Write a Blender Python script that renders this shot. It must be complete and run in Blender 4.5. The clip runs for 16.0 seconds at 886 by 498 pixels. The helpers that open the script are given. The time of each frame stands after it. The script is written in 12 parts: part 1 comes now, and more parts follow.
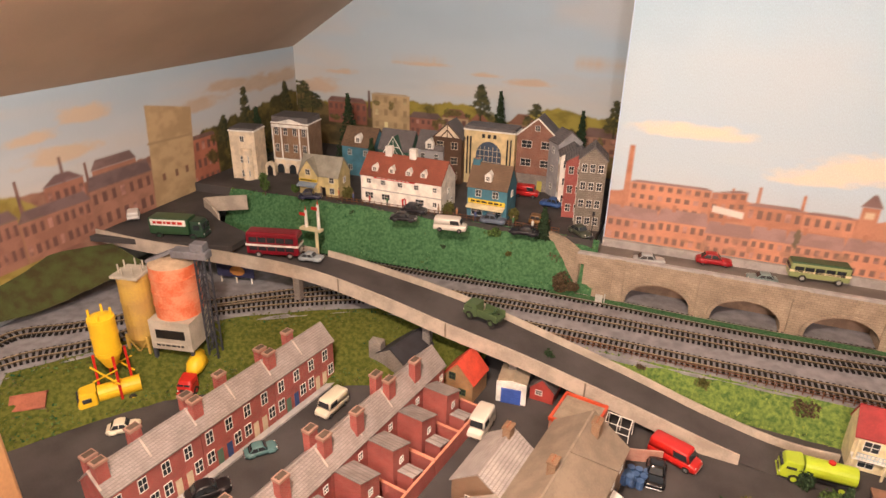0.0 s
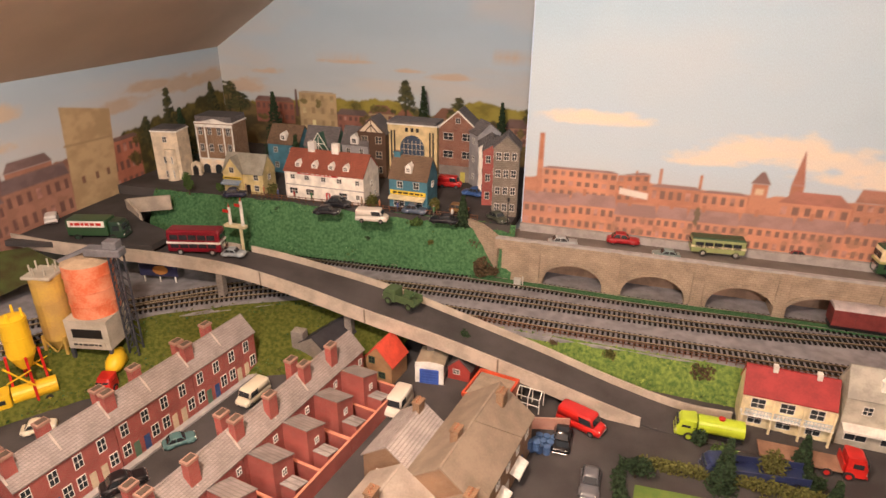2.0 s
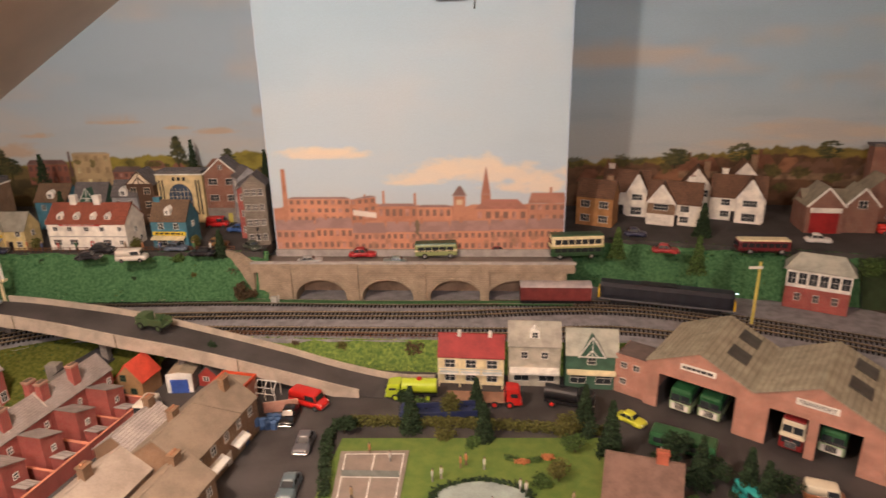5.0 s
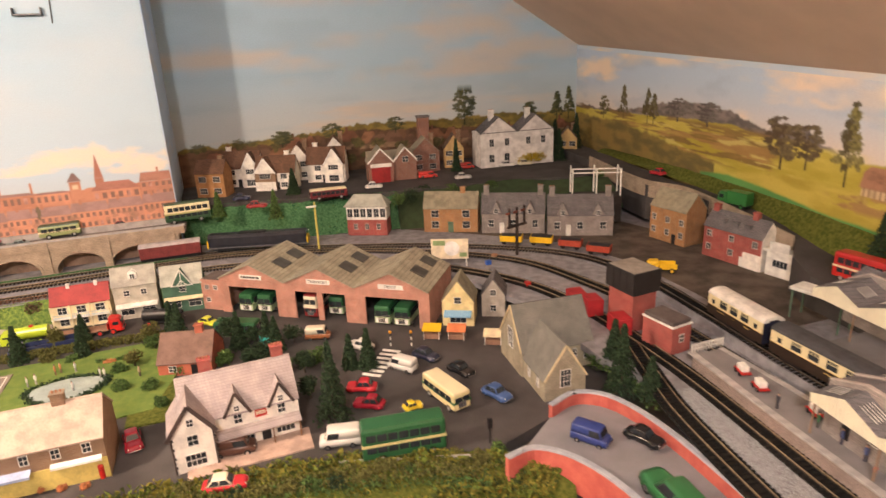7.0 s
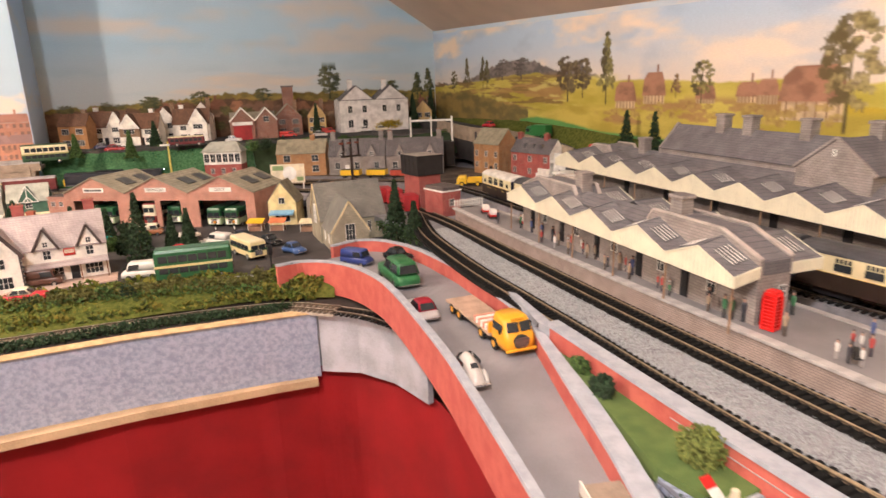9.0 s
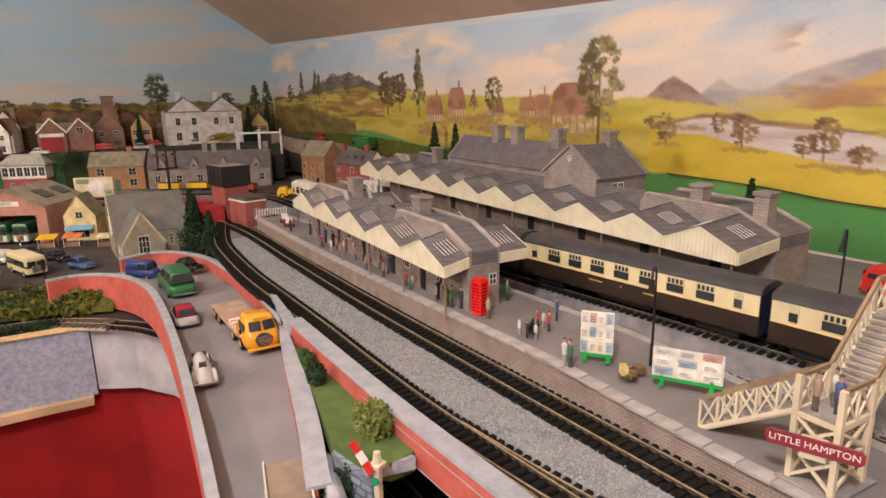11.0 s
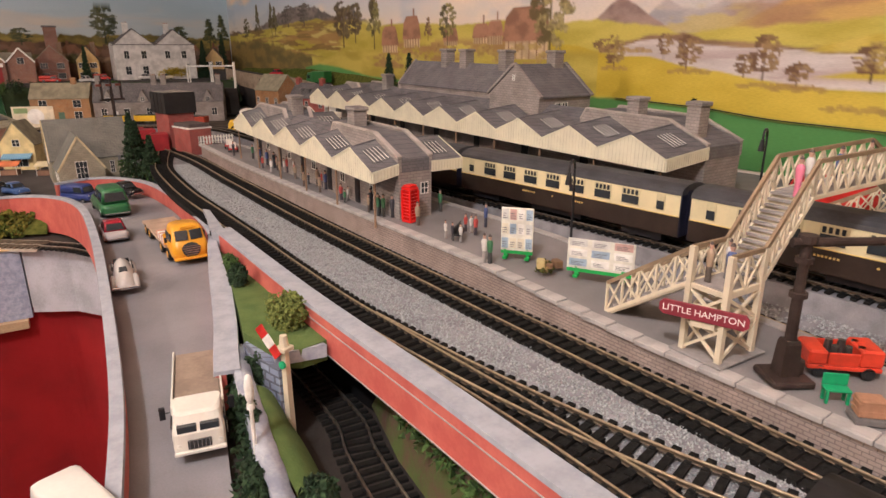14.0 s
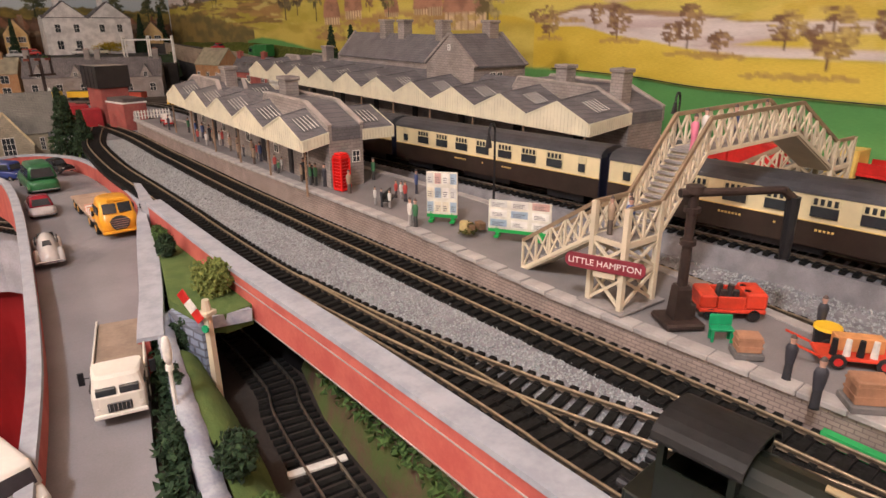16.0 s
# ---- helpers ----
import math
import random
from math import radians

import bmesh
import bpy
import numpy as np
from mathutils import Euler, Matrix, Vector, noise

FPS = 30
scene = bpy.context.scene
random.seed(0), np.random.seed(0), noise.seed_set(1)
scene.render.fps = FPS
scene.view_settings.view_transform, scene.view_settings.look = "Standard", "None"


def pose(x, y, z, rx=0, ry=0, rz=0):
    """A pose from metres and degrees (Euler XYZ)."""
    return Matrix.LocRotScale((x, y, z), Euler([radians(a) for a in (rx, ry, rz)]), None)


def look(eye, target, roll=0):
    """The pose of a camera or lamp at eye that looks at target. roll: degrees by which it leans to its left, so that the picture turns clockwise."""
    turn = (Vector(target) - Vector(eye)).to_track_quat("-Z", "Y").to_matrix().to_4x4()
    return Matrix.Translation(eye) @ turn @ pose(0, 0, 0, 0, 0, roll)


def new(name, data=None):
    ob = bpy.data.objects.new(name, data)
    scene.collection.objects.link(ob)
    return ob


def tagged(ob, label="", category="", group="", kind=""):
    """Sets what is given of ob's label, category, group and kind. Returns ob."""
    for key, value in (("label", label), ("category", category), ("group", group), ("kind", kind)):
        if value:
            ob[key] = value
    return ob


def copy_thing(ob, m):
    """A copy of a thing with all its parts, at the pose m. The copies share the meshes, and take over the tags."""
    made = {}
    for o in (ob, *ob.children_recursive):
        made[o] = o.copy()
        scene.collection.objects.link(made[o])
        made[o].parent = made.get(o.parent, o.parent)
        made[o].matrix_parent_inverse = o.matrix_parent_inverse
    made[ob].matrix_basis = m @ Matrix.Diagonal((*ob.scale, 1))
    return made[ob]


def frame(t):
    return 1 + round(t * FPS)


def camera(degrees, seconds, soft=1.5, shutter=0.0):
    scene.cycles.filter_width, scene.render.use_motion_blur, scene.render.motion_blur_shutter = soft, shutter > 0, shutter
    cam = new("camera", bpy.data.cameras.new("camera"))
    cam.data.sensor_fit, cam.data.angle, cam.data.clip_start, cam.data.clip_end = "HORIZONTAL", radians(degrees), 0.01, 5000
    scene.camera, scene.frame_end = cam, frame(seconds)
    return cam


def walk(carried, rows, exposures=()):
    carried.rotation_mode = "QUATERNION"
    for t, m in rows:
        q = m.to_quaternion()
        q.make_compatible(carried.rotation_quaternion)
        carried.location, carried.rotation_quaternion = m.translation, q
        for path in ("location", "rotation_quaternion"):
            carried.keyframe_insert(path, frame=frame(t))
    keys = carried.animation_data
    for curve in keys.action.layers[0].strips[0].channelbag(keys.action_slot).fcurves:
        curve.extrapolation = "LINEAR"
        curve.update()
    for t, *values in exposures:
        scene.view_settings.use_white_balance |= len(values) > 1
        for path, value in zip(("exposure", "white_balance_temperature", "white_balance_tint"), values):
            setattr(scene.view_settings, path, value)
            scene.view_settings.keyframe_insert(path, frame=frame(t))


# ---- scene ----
cam = camera(71.1, 16.0, shutter=0.3)
PATH = [
    (0, (0.467, 0.108, 1.413), (-0.185, 1.81, 0.59), 1.1),
    (0.5, (0.477, 0.105, 1.41), (-0.158, 1.82, 0.599), 0.5),
    (1, (0.496, 0.106, 1.411), (-0.115, 1.826, 0.594), 0.7),
    (1.5, (0.515, 0.101, 1.405), (-0.053, 1.841, 0.6), 0.7),
    (2, (0.538, 0.095, 1.405), (0.012, 1.844, 0.59), 0.5),
    (2.5, (0.559, 0.087, 1.406), (0.08, 1.848, 0.588), 0.4),
    (3, (0.597, 0.078, 1.409), (0.171, 1.852, 0.59), 0.1),
    (3.2, (0.612, 0.078, 1.409), (0.21, 1.856, 0.587), -0.0),
    (5.5, (0.878, -0.107, 1.397), (0.981, 1.791, 0.775), -1.1),
    (6, (0.976, -0.168, 1.418), (1.383, 1.672, 0.749), -0.7),
    (6.5, (1.025, -0.295, 1.382), (1.655, 1.488, 0.729), -1.2),
    (7, (1.088, -0.482, 1.375), (1.707, 1.311, 0.74), -2.5),
    (7.5, (1.143, -0.522, 1.328), (1.818, 1.252, 0.697), -4.1),
    (8, (1.175, -0.615, 1.303), (1.905, 1.132, 0.658), -3.2),
    (8.5, (1.204, -0.716, 1.229), (1.957, 1.049, 0.664), -2.3),
    (9, (1.202, -0.798, 1.132), (2.039, 0.948, 0.632), -2.0),
    (9.5, (1.188, -0.881, 1.127), (2.159, 0.802, 0.656), -0.7),
    (10, (1.238, -0.895, 1.132), (2.349, 0.707, 0.688), -2.8),
    (10.2, (1.257, -0.887, 1.131), (2.391, 0.699, 0.687), -2.5),
    (12.3, (1.316, -0.911, 1.086), (2.507, 0.613, 0.575), -0.6),
    (12.5, (1.317, -0.91, 1.081), (2.508, 0.609, 0.556), -0.8),
    (13, (1.321, -0.917, 1.077), (2.518, 0.588, 0.524), -0.8),
    (13.5, (1.325, -0.918, 1.073), (2.53, 0.571, 0.5), -0.7),
    (14, (1.327, -0.923, 1.075), (2.544, 0.547, 0.474), -0.2),
    (14.5, (1.332, -0.93, 1.071), (2.563, 0.518, 0.448), -0.6),
    (15, (1.334, -0.936, 1.071), (2.598, 0.475, 0.431), 0.1),
    (15.5, (1.335, -0.945, 1.068), (2.621, 0.434, 0.4), -0.3),
    (16, (1.337, -0.949, 1.068), (2.636, 0.417, 0.399), -0.3),
]
walk(cam, [(t, look(eye, target, roll)) for t, eye, target, roll in PATH],
     exposures=[(0.0, -0.19, 6500, 14), (3.2, -0.44, 6500, 14), (5.5, -0.66, 6500, 14), (6.5, -0.12, 6470, 12), (7.0, -0.03, 6450, 11), (8.5, 0.2, 5950, 9), (10.0, -0.22, 5850, 7), (12.5, -0.37, 5750, 8), (16.0, -0.42, 5780, 9)])

# ---- light ----
world = bpy.data.worlds.new("room_air")
scene.world = world
world.use_nodes = True
world.node_tree.nodes["Background"].inputs[0].default_value = (1.0, 0.92, 0.85, 1)
world.node_tree.nodes["Background"].inputs[1].default_value = 0.002


def point_lamp(loc, watts, size, col=(1.0, 0.85, 0.72)):
    d = bpy.data.lights.new("ceiling_bulb", "POINT")
    d.energy, d.shadow_soft_size, d.color = watts, size, col
    ob = new("ceiling_bulb", d)
    ob.location = loc
    return ob


point_lamp((0.33, 0.15, 1.66), 40.0, 0.035, (1.0, 0.80, 0.64))
# unseen fill lamp, added to brighten the station end
point_lamp((0.75, -1.1, 1.95), 56.0, 0.05, (1.0, 0.92, 0.87))

# ---- materials ----
MATS = {}


def link(nt, a, b):
    nt.links.new(a, b)


def mat(name, col, rough=0.6, metal=0.0, var=0.18, scale=60.0, bump=0.0, bscale=400.0, col2=None, spec=0.4, emit=0.0, alpha=1.0):
    """A worn surface: base colour varied at two scales, with a fine relief."""
    if name in MATS:
        return MATS[name]
    m = bpy.data.materials.new(name)
    m.use_nodes = True
    nt = m.node_tree
    n = nt.nodes
    bs = n["Principled BSDF"]
    tc = n.new("ShaderNodeTexCoord")
    big = n.new("ShaderNodeTexNoise")
    big.inputs["Scale"].default_value, big.inputs["Detail"].default_value = scale, 4
    fine = n.new("ShaderNodeTexNoise")
    fine.inputs["Scale"].default_value, fine.inputs["Detail"].default_value = bscale, 3
    link(nt, tc.outputs["Object"], big.inputs["Vector"])
    link(nt, tc.outputs["Object"], fine.inputs["Vector"])
    mix = n.new("ShaderNodeMix")
    mix.data_type = "RGBA"
    c2 = col2 or tuple(min(1, c * (1 + var)) for c in col)
    c1 = col if col2 else tuple(c * (1 - var) for c in col)
    mix.inputs[6].default_value, mix.inputs[7].default_value = (*c1, 1), (*c2, 1)
    ramp = n.new("ShaderNodeMapRange")
    ramp.inputs[1].default_value, ramp.inputs[2].default_value = 0.35, 0.65
    add = n.new("ShaderNodeMath")
    add.operation = "MULTIPLY_ADD"
    add.inputs[1].default_value, add.inputs[2].default_value = 0.35, -0.17
    link(nt, fine.outputs["Fac"], add.inputs[0])
    plus = n.new("ShaderNodeMath")
    link(nt, big.outputs["Fac"], plus.inputs[0])
    link(nt, add.outputs[0], plus.inputs[1])
    link(nt, plus.outputs[0], ramp.inputs[0])
    link(nt, ramp.outputs[0], mix.inputs[0])
    hsv = n.new("ShaderNodeHueSaturation")
    info = n.new("ShaderNodeObjectInfo")
    rnd = n.new("ShaderNodeMapRange")
    rnd.inputs[3].default_value, rnd.inputs[4].default_value = 0.94, 1.06
    link(nt, info.outputs["Random"], rnd.inputs[0])
    link(nt, rnd.outputs[0], hsv.inputs["Value"])
    link(nt, mix.outputs[2], hsv.inputs["Color"])
    link(nt, hsv.outputs[0], bs.inputs["Base Color"])
    bs.inputs["Roughness"].default_value, bs.inputs["Metallic"].default_value = rough, metal
    bs.inputs["Specular IOR Level"].default_value = spec
    if bump:
        b = n.new("ShaderNodeBump")
        b.inputs["Strength"].default_value, b.inputs["Distance"].default_value = bump, 0.001
        link(nt, plus.outputs[0], b.inputs["Height"])
        link(nt, b.outputs[0], bs.inputs["Normal"])
    if emit:
        bs.inputs["Emission Color"].default_value, bs.inputs["Emission Strength"].default_value = (*col, 1), emit
    MATS[name] = m
    return m


def brickmat(name, c1, c2, mortar, bw=0.004, bh=0.0016, gap=0.0003, rough=0.75, bump=0.5, flat=False, off=0.5):
    """Courses of printed or embossed brick, slate or planking. flat: laid on a level surface."""
    if name in MATS:
        return MATS[name]
    m = bpy.data.materials.new(name)
    m.use_nodes = True
    nt = m.node_tree
    n = nt.nodes
    bs = n["Principled BSDF"]
    tc = n.new("ShaderNodeTexCoord")
    sep = n.new("ShaderNodeSeparateXYZ")
    com = n.new("ShaderNodeCombineXYZ")
    link(nt, tc.outputs["Object"], sep.inputs[0])
    if flat:
        link(nt, sep.outputs[0], com.inputs[0])
        link(nt, sep.outputs[1], com.inputs[1])
    else:
        s = n.new("ShaderNodeMath")
        link(nt, sep.outputs[0], s.inputs[0])
        link(nt, sep.outputs[1], s.inputs[1])
        link(nt, s.outputs[0], com.inputs[0])
        link(nt, sep.outputs[2], com.inputs[1])
    br = n.new("ShaderNodeTexBrick")
    br.offset = off
    for k, v in (("Scale", 1.0), ("Brick Width", bw), ("Row Height", bh), ("Mortar Size", gap), ("Mortar Smooth", 0.3)):
        br.inputs[k].default_value = v
    br.inputs["Color1"].default_value, br.inputs["Color2"].default_value, br.inputs["Mortar"].default_value = (*c1, 1), (*c2, 1), (*mortar, 1)
    link(nt, com.outputs[0], br.inputs["Vector"])
    noi = n.new("ShaderNodeTexNoise")
    noi.inputs["Scale"].default_value = 45
    link(nt, tc.outputs["Object"], noi.inputs["Vector"])
    mr = n.new("ShaderNodeMapRange")
    mr.inputs[1].default_value, mr.inputs[2].default_value, mr.inputs[3].default_value, mr.inputs[4].default_value = 0.3, 0.7, 0.78, 1.15
    link(nt, noi.outputs["Fac"], mr.inputs[0])
    hsv = n.new("ShaderNodeHueSaturation")
    link(nt, mr.outputs[0], hsv.inputs["Value"])
    link(nt, br.outputs["Color"], hsv.inputs["Color"])
    link(nt, hsv.outputs[0], bs.inputs["Base Color"])
    b = n.new("ShaderNodeBump")
    b.inputs["Strength"].default_value, b.inputs["Distance"].default_value = bump, 0.0006
    inv = n.new("ShaderNodeMath")
    inv.operation = "SUBTRACT"
    inv.inputs[0].default_value = 1
    link(nt, br.outputs["Fac"], inv.inputs[1])
    link(nt, inv.outputs[0], b.inputs["Height"])
    link(nt, b.outputs[0], bs.inputs["Normal"])
    bs.inputs["Roughness"].default_value = rough
    MATS[name] = m
    return m


def skymat(name, low, high, cloud, z0, z1, amount=0.5, seed=0.0):
    """Painted sky on a wall: a blend from low to high with soft clouds."""
    m = bpy.data.materials.new(name)
    m.use_nodes = True
    nt = m.node_tree
    n = nt.nodes
    bs = n["Principled BSDF"]
    tc = n.new("ShaderNodeTexCoord")
    sep = n.new("ShaderNodeSeparateXYZ")
    link(nt, tc.outputs["Object"], sep.inputs[0])
    mr = n.new("ShaderNodeMapRange")
    mr.inputs[1].default_value, mr.inputs[2].default_value = z0, z1
    link(nt, sep.outputs[2], mr.inputs[0])
    mix = n.new("ShaderNodeMix")
    mix.data_type = "RGBA"
    mix.inputs[6].default_value, mix.inputs[7].default_value = (*low, 1), (*high, 1)
    link(nt, mr.outputs[0], mix.inputs[0])
    mp = n.new("ShaderNodeMapping")
    mp.inputs["Scale"].default_value, mp.inputs["Location"].default_value = (2.2, 2.2, 9.0), (seed, seed * 0.7, seed * 1.3)
    link(nt, tc.outputs["Object"], mp.inputs[0])
    noi = n.new("ShaderNodeTexNoise")
    noi.inputs["Scale"].default_value, noi.inputs["Detail"].default_value, noi.inputs["Roughness"].default_value = 1.6, 6, 0.55
    link(nt, mp.outputs[0], noi.inputs["Vector"])
    cr = n.new("ShaderNodeMapRange")
    cr.inputs[1].default_value, cr.inputs[2].default_value, cr.inputs[4].default_value = 0.52, 0.68, amount
    link(nt, noi.outputs["Fac"], cr.inputs[0])
    mix2 = n.new("ShaderNodeMix")
    mix2.data_type = "RGBA"
    mix2.inputs[7].default_value = (*cloud, 1)
    link(nt, cr.outputs[0], mix2.inputs[0])
    link(nt, mix.outputs[2], mix2.inputs[6])
    link(nt, mix2.outputs[2], bs.inputs["Base Color"])
    bs.inputs["Roughness"].default_value = 0.7
    MATS[name] = m
    return m


# ---- mesh helpers ----
def obj(name, bm, material, parent=None, label="", smooth=False):
    me = bpy.data.meshes.new(name)
    bmesh.ops.recalc_face_normals(bm, faces=bm.faces)
    bm.to_mesh(me)
    bm.free()
    if smooth:
        for p in me.polygons:
            p.use_smooth = True
    if material:
        me.materials.append(material)
    ob = new(name, me)
    if parent:
        ob.parent = parent
    if label:
        ob["label"] = label
    return ob


def part(name, bm, material, parent, label="", smooth=False):
    ob = obj(name, bm, material, parent, label, smooth)
    if name.endswith("s"):
        ob["kind"] = "stuff"
    return ob


def thing(name, m, label, category, group="", kind=""):
    e = new(name)
    e.empty_display_size = 0.01
    e.matrix_basis = m
    return tagged(e, label, category, group, kind)


def BM():
    return bmesh.new()


def face(bm, pts):
    return bm.faces.new([bm.verts.new(p) for p in pts])


def box(bm, x0, y0, z0, x1, y1, z1):
    v = [bm.verts.new((x, y, z)) for z in (z0, z1) for x, y in ((x0, y0), (x1, y0), (x1, y1), (x0, y1))]
    for f in ((3, 2, 1, 0), (4, 5, 6, 7), (0, 1, 5, 4), (1, 2, 6, 5), (2, 3, 7, 6), (3, 0, 4, 7)):
        bm.faces.new([v[i] for i in f])
    return v


def rbox(bm, x0, y0, z0, x1, y1, z1, r=0.001, seg=2):
    b2 = bmesh.new()
    box(b2, x0, y0, z0, x1, y1, z1)
    bmesh.ops.bevel(b2, geom=b2.edges[:], offset=r, segments=seg, affect="EDGES", profile=0.5)
    merge(bm, b2)


def merge(bm, b2):
    vm = {v: bm.verts.new(v.co) for v in b2.verts}
    for f in b2.faces:
        bm.faces.new([vm[v] for v in f.verts])
    b2.free()


def loft(bm, secs, caps=True, closed=True):
    rings = [[bm.verts.new(p) for p in s] for s in secs]
    k = len(rings[0])
    for a, b in zip(rings, rings[1:]):
        for i in range(k if closed else k - 1):
            j = (i + 1) % k
            bm.faces.new((a[i], a[j], b[j], b[i]))
    if caps and closed:
        bm.faces.new(rings[0][::-1])
        bm.faces.new(rings[-1])


def rod(bm, p0, p1, r0, r1=None, n=8):
    p0, p1 = Vector(p0), Vector(p1)
    r1 = r0 if r1 is None else r1
    d = (p1 - p0).normalized()
    u = d.orthogonal().normalized()
    w = d.cross(u)
    loft(bm, [[p + (u * math.cos(2 * math.pi * i / n) + w * math.sin(2 * math.pi * i / n)) * r for i in range(n)] for p, r in ((p0, r0), (p1, r1))])


def bar(bm, p0, p1, w, h):
    """A square-section strut from p0 to p1."""
    p0, p1 = Vector(p0), Vector(p1)
    d = (p1 - p0).normalized()
    u = d.cross(Vector((0, 0, 1)))
    u = u.normalized() if u.length > 1e-4 else Vector((1, 0, 0))
    v = u.cross(d)
    loft(bm, [[p + u * a * w / 2 + v * b * h / 2 for a, b in ((-1, -1), (1, -1), (1, 1), (-1, 1))] for p in (p0, p1)])


def prism(bm, poly, z0, z1):
    """A level polygon with thickness."""
    loft(bm, [[(x, y, z0) for x, y in poly], [(x, y, z1) for x, y in poly]])


def curve_pts(pts, step=0.02):
    """A smooth line through the points, at even steps."""
    P = [Vector(p) for p in pts]
    P = [2 * P[0] - P[1]] + P + [2 * P[-1] - P[-2]]
    out = []
    for i in range(1, len(P) - 2):
        a, b, c, d = P[i - 1:i + 3]
        n = max(2, int((c - b).length / step))
        for k in range(n):
            t = k / n
            out.append(0.5 * (2 * b + (c - a) * t + (2 * a - 5 * b + 4 * c - d) * t * t + (3 * b - a - 3 * c + d) * t ** 3))
    return out + [P[-2]]


def sides(pts):
    """Level unit normals to the left of a line."""
    out = []
    for i in range(len(pts)):
        d = pts[min(i + 1, len(pts) - 1)] - pts[max(i - 1, 0)]
        out.append(Vector((-d.y, d.x, 0)).normalized())
    return out


def ribbon(bm, pts, prof):
    """Sweep a profile of (side, up) pairs along a line."""
    s = sides(pts)
    loft(bm, [[p + n * a + Vector((0, 0, b)) for a, b in prof] for p, n in zip(pts, s)])


# common colours
WHITE = mat("white_paint", (0.78, 0.76, 0.7), 0.5)
CREAM = mat("cream_paint", (0.75, 0.66, 0.42), 0.5)
BLACK = mat("black_paint", (0.015, 0.015, 0.017), 0.4)
GLASS = mat("dark_window", (0.03, 0.035, 0.04), 0.12, spec=0.6)
RUBBER = mat("tyre_rubber", (0.02, 0.02, 0.02), 0.8)
CHROME = mat("bright_metal", (0.6, 0.6, 0.6), 0.25, 0.9)
BRICKRED = brickmat("red_brick", (0.40, 0.075, 0.062), (0.33, 0.056, 0.05), (0.36, 0.15, 0.12))
BRICKORANGE = brickmat("orange_brick", (0.5, 0.22, 0.155), (0.42, 0.18, 0.13), (0.5, 0.32, 0.25))
BRICKBROWN = brickmat("brown_brick", (0.26, 0.15, 0.08), (0.21, 0.11, 0.06), (0.3, 0.22, 0.15))
STONE = brickmat("grey_stone", (0.3, 0.27, 0.24), (0.24, 0.22, 0.2), (0.17, 0.15, 0.14), 0.006, 0.0028, 0.0004)
TANSTONE = brickmat("tan_stone", (0.4, 0.32, 0.23), (0.34, 0.27, 0.2), (0.27, 0.21, 0.15), 0.008, 0.004, 0.0004)
SLATE = brickmat("grey_slate", (0.2, 0.18, 0.18), (0.15, 0.14, 0.145), (0.07, 0.065, 0.065), 0.004, 0.0026, 0.0004)
LIGHTSLATE = brickmat("light_slate", (0.33, 0.285, 0.265), (0.27, 0.235, 0.22), (0.21, 0.18, 0.165), 0.0034, 0.0024, 0.0003, bump=0.35)
PALESLATE = brickmat("pale_slate", (0.47, 0.43, 0.40), (0.38, 0.35, 0.33), (0.27, 0.235, 0.22), 0.0034, 0.0026, 0.0004, bump=0.4)
BROWNTILE = brickmat("brown_tile", (0.2, 0.13, 0.08), (0.16, 0.1, 0.06), (0.09, 0.06, 0.04), 0.0035, 0.0025, 0.0003)
REDTILE = brickmat("red_tile", (0.36, 0.1, 0.06), (0.3, 0.08, 0.05), (0.14, 0.05, 0.03), 0.0035, 0.0025, 0.0003)
OLIVETILE = mat("olive_felt", (0.27, 0.245, 0.17), 0.85, var=0.22, scale=60, bump=0.4)
ASPHALT = mat("grey_asphalt", (0.066, 0.061, 0.06), 0.85, var=0.25, scale=14, bump=0.3, bscale=900, spec=0.2)
GRASS = mat("green_scatter", (0.05, 0.068, 0.012), 0.95, scale=170, bump=1.0, bscale=900, col2=(0.115, 0.125, 0.026), spec=0.1)
DEEPGRASS = mat("painted_green_scatter", (0.030, 0.105, 0.042), 0.85, scale=200, bump=1.0, bscale=900, col2=(0.085, 0.20, 0.085), spec=0.25)
BALLAST = mat("grey_ballast", (0.24, 0.235, 0.25), 0.95, var=0.2, scale=60, bump=0.6, bscale=1400)
PLATFORM = mat("platform_grey", (0.2, 0.19, 0.19), 0.8, var=0.12, scale=25, bump=0.15, bscale=1200)
COPING = mat("pale_coping", (0.38, 0.36, 0.345), 0.75, var=0.14, scale=70, bump=0.3)
# ---- room ----
def yx(y):
    """The right-hand wall's x at y: the wall stands a little askew."""
    return 2.27 + (y - 1.45) * 0.092


SKY_L = skymat("painted_sky_grey", (0.56, 0.65, 0.70), (0.43, 0.58, 0.70), (0.62, 0.52, 0.42), 1.05, 1.4, 0.6, 1.0)
SKY_M = skymat("painted_sky_pale", (0.52, 0.66, 0.84), (0.45, 0.62, 0.85), (0.68, 0.63, 0.58), 1.05, 1.5, 0.6, 4.4)
SKY_R = skymat("painted_sky_warm", (0.74, 0.7, 0.64), (0.5, 0.64, 0.76), (0.86, 0.7, 0.52), 1.1, 1.35, 0.85, 7.7)
PLASTER = mat("tan_plaster", (0.70, 0.54, 0.42), 0.8, var=0.05, scale=8, bump=0.2)


def wall(name, bm, material, label):
    return tagged(obj(name, bm, material), label, "wall", kind="structure")


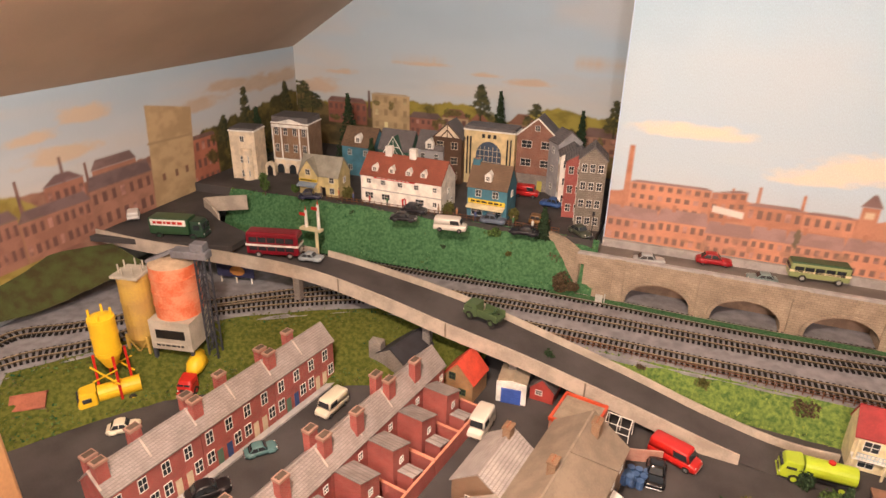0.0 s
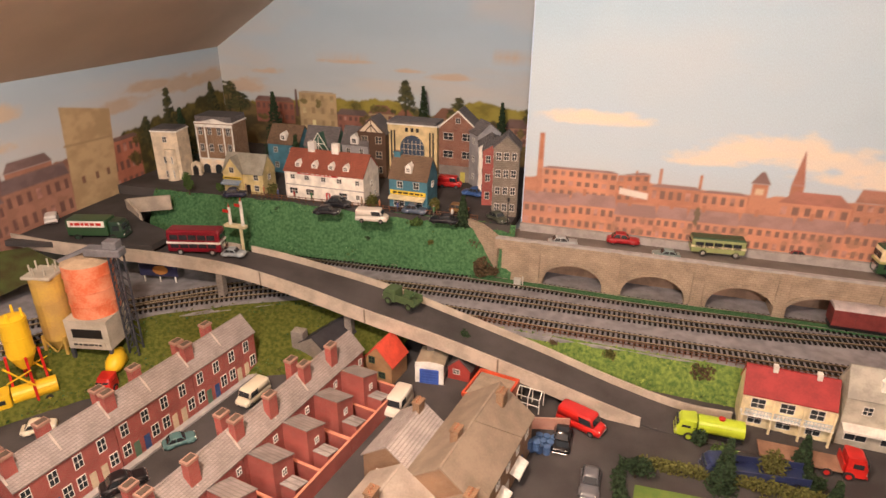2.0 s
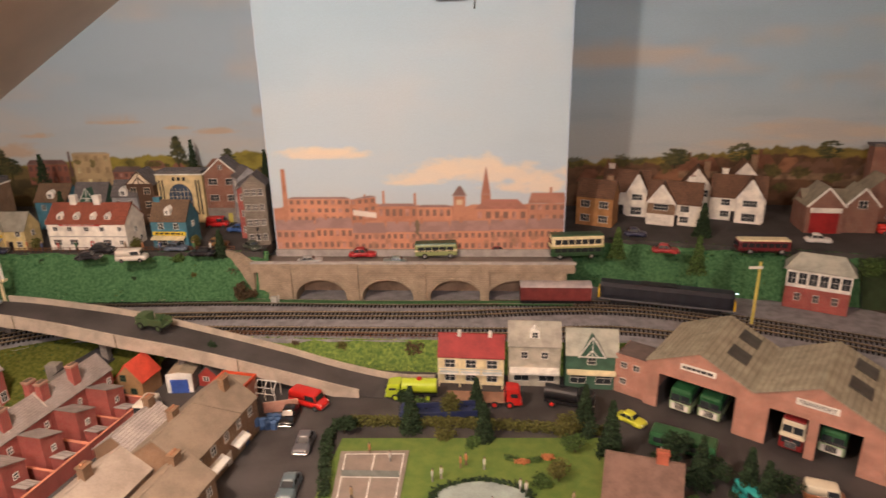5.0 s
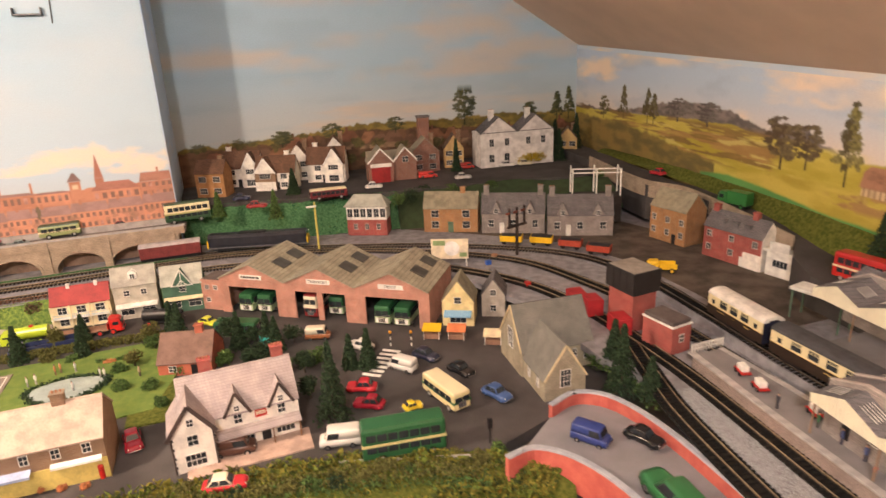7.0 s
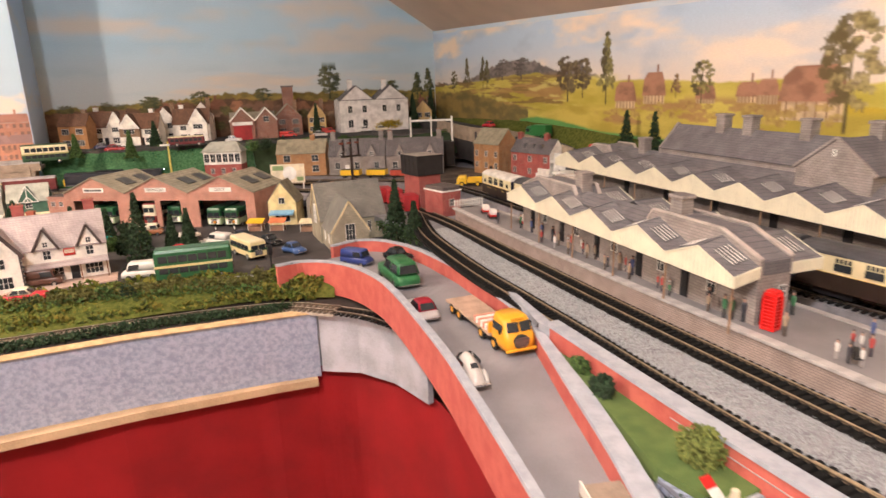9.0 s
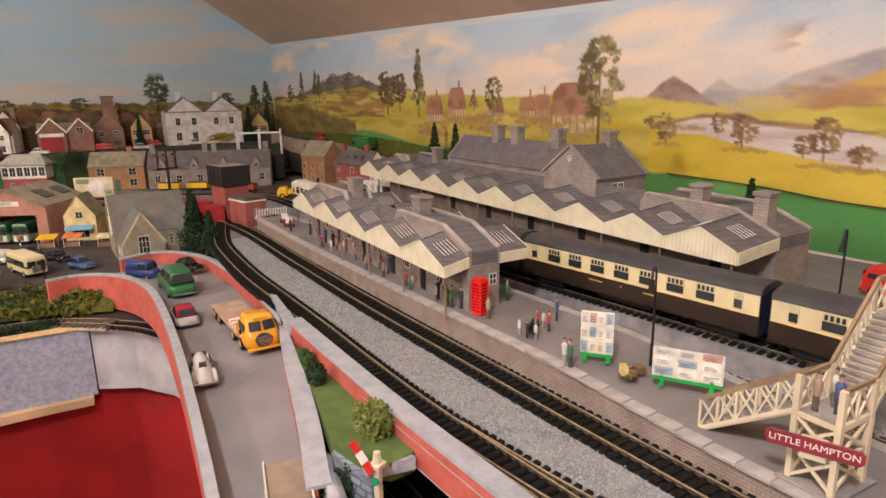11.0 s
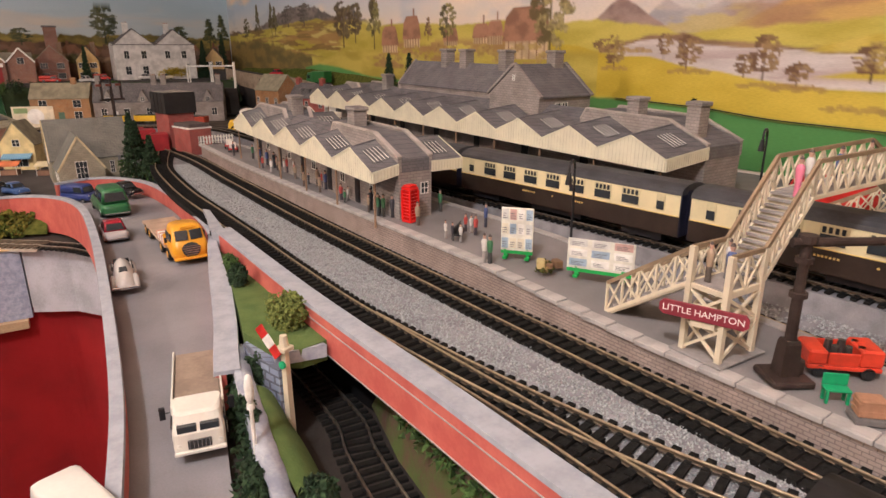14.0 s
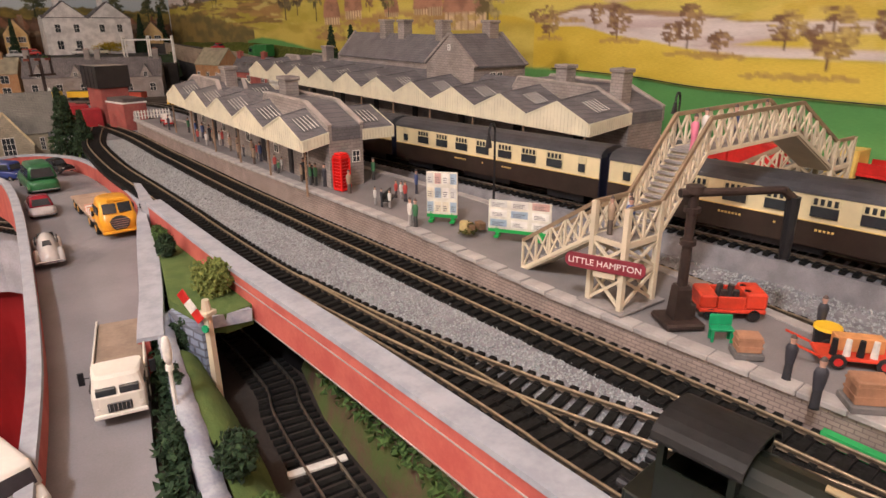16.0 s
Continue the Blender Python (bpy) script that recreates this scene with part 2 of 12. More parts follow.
bm = BM(); box(bm, -0.53, 1.45, 0, 0.37, 1.53, 2.3); wall("wall_north_1", bm, SKY_L, "wall painted with a hazy blue sky behind the model town")
bm = BM(); box(bm, 0.96, 1.45, 0, 2.5, 1.53, 2.3); wall("wall_north_2", bm, SKY_L, "wall painted with a hazy blue sky and tan clouds")
bm = BM(); box(bm, 0.37, 1.147, 0, 0.96, 1.53, 2.3); wall("chimney_breast", bm, SKY_M, "chimney breast painted with a pale sky")
bm = BM(); box(bm, -0.53, -1.9, 0, -0.45, 1.45, 1.235); wall("wall_west", bm, skymat("painted_sky_darker", (0.50, 0.54, 0.56), (0.38, 0.49, 0.57), (0.56, 0.46, 0.36), 1.05, 1.3, 0.7, 2.0), "low wall painted with sky under the sloping ceiling")
bm = BM()
east_plan = [(yx(1.45), 1.45), (yx(-1.9), -1.9), (yx(-1.9) + 0.08, -1.9), (yx(1.45) + 0.08, 1.45)]
loft(bm, [[(x, y, 0) for x, y in east_plan], [(x, y, 1.345 + (y - 1.45) * 0.047) for x, y in east_plan]])
wall("wall_east", bm, SKY_R, "low wall painted with warm clouds over hills")
bm = BM(); box(bm, -0.53, -1.98, 0, 2.5, -1.9, 2.3); wall("wall_south", bm, PLASTER, "plain tan plastered wall")
bm = BM(); box(bm, -0.6, -2.0, -0.1, 2.5, 1.55, 0); tagged(obj("floor", bm, mat("floor_carpet", (0.2, 0.15, 0.11), 0.95, scale=30, bump=0.5)), "plain brown carpeted floor", "floor", kind="structure")
bm = BM()
AP = (0.95, 2.13)
loft(bm, [[(-0.47, y, 1.222), (AP[0], y, AP[1]), (AP[0], y, AP[1] + 0.08), (-0.55, y, 1.26)] for y in (-1.95, 1.5)])
east = lambda y: (yx(y) + 0.02, 1.335 + (y - 1.45) * 0.047)
loft(bm, [[(east(y)[0], y, east(y)[1]), (AP[0], y, AP[1]), (AP[0], y, AP[1] + 0.08), (east(y)[0] + 0.05, y, east(y)[1] + 0.08)] for y in (-1.95, 1.5)])
tagged(obj("ceiling", bm, PLASTER), "tan plastered loft ceiling sloping down both sides", "ceiling", kind="structure")

# ---- ground sheets ----
B, TR, TOWN, ROAD = 0.862, 0.905, 1.003, 0.88


def sheet(name, poly, z, material, label, thick=0.02, cat="ground"):
    bm = BM(); prism(bm, poly, z - thick, z)
    return tagged(obj(name, bm, material), label, cat, kind="structure")


sheet("ground_lower_town", [(-0.448, 0.30), (0.6, 0.25), (1.05, 0.235), (1.36, 0.15), (1.62, 0.24), (1.62, 0.62), (1.45, 0.86), (0.3, 0.93), (-0.448, 0.75)], B, ASPHALT, "grey painted baseboard of the lower town streets")
sheet("ground_track_bed", [(-0.448, 0.42), (-0.355, 0.42), (-0.312, 0.545), (-0.165, 0.752), (0.04, 0.883), (0.30, 0.905), (1.06, 0.90), (1.30, 0.80), (1.52, 0.66), (1.585, 0.45), (1.585, 0.24), (1.62, 0.12), (1.575, -0.15), (1.546, -0.28), (1.5295, -0.37), (1.519, -0.47), (1.511, -0.563), (1.503, -0.695), (1.4955, -0.80), (1.485, -0.95), (1.47, -1.25), (1.44, -1.85), (1.98, -1.85), (2.13, 0.0), (2.2, 1.0), (2.0, 1.2), (1.3, 1.22), (0.97, 1.22), (0.965, 1.13), (-0.448, 1.13)], TR, BALLAST, "grey gravelled railway bed", 0.012)
sheet("ground_goods_yard", [(1.50, 1.055), (1.66, 0.92), (1.84, 0.74), (1.885, 0.56), (1.885, 0.36), (1.87, 0.20), (2.10, 0.20), (2.14, 0.5), (2.0, 1.02), (1.85, 1.06)], TR + .0008, mat("sooty_yard_earth", (0.075, 0.062, 0.052), 0.95, scale=26, bump=0.8, bscale=800, col2=(0.15, 0.125, 0.10), spec=0.1), "dark earth of the goods yard", .004)
sheet("ground_town", [(-0.448, 1.06), (-0.1, 1.078), (0.36, 1.09), (0.368, 1.448), (-0.448, 1.448)], TOWN, ASPHALT, "grey painted street level of the upper town")
sheet("ground_suburb", [(0.962, 1.20), (1.2, 1.15), (1.33, 1.125), (1.5, 1.085), (1.7, 1.075), (1.85, 1.065), (2.02, 1.0), (2.2, 1.1), (2.25, 1.448), (0.962, 1.448)], 1.0, ASPHALT, "grey street level of the model suburb", 0.03)


def along_line(line, t):
    u = t * (len(line) - 1)
    i = min(int(u), len(line) - 2)
    return line[i].lerp(line[i + 1], u - i)


def bank(name, low, high, material, label, n=60, rough=0.003):
    """A sloping strip between two lines of points, with an uneven surface."""
    a, b = curve_pts(low, 0.02), curve_pts(high, 0.02)
    bm = BM()
    rows = []
    for i in range(n + 1):
        p, q = along_line(a, i / n), along_line(b, i / n)
        rows.append([bm.verts.new(p.lerp(q, k / 6) + Vector((0, -1, 1)) * rough * noise.noise(p.lerp(q, k / 6) * 35) + Vector((0, -.002, .004)) * math.sin(k / 6 * math.pi)) for k in range(7)])
    for r, s in zip(rows, rows[1:]):
        for k in range(6):
            bm.faces.new((r[k], r[k + 1], s[k + 1], s[k]))
    return tagged(obj(name, bm, material, smooth=True), label, "embankment", kind="structure")


bank("bank_town", [(-0.36, 1.025, .906), (0.0, 1.05, .906), (0.37, 1.068, .906)], [(-0.36, 1.062, TOWN), (0.0, 1.082, TOWN), (0.37, 1.095, TOWN)], DEEPGRASS, "steep green embankment below the upper town")
bank("bank_suburb", [(0.962, 1.165, .906), (1.2, 1.116, .906), (1.327, 1.088, .906), (1.5, 1.05, .906)], [(0.962, 1.205, 1.0), (1.2, 1.155, 1.0), (1.33, 1.13, 1.0), (1.5, 1.09, 1.0)], DEEPGRASS, "green embankment below the model suburb")
bank("bank_lower", [(0.32, 0.895, B), (0.7, 0.872, B), (1.02, 0.86, B)], [(0.32, 0.912, TR + .001), (0.7, 0.905, TR + .001), (1.04, 0.90, TR + .001)], mat("bright_grass_scatter", (0.06, 0.12, 0.03), 0.9, scale=180, bump=1.0, bscale=900, col2=(0.19, 0.27, 0.06), spec=0.15), "grass bank between the railway and the lower street")
bank("bank_west", [(-0.27, 0.42, B), (-0.13, 0.62, B), (0.06, 0.735, B), (0.16, 0.78, B), (0.25, .83, B)], [(-0.322, 0.54, TR + .002), (-0.17, 0.75, TR + .002), (0.035, 0.885, TR + .002), (0.13, 0.90, TR + .002), (0.25, 0.905, TR + .002)], GRASS, "mossy grass slope beside the curved railway")
bank("hill_west", [(-0.449, 0.56, .93), (-0.40, 0.66, .925), (-0.33, 0.80, .955)], [(-0.449, 0.60, .962), (-0.449, 0.72, .98), (-0.40, 0.80, .98)], mat("brown_green_scatter", (0.05, 0.042, 0.014), 0.95, scale=50, bump=1.0, bscale=700, col2=(0.065, 0.085, 0.022)), "green grassed hillside", 30)
bank("bank_quay", [(0.6, 0.135, .842), (1.05, 0.115, .842), (1.3, 0.10, .842), (1.43, 0.05, .842)], [(0.6, 0.25, B + .001), (1.05, 0.235, B + .001), (1.36, 0.15, B + .001), (1.44, 0.08, B + .001)], GRASS, "rough grass bank above the low railway")

# ---- tracks ----
RAIL = mat("steel_rail", (0.38, 0.34, 0.29), 0.38, 0.9, scale=200)
RAILB = mat("brass_rail", (0.4, 0.32, 0.21), 0.5, 0.7, scale=200)
RAILWEB = mat("tarnished_rail_side", (0.10, 0.075, 0.05), 0.6, 0.5, scale=200)
SLEEPER = mat("black_sleeper", (0.009, 0.0085, 0.008), 0.8, var=0.3, scale=300, bump=0.3, spec=.2)


def track(pts, z, label, near=None, material=RAIL, spacing=0.0078, ties=None):
    ties = ties or SLEEPER
    line = curve_pts([(p[0], p[1], z + (p[2] if len(p) > 2 else 0.0)) for p in pts], 0.01)
    n = sides(line)
    e = thing("railway_track", Matrix.Identity(4), label, "railway track", "railway tracks", "structure")
    for s in (-1, 1):
        bm = BM()
        ribbon(bm, [p + q * (s * 0.0088) for p, q in zip(line, n)], [(-.0008, .0018), (.0008, .0018), (.0004, .0023), (.0004, .0038), (-.0004, .0038), (-.0004, .0023)])
        rail = part("rail", bm, RAILWEB, e)
        bm = BM()
        ribbon(bm, [p + q * (s * 0.0088) for p, q in zip(line, n)], [(-.0006, .0037), (.0006, .0037), (.0006, .0043), (.0004, .0045), (-.0004, .0045), (-.0006, .0043)])
        part("railhead", bm, material, rail)
    d, want, rest, count = 0.0, 0.0, BM(), 0
    me = None
    for a, b, q in zip(line, line[1:], n):
        seg = (b - a).length
        while want < d + seg:
            p = a.lerp(b, (want - d) / seg)
            rot = Matrix.Translation(p) @ Matrix.Rotation(math.atan2(q.y, q.x), 4, "Z")
            if near and near(p) and count < 300:
                if me is None:
                    b2 = BM(); box(b2, -.0165, -.0019, 0, .0165, .0019, .0019)
                    for s in (-1, 1):
                        box(b2, s * .0088 - .0026, -.0014, .0019, s * .0088 + .0026, .0014, .0026)
                    me = bpy.data.meshes.new("sleeper"); b2.to_mesh(me); b2.free(); me.materials.append(SLEEPER)
                o = new("sleeper", me); o.parent = e; o.matrix_basis = rot
                count += 1
            else:
                box_m(rest, rot, -.0165, -.0019, 0, .0165, .0019, .0019)
            want += spacing
        d += seg
    if len(rest.verts):
        o = part("sleepers", rest, ties, e); o["kind"] = "stuff"
    else:
        rest.free()
    return e


def box_m(bm, m, *c):
    v = box(bm, *c)
    for k in v:
        k.co = m @ k.co


NEAR = lambda p: p.y < -0.1 and p.x > 1.45
T0 = TR + 0.001
LINE_B = [(-0.4075, 0.56), (-0.4, 0.615), (-0.337, 0.665), (-0.211, 0.792), (-0.005, 0.949), (0.15, 0.985), (0.4, 1.0), (0.7, 1.005), (1.0, 1.03), (1.19, 0.99), (1.45, 0.87), (1.66, 0.70), (1.735, 0.5), (1.76, 0.3), (1.755, 0.05), (1.75, -0.3), (1.742, -0.55), (1.73, -0.7), (1.708, -0.82), (1.688, -0.92), (1.65, -1.1), (1.6, -1.5)]
LINE_A = [(-0.36, 1.0), (-0.1, 1.04), (0.12, 1.05), (0.33, 1.06), (0.6, 1.055), (0.9, 1.062), (1.1, 1.05), (1.3, 0.98), (1.56, 0.86), (1.78, 0.69), (1.835, 0.5, .007), (1.82, 0.28, .013), (1.80, 0.1, .015), (1.79, -0.1, .015), (1.788, -0.4, .015), (1.788, -0.68, .015), (1.78, -0.95, .015), (1.75, -1.4, .015), (1.72, -1.8, .015)]
track(LINE_B, T0, "model railway track curving to the station", NEAR, RAILB)
track(LINE_A, T0, "model railway track below the viaduct and through the station", NEAR)
bed = [p for p in curve_pts([(p[0], p[1], TR + (p[2] if len(p) > 2 else 0.0)) for p in LINE_A], 0.02) if p.z > TR + .0005]
bm = BM(); ribbon(bm, bed, [(-.021, -.02), (.021, -.02), (.019, .0006), (-.019, .0006)]); tagged(obj("raised_bed", bm, BALLAST), "low gravel bed carrying the station back track", "railway bed", kind="structure")
LINE_E = [(-0.37, 0.5), (-0.339, 0.571), (-0.27, 0.646), (-0.195, 0.773), (0.014, 0.913), (0.17, 0.93), (0.35, 0.935), (0.6, 0.935), (0.86, 0.938), (1.05, 0.945), (1.25, 0.88), (1.46, 0.76), (1.6, 0.6), (1.66, 0.42), (1.67, 0.17), (1.645, -0.1), (1.622, -0.35), (1.605, -0.6), (1.590, -0.85), (1.57, -1.2), (1.54, -1.8)]
track(LINE_E, T0, "model railway track along the platform face", NEAR, RAILB)
LINE_D = [(1.655, 0.26), (1.615, 0.14), (1.592, 0.05), (1.567, -0.12), (1.556, -0.25), (1.546, -0.37), (1.537, -0.46), (1.5290, -0.56), (1.5265, -0.64), (1.524, -0.75), (1.520, -0.81), (1.515, -0.87), (1.50, -1.2), (1.48, -1.8)]
track(LINE_D, T0, "model railway track beside the red retaining wall", NEAR, RAILB)
track([(1.5275, -0.60), (1.529, -0.68), (1.5335, -0.75), (1.5415, -0.81), (1.5505, -0.855), (1.561, -0.92), (1.570, -1.05)], T0 + 0.0006, "model railway crossover between the station tracks", NEAR, RAILB)
LOW_A = [(0.6, 0.125), (0.95, 0.108), (1.15, 0.093), (1.34, 0.06), (1.42, 0.0)]
track(LOW_A, 0.8392, "low level railway track on a pale bed along the quay", None, RAIL, .0085, mat("brown_sleeper", (0.13, 0.10, 0.07), .85, scale=300))
bm = BM(); ribbon(bm, curve_pts([(x, y, .838) for x, y in LOW_A], .02), [(-.018, -.002), (.018, -.002), (.016, .0012), (-.016, .0012)]); tagged(obj("low_track_bed", bm, mat("pale_track_bed", (0.36, 0.31, 0.25), .95, scale=150, bump=.8)), "pale gravel bed of the low track", "railway bed", kind="structure")
track([(1.42, 0.0), (1.46, -0.06), (1.5, -0.2), (1.520, -0.45), (1.511, -0.591), (1.4975, -0.636), (1.486, -0.683), (1.472, -0.75), (1.44, -0.88)], 0.838, "low level railway track on the quayside", lambda p: True)
# loose stone between the station tracks
def grains(name, inside, x0, x1, y0, y1, z, n, size, material, seed, label):
    """Thousands of small stones, each a crumpled wedge."""
    rng = np.random.default_rng(seed)
    xy = rng.uniform((x0, y0), (x1, y1), (n, 2))
    xy = xy[inside(xy[:, 0], xy[:, 1])]
    k = len(xy)
    base = np.array([(-1, -.8, 0), (1, -.7, 0), (.1, 1, 0), (0, 0, 1.1)])
    a = rng.uniform(0, 6.283, k)
    s = size * rng.uniform(.6, 1.3, k)
    jit = rng.uniform(-.4, .4, (k, 4, 3))
    v = (base[None] + jit) * s[:, None, None]
    r = np.stack([v[..., 0] * np.cos(a)[:, None] - v[..., 1] * np.sin(a)[:, None], v[..., 0] * np.sin(a)[:, None] + v[..., 1] * np.cos(a)[:, None], v[..., 2]], -1)
    r[..., 0] += xy[:, 0:1]; r[..., 1] += xy[:, 1:2]; r[..., 2] += z
    q = np.arange(k)[:, None] * 4
    tri = np.concatenate([q + np.array(t) for t in ((0, 1, 3), (1, 2, 3), (2, 0, 3))], 0)
    me = bpy.data.meshes.new(name); me.from_pydata(r.reshape(-1, 3).tolist(), [], tri.tolist()); me.materials.append(material)
    return tagged(new(name, me), label, "gravel", kind="stuff")


def x_at(line):
    c = curve_pts([(p[0], p[1], 0) for p in line], 0.01)
    ys = np.array([p.y for p in c][::-1]); xs = np.array([p.x for p in c][::-1])
    keep = [i for i in range(len(ys)) if ys[i] < 0.3]
    return lambda y: np.interp(y, ys[keep], xs[keep])


xd, xe, xb, xa = x_at(LINE_D), x_at(LINE_E), x_at(LINE_B), x_at(LINE_A)
STONES = mat("pale_stone_chips", (0.20, 0.21, 0.215), 0.95, scale=900, col2=(0.44, 0.46, 0.46), bscale=1800, spec=.15)
grains("ballast_chips", lambda x, y: (x > xd(y) + .016) & (x < xe(y) - .015), 1.5, 1.66, -1.3, 0.12, TR, 90000, .0009, STONES, 3, "pale grey stone chips between the station tracks")
grains("ballast_chips", lambda x, y: (x > xb(y)) & (x < xa(y) - .018), 1.6, 1.8, -1.2, 0.1, TR, 40000, .0011, STONES, 4, "grey stone chips between the back tracks")
bm = BM(); ribbon(bm, [p for p in curve_pts([(x, y, TR) for x, y in LINE_D], 0.02)], [(-.0165, -.004), (.0165, -.004), (.0165, .0005), (-.0165, .0005)]); tagged(obj("track_bed_dark", bm, mat("sooty_bed", (0.018, 0.017, 0.016), 0.95, var=0.4, scale=300, bump=0.8, spec=.1)), "dark sooty bed under the station track", "railway bed", kind="structure")
bm = BM(); ribbon(bm, [p for p in curve_pts([(x, y, TR) for x, y in LINE_E], 0.02) if p.y < .7 and p.x > 1.4], [(-.0165, -.004), (.0165, -.004), (.0165, .0008), (-.0165, .0008)]); tagged(obj("track_bed_dark", bm, mat("sooty_bed", (0.026, 0.024, 0.023), 0.95)), "dark sooty bed under the platform track", "railway bed", kind="structure")
# lower shelf under the quay track, quay wall and cloth
# earth colour set near black to carry the shade of tunnel and cutting
sheet("ground_quay", [(0.5, 0.075), (0.975, 0.056), (1.153, 0.05), (1.33, 0.03), (1.40, 0.02), (1.47, -0.05), (1.49, -0.2), (1.42, -0.55), (1.40, -1.0), (1.56, -1.0), (1.56, 0.2), (1.36, 0.2), (0.5, 0.26)], 0.838, mat("dark_earth", (0.03, 0.024, 0.02), 0.95, scale=40, bump=0.8), "dark earth shelf of the low railway", 0.006)
QUAY = mat("blue_grey_stone", (0.27, 0.31, 0.42), 0.8, scale=160, bump=1.0, bscale=600, col2=(0.42, 0.46, 0.57))
fascia_top = [(0.5, 0.066), (0.975, 0.0475), (1.153, 0.0415), (1.33, 0.021), (1.39, 0.011)]
bm = BM(); ribbon(bm, [Vector((x, y, 0)) for x, y in fascia_top], [(0, .8362), (.015, .8362), (.015, .8392), (0, .8375)]); tagged(obj("sand_edge", bm, mat("sandy_edge", (0.50, 0.36, 0.19), .95, scale=90, bump=.8)), "thin sandy edge above the quay wall", "edging", kind="structure")
CLOTH = mat("red_cloth", (0.27, 0.006, 0.008), 0.9, var=0.15, scale=12, bump=0.3, bscale=1500)
PLY = mat("bare_plywood", (0.55, 0.4, 0.24), 0.7, scale=20, bump=0.2)


def fascia(name, pts, z0, z1, t, material, label, cat="wall"):
    bm = BM(); ribbon(bm, [Vector((x, y, 0)) for x, y in pts], [(0, z0), (t, z0), (t, z1), (0, z1)])
    return tagged(obj(name, bm, material), label, cat, kind="structure")


fascia("quay_wall_1", [(0.5, 0.07), (0.975, 0.0515), (1.153, 0.0455), (1.33, 0.025), (1.392, 0.014)], 0.741, 0.836, 0.01, QUAY, "stippled blue-grey quay wall of the baseboard edge")
fascia("quay_wall_2", [(1.394, 0.0135), (1.44, -0.02), (1.47, -0.075), (1.485, -0.15)], 0.748, 0.836, 0.008, mat("smooth_grey_card", (0.42, 0.43, 0.47), 0.8, scale=30, bump=0.2), "smooth grey card quay wall below the road bridge")
fascia("board_edge", [(0.5, 0.040), (0.975, 0.030), (1.153, 0.0285), (1.33, 0.014), (1.385, 0.006)], 0.730, 0.741, 0.034, PLY, "bare plywood edge of the layout", "trim")
bm = BM()
line = curve_pts([(0.4, 0.083, 0), (0.97, 0.06, 0), (1.33, 0.036, 0), (1.398, 0.026, 0), (1.449, -0.012, 0), (1.48, -0.072, 0), (1.496, -0.15, 0), (1.49, -0.3, 0), (1.46, -0.5, 0), (1.41, -0.75, 0), (1.40, -1.2, 0)], 0.008)
for i, p in enumerate(line):
    line[i] = p + Vector((0.0015 * math.sin(i * 0.35), 0.002 * math.sin(i * 0.41), 0))
bm.free()
drape = thing("red_drape", Matrix.Identity(4), "plain red cloth hanging below the layout edge", "curtain")
for a in range(0, len(line) - 1, 44):
    seg = line[a:a + 45]
    bm = BM(); ribbon(bm, seg, [(-.001, .03), (.001, .03), (.001, .75), (-.001, .75)]); part("cloth_width", bm, CLOTH, drape)
    bm = BM(); ribbon(bm, seg, [(-.0025, 0), (.0025, 0), (.0025, .031), (-.0025, .031)]); part("hem", bm, CLOTH, drape)

# ---- viaduct ----
VY = 1.072
bm = BM()
xs0, xs1, zb, zt = 0.352, 0.958, TR, 0.968
cent = [(0.476, .0505), (0.609, .0505), (0.743, .0500), (0.866, .0600)]
top_z, spring, rise = zt, 0.914, 0.036
prof = []
edge = [(xs0, zb)]
for cx, hw in cent:
    edge.append((cx - hw, zb))
    for k in range(0, 17):
        a = math.pi * (1 - k / 16)
        edge.append((cx + hw * math.cos(a), spring + rise * math.sin(a)))
    edge.append((cx + hw, zb))
edge.append((xs1, zb))
front, backr = [], []
for yy, store in ((VY, front), (VY + 0.072, backr)):
    lo = [bm.verts.new((x, yy, z)) for x, z in edge]
    up = [bm.verts.new((x, yy, top_z)) for x, z in edge]
    store += [lo, up]
    for i in range(len(edge) - 1):
        if abs(edge[i + 1][0] - edge[i][0]) > 1e-6:
            bm.faces.new((lo[i], lo[i + 1], up[i + 1], up[i]))
for i in range(len(edge) - 1):
    bm.faces.new((front[0][i], front[0][i + 1], backr[0][i + 1], backr[0][i]))
via = thing("viaduct", Matrix.Identity(4), "tan stone road viaduct with four segmental arches", "viaduct", kind="structure")
bmesh.ops.remove_doubles(bm, verts=bm.verts, dist=1e-5)
part("wall", bm, TANSTONE, via)
bm = BM(); box(bm, 0.34, VY - .003, zt - .002, 0.972, VY + .004, 0.984); part("parapet", bm, TANSTONE, via)
bm = BM(); box(bm, 0.34, VY - .004, 0.984, 0.974, VY + .0055, 0.9875); part("coping", bm, COPING, via)
for cx in (0.41, 0.543, 0.676, 0.80, 0.94):
    bm = BM(); rbox(bm, cx - .009, VY - .0045, zb, cx + .009, VY, 0.985, .0006); part("pilaster", bm, TANSTONE, via)
for cx, hw in cent:
    bm = BM()
    arc = [Vector((cx + hw * math.cos(math.pi * (1 - k / 16)), VY - .0015, spring + rise * math.sin(math.pi * (1 - k / 16)))) for k in range(17)]
    out = [Vector((cx + (hw + .006) * math.cos(math.pi * (1 - k / 16)), VY - .0015, spring + (rise + .006) * math.sin(math.pi * (1 - k / 16)))) for k in range(17)]
    for k in range(16):
        loft(bm, [[v + Vector((0, dy, 0)) for v in (arc[k], out[k], out[k + 1], arc[k + 1])] for dy in (0, 0.0016)])
    part("arch_ring", bm, TANSTONE, via)
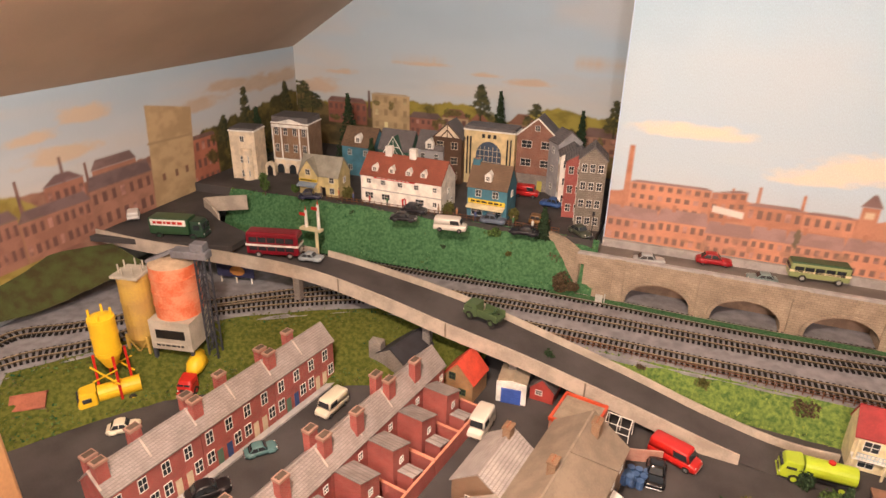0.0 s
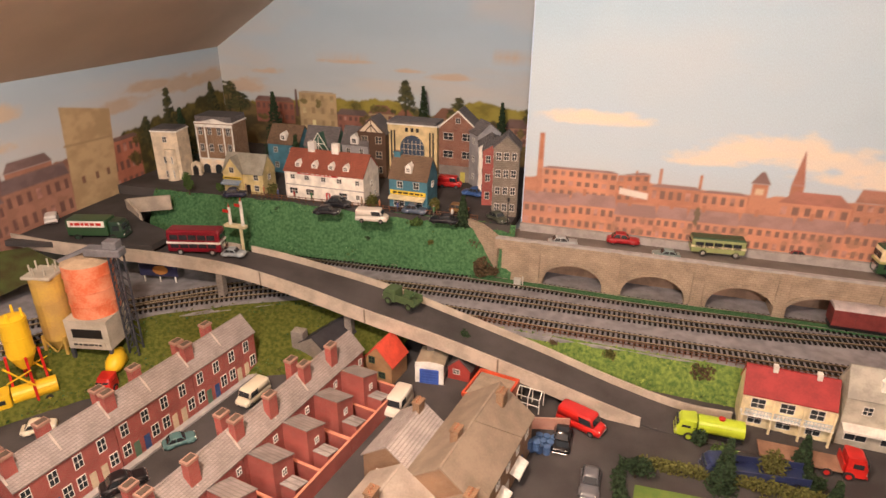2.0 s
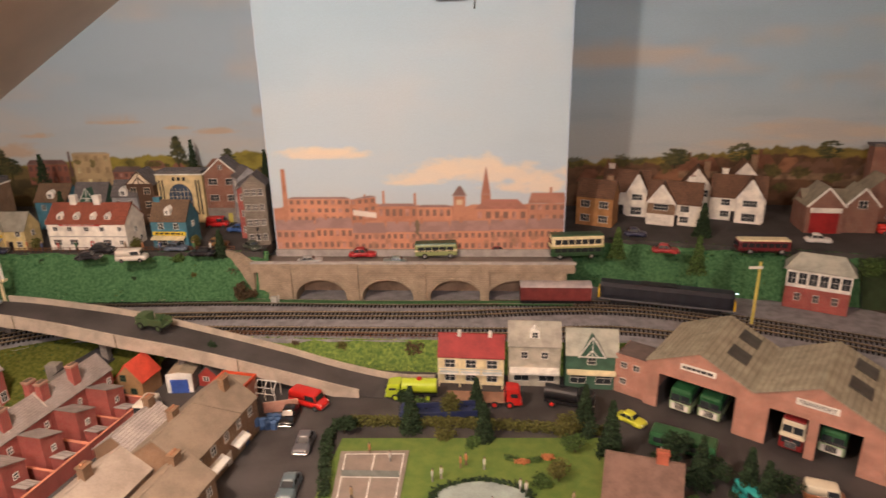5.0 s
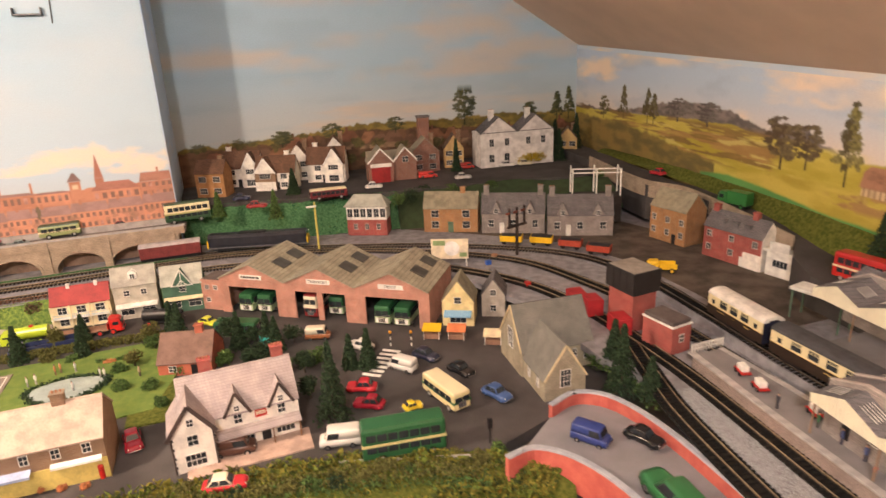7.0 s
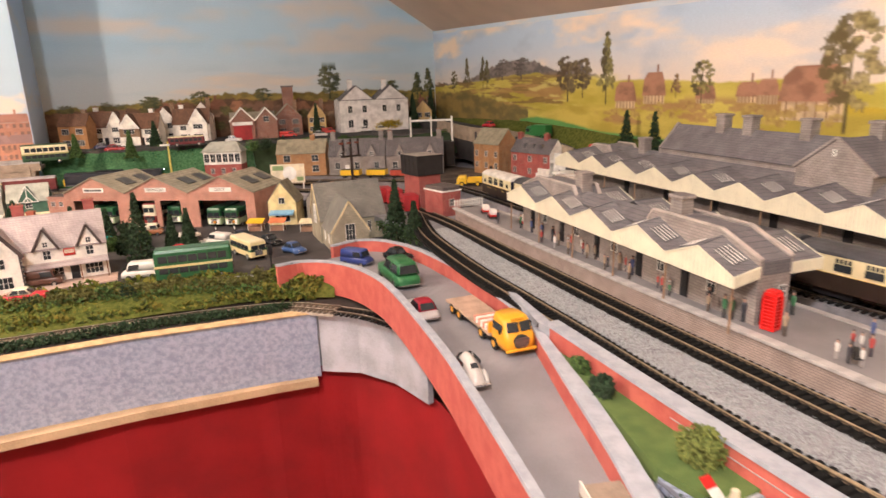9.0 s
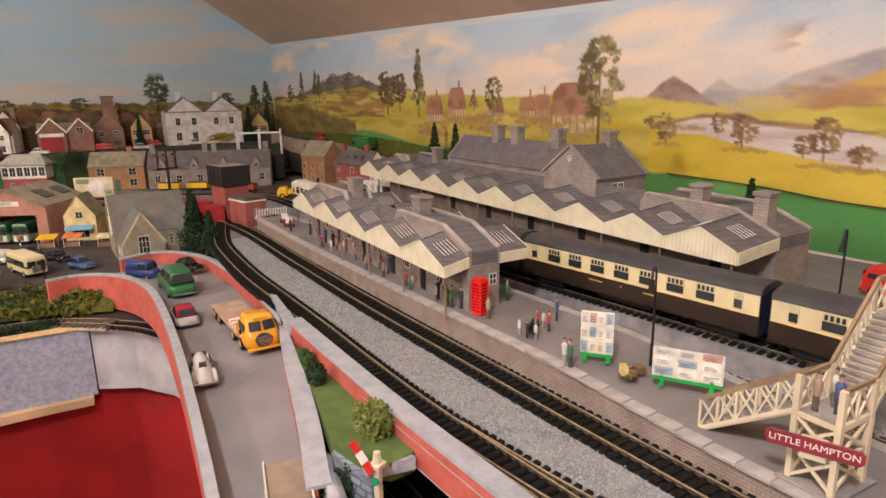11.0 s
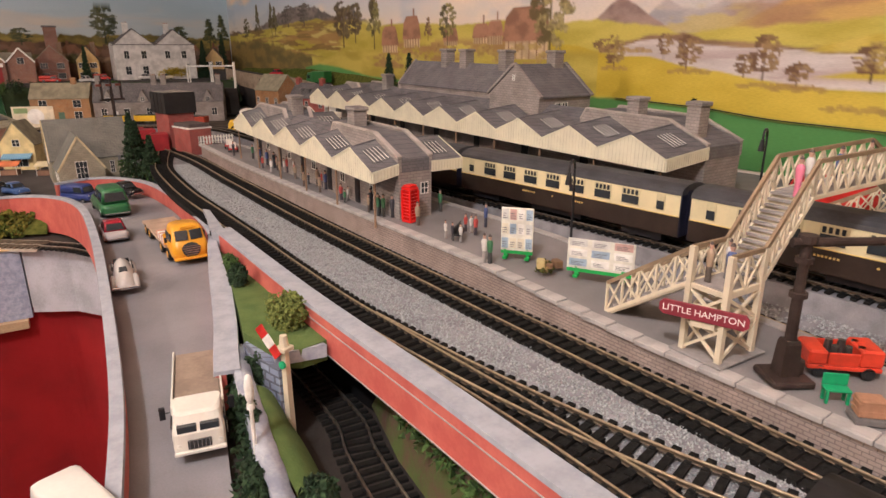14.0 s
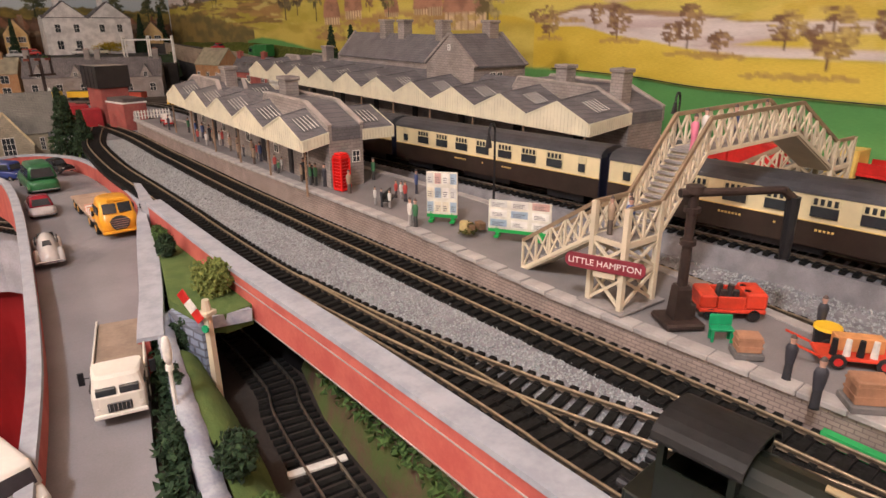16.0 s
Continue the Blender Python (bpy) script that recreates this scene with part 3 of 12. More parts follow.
bm = BM(); box(bm, 0.352, VY + .056, zb, 0.958, VY + .058, zt - .003); part("back_lining", bm, mat("tan_card", (0.34, 0.24, 0.17), 0.9), via)
bm = BM(); prism(bm, [(0.34, VY + .002), (0.975, VY + .002), (0.975, 1.146), (0.34, 1.146)], zt, 0.976); part("road", bm, mat("brown_grey_road", (0.19, 0.165, 0.145), 0.85, var=0.15, scale=20, bump=0.3, bscale=900), via)
bm = BM(); box(bm, 0.37, 1.138, 0.976, 0.958, 1.1455, 0.99); part("back_kerb", bm, COPING, via)
bm = BM(); box(bm, 0.3, VY - .02, TR + .0005, 0.97, VY - .005, TR + .0045); tagged(obj("grass_strip", bm, DEEPGRASS), "narrow green verge along the viaduct foot", "grass", kind="stuff")
# rising kerb where the viaduct road meets the town
bm = BM(); ribbon(bm, curve_pts([(0.285, 1.092, .99), (0.315, 1.083, .985), (0.345, 1.073, .97)]), [(-.004, -.08), (.004, -.08), (.004, .016), (-.004, .016)]); tagged(obj("wing_wall", bm, TANSTONE), "curved stone wing wall of the viaduct", "wall", kind="structure")

# ---- flyover ramp ----
FLY = mat("pale_card_parapet", (0.44, 0.38, 0.31), 0.7, scale=40, bump=0.15)
CL = curve_pts([(0.78, 0.812, B + .001), (0.66, 0.806, B + .003), (0.56, 0.818, .878), (0.45, 0.833, .902), (0.32, 0.852, .925), (0.2, 0.872, .942), (0.07, 0.889, .953), (-0.06, 0.90, .961), (-0.2, 0.888, .968), (-0.34, 0.863, .974), (-0.448, 0.852, .982)], 0.02)
NEAR_EDGE = curve_pts([(0.78, 0.778, B + .001), (0.66, 0.786, B + .002), (0.60, 0.793, .8655), (0.45, 0.8045, .898), (0.32, 0.8145, .924), (0.2, 0.8235, .942), (0.07, 0.848, .953), (-0.06, 0.864, .961), (-0.2, 0.852, .968), (-0.34, 0.827, .974), (-0.448, 0.816, .982)], 0.02)
FAR_EDGE = [p + n * -.034 for p, n in zip(CL, sides(CL))]
fly = thing("flyover", Matrix.Identity(4), "grey road flyover ramp with pale parapets over the railway", "flyover", kind="structure")
bm = BM()
nd = 80
loft(bm, [[a - Vector((0, 0, .004)), b - Vector((0, 0, .004)), b, a] for a, b in ((along_line(NEAR_EDGE, k / nd), along_line(FAR_EDGE, k / nd)) for k in range(nd + 1))]); part("road", bm, ASPHALT, fly)
nearp = [p for p in NEAR_EDGE if p.x < 0.605]
farp = [p for p in CL if p.x < 0.73 and p.x > -0.06]
bm = BM(); ribbon(bm, nearp, [(0, -.012), (.003, -.012), (.003, .011), (0, .011)]); part("parapet", bm, FLY, fly)
bm = BM(); ribbon(bm, farp, [(-.037, -.012), (-.034, -.012), (-.034, .011), (-.037, .011)]); part("parapet", bm, FLY, fly)
fp2 = [p for p in CL if p.x < -0.06 and p.x > -0.3]
bm = BM(); ribbon(bm, fp2, [(-.037, -.012), (-.034, -.012), (-.034, .010), (-.037, .010)]); part("parapet", bm, FLY, fly)
for k in range(3):
    q = min(nearp, key=lambda p: abs(p.x - (0.41, 0.21, 0.0)[k]))
    bm = BM(); box(bm, q.x - .0012, q.y - .0036, q.z - .012, q.x + .0012, q.y - .0029, q.z + .0112); part("joint_strip", bm, mat("joint_brown", (0.2, 0.16, 0.12), .8), fly)
for x, y in ((0.16, 0.85), (0.15, 0.88), (0.30, 0.835), (0.31, 0.865), (-0.08, .87), (-0.06, 0.92)):
    z = min(CL, key=lambda p: (p.x - x) ** 2).z
    bm = BM(); rbox(bm, x - .006, y - .006, B, x + .006, y + .006, z - .004, .0006); part("pier", bm, STONE, fly)
# back road to the town with its parapet
sheet("road_west", [(-0.448, 0.80), (-0.33, 0.83), (-0.2, 0.86), (-0.2, 0.915), (-0.30, 0.95), (-0.36, 1.0), (-0.33, 1.07), (-0.448, 1.08)], 0.985, ASPHALT, "grey road joining the flyover and the town", 0.01, "road")
bm = BM(); ribbon(bm, curve_pts([(-0.30, 0.952, .985), (-0.335, 0.975, .99), (-0.366, 0.992, .995)]), [(-.002, -.03), (.002, -.03), (.002, .009), (-.002, .009)])
ribbon(bm, curve_pts([(-0.366, 0.994, .995), (-0.33, 1.01, .998), (-0.293, 1.027, 1.0)]), [(-.002, -.02), (.002, -.02), (.002, .009), (-.002, .009)])
tagged(obj("road_parapet", bm, FLY), "pale card parapet at the bend of the road", "parapet", kind="structure")

# ---- red walled road ----
REDWALL = mat("red_brick_paper", (0.47, 0.10, 0.08), 0.7, scale=60, bump=0.25, col2=(0.56, 0.145, 0.11))
GREYTOP = mat("grey_wall_top", (0.31, 0.33, 0.37), 0.8, scale=90, bump=0.5, col2=(0.39, 0.41, 0.45))
INNER = [(1.36, 0.10), (1.40, 0.105), (1.435, 0.065), (1.453, -0.01), (1.452, -0.12), (1.437, -0.25), (1.413, -0.40), (1.383, -0.56), (1.352, -0.68), (1.33, -0.78), (1.30, -1.0)]
OUTER = [(1.468, 0.185), (1.52, 0.20), (1.562, 0.16), (1.572, 0.06), (1.558, -0.1), (1.538, -0.28), (1.513, -0.36), (1.494, -0.415), (1.464, -0.505), (1.439, -0.572), (1.409, -0.665), (1.395, -0.75), (1.37, -1.0)]
ci, co = curve_pts([(x, y, 0) for x, y in INNER], 0.01), curve_pts([(x, y, 0) for x, y in OUTER], 0.01)
bm = BM()
N = 90
pi = [ci[round(k / N * (len(ci) - 1))] for k in range(N + 1)]
po = [co[round(k / N * (len(co) - 1))] for k in range(N + 1)]
zr = lambda p: B + .003 + (ROAD - B) * max(0, min(1, (0.15 - p.y) / 0.25)) if p.y > -0.1 else ROAD + .003 - max(0, min(1, (-0.35 - p.y) / 0.35)) * 0.025
loft(bm, [[a + Vector((0, 0, zr(a) - .006)), b + Vector((0, 0, zr(b) - .006)), b + Vector((0, 0, zr(b))), a + Vector((0, 0, zr(a)))] for a, b in zip(pi, po)])
tagged(obj("road_bridge", bm, mat("blue_grey_road", (0.24, 0.235, 0.25), 0.85, var=0.12, scale=18, bump=0.2, bscale=900)), "grey road curving over the low railway", "road", kind="structure")
for nm, pts, lab in (("road_wall_1", ci, "curved red brick-paper wall with grey rounded top"), ("road_wall_2", co, "curved red brick-paper wall with grey top beside the railway")):
    e = thing(nm, Matrix.Identity(4), lab, "wall", kind="structure")
    q = [p + Vector((0, 0, zr(p))) for p in pts]
    if nm == "road_wall_2":
        q = [p for p in q if p.y > -0.575]
    bm = BM(); ribbon(bm, q, [(-.0032, -.03), (.0032, -.03), (.0032, .0185), (-.0032, .0185)]); part("wall_face", bm, REDWALL, e)
    bm = BM()
    wide = lambda p: .0082 * max(0, min(1, (-.33 - p.y) / .12)) if nm == "road_wall_2" else 0.0
    loft(bm, [[p + n_ * x + Vector((0, 0, z)) for x, z in ((-.0042, .0187), (.0042 + wide(p), .0187), (.0036 + wide(p), .0215), (-.0036, .0215))] for p, n_ in zip(q, [Vector((-v.x, -v.y, 0)) if v.x < 0 else v for v in sides(q)])])
    part("coping", bm, GREYTOP, e)
# straight retaining wall of the station
e = thing("retaining_wall", Matrix.Identity(4), "long red station retaining wall with a broad grey top", "wall", kind="structure")
SW = curve_pts([(1.531, -0.345, 0), (1.519, -0.47, 0), (1.511, -0.563, 0), (1.503, -0.695, 0), (1.4955, -0.80, 0), (1.485, -0.95, 0), (1.47, -1.25, 0), (1.44, -1.85, 0)], 0.02)
bm = BM(); ribbon(bm, [p for p in SW if p.y > -0.58], [(-.0065, .8865), (.004, .8865), (.004, .913), (-.0065, .913)]); part("wall_face", bm, REDWALL, e)
bm = BM(); ribbon(bm, [p for p in SW if p.y < -0.56], [(-.0065, .8865), (.004, .8865), (.004, .913), (-.0065, .913)]); part("wall_face", bm, REDWALL, e)
bm = BM(); ribbon(bm, SW, [(-.0078, .9131), (.0072, .9131), (.0068, .9158), (-.0073, .9158)]); part("coping", bm, GREYTOP, e)
bm = BM(); ribbon(bm, [p for p in SW if p.y < -0.56], [(-.0071, .8868), (-.0064, .8868), (-.0064, .8874), (-.0071, .8874)]); part("joint", bm, COPING, e)
bm = BM(); ribbon(bm, [p for p in SW if p.y < -0.5], [(-.0071, .9050), (-.0064, .9050), (-.0064, .9056), (-.0071, .9056)]); part("joint", bm, COPING, e)

# ---- platforms ----
def slab(name, pts, z0, z1, edge_w, label):
    e = thing(name, Matrix.Identity(4), label, "platform", kind="structure")
    bm = BM(); prism(bm, pts, z0, z1); part("surface", bm, PLATFORM, e)
    return e


WL = [(1.688, 0.16), (1.665, -0.05), (1.645, -0.3), (1.630, -0.55), (1.618, -0.7), (1.6118, -0.8), (1.604, -0.95), (1.585, -1.3), (1.55, -1.85)]
EL = [(1.735, 0.16), (1.735, -0.05), (1.732, -0.3), (1.724, -0.5), (1.716, -0.617), (1.700, -0.74), (1.687, -0.809), (1.665, -0.889), (1.64, -1.0), (1.605, -1.3), (1.56, -1.85)]
PZ = 0.928
PE = PZ - 0.007


def pz(y):
    """The island platform's level, which falls gently towards its near end."""
    return PZ + (PE - PZ) * min(1.0, max(0.0, (-0.6 - y) / 0.15))


def at_y(line, y):
    for (xa, ya), (xb, yb) in zip(line, line[1:]):
        if yb <= y <= ya:
            return xa + (xb - xa) * (ya - y) / (ya - yb)
    return line[-1][0]


island = thing("platform_island", Matrix.Identity(4), "grey island platform with brick faces and pale edging", "platform", kind="structure")
bm = BM()
loft(bm, [[(at_y(WL, y) + .002, y, TR - .01), (at_y(EL, y), y, TR - .01), (at_y(EL, y), y, pz(y) - .0008), (at_y(WL, y) + .002, y, pz(y) - .0008)] for y in [0.16 - 2.01 * k / 90 for k in range(91)]])
part("surface", bm, PLATFORM, island)
wl = curve_pts([(x, y, 0) for x, y in WL], 0.01)
for p in wl:
    p.z = pz(p.y) - PZ
BRICKGREY = brickmat("platform_brick", (0.36, 0.29, 0.25), (0.31, 0.25, 0.22), (0.2, 0.16, 0.14), 0.0055, 0.0022, 0.0003)
bm = BM(); ribbon(bm, wl, [(-.0005, TR), (.0015, TR), (.0015, PZ - .003), (-.0005, PZ - .003)]); part("brick_face", bm, BRICKGREY, island)
k = 0
cop = None
d, want = 0.0, 0.0
nn = sides(wl)
for a, b, q in zip(wl, wl[1:], nn):
    seg = (b - a).length
    while want < d + seg:
        p = a.lerp(b, (want - d) / seg)
        if cop is None:
            b2 = BM(); rbox(b2, -.0025, -.0098, -.003, .0075, .0098, .0, .0004, 1)
            cop = bpy.data.meshes.new("edging_slab"); b2.to_mesh(cop); b2.free(); cop.materials.append(COPING)
        o = new("edging_slab", cop); o.parent = island
        o.matrix_basis = Matrix.Translation(p + Vector((0, 0, PZ))) @ Matrix.Rotation(math.atan2(q.y, q.x), 4, "Z")
        want += 0.02
    d += seg
el = curve_pts([(x, y, 0) for x, y in EL], 0.02)
for p in el:
    p.z = pz(p.y) - PZ
bm = BM(); ribbon(bm, el, [(-.001, TR), (.007, TR), (.007, PZ), (-.001, PZ)]); part("far_edging", bm, COPING, island)
slab("platform_main", [(1.818, 0.1), (1.813, -0.3), (1.812, -0.7), (1.80, -1.2), (1.76, -1.85), (1.95, -1.85), (2.07, -0.72), (2.12, 0.1)], TR, .937, 0, "grey main platform along the stone station building")
bm = BM(); prism(bm, [(1.548, -0.24), (1.541, -0.27), (1.522, -0.335), (1.524, -0.352), (1.534, -0.340), (1.552, -0.25)], .86, .9125); tagged(obj("wall_infill", bm, GREYTOP), "grey concrete wedge where the two walls meet", "wall", kind="structure")
# ---- kits: windows, houses ----
CACHE = {}


def shared(key, make, material, smooth=False):
    """A mesh built once and used by every alike part."""
    if key not in CACHE:
        b2 = BM(); make(b2)
        bmesh.ops.recalc_face_normals(b2, faces=b2.faces)
        me = bpy.data.meshes.new(str(key[0])); b2.to_mesh(me); b2.free(); me.materials.append(material)
        if smooth:
            for p in me.polygons:
                p.use_smooth = True
        CACHE[key] = me
    return CACHE[key]


def inst(name, me, parent, m):
    o = new(name, me); o.parent = parent; o.matrix_basis = m
    return o


def window(parent, m, w, h, fm=None, cols=2, rows=2, t=0.0006):
    """A framed window at m (its plane x-z, looking along -y) with its pane as a sub-part."""
    fm = fm or WHITE
    def frame_mesh(b):
        xs, zs = [-w / 2 - t, -w / 2], [-h / 2 - t, -h / 2]
        for c in range(1, cols):
            xs += [-w / 2 + w * c / cols - t * .4, -w / 2 + w * c / cols + t * .4]
        for r in range(1, rows):
            zs += [-h / 2 + h * r / rows - t * .4, -h / 2 + h * r / rows + t * .4]
        xs += [w / 2, w / 2 + t]; zs += [h / 2, h / 2 + t]
        v = [[[b.verts.new((x, y, z)) for z in zs] for x in xs] for y in (-.0009, .0004)]
        solid = lambda a, c: 0 <= a < len(xs) - 1 and 0 <= c < len(zs) - 1 and (a % 2 == 0 or c % 2 == 0)
        for a in range(len(xs) - 1):
            for c in range(len(zs) - 1):
                if not solid(a, c):
                    continue
                for y, o_ in ((0, 1), (1, -1)):
                    b.faces.new([v[y][a][c], v[y][a + 1][c], v[y][a + 1][c + 1], v[y][a][c + 1]][::o_])
                for da, dc, p, q in ((-1, 0, (a, c), (a, c + 1)), (1, 0, (a + 1, c), (a + 1, c + 1)), (0, -1, (a, c), (a + 1, c)), (0, 1, (a, c + 1), (a + 1, c + 1))):
                    if not solid(a + da, c + dc):
                        b.faces.new([v[0][p[0]][p[1]], v[0][q[0]][q[1]], v[1][q[0]][q[1]], v[1][p[0]][p[1]]])
    o = inst("window", shared(("window", round(w, 4), round(h, 4), fm.name, cols, rows), frame_mesh, fm), parent, m)
    inst("pane", shared(("pane", round(w, 4), round(h, 4)), lambda b: box(b, -w / 2, -.00035, -h / 2, w / 2, .0004, h / 2), GLASS), o, Matrix.Identity(4))
    return o


def side(face_, w, d, u, z):
    """A place on a box's face: f front (-y), b back, l left (-x), r right."""
    if face_ == "f":
        return pose(u, -d / 2, z)
    if face_ == "b":
        return pose(u, d / 2, z, 0, 0, 180)
    if face_ == "l":
        return pose(-w / 2, u, z, 0, 0, -90)
    return pose(w / 2, u, z, 0, 0, 90)


def chimney(parent, x, y, z0, z1, material, s=0.0065, pots=3):
    b = BM(); box(b, x - s, y - s * .7, z0, x + s, y + s * .7, z1 - .002); box(b, x - s * 1.15, y - s * .85, z1 - .002, x + s * 1.15, y + s * .85, z1)
    o = part("chimney", b, material, parent)
    for k in range(pots):
        px_ = x + (k - (pots - 1) / 2) * s * .62
        b = BM(); rod(b, (px_, y, z1), (px_, y, z1 + .003), .0011, .0008, 8); part("chimney_pot", b, mat("clay_pot", (0.35, 0.16, 0.09), 0.8), o)
    return o


def gable_body(w, d, h, rh, ridge="x", z0=0.0):
    b = BM()
    if ridge == "x":
        loft(b, [[(x, -d / 2, z0), (x, d / 2, z0), (x, d / 2, h), (x, 0, h + rh), (x, -d / 2, h)] for x in (-w / 2, w / 2)])
    else:
        loft(b, [[(-w / 2, y, z0), (w / 2, y, z0), (w / 2, y, h), (0, y, h + rh), (-w / 2, y, h)] for y in (-d / 2, d / 2)])
    return b


def gable_roof(w, d, h, rh, ridge="x", over=0.0025, t=0.0016):
    """Two slopes and a ridge tile as one folded sheet."""
    run, ln = (d, w) if ridge == "x" else (w, d)
    s = rh / (run / 2)
    D, z = run / 2 + over, h - s * over
    sec = [(-D, z), (-D, z + t), (-.0015, h + rh + t), (-.0013, h + rh + t * 1.7), (.0013, h + rh + t * 1.7), (.0015, h + rh + t), (D, z + t), (D, z), (0, h + rh)]
    b = BM()
    loft(b, [[(e_, a, c) if ridge == "x" else (a, e_, c) for a, c in sec] for e_ in (-ln / 2 - over * .5, ln / 2 + over * .5)])
    return b


def door(parent, m, w, h, material):
    def mk(b):
        box(b, -w / 2, -.0006, 0, w / 2, .0004, h)
        for zz in (h * .12, h * .55):
            box(b, -w * .32, -.0009, zz, w * .32, -.0006, zz + h * .32)
    o = inst("door", shared(("door", round(w, 4), round(h, 4), material.name), mk, material), parent, m)
    return o


def house(name, m, w, d, h, rh, walls, roofm, label, wins=(), doors=(), chims=(), ridge="x", cat="house", group="", fm=None, chm=None, band=None, flat=False, quoins=None):
    """wins: (face, u, z, w, h); doors: (face, u, w, h, material); chims: (x, y, top)."""
    e = thing(name, m, label, cat, group)
    if flat:
        b = BM(); box(b, -w / 2, -d / 2, 0, w / 2, d / 2, h); part("wall", b, walls, e)
        b = BM(); box(b, -w / 2 - .0015, -d / 2 - .0015, h, w / 2 + .0015, d / 2 + .0015, h + .0025); part("cornice", b, fm or WHITE, e)
        b = BM(); box(b, -w / 2 + .001, -d / 2 + .001, h + .0025, w / 2 - .001, d / 2 - .001, h + .0025 + rh); part("roof", b, roofm, e)
    else:
        part("wall", gable_body(w, d, h, rh, ridge), walls, e)
        part("roof", gable_roof(w, d, h, rh, ridge), roofm, e)
    for i in wins:
        f, u, z, ww, hh = i[:5]
        window(e, side(f, w, d, u, z), ww, hh, fm, *(i[5:] or (2, 2)))
    for f, u, ww, hh, dm in doors:
        door(e, side(f, w, d, u, 0), ww, hh, dm)
    for c in chims:
        chimney(e, c[0], c[1], h, c[2], chm or walls)
    return e


def sign(parent, m, w, h, ground, text="", ink=None, bars=0, size=None):
    b = BM(); rbox(b, -w / 2, -.0012, -h / 2, w / 2, .0, h / 2, .0003, 1)
    o = part("signboard", b, ground, parent); o.matrix_basis = m
    if text:
        cu = bpy.data.curves.new("lettering", "FONT")
        cu.body, cu.size, cu.align_x, cu.align_y, cu.extrude = text, size or h * .9, "CENTER", "CENTER", .00012
        tmp = bpy.data.objects.new("tmp", cu)
        scene.collection.objects.link(tmp)
        me = bpy.data.meshes.new_from_object(tmp.evaluated_get(bpy.context.evaluated_depsgraph_get()))
        bpy.data.objects.remove(tmp)
        me.materials.clear(); me.materials.append(ink)
        inst("lettering", me, o, pose(0, -.0014, 0, 90, 0, 0))
    elif bars:
        b = BM()
        x = -w * .42
        rnd = random.Random(int(w * 1e5) + bars)
        while x < w * .38:
            ww = w * rnd.uniform(.06, .16)
            box(b, x, -.0014, -h * .22, min(x + ww, w * .42), -.0012, h * .22); x += ww + w * .03
        part("painted_lettering", b, ink or BLACK, o)
    return o


def awning(parent, m, w, out, drop, material, label=""):
    b = BM(); loft(b, [[(x, 0, 0), (x, -out, -drop), (x, -out, -drop - .003), (x, -out + .0004, -drop - .003), (x, -out + .0004, -drop - .0004), (x, 0, -.0006)] for x in (-w / 2, w / 2)])
    o = part("awning", b, material, parent, label); o.matrix_basis = m
    return o


def stripes(name, c1, c2, period):
    if name in MATS:
        return MATS[name]
    m = mat(name, c1, 0.7)
    nt = m.node_tree; n = nt.nodes
    tc = n.new("ShaderNodeTexCoord"); sep = n.new("ShaderNodeSeparateXYZ"); link(nt, tc.outputs["Object"], sep.inputs[0])
    a = n.new("ShaderNodeMath"); a.operation = "DIVIDE"; a.inputs[1].default_value = period; link(nt, sep.outputs[0], a.inputs[0])
    f = n.new("ShaderNodeMath"); f.operation = "FRACT"; link(nt, a.outputs[0], f.inputs[0])
    g = n.new("ShaderNodeMath"); g.operation = "GREATER_THAN"; g.inputs[1].default_value = .5; link(nt, f.outputs[0], g.inputs[0])
    mx = n.new("ShaderNodeMix"); mx.data_type = "RGBA"; mx.inputs[6].default_value, mx.inputs[7].default_value = (*c1, 1), (*c2, 1)
    link(nt, g.outputs[0], mx.inputs[0]); link(nt, mx.outputs[2], n["Principled BSDF"].inputs["Base Color"])
    return m


# ---- kits: vehicles (front towards +x) ----
def wheels(e, xs, hw, r, w=0.003, rim=None):
    rim = rim or CHROME
    def tyre(b):
        rod(b, (0, -w / 2, 0), (0, w / 2, 0), r, r, 16)
    def hub(b):
        rod(b, (0, -w / 2 - .0003, 0), (0, w / 2 + .0003, 0), r * .55, r * .55, 12)
    for x in xs:
        for s in (-1, 1):
            o = inst("wheel", shared(("tyre", r, w), tyre, RUBBER), e, pose(x, s * (hw - w / 2), r))
            inst("rim", shared(("rim", r, w, rim.name), hub, rim), o, Matrix.Identity(4))


def paint(name, col, rough=0.3):
    return mat(name, col, rough, var=0.06, scale=30, spec=0.5)


def shell(secs, W, H, L, z0):
    b = BM()
    prof = ((1, 0.02), (1, .45), (.985, .68), (.93, .84), (.82, .94), (.6, .99), (.25, 1.0))
    full = [(-u, v) for u, v in prof] + [(u, v) for u, v in prof[::-1]]
    loft(b, [[(x * L, u * hw * W, z0 + (zt - z0) * v) for u, v in full] for x, zt, hw in secs])
    return b


def round_ring(quad, c):
    """A four-cornered ring with its corners cut to curves."""
    q = [Vector(p) for p in quad]
    out = []
    for i in range(4):
        p, a, n = q[i], q[i - 1], q[(i + 1) % 4]
        u, v = (a - p).normalized() * c, (n - p).normalized() * c
        out += [p + u, p + (u + v) * .29, p + v]
    return out


def lamps(e, L, hw, z, r=0.0014):
    for s in (-1, 1):
        inst("headlight", shared(("headlight", r), lambda b: rod(b, (-.001, 0, 0), (.0006, 0, 0), r, r * .8, 10), mat("lamp_glass", (0.8, 0.78, 0.7), 0.15)), e, pose(L / 2 - .001, s * hw, z))


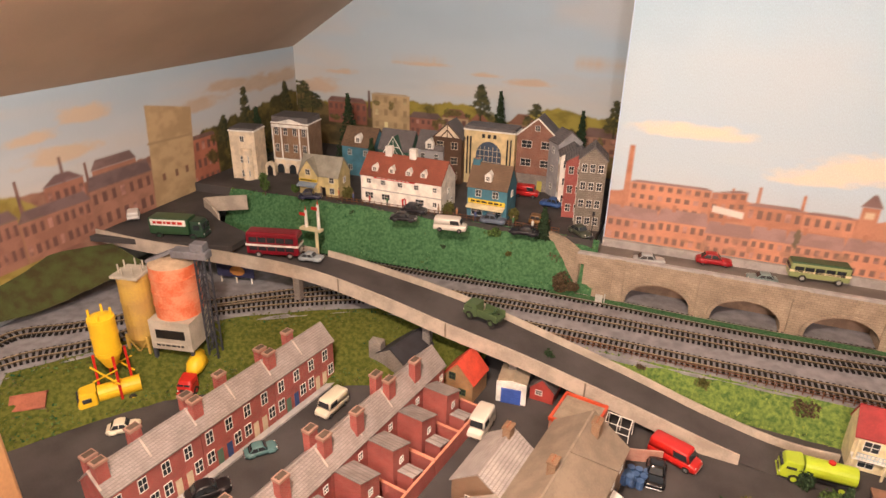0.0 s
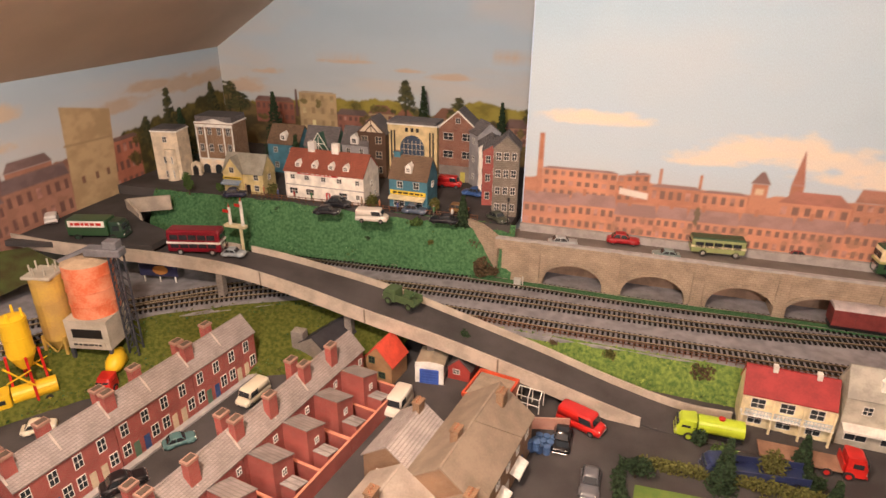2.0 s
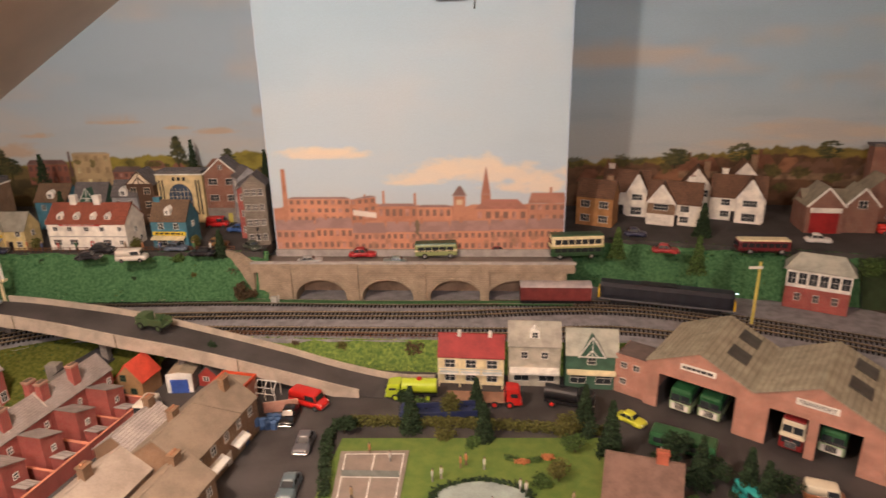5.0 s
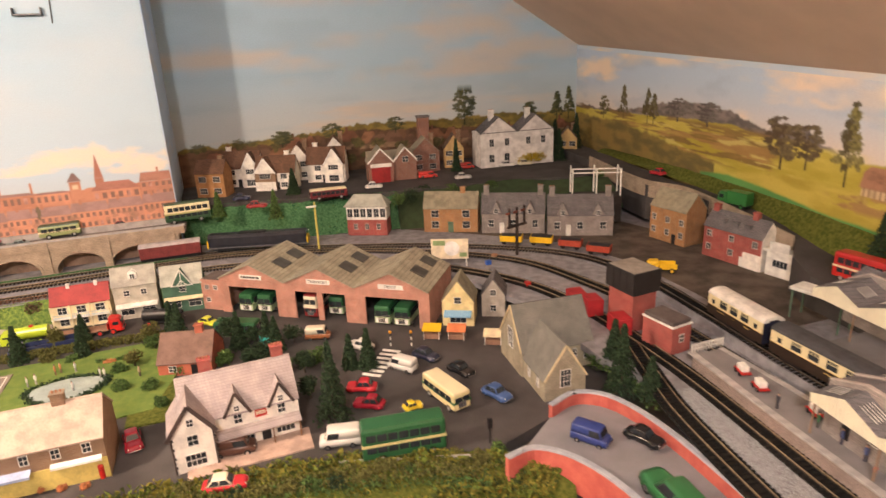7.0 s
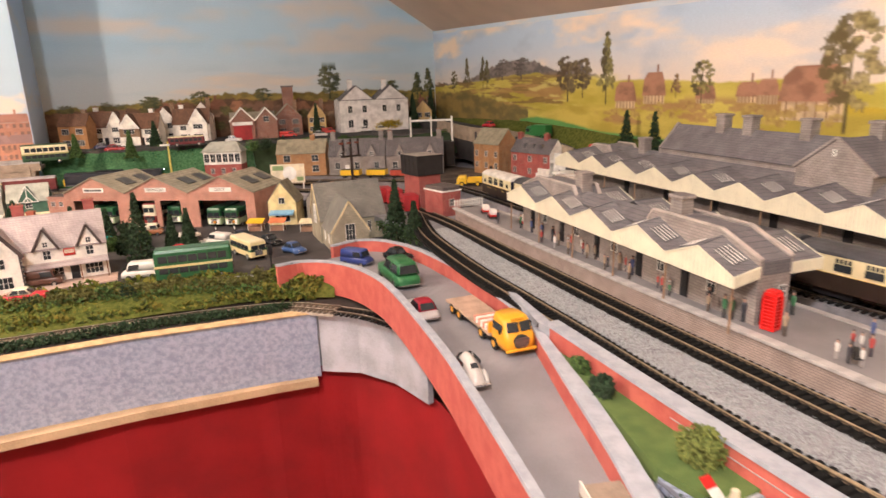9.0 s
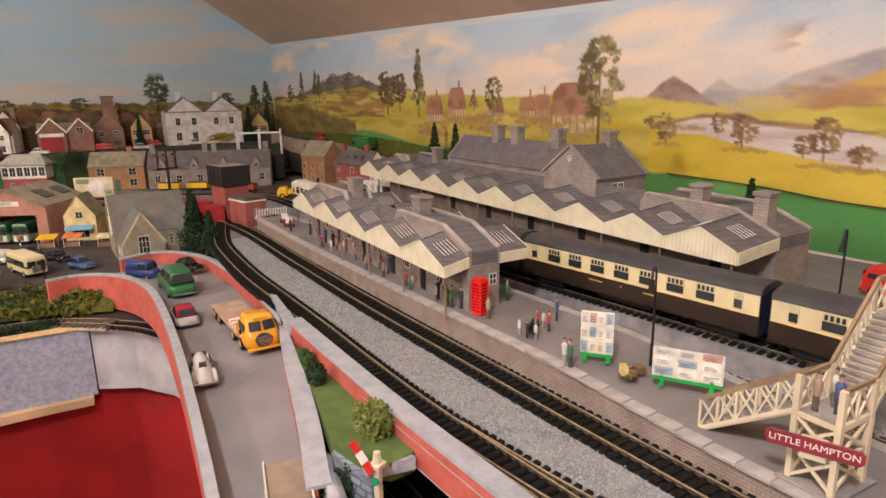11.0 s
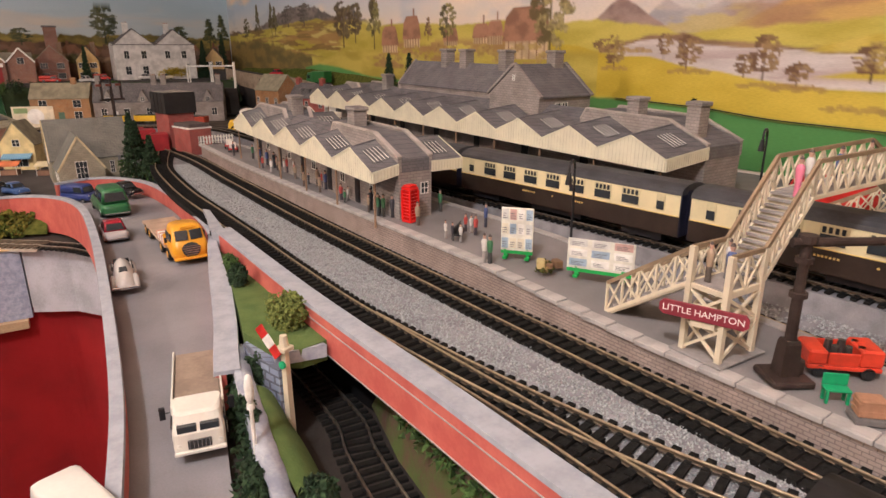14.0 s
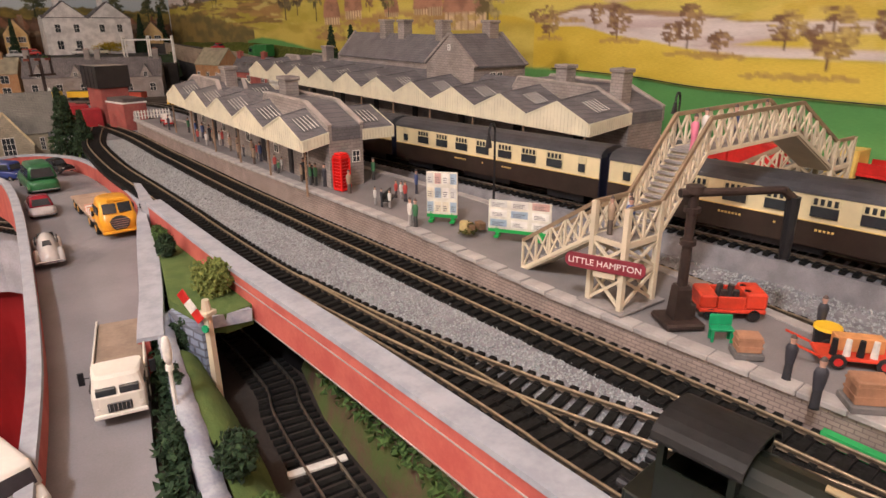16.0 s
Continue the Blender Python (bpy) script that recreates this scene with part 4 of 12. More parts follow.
def pane_quad(b, pts, off):
    """A thin pane on four corner points, moved out by off along its normal."""
    v = [Vector(p) for p in pts]
    n = (v[1] - v[0]).cross(v[2] - v[0]).normalized() * off
    loft(b, [[p - n * .2 for p in v], [p + n for p in v]])


def car(m, col, label, L=0.056, W=0.022, H=0.0195, style="saloon", group="model cars", name="car", roofcol=None):
    e = thing(name, m, label, "model car", group)
    z0, bz = .16 * H, .58 * H
    if style == "van":
        secs = [(-.5, bz, .46), (-.48, bz, .49), (.2, bz, .5), (.34, bz * .98, .49), (.46, bz * .86, .46), (.5, bz * .7, .4)]
        cab = ((-.495, .36), (-.49, .30))
    else:
        secs = [(-.5, bz * .7, .36), (-.47, bz * .88, .44), (-.36, bz * .98, .485), (-.1, bz, .5), (.2, bz, .5), (.4, bz * .95, .47), (.48, bz * .84, .42), (.5, bz * .62, .36)]
        cab = ((-.37, .2), (-.24, .07)) if style == "saloon" else ((-.46, .2), (-.42, .08))
    b = shell(secs, W, H, L, z0)
    body = part("body", b, col, e, smooth=True)
    (x0, x1), (u0, u1) = cab
    hb, ht = .46 * W, .37 * W
    if style == "van":
        hb, ht = .49 * W, .44 * W
    lo = [(x0 * L, -hb, bz * .97), (x1 * L, -hb, bz * .97), (x1 * L, hb, bz * .97), (x0 * L, hb, bz * .97)]
    mid = [(u0 * L, -ht, H * .94), (u1 * L, -ht, H * .94), (u1 * L, ht, H * .94), (u0 * L, ht, H * .94)]
    top = [(u0 * L + .002, -ht * .8, H), (u1 * L - .002, -ht * .8, H), (u1 * L - .002, ht * .8, H), (u0 * L + .002, ht * .8, H)]
    b = BM(); loft(b, [round_ring(lo, .0022), round_ring(mid, .003), round_ring([(p[0] * .6 + q[0] * .4, p[1] * .75 + q[1] * .25, H * .975) for p, q in zip(mid, top)], .0032), round_ring(top, .003)]); part("cabin", b, roofcol or col, e, smooth=True)
    if style != "van":
        for fx in (-.3, .31):
            for s in (-1, 1):
                b = BM(); loft(b, [[(fx * L + r_ * .0068 * L / .056 * math.cos(a * math.pi / 8), s * (.43 * W + yy), z0 + (bz - z0) * .78 * r_ * math.sin(a * math.pi / 8)) for a in range(9)] for yy, r_ in ((0, 1.05), (.0014, 1.0), (.0024, .8))]); part("fender", b, col, e, smooth=True)
    def lerp(a, c, t):
        return tuple(a[i] + (c[i] - a[i]) * t for i in range(3))
    def quad(a, bb, c, d, u0_, u1_, v0, v1):
        p = lambda u, v: lerp(lerp(a, bb, u), lerp(d, c, u), v)
        return [p(u0_, v0), p(u1_, v0), p(u1_, v1), p(u0_, v1)]
    for a, c in ((0, 1), (2, 3)):
        spans = ((.08, .46), (.52, .92)) if style != "van" else (((.62, .95),) if a == 0 else ((.05, .38),))
        for s0, s1 in spans:
            b = BM(); pane_quad(b, quad(lo[a], lo[c], mid[c], mid[a], s0, s1, .12, .88), .0003); part("window", b, GLASS, e)
    for a, c in ((1, 2), (3, 0)):
        if style == "van" and a == 3:
            continue
        b = BM(); pane_quad(b, quad(lo[a], lo[c], mid[c], mid[a], .1, .9, .12, .88), .0003); part("windscreen", b, GLASS, e)
    wheels(e, (-.3 * L, .31 * L), .5 * W, .0042 * L / .056)
    lamps(e, L * .985, .33 * W, bz * .72)
    for s in (-1, 1):
        b = BM(); rbox(b, s * L * .5 - .0008, -.42 * W, z0 + .0008, s * L * .5 + .0008, .42 * W, z0 + .0022, .0003, 1); part("bumper", b, CHROME, e)
    return e


def beetle(m, col, label, L=0.056, W=0.022, H=0.021):
    """A small round-backed car with separate bulging wings, front towards +x."""
    e = thing("car", m, label, "model car", "model cars")
    secs = [(-.5, .30, .30), (-.47, .46, .52), (-.40, .62, .66), (-.28, .80, .74), (-.14, .95, .78), (.0, 1.0, .78), (.1, .97, .77), (.17, .80, .74), (.21, .62, .70), (.34, .56, .62), (.44, .46, .50), (.5, .28, .28)]
    b = BM()
    loft(b, [[(x * L, c * hw * W / 2 * (1 - .18 * max(0, s) ** 2 * (1 if h > .7 else .4)), .14 * H + (h - .14) * H * max(0, s)) for c, s in [(math.cos(a * math.pi / 14), math.sin(a * math.pi / 14) ** .8 if 0 < a < 14 else 0.0) for a in range(15)]] for x, h, hw in secs])
    part("body", b, col, e, smooth=True)
    for fx in (-.29, .30):
        for s in (-1, 1):
            b = BM(); loft(b, [[(fx * L + .0082 * L / .056 * r_ * math.cos(a * math.pi / 10), s * (.30 * W + yy), .12 * H + .44 * H * r_ * math.sin(a * math.pi / 10)) for a in range(11)] for yy, r_ in ((0, 1.0), (.0022, 1.05), (.0036, .95), (.0042, .7))]); part("wing", b, col, e, smooth=True)
    for s in (-1, 1):
        for x0, x1, h0, h1 in ((-.16, -.02, .66, .84), (.0, .12, .66, .82)):
            b = BM(); rbox(b, x0 * L, s * .345 * W - .0006, h0 * H, x1 * L, s * .345 * W + .0006, h1 * H, .0004, 1); o = part("window", b, GLASS, e)
    b = BM(); pane_quad(b, [(-.325 * L, -.14 * W, .74 * H), (-.325 * L, .14 * W, .74 * H), (-.25 * L, .12 * W, .87 * H), (-.25 * L, -.12 * W, .87 * H)], .0009); part("rear_window", b, GLASS, e)
    b = BM(); pane_quad(b, [(.205 * L, .28 * W, .66 * H), (.205 * L, -.28 * W, .66 * H), (.135 * L, -.26 * W, .90 * H), (.135 * L, .26 * W, .90 * H)], .0009); part("windscreen", b, GLASS, e)
    wheels(e, (-.29 * L, .30 * L), .47 * W, .0044 * L / .056)
    lamps(e, L * .93, .33 * W, .42 * H)
    for s in (-1, 1):
        b = BM(); rbox(b, s * L * .5 - .0007, -.44 * W, .17 * H, s * L * .5 + .0007, .44 * W, .26 * H, .0003, 1); part("bumper", b, CHROME, e)
    return e


def bus(m, low, high, roofm, label, L=0.11, W=0.031, H=0.055, decks=2, band=None, halfcab=False, group="model buses"):
    e = thing("bus", m, label, "model bus", group)
    z0 = .006
    hl = .52 * H if decks == 2 else .55 * H
    b = BM(); rbox(b, -L / 2, -W / 2, z0, L / 2, W / 2, hl, .0022); part("body", b, low, e)
    b = BM(); rbox(b, -L / 2 + .0003, -W / 2 + .0003, hl - .003, L / 2 - .0003, W / 2 - .0003, H - .002, .0026); part("upper_body", b, high, e)
    b = BM(); rbox(b, -L / 2 + .001, -W / 2 + .001, H - .005, L / 2 - .001, W / 2 - .001, H, .0024); part("roof", b, roofm, e)
    if band:
        b = BM(); box(b, -L / 2 - .0004, -W / 2 - .0004, hl - .0022, L / 2 + .0004, W / 2 + .0004, hl + .0012); part("band", b, band, e)
    rows = ((.30 * H, .46 * H), (.62 * H, .82 * H)) if decks == 2 else ((.48 * H, .78 * H),)
    for za, zc in rows:
        n = 7 if L > .09 else 5
        for k in range(n):
            xa = -L / 2 + .006 + (L - .012) * k / n
            xb = xa + (L - .012) / n - .0018
            for s in (-1, 1):
                b = BM(); rbox(b, xa, s * W / 2 - .0004, za, xb, s * W / 2 + .0004, zc, .0003, 1); part("window", b, GLASS, e)
        for s in (-1, 1):
            for y0, y1 in ((-W * .42, -.0006), (.0006, W * .42)):
                b = BM(); rbox(b, s * L / 2 - .0004, y0, za, s * L / 2 + .0004, y1, zc, .0003, 1); part("windscreen", b, GLASS, e)
    wheels(e, (-.27 * L, .33 * L), .5 * W, .0058, .004, mat("hub_grey", (0.3, 0.3, 0.28), 0.5))
    lamps(e, L, .36 * W, .011)
    b = BM(); rbox(b, L / 2 - .0002, -.007, .009, L / 2 + .0007, .007, .019, .0003, 1); part("radiator", b, CHROME, e)
    return e


def square_cab(e, L, W, H, c0, cabcol):
    b = BM(); loft(b, [round_ring([(c0, -W / 2 + .001, z), (L / 2 - i, -W / 2 + .001 + j, z), (L / 2 - i, W / 2 - .001 - j, z), (c0, W / 2 - .001, z)], .0034) for z, i, j in ((.006, .0006, .0004), (.008, 0, 0), (.018, 0, 0), (H - .004, .003, .0012), (H - .001, .0045, .002), (H, .007, .0035))]); part("cab", b, cabcol, e, smooth=False)
    for s in (-1, 1):
        b = BM(); rbox(b, L / 2 - .0042, s * W * .2 - W * .17, .0188, L / 2 - .0002, s * W * .2 + W * .17, H - .005, .0003, 1); part("windscreen", b, GLASS, e)
        b = BM(); rbox(b, c0 + .007, s * (W / 2 - .001) - .0005, .019, L / 2 - .006, s * (W / 2 - .001) + .0005, H - .0065, .0003, 1); part("window", b, GLASS, e)
    b = BM(); rbox(b, L / 2 - .0003, -.006, .009, L / 2 + .0008, .006, .0145, .0004, 1); part("grille", b, mat("grille_dark", (0.05, 0.05, 0.05), 0.4, 0.5), e)
    for q in range(6):
        inst("grille_slat", shared(("grille_slat",), lambda bb: box(bb, 0, -.00015, .0095, .0004, .00015, .0140), CHROME), e, pose(L / 2 + .0007, -.005 + .002 * q, 0))
    b = BM(); rbox(b, L / 2 - .0005, -W * .46, .0062, L / 2 + .0013, W * .46, .0084, .0004, 1); part("bumper", b, cabcol, e)


def rounded_cab(e, L, W, H, c0, cabcol):
    """A cab with a bulging nose, a split sloping windscreen and a shield grille."""
    rows = ((.0055, -.0010, .0010), (.009, .0012, .0002), (.0145, .0016, 0), (.0195, 0, 0), (.0225, -.0026, .0006), (H - .004, -.0062, .0022), (H - .0012, -.0090, .0036), (H, -.0125, .0065))
    b = BM(); loft(b, [round_ring([(c0, -W / 2 + .001 + j, z), (L / 2 + i, -W / 2 + .001 + j, z), (L / 2 + i, W / 2 - .001 - j, z), (c0, W / 2 - .001 - j, z)], .0052) for z, i, j in rows]); part("cab", b, cabcol, e, smooth=True)
    slope = math.degrees(math.atan2(.0036, H - .0265))
    for s in (-1, 1):
        b = BM(); rbox(b, -.0006, -W * .165, -.0048, .0006, W * .165, .0048, .0004, 1); o = part("windscreen", b, GLASS, e); o.matrix_basis = pose(L / 2 - .0041, s * W * .19, .0278, 0, -slope, s * 7)
        b = BM(); rbox(b, c0 + .006, s * (W / 2 - .0018) - .0006, .0215, L / 2 - .0085, s * (W / 2 - .0018) + .0006, H - .0065, .0003, 1); part("window", b, GLASS, e)
        b = BM(); rod(b, (L / 2 - .005, s * W * .5, .024), (L / 2 - .003, s * (W * .5 + .0035), .026), .0003); rbox(b, L / 2 - .0036, s * (W * .5 + .0035) - .0012, .0235, L / 2 - .0028, s * (W * .5 + .0035) + .0012, .0285, .0003, 1); part("mirror", b, BLACK, e)
    b = BM(); loft(b, [[(x, k * w, z) for k in (-1, -.5, 0, .5, 1)] + [(x - .002, k * w, z) for k in (1, -1)] for z, w, x in ((.0082, .0045, L / 2 + .0016), (.011, .0072, L / 2 + .0022), (.0165, .0088, L / 2 + .0022), (.0195, .0060, L / 2 + .0012), (.021, .0022, L / 2 - .0002))]); part("grille", b, mat("grille_dark", (0.05, 0.05, 0.05), 0.4, 0.5), e)
    for q in range(5):
        b = BM(); w = (.0050, .0066, .0076, .0084, .0070)[q]
        rbox(b, L / 2 + .0018, -w, .0095 + .0021 * q, L / 2 + .0027, w, .0103 + .0021 * q, .0002, 1); part("grille_slat", b, CHROME, e)
    b = BM(); rbox(b, L / 2 - .001, -W * .47, .0050, L / 2 + .0030, W * .47, .0078, .0008, 1); part("bumper", b, cabcol, e)
    b = BM(); rbox(b, L / 2 - .0075, -W * .2, H - .0022, L / 2 - .0058, W * .2, H + .0004, .0004, 1); part("roof_board", b, cabcol, e)


def lorry(m, cabcol, bed, label, L=0.085, W=0.028, H=0.034, load="flat", bedcol=None, axles=2, rim=None, group="model lorries", round_cab=False):
    e = thing("lorry", m, label, "model lorry", group)
    cabL = .024 if not round_cab else .034
    b = BM(); box(b, -L / 2, -W * .3, .006, L / 2 - .004, W * .3, .0095); part("chassis", b, BLACK, e)
    c0 = L / 2 - cabL
    if round_cab:
        rounded_cab(e, L, W, H, c0, cabcol)
    else:
        square_cab(e, L, W, H, c0, cabcol)
    lamps(e, L + .001, .36 * W, .0115, .0016 if not round_cab else .0021)
    x0, x1 = -L / 2, c0 - .0015
    bedcol = bedcol or bed
    if load == "flat":
        b = BM(); rbox(b, x0, -W / 2, .0095, x1, W / 2, .0125, .0004, 1); part("bed", b, bed, e)
        b = BM(); rbox(b, x1 - .0015, -W / 2, .0125, x1, W / 2, .024, .0003, 1); part("headboard", b, bedcol, e)
    elif load == "sided":
        b = BM(); box(b, x0, -W / 2, .0095, x1, W / 2, .012); part("bed", b, bed, e)
        for y in (-W / 2, W / 2 - .0012):
            b = BM(); rbox(b, x0, y, .012, x1, y + .0012, .021, .0003, 1); part("side_board", b, bedcol, e)
    elif load == "box":
        b = BM(); rbox(b, x0, -W / 2, .0095, x1, W / 2, H + .003, .0012); part("box_body", b, bedcol, e)
        b = BM(); box(b, x0 + .001, -W / 2 + .001, H + .003, x1 - .001, W / 2 - .001, H + .0036); part("box_roof", b, bed, e)
    elif load == "tank":
        b = BM(); rod(b, (x0, 0, .021), (x1, 0, .021), .0115, .0115, 20); part("tank", b, bedcol, e, smooth=False)
        b = BM(); rod(b, (x0 + (x1 - x0) * .5, 0, .032), (x0 + (x1 - x0) * .5, 0, .0345), .004, .004, 12); part("hatch", b, bed, e)
    elif load == "mixer":
        b = BM(); loft(b, [[(x, r * math.cos(a * math.pi / 8), .025 + .003 * k + r * math.sin(a * math.pi / 8)) for a in range(16)] for k, (x, r) in enumerate(((x1, .007), (x1 - .01, .0125), (x1 - .026, .0135), (x0 + .008, .009), (x0, .006)))]); part("drum", b, bedcol, e, smooth=True)
    xs = (-L * .33, L * .3) if axles == 2 else (-L * .38, -L * .25, L * .14, L * .34)
    wheels(e, xs, W / 2, .0062, .004, rim or cabcol)
    return e


# ---- kits: greenery ----
LEAFA = mat("leaf_dark", (0.02, 0.042, 0.016), 0.9, var=0.5, scale=300)
LEAFB = mat("leaf_mid", (0.06, 0.11, 0.025), 0.9, var=0.5, scale=300)
LEAFC = mat("leaf_olive", (0.1, 0.1, 0.024), 0.9, var=0.4, scale=300)
LEAFD = mat("leaf_brown", (0.09, 0.06, 0.03), 0.9, var=0.4, scale=300)
BARK = mat("bark", (0.08, 0.055, 0.04), 0.9, bump=0.5)


def clump(b, rnd, c, s):
    """One tuft: a small crumpled tetrahedron."""
    p = [Vector(c) + Vector((rnd.uniform(-s, s), rnd.uniform(-s, s), rnd.uniform(-s, s))) for _ in range(4)]
    v = [b.verts.new(q) for q in p]
    for f in ((0, 1, 2), (0, 2, 3), (0, 3, 1), (1, 3, 2)):
        b.faces.new([v[i] for i in f])


def conifer_mesh(seed, h, r, n=1500):
    rnd = random.Random(seed); b = BM()
    for i in range(n):
        t = rnd.random() ** 1.35
        tier = (t * 9) % 1.0
        rad = r * (1 - t) * (0.62 + .38 * (1 - tier)) * (rnd.random() ** .4) + .0008
        a = rnd.uniform(0, 6.283)
        clump(b, rnd, (rad * math.cos(a), rad * math.sin(a), h * (.07 + .93 * t) - rad * .25), .0031)
    return b


def bush_mesh(seed, rx, ry, rz, n=500, s=.0026):
    rnd = random.Random(seed); b = BM()
    lobes = [(rnd.uniform(-.5, .5) * rx, rnd.uniform(-.5, .5) * ry, rnd.uniform(.35, .8) * rz, rnd.uniform(.45, .7)) for _ in range(5)]
    for i in range(n):
        lx, ly, lz, ls = lobes[i % 5]
        d = Vector((rnd.gauss(0, 1), rnd.gauss(0, 1), rnd.gauss(0, 1))).normalized() * rnd.random() ** .3
        clump(b, rnd, (lx + d.x * rx * ls, ly + d.y * ry * ls, max(.001, lz + d.z * rz * ls)), s)
    return b


TREES = {}


def conifer(x, y, z, h=0.09, r=0.02, seed=1, label="dark green bottlebrush model fir tree", leaf=None):
    leaf = leaf or LEAFA
    key = ("con", seed, h, r, leaf.name)
    if key not in TREES:
        e = thing("fir_tree", pose(x, y, z), label, "model tree", "model fir trees")
        b = BM(); rod(b, (0, 0, 0), (0, 0, h * .9), .0014, .0005, 6); part("trunk", b, BARK, e)
        part("crown", conifer_mesh(seed, h, r), leaf, e)
        TREES[key] = e
        return e
    return copy_thing(TREES[key], pose(x, y, z, 0, 0, 77 * x * 100))


def bush(x, y, z, rx=0.014, ry=None, rz=0.012, seed=1, leaf=None, label="clump foliage bush", trunk=0.0, n=420):
    leaf = leaf or LEAFB
    ry = ry or rx
    e = thing("tree" if trunk else "bush", pose(x, y, z), label, "model tree" if trunk else "model bush", "model bushes")
    if trunk:
        b = BM()
        rod(b, (0, 0, 0), (0, 0, trunk), .0012, .0009, 6)
        for k in range(3):
            a = k * 2.1 + seed
            rod(b, (0, 0, trunk * .7), (rx * .5 * math.cos(a), ry * .5 * math.sin(a), trunk + rz * .5), .0008, .0003, 5)
        part("trunk", b, BARK, e)
    b = bush_mesh(seed, rx, ry, rz, n)
    bmesh.ops.translate(b, verts=b.verts, vec=(0, 0, trunk))
    part("foliage", b, leaf, e)
    return e


def hedge(pts, w, h, leaf, label, seed=1, n=900):
    rnd = random.Random(seed); b = BM()
    L = curve_pts(pts, .01)
    for i in range(n):
        p = L[rnd.randrange(len(L))]
        clump(b, rnd, (p.x + rnd.uniform(-.005, .005) + rnd.uniform(-w, w), p.y + rnd.uniform(-w, w), p.z + h * rnd.random() ** .7), .003)
    ob = obj("hedge", b, leaf)
    return tagged(ob, label, "hedge", kind="stuff")


def tufts(label, low, high, n, size, material, seed, proud=.004, lump=0.0):
    """Thousands of crumpled flecks of scatter over the slope between two lines; lump gathers them in mounds."""
    rng = np.random.default_rng(seed)
    a, c = curve_pts(low, .02), curve_pts(high, .02)
    P0 = np.array([along_line(a, k / 100) for k in range(101)])
    P1 = np.array([along_line(c, k / 100) for k in range(101)])
    t, w = rng.random(n) * 100, rng.random(n)[:, None]
    i = np.minimum(t.astype(int), 99)
    f = (t - i)[:, None]
    base = (P0[i] * (1 - f) + P0[i + 1] * f) * (1 - w) + (P1[i] * (1 - f) + P1[i + 1] * f) * w
    hill = np.array([noise.noise(Vector(p) * 28 + Vector((seed * .13, 0, 0))) for p in base.tolist()])
    base[:, 2] += proud * rng.random(n) * (1 if not lump else np.clip(.55 + hill * lump * .5, .05, 1.6))
    v = (base[:, None, :] + rng.uniform(-size, size, (n, 4, 3)) * rng.uniform(.5, 1.0, (n, 1, 1)))
    q = np.arange(n)[:, None] * 4
    tri = np.concatenate([q + np.array(t_) for t_ in ((0, 1, 2), (0, 2, 3), (0, 3, 1), (1, 3, 2))], 0)
    me = bpy.data.meshes.new("scatter"); me.from_pydata(v.reshape(-1, 3).tolist(), [], tri.tolist()); me.materials.append(material)
    return tagged(new("scatter", me), label, "scatter", kind="stuff")


def pegpaint(name, coat, base):
    """Peg paint in three bands: base, body and a flesh-toned knob."""
    m = bpy.data.materials.new(name)
    m.use_nodes = True
    nt = m.node_tree
    tc = nt.nodes.new("ShaderNodeTexCoord")
    sp = nt.nodes.new("ShaderNodeSeparateXYZ")
    cr = nt.nodes.new("ShaderNodeValToRGB")
    cr.color_ramp.interpolation = "CONSTANT"
    el = cr.color_ramp.elements
    el[0].color = (*base, 1)
    el[1].position, el[1].color = .38, (*coat, 1)
    for at, c in ((.80, (0.45, 0.27, 0.2)), (.92, (0.08, 0.06, 0.05))):
        el.new(at).color = (*c, 1)
    link(nt, tc.outputs["Generated"], sp.inputs[0])
    link(nt, sp.outputs["Z"], cr.inputs[0])
    link(nt, cr.outputs[0], nt.nodes["Principled BSDF"].inputs["Base Color"])
    nt.nodes["Principled BSDF"].inputs["Roughness"].default_value = .6
    return m


def peg(x, y, z, col, h=0.023, label="painted peg figure standing on the layout", seat=False):
    """A model figure as a plain turned peg."""
    prof = [(.0021, 0), (.0019, .001), (.0018, .008), (.0023, .0112), (.0028, .0162), (.0022, .018), (.0011, .0188), (.0011, .0194), (.0015, .0206), (.0014, .0222), (.0005, .0234)]
    s = h / .0234
    me = shared(("figurine", col.name, round(h, 4)), lambda b: loft(b, [[(r * s * math.cos(a * math.pi / 5), r * s * .72 * math.sin(a * math.pi / 5), q * s) for a in range(10)] for r, q in prof]), col, True)
    o = new("figurine", me)
    o.matrix_basis = pose(x, y, z, 0, 0, x * 9999 % 360)
    return tagged(o, label, "model figure", "model figures")
# ---- lower town ----
GREEND = mat("green_door", (0.1, 0.18, 0.12), 0.5)
BLUED = mat("blue_door", (0.04, 0.08, 0.22), 0.5)
CREAMD = mat("cream_door", (0.6, 0.5, 0.35), 0.5)
REDD = mat("red_paint", (0.5, 0.02, 0.015), 0.35)
PINK = mat("orange_coping", (0.62, 0.25, 0.16), 0.7)


def along(ex, ey, ang, dist, out=0.0):
    a = radians(ang)
    return ex - math.cos(a) * dist + math.sin(a) * out, ey - math.sin(a) * dist - math.cos(a) * out


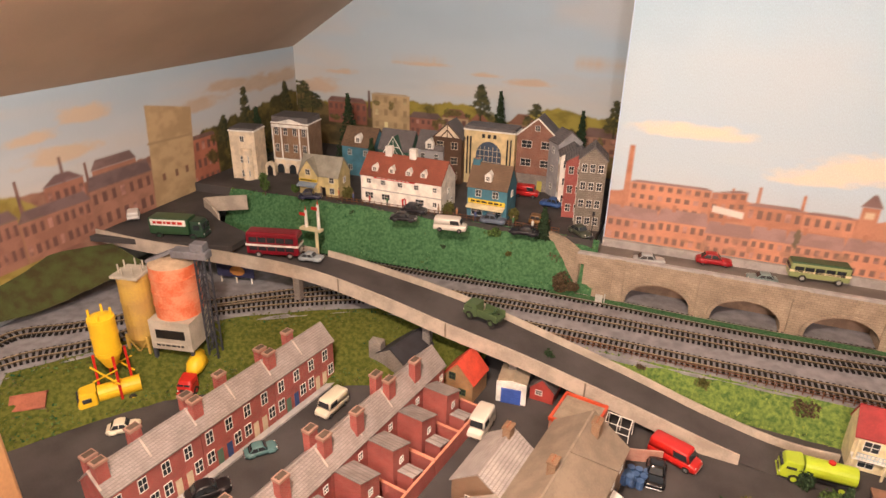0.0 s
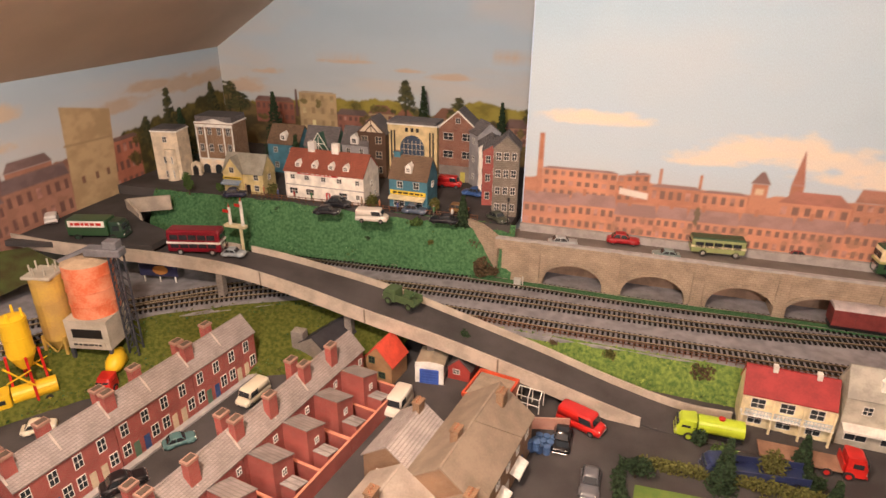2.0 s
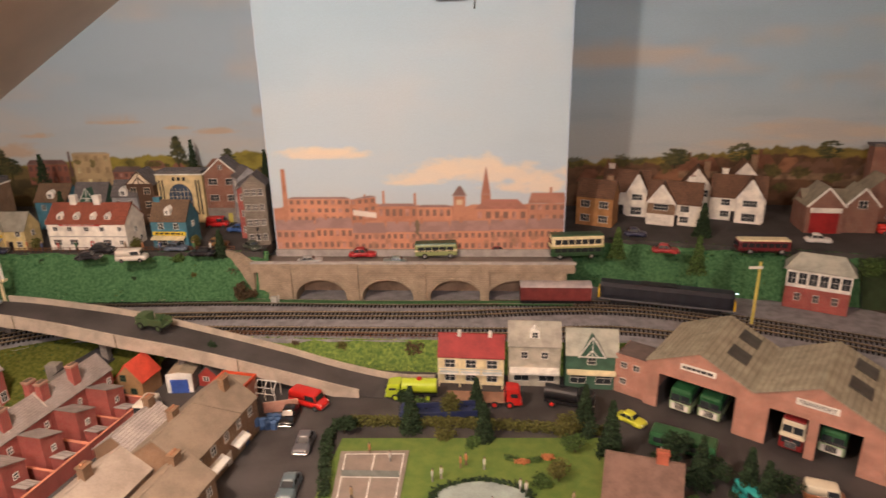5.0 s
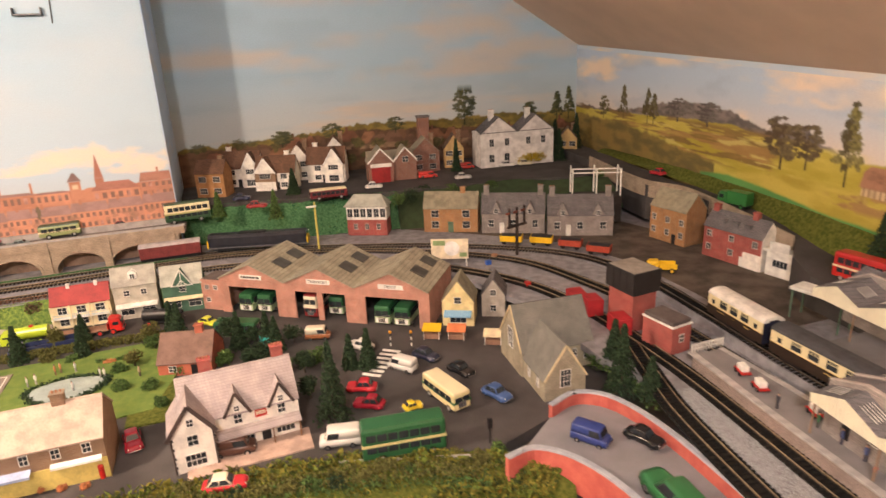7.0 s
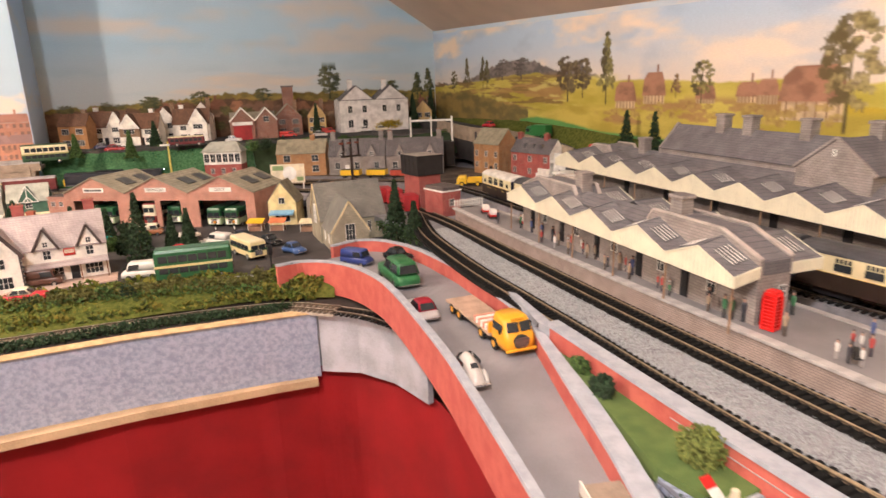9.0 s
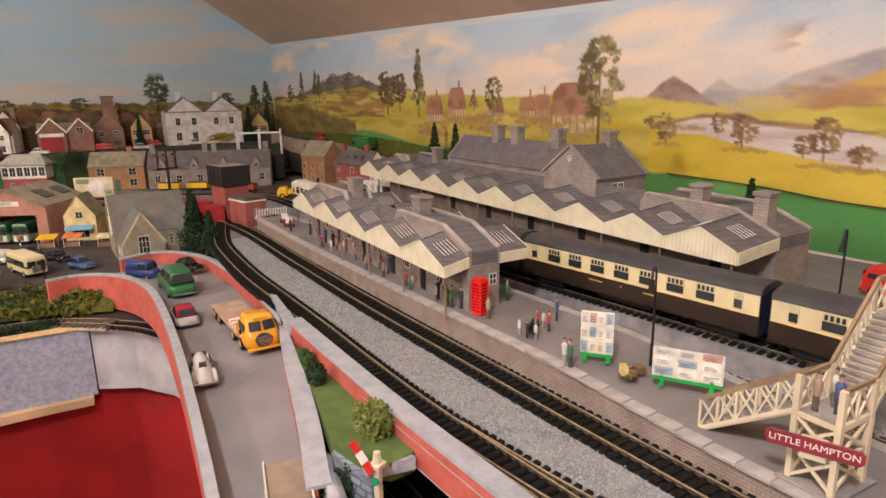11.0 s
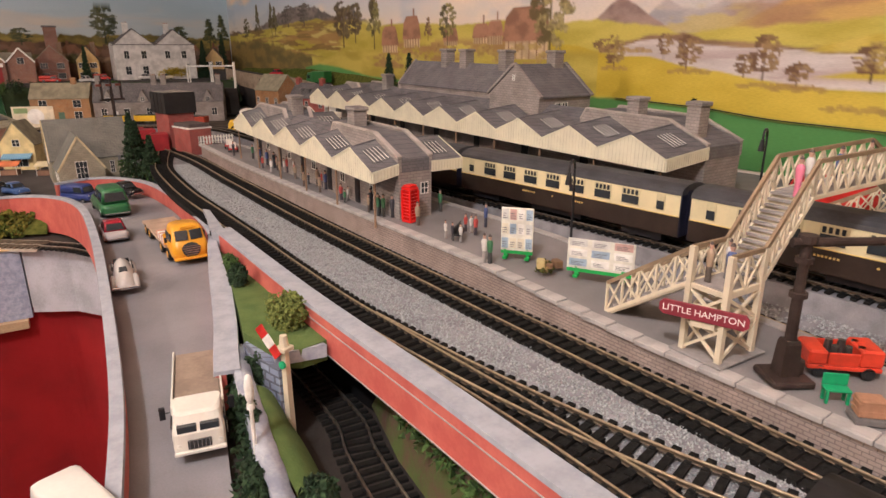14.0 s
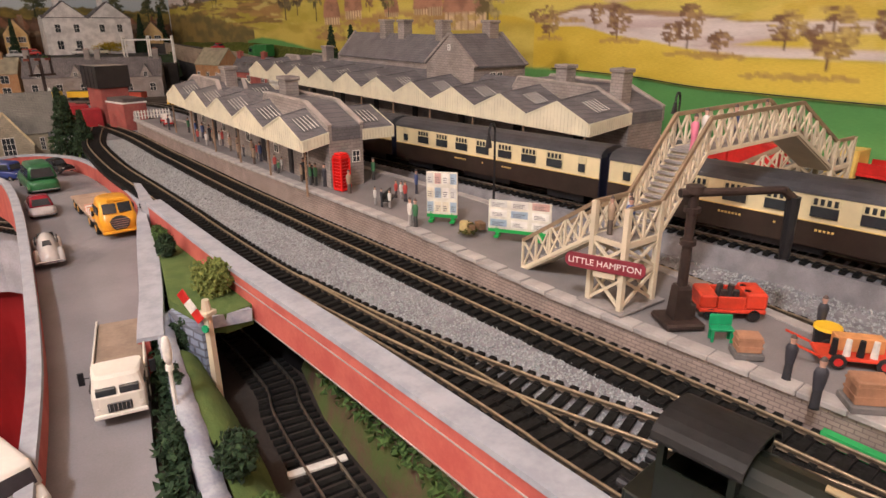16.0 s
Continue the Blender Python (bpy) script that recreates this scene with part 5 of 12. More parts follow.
def stack(e, x, y, z0, z1):
    """A broad brick chimney stack with a cream band and a dark flue top."""
    b = BM(); box(b, x - .0065, y - .0048, z0, x + .0065, y + .0048, z1 - .003); o = part("chimney", b, BRICKRED, e)
    b = BM(); box(b, x - .0074, y - .0057, z1 - .003, x + .0074, y + .0057, z1); part("cap", b, mat("chimney_cap", (0.34, 0.2, 0.15), .8), o)
    b = BM(); box(b, x - .005, y - .003, z1, x + .006, y + .0035, z1 + .0006); part("flue", b, mat("sooty_flue", (0.1, 0.07, 0.05), .9), o)


def party_wall(e, x, d, h, rh):
    b = BM(); loft(b, [[(xx, -d / 2 - .002, h - .002), (xx, 0, h + rh + .0022), (xx, d / 2 + .002, h - .002), (xx, d / 2 + .002, h - .0005), (xx, 0, h + rh + .0038), (xx, -d / 2 - .002, h - .0005)] for xx in (x - .0012, x + .0012)]); part("party_wall", b, mat("pale_flashing", (0.45, 0.38, 0.33), .8), e)


def terrace_front(m):
    w, d, h, rh = .114, .043, .064, .020
    wins, doors = [], []
    for k in range(4):
        u = -w / 2 + w * (k + .5) / 4
        wins.append(("f", u - .004, .048, .0092, .0165))
        if k % 2 == 0:
            wins += [("f", u - .006, .0195, .0096, .0165)]
            doors += [("f", u + .007, .008, .022, (GREEND, BLUED, CREAMD)[k % 3])]
        else:
            wins += [("f", u + .006, .0195, .0096, .0165)]
            doors += [("f", u - .007, .008, .022, (BLUED, CREAMD)[k // 2 % 2])]
        wins.append(("b", u, .044, .007, .011))
    e = house("terraced_house", m, w, d, h, rh, BRICKRED, LIGHTSLATE, "red brick terraced houses with ribbed grey slate roof", wins, doors, cat="terrace", group="red brick terraces")
    for x_, y_ in ((-w / 2 + .008, -.008), (-w / 2 + .008, .008), (0, .008)):
        stack(e, x_, y_, h + .008, .099)
    for x_ in (-w / 2, 0):
        party_wall(e, x_, d, h, rh)
    return e


EX, EY, ANG = 0.053, 0.757, 80
x, y = along(EX, EY, ANG, .0575, -.023)
T1 = terrace_front(pose(x, y, B, 0, 0, ANG))
for k in (1, 2):
    x, y = along(EX, EY, ANG, .0575 + .115 * k, -.023)
    copy_thing(T1, pose(x, y, B, 0, 0, ANG))


def terrace_back(m):
    w, d, h, rh = .116, .043, .062, .021
    wins = []
    for k in range(4):
        u = -w / 2 + w * (k + .5) / 4
        wins += [("b", u, .044, .007, .011), ("f", u + .006, .045, .006, .009)]
    e = house("terraced_house", m, w, d, h, rh, BRICKRED, LIGHTSLATE, "red brick terrace with rear wings and walled yards", wins, (), cat="terrace", group="red brick terraces")
    for x_, y_ in ((-w / 2 + .008, -.008), (-w / 2 + .008, .012), (0, -.012)):
        stack(e, x_, y_, h + .006, .1)
    for x_ in (-w / 2, 0):
        party_wall(e, x_, d, h, rh)
    for k in range(2):
        u = -w / 2 + w * (k + .36) / 2
        # rear wing with a lean-to slate roof
        b = BM(); loft(b, [[(u - .016, yy, 0), (u + .016, yy, 0), (u + .016, yy, .047), (u - .016, yy, .059)] for yy in (-d / 2 - .036, -d / 2)]); part("rear_wing", b, BRICKRED, e)
        b = BM(); loft(b, [[(u - .0175, yy, .0600), (u + .0175, yy, .0465), (u + .0175, yy, .048), (u - .0175, yy, .0615)] for yy in (-d / 2 - .0375, -d / 2 + .004)]); part("wing_roof", b, LIGHTSLATE, e)
        b = BM(); loft(b, [[(u - .009, yy, 0), (u + .009, yy, 0), (u + .009, yy, .021), (u - .009, yy, .026)] for yy in (-d / 2 - .058, -d / 2 - .0365)]); part("outhouse", b, BRICKRED, e)
        b = BM(); loft(b, [[(u - .011, yy, .0268), (u + .011, yy, .0208), (u + .011, yy, .0222), (u - .011, yy, .0282)] for yy in (-d / 2 - .0595, -d / 2 - .038)]); part("outhouse_roof", b, PALESLATE, e)
        window(e, pose(u + .016, -d / 2 - .02, .034, 0, 0, 90), .007, .010)
        window(e, pose(u, -d / 2 - .036, .035), .006, .008)
        door(e, pose(u + .016, -d / 2 - .008, 0, 0, 0, 90), .006, .016, BLUED)
        for xx in (u - .029, u + .0285):
            b = BM(); box(b, xx - .0012, -d / 2 - .062, 0, xx + .0012, -d / 2, .023); o = part("yard_wall", b, BRICKRED, e)
            b = BM(); box(b, xx - .0016, -d / 2 - .062, .0231, xx + .0016, -d / 2, .0242); part("coping", b, PINK, o)
        b = BM(); box(b, u - .029, -d / 2 - .0644, 0, u + .0285, -d / 2 - .062, .023); o = part("yard_wall", b, BRICKRED, e)
        b = BM(); box(b, u - .029, -d / 2 - .0647, .0231, u + .0285, -d / 2 - .0617, .0242); part("coping", b, PINK, o)
    return e


EX2, EY2 = 0.222, 0.765
x, y = along(EX2, EY2, ANG, .058, -.023)
T2 = terrace_back(pose(x, y, B, 0, 0, ANG))
for k in (1, 2):
    x, y = along(EX2, EY2, ANG, .058 + .117 * k, -.023)
    copy_thing(T2, pose(x, y, B, 0, 0, ANG))
# pavements of the street
for nm, off in (("pavement", .003), ):
    a0, a1 = along(EX, EY, ANG, -.01, .001), along(EX, EY, ANG, .36, .001)
    b0, b1 = along(EX, EY, ANG, -.01, .010), along(EX, EY, ANG, .36, .010)
    sheet("pavement", [a0, b0, b1, a1], B + .003, COPING, "pale pavement in front of the terrace", .004, "pavement")

# brown stone shop houses
TANROOF = mat("tan_card_roof", (0.25, 0.2, 0.15), 0.85, var=0.15, scale=40, bump=0.3)
hb = house("stone_house", pose(0.413, 0.632, B, 0, 0, 80), .16, .088, .055, .032, BRICKBROWN, TANROOF, "brown stone corner building with a plain tan card roof",
           [("f", u, z, .009, .012) for u in (-.06, -.03, 0, .03, .06) for z in (.043,)] + [("r", -.02, .04, .009, .012), ("r", .02, .04, .009, .012)],
           [("f", -.05, .01, .02, CREAMD), ("f", .0, .01, .02, WHITE), ("f", .045, .01, .02, BLUED)], [(-.03, .006, .1), (.055, -.012, .098)])
for u in (-.03, .022):
    awning(hb, pose(u, -.044, .028), .032, .012, .005, WHITE)
b = BM(); loft(b, [[(-.004 + .04, -.0455, .0555), (.004 + .04, -.0455, .0555), (.0, .0, .0885), (.0, 0, .0885)][:3], [(-.004 + .04, -.0465, .0575), (.004 + .04, -.0465, .0575), (.0, -.001, .0905)]]); part("hip_ridge", b, TANROOF, hb)
house("slate_house", pose(0.336, 0.625, B, 0, 0, 80), .085, .062, .048, .022, BRICKBROWN, PALESLATE, "brown brick house with a pale flaking slate roof",
      [("f", -.02, .03, .007, .01), ("f", .02, .03, .007, .01), ("r", 0, .03, .007, .01), ("l", .01, .03, .007, .01)], [("f", 0, .009, .018, BLUED)], [(.03, .0, .084)])
house("pale_house", pose(0.345, 0.505, B, 0, 0, 80), .11, .075, .048, .025, BRICKBROWN, mat("pale_card_roof", (0.36, 0.31, 0.26), 0.85, scale=30, bump=0.3), "brown house with a pale card roof and chimney",
      [("f", u, .032, .008, .011) for u in (-.035, 0, .035)], [("f", .018, .009, .018, CREAMD)], [(0, 0, .09)])
house("corner_shop", pose(0.432, 0.50, B, 0, 0, 80), .10, .07, .05, .026, BRICKBROWN, TANROOF, "brown corner shop with a tan roof and white doorways",
      [("f", u, .036, .008, .011) for u in (-.035, 0, .035)], [("f", .03, .009, .018, WHITE), ("f", -.03, .009, .018, WHITE)], [(.03, 0, .09)])
# flat roof with a red parapet
e = thing("flat_roofed_shed", pose(0.405, 0.765, B, 0, 0, 80), "flat grey roofed shed with orange-red parapet", "shed")
b = BM(); box(b, -.03, -.028, 0, .03, .028, .036); part("wall", b, BRICKORANGE, e)
for c in ((-.031, -.029, .031, -.026), (-.031, .026, .031, .029), (-.031, -.026, -.028, .026), (.028, -.026, .031, .026)):
    b = BM(); box(b, c[0], c[1], .036, c[2], c[3], .041); part("parapet", b, mat("orange_red_paint", (0.6, 0.08, 0.03), 0.5), e)
b = BM(); box(b, -.028, -.026, .036, .028, .026, .0375); part("roof", b, mat("grey_felt", (0.3, 0.25, 0.19), 0.9, bump=0.3), e)
# cottage, garage, shed
house("orange_cottage", pose(0.238, 0.802, B, 0, 0, -8), .048, .046, .032, .026, brickmat("yellow_brick", (0.42, 0.24, 0.1), (0.36, 0.2, 0.08), (0.3, 0.2, 0.12)), mat("bright_red_roof", (0.55, 0.07, 0.04), 0.6, bump=0.3), "small orange brick cottage with bright red roof",
      [("f", -.008, .036, .009, .010), ("f", .008, .014, .01, .009)], [("f", -.012, .009, .016, BLACK)], [], ridge="y", fm=mat("green_frame", (0.03, 0.08, 0.03), 0.5))
e = thing("garage", pose(0.307, 0.804, B, 0, 0, 5), "white lock-up garage with a blue door", "garage")
b = BM(); box(b, -.019, -.004, 0, .019, .04, .029); part("wall", b, mat("grey_concrete", (0.4, 0.37, 0.33), 0.8, bump=0.3), e)
b = BM(); loft(b, [[(x, -.006, .0), (x, -.004, .0), (x, -.004, z), (x, -.006, z)] for x, z in ((-.021, .033), (0, .036), (.021, .033))]); part("front_frame", b, WHITE, e)
b = BM(); rbox(b, -.014, -.0075, 0, .014, -.0055, .024, .0003, 1)
for k in range(5):
    box(b, -.014, -.0079, .003 + .0045 * k, .014, -.0075, .0045 + .0045 * k)
part("door", b, mat("blue_shutter", (0.05, 0.11, 0.42), 0.5), e)
b = BM(); loft(b, [[(x, y, z), (x, y, z + .0015)][::1] + [(x, y + .046, z + .0015), (x, y + .046, z)] for x, y, z in ((-.021, -.004, .029), (0, -.004, .034), (.021, -.004, .029))]); part("roof", b, mat("tan_felt", (0.34, 0.28, 0.2), 0.85, bump=0.3), e)
house("red_shed", pose(0.348, 0.838, B, 0, 0, -5), .034, .04, .02, .016, mat("red_board", (0.35, 0.05, 0.04), 0.6, bump=0.3), mat("dark_felt", (0.1, 0.08, 0.075), 0.9, bump=0.3), "small dark red garden shed", [("f", -.004, .014, .009, .007)], ridge="y", cat="shed")
e = thing("greenhouse_frame", pose(0.455, 0.79, B, 0, 0, -10), "bare white frame of a small greenhouse", "greenhouse")
for x in (-.016, 0, .016):
    for y in (-.01, .01):
        b = BM(); rod(b, (x, y, 0), (x, y, .022), .0007); part("post", b, WHITE, e)
    b = BM(); rod(b, (x, -.01, .022), (x, 0, .03), .0007); rod(b, (x, 0, .03), (x, .01, .022), .0007); part("rafter", b, WHITE, e)
for y, z in ((-.01, .022), (0, .03), (.01, .022), (-.01, .011)):
    b = BM(); rod(b, (-.016, y, z), (.016, y, z), .0006); part("rail", b, WHITE, e)
# dark shed and stone pier under the flyover
e = house("engine_shed", pose(0.135, 0.825, B, 0, 0, 75), .07, .05, .03, .016, STONE, mat("black_felt", (0.03, 0.03, 0.035), 0.8, bump=0.3), "low dark stone shed under the flyover", [("f", 0, .015, .008, .01)], cat="shed", ridge="x")
b = BM(); rbox(b, -.01, -.008, 0, .01, .008, .046, .0008); o = obj("stone_pier", b, STONE); o.matrix_basis = pose(0.097, 0.806, B); tagged(o, "square grey stone pier beside the shed", "pier")
e = thing("rock_pile", pose(0.035, 0.819, .865), "pale cream rock outcrop beside the grass", "rock")
b = BM(); bmesh.ops.create_icosphere(b, subdivisions=3, radius=.022)
for v in b.verts:
    v.co = Vector((v.co.x * 1.5, v.co.y * .7, v.co.z * .45)) + v.co.normalized() * .004 * noise.noise(v.co * 120)
part("rock", b, mat("cream_rock", (0.55, 0.45, 0.27), 0.9, bump=0.8), e, smooth=True)

# concrete plant
e = thing("cement_works", pose(-0.165, 0.70, B, 0, 0, 12) @ Matrix.Scale(1.15, 4), "weathered concrete batching plant with orange and tan silos", "silo plant")
ORANGE = mat("rusty_orange", (0.62, 0.13, 0.05), 0.55, scale=50, bump=0.2, col2=(0.68, 0.28, 0.16))
TANY = mat("dirty_yellow", (0.58, 0.38, 0.08), 0.6, scale=40, bump=0.2, col2=(0.45, 0.29, 0.09))
YEL = mat("bright_yellow", (0.8, 0.5, 0.02), 0.45, var=0.08, scale=30)
CONC = mat("stained_concrete", (0.5, 0.46, 0.38), 0.8, scale=40, bump=0.3, col2=(0.36, 0.33, 0.27))
DKSTEEL = mat("dark_steel", (0.06, 0.065, 0.08), 0.5, 0.3, scale=60)
b = BM(); rod(b, (0, 0, .082), (0, 0, .15), .028, .028, 28)
for z in (.098, .116, .134):
    rod(b, (0, 0, z), (0, 0, z + .0016), .0288, .0288, 28)
part("orange_silo", b, ORANGE, e)
b = BM(); rod(b, (0, 0, .15), (0, 0, .156), .028, .012, 28); part("silo_cap", b, mat("dusty_cap", (0.45, 0.33, 0.22), 0.8), e)
b = BM(); rod(b, (-.048, -.012, .05), (-.048, -.012, .135), .0185, .0185, 24); rod(b, (-.048, -.012, .03), (-.048, -.012, .05), .008, .0185, 24)
for z in (.07, .1, .128):
    rod(b, (-.048, -.012, z), (-.048, -.012, z + .0014), .019, .019, 24)
part("tan_silo", b, TANY, e)
b = BM(); rbox(b, -.066, -.03, .134, -.03, .006, .138, .0008, 1)
for k in range(7):
    a = k * .9
    rod(b, (-.048 + .014 * math.cos(a), -.012 + .014 * math.sin(a), .138), (-.048 + .014 * math.cos(a), -.012 + .014 * math.sin(a), .149), .001)
part("silo_gear", b, CONC, e)
b = BM(); box(b, -.026, -.03, .042, .028, .022, .082); part("mixer_house", b, CONC, e)
b = BM(); box(b, -.018, -.0308, .058, .02, -.0298, .07); part("opening", b, BLACK, e)
sg = sign(e, pose(0, -.0302, .049), .044, .006, CONC, bars=3)
for x in (-.024, .026):
    for y in (-.028, .02):
        b = BM(); box(b, x - .002, y - .002, 0, x + .002, y + .002, .042); part("leg", b, DKSTEEL, e)
for x, y in ((-.062, -.026), (-.034, -.026), (-.062, .002), (-.034, .002)):
    b = BM(); bar(b, (x, y, 0), (x, y, .055), .003, .003); part("leg", b, TANY, e)
for x0, x1 in ((-.062, -.034), (-.034, -.062)):
    b = BM(); bar(b, (x0, -.026, .012), (x1, -.026, .05), .0015, .0015); part("brace", b, TANY, e)
b = BM()
for x in (.034, .046):
    for y in (-.006, .006):
        bar(b, (x, y, 0), (x, y, .165), .0018, .0018)
for k in range(14):
    z = .005 + k * .0115
    bar(b, (.034, -.006, z), (.046, -.006, z + .0115), .001, .001); bar(b, (.034, .006, z + .0115), (.046, .006, z), .001, .001); bar(b, (.034, -.006, z), (.034, .006, z + .0115), .001, .001)
part("elevator_tower", b, DKSTEEL, e)
b = BM(); rbox(b, .004, -.008, .158, .05, .008, .168, .001, 1); rbox(b, .03, -.007, .168, .047, .007, .178, .001, 1)
bar(b, (.004, 0, .165), (-.03, -.006, .15), .006, .004); part("conveyor_head", b, mat("grey_steel", (0.2, 0.2, 0.22), 0.5, 0.3), e)
# small yellow silo on red legs
e = thing("cement_silo", pose(-0.199, 0.600, B, 0, 0, 15) @ Matrix.Scale(1.2, 4), "bright yellow cement silo on red steel legs", "silo")
b = BM(); rod(b, (0, 0, .062), (0, 0, .108), .0138, .0138, 24); rod(b, (0, 0, .045), (0, 0, .062), .006, .0138, 24); rod(b, (0, 0, .108), (0, 0, .111), .0138, .006, 24); [rod(b, (0, 0, z), (0, 0, z + .0012), .0143, .0143, 24) for z in (.066, .085, .104)]; part("silo", b, YEL, e)
for k in range(4):
    a = k * 1.57 + .4
    b = BM(); rod(b, (.011 * math.cos(a), .011 * math.sin(a), .106), (.011 * math.cos(a), .011 * math.sin(a), .118), .0016, .0012); part("vent", b, YEL, e)
for x, y in ((-.013, -.012), (.013, -.012), (-.013, .012), (.013, .012)):
    b = BM(); bar(b, (x, y, 0), (x * .9, y * .9, .064), .0026, .0026); part("leg", b, REDD, e)
for s in (-1, 1):
    b = BM(); bar(b, (-.016, s * .014, .03), (.016, s * .014, .05), .0014, .0014); bar(b, (.016, s * .014, .03), (-.016, s * .014, .05), .0014, .0014); part("brace", b, YEL, e)
lorry(pose(-0.198, 0.587, 0.862, 0, 0, -127), YEL, YEL, "bright yellow cement tanker lorry under the silo", .078, .028, .032, "tank", YEL, 2, YEL)
lorry(pose(-0.122, 0.662, B, 0, 0, -75), REDD, REDD, "red lorry with a yellow mixer drum at the plant", .06, .024, .026, "mixer", YEL, 2)
bush(-0.285, 0.584, B + .015, .022, .012, .016, 3, LEAFD, "brown clump foliage bush on the grass slope")
for k, (px_, py_) in enumerate(((-0.259, 0.560), (-0.221, 0.609), (-0.156, 0.637))):
    b = BM(); rbox(b, -.012, -.005, 0, .012, .005, .005, .001); o = obj("timber_stack", b, mat("orange_timber", (0.5, 0.3, 0.16), 0.8, bump=0.3)); o.matrix_basis = pose(px_, py_, B, 0, 0, 25 * k); tagged(o, "low stack of pale orange timber", "timber")
# hut at the yard's edge
house("brown_hut", pose(-0.272, 0.529, B, 0, 0, 40), .04, .035, .024, .008, BRICKBROWN, mat("rust_roof", (0.3, 0.1, 0.06), 0.8), "small brown hut with a rusty red roof", [("f", 0, .014, .008, .008)], cat="hut")
e = thing("hoarding", pose(-0.214, 0.879, TR, 0, 0, 12), "dark blue advertising hoarding with an orange oval", "billboard")
b = BM(); rbox(b, -.034, -.001, .012, .034, .001, .036, .0003, 1); part("board", b, mat("navy_board", (0.03, 0.035, 0.09), 0.5), e)
b = BM(); rod(b, (.004, -.0018, .024), (.004, -.001, .024), .011, .011, 20); o = part("oval", b, mat("loaf_orange", (0.45, 0.2, 0.05), 0.6), e); o.scale = (1.25, 1, .8); o.location = (-.001, 0, .005)
for x in (-.028, 0, .028):
    b = BM(); box(b, x - .001, 0, 0, x + .001, .002, .013); part("post", b, WHITE, e)
# vehicles of the lower town
IVORY = paint("ivory", (0.72, 0.66, 0.5))
car(pose(0.526, 0.769, 0.862, 0, 0, -22), paint("van_red", (0.55, 0.02, 0.015)), "bright red delivery van on the street", .062, .025, .026, "van", "model vans", "van")
car(pose(0.506, 0.731, 0.862, 0, 0, -90), paint("car_black", (0.012, 0.012, 0.014), .15), "glossy black saloon car beside the red van", .052)
car(pose(0.546, 0.667, 0.862, 0, 0, -90), paint("car_grey", (0.12, 0.12, 0.13)), "dark grey saloon parked beside the hedge", .05)
car(pose(0.551, 0.577, 0.862, 0, 0, -89), paint("car_slate", (0.1, 0.14, 0.16)), "slate blue saloon parked in the side street", .05)
car(pose(0.086, 0.691, 0.862, 0, 0, -98), IVORY, "cream van in the terraced street", .05, .023, .024, "van", "model vans", "van")
car(pose(0.286, 0.730, 0.862, 0, 0, -94), paint("caravan_cream", (0.75, 0.7, 0.6)), "cream van between the yards and cottages", .05, .025, .028, "van", "model vans", "van")
car(pose(0.047, 0.586, 0.862, 0, 0, 47), paint("teal", (0.1, 0.2, 0.2), .25), "teal open car parked by the terrace", .04, .018, .014)
car(pose(0.034, 0.507, 0.862, 0, 0, 51), paint("car_black3", (0.015, 0.013, 0.015)), "black saloon in the terraced street", .05)
car(pose(-0.140, 0.552, 0.862, 0, 0, 39), IVORY, "cream saloon behind the terrace", .04, .02, .016)
LIME = paint("lime", (0.42, 0.55, 0.03))
lorry(pose(0.683, 0.796, 0.862, 0, 0, 180), LIME, REDD, "lime green tanker lorry with a cream stripe", .08, .027, .029, "tank", LIME, 2)
NAVY = paint("navy", (0.02, 0.03, 0.09))
lorry(pose(0.728, 0.736, 0.862, 0, 0, -173), NAVY, NAVY, "long dark blue articulated lorry by the hedge", .115, .028, .026, "sided", NAVY, 4)
lorry(pose(0.797, 0.781, 0.862, 0, 0, -2), REDD, mat("brown_planks", (0.25, 0.14, 0.09), .8), "red lorry with a brown flat bed", .115, .028, .032, "flat", REDD, 4)
lorry(pose(0.927, 0.777, 0.862, 0, 0, -17), BLACK, BLACK, "black tanker lorry parked by the shops", .075, .027, .03, "tank", BLACK, 2, REDD)
car(pose(1.011, 0.738, 0.862, 0, 0, -44), paint("yellow_green", (0.6, 0.62, 0.05)), "yellow and green sports car by the depot", .045, .02, .015)
# oil drums
DRUM = paint("drum_blue", (0.06, 0.12, 0.25), .5)
for k in range(11):
    b = BM(); rod(b, (0, 0, 0), (0, 0, .0115), .0042, .0042, 14)
    for z in (.0004, .0038, .0074, .0108):
        rod(b, (0, 0, z), (0, 0, z + .0006), .0045, .0045, 14)
    o = obj("oil_drum", b, DRUM); o.matrix_basis = pose(0.478 + (k % 3) * .0092 - .003 * (k // 3), 0.725 - (k // 3) * .0098, B + (.012 if k > 8 else 0)); tagged(o, "blue steel oil drum stacked beside the wall", "oil drum", "oil drums")
bm = BM(); bar(bm, (0.462, 0.745, B + .009), (0.512, 0.758, B + .009), .002, .018); tagged(obj("low_wall", bm, BRICKORANGE), "low orange brick yard wall", "wall", kind="structure")

# shops in front of the railway
e = house("red_roof_shop", pose(0.777, 0.855, B, 0, 0, -3), .106, .04, .052, .028, CREAM, mat("crimson_roof", (0.28, 0.025, 0.025), 0.6, bump=0.2), "two-storey shop with crimson roof and pale balcony", [("f", u, z, .016, .014) for u in (-.034, 0, .034) for z in (.014, .038)], cat="shop")
b = BM(); box(b, -.053, -.032, .024, .053, -.02, .0255); part("balcony", b, WHITE, e)
for k in range(4):
    u = -.051 + .034 * k
    b = BM(); box(b, u - .0012, -.0318, 0, u + .0012, -.0295, .052); part("post", b, CREAM, e)
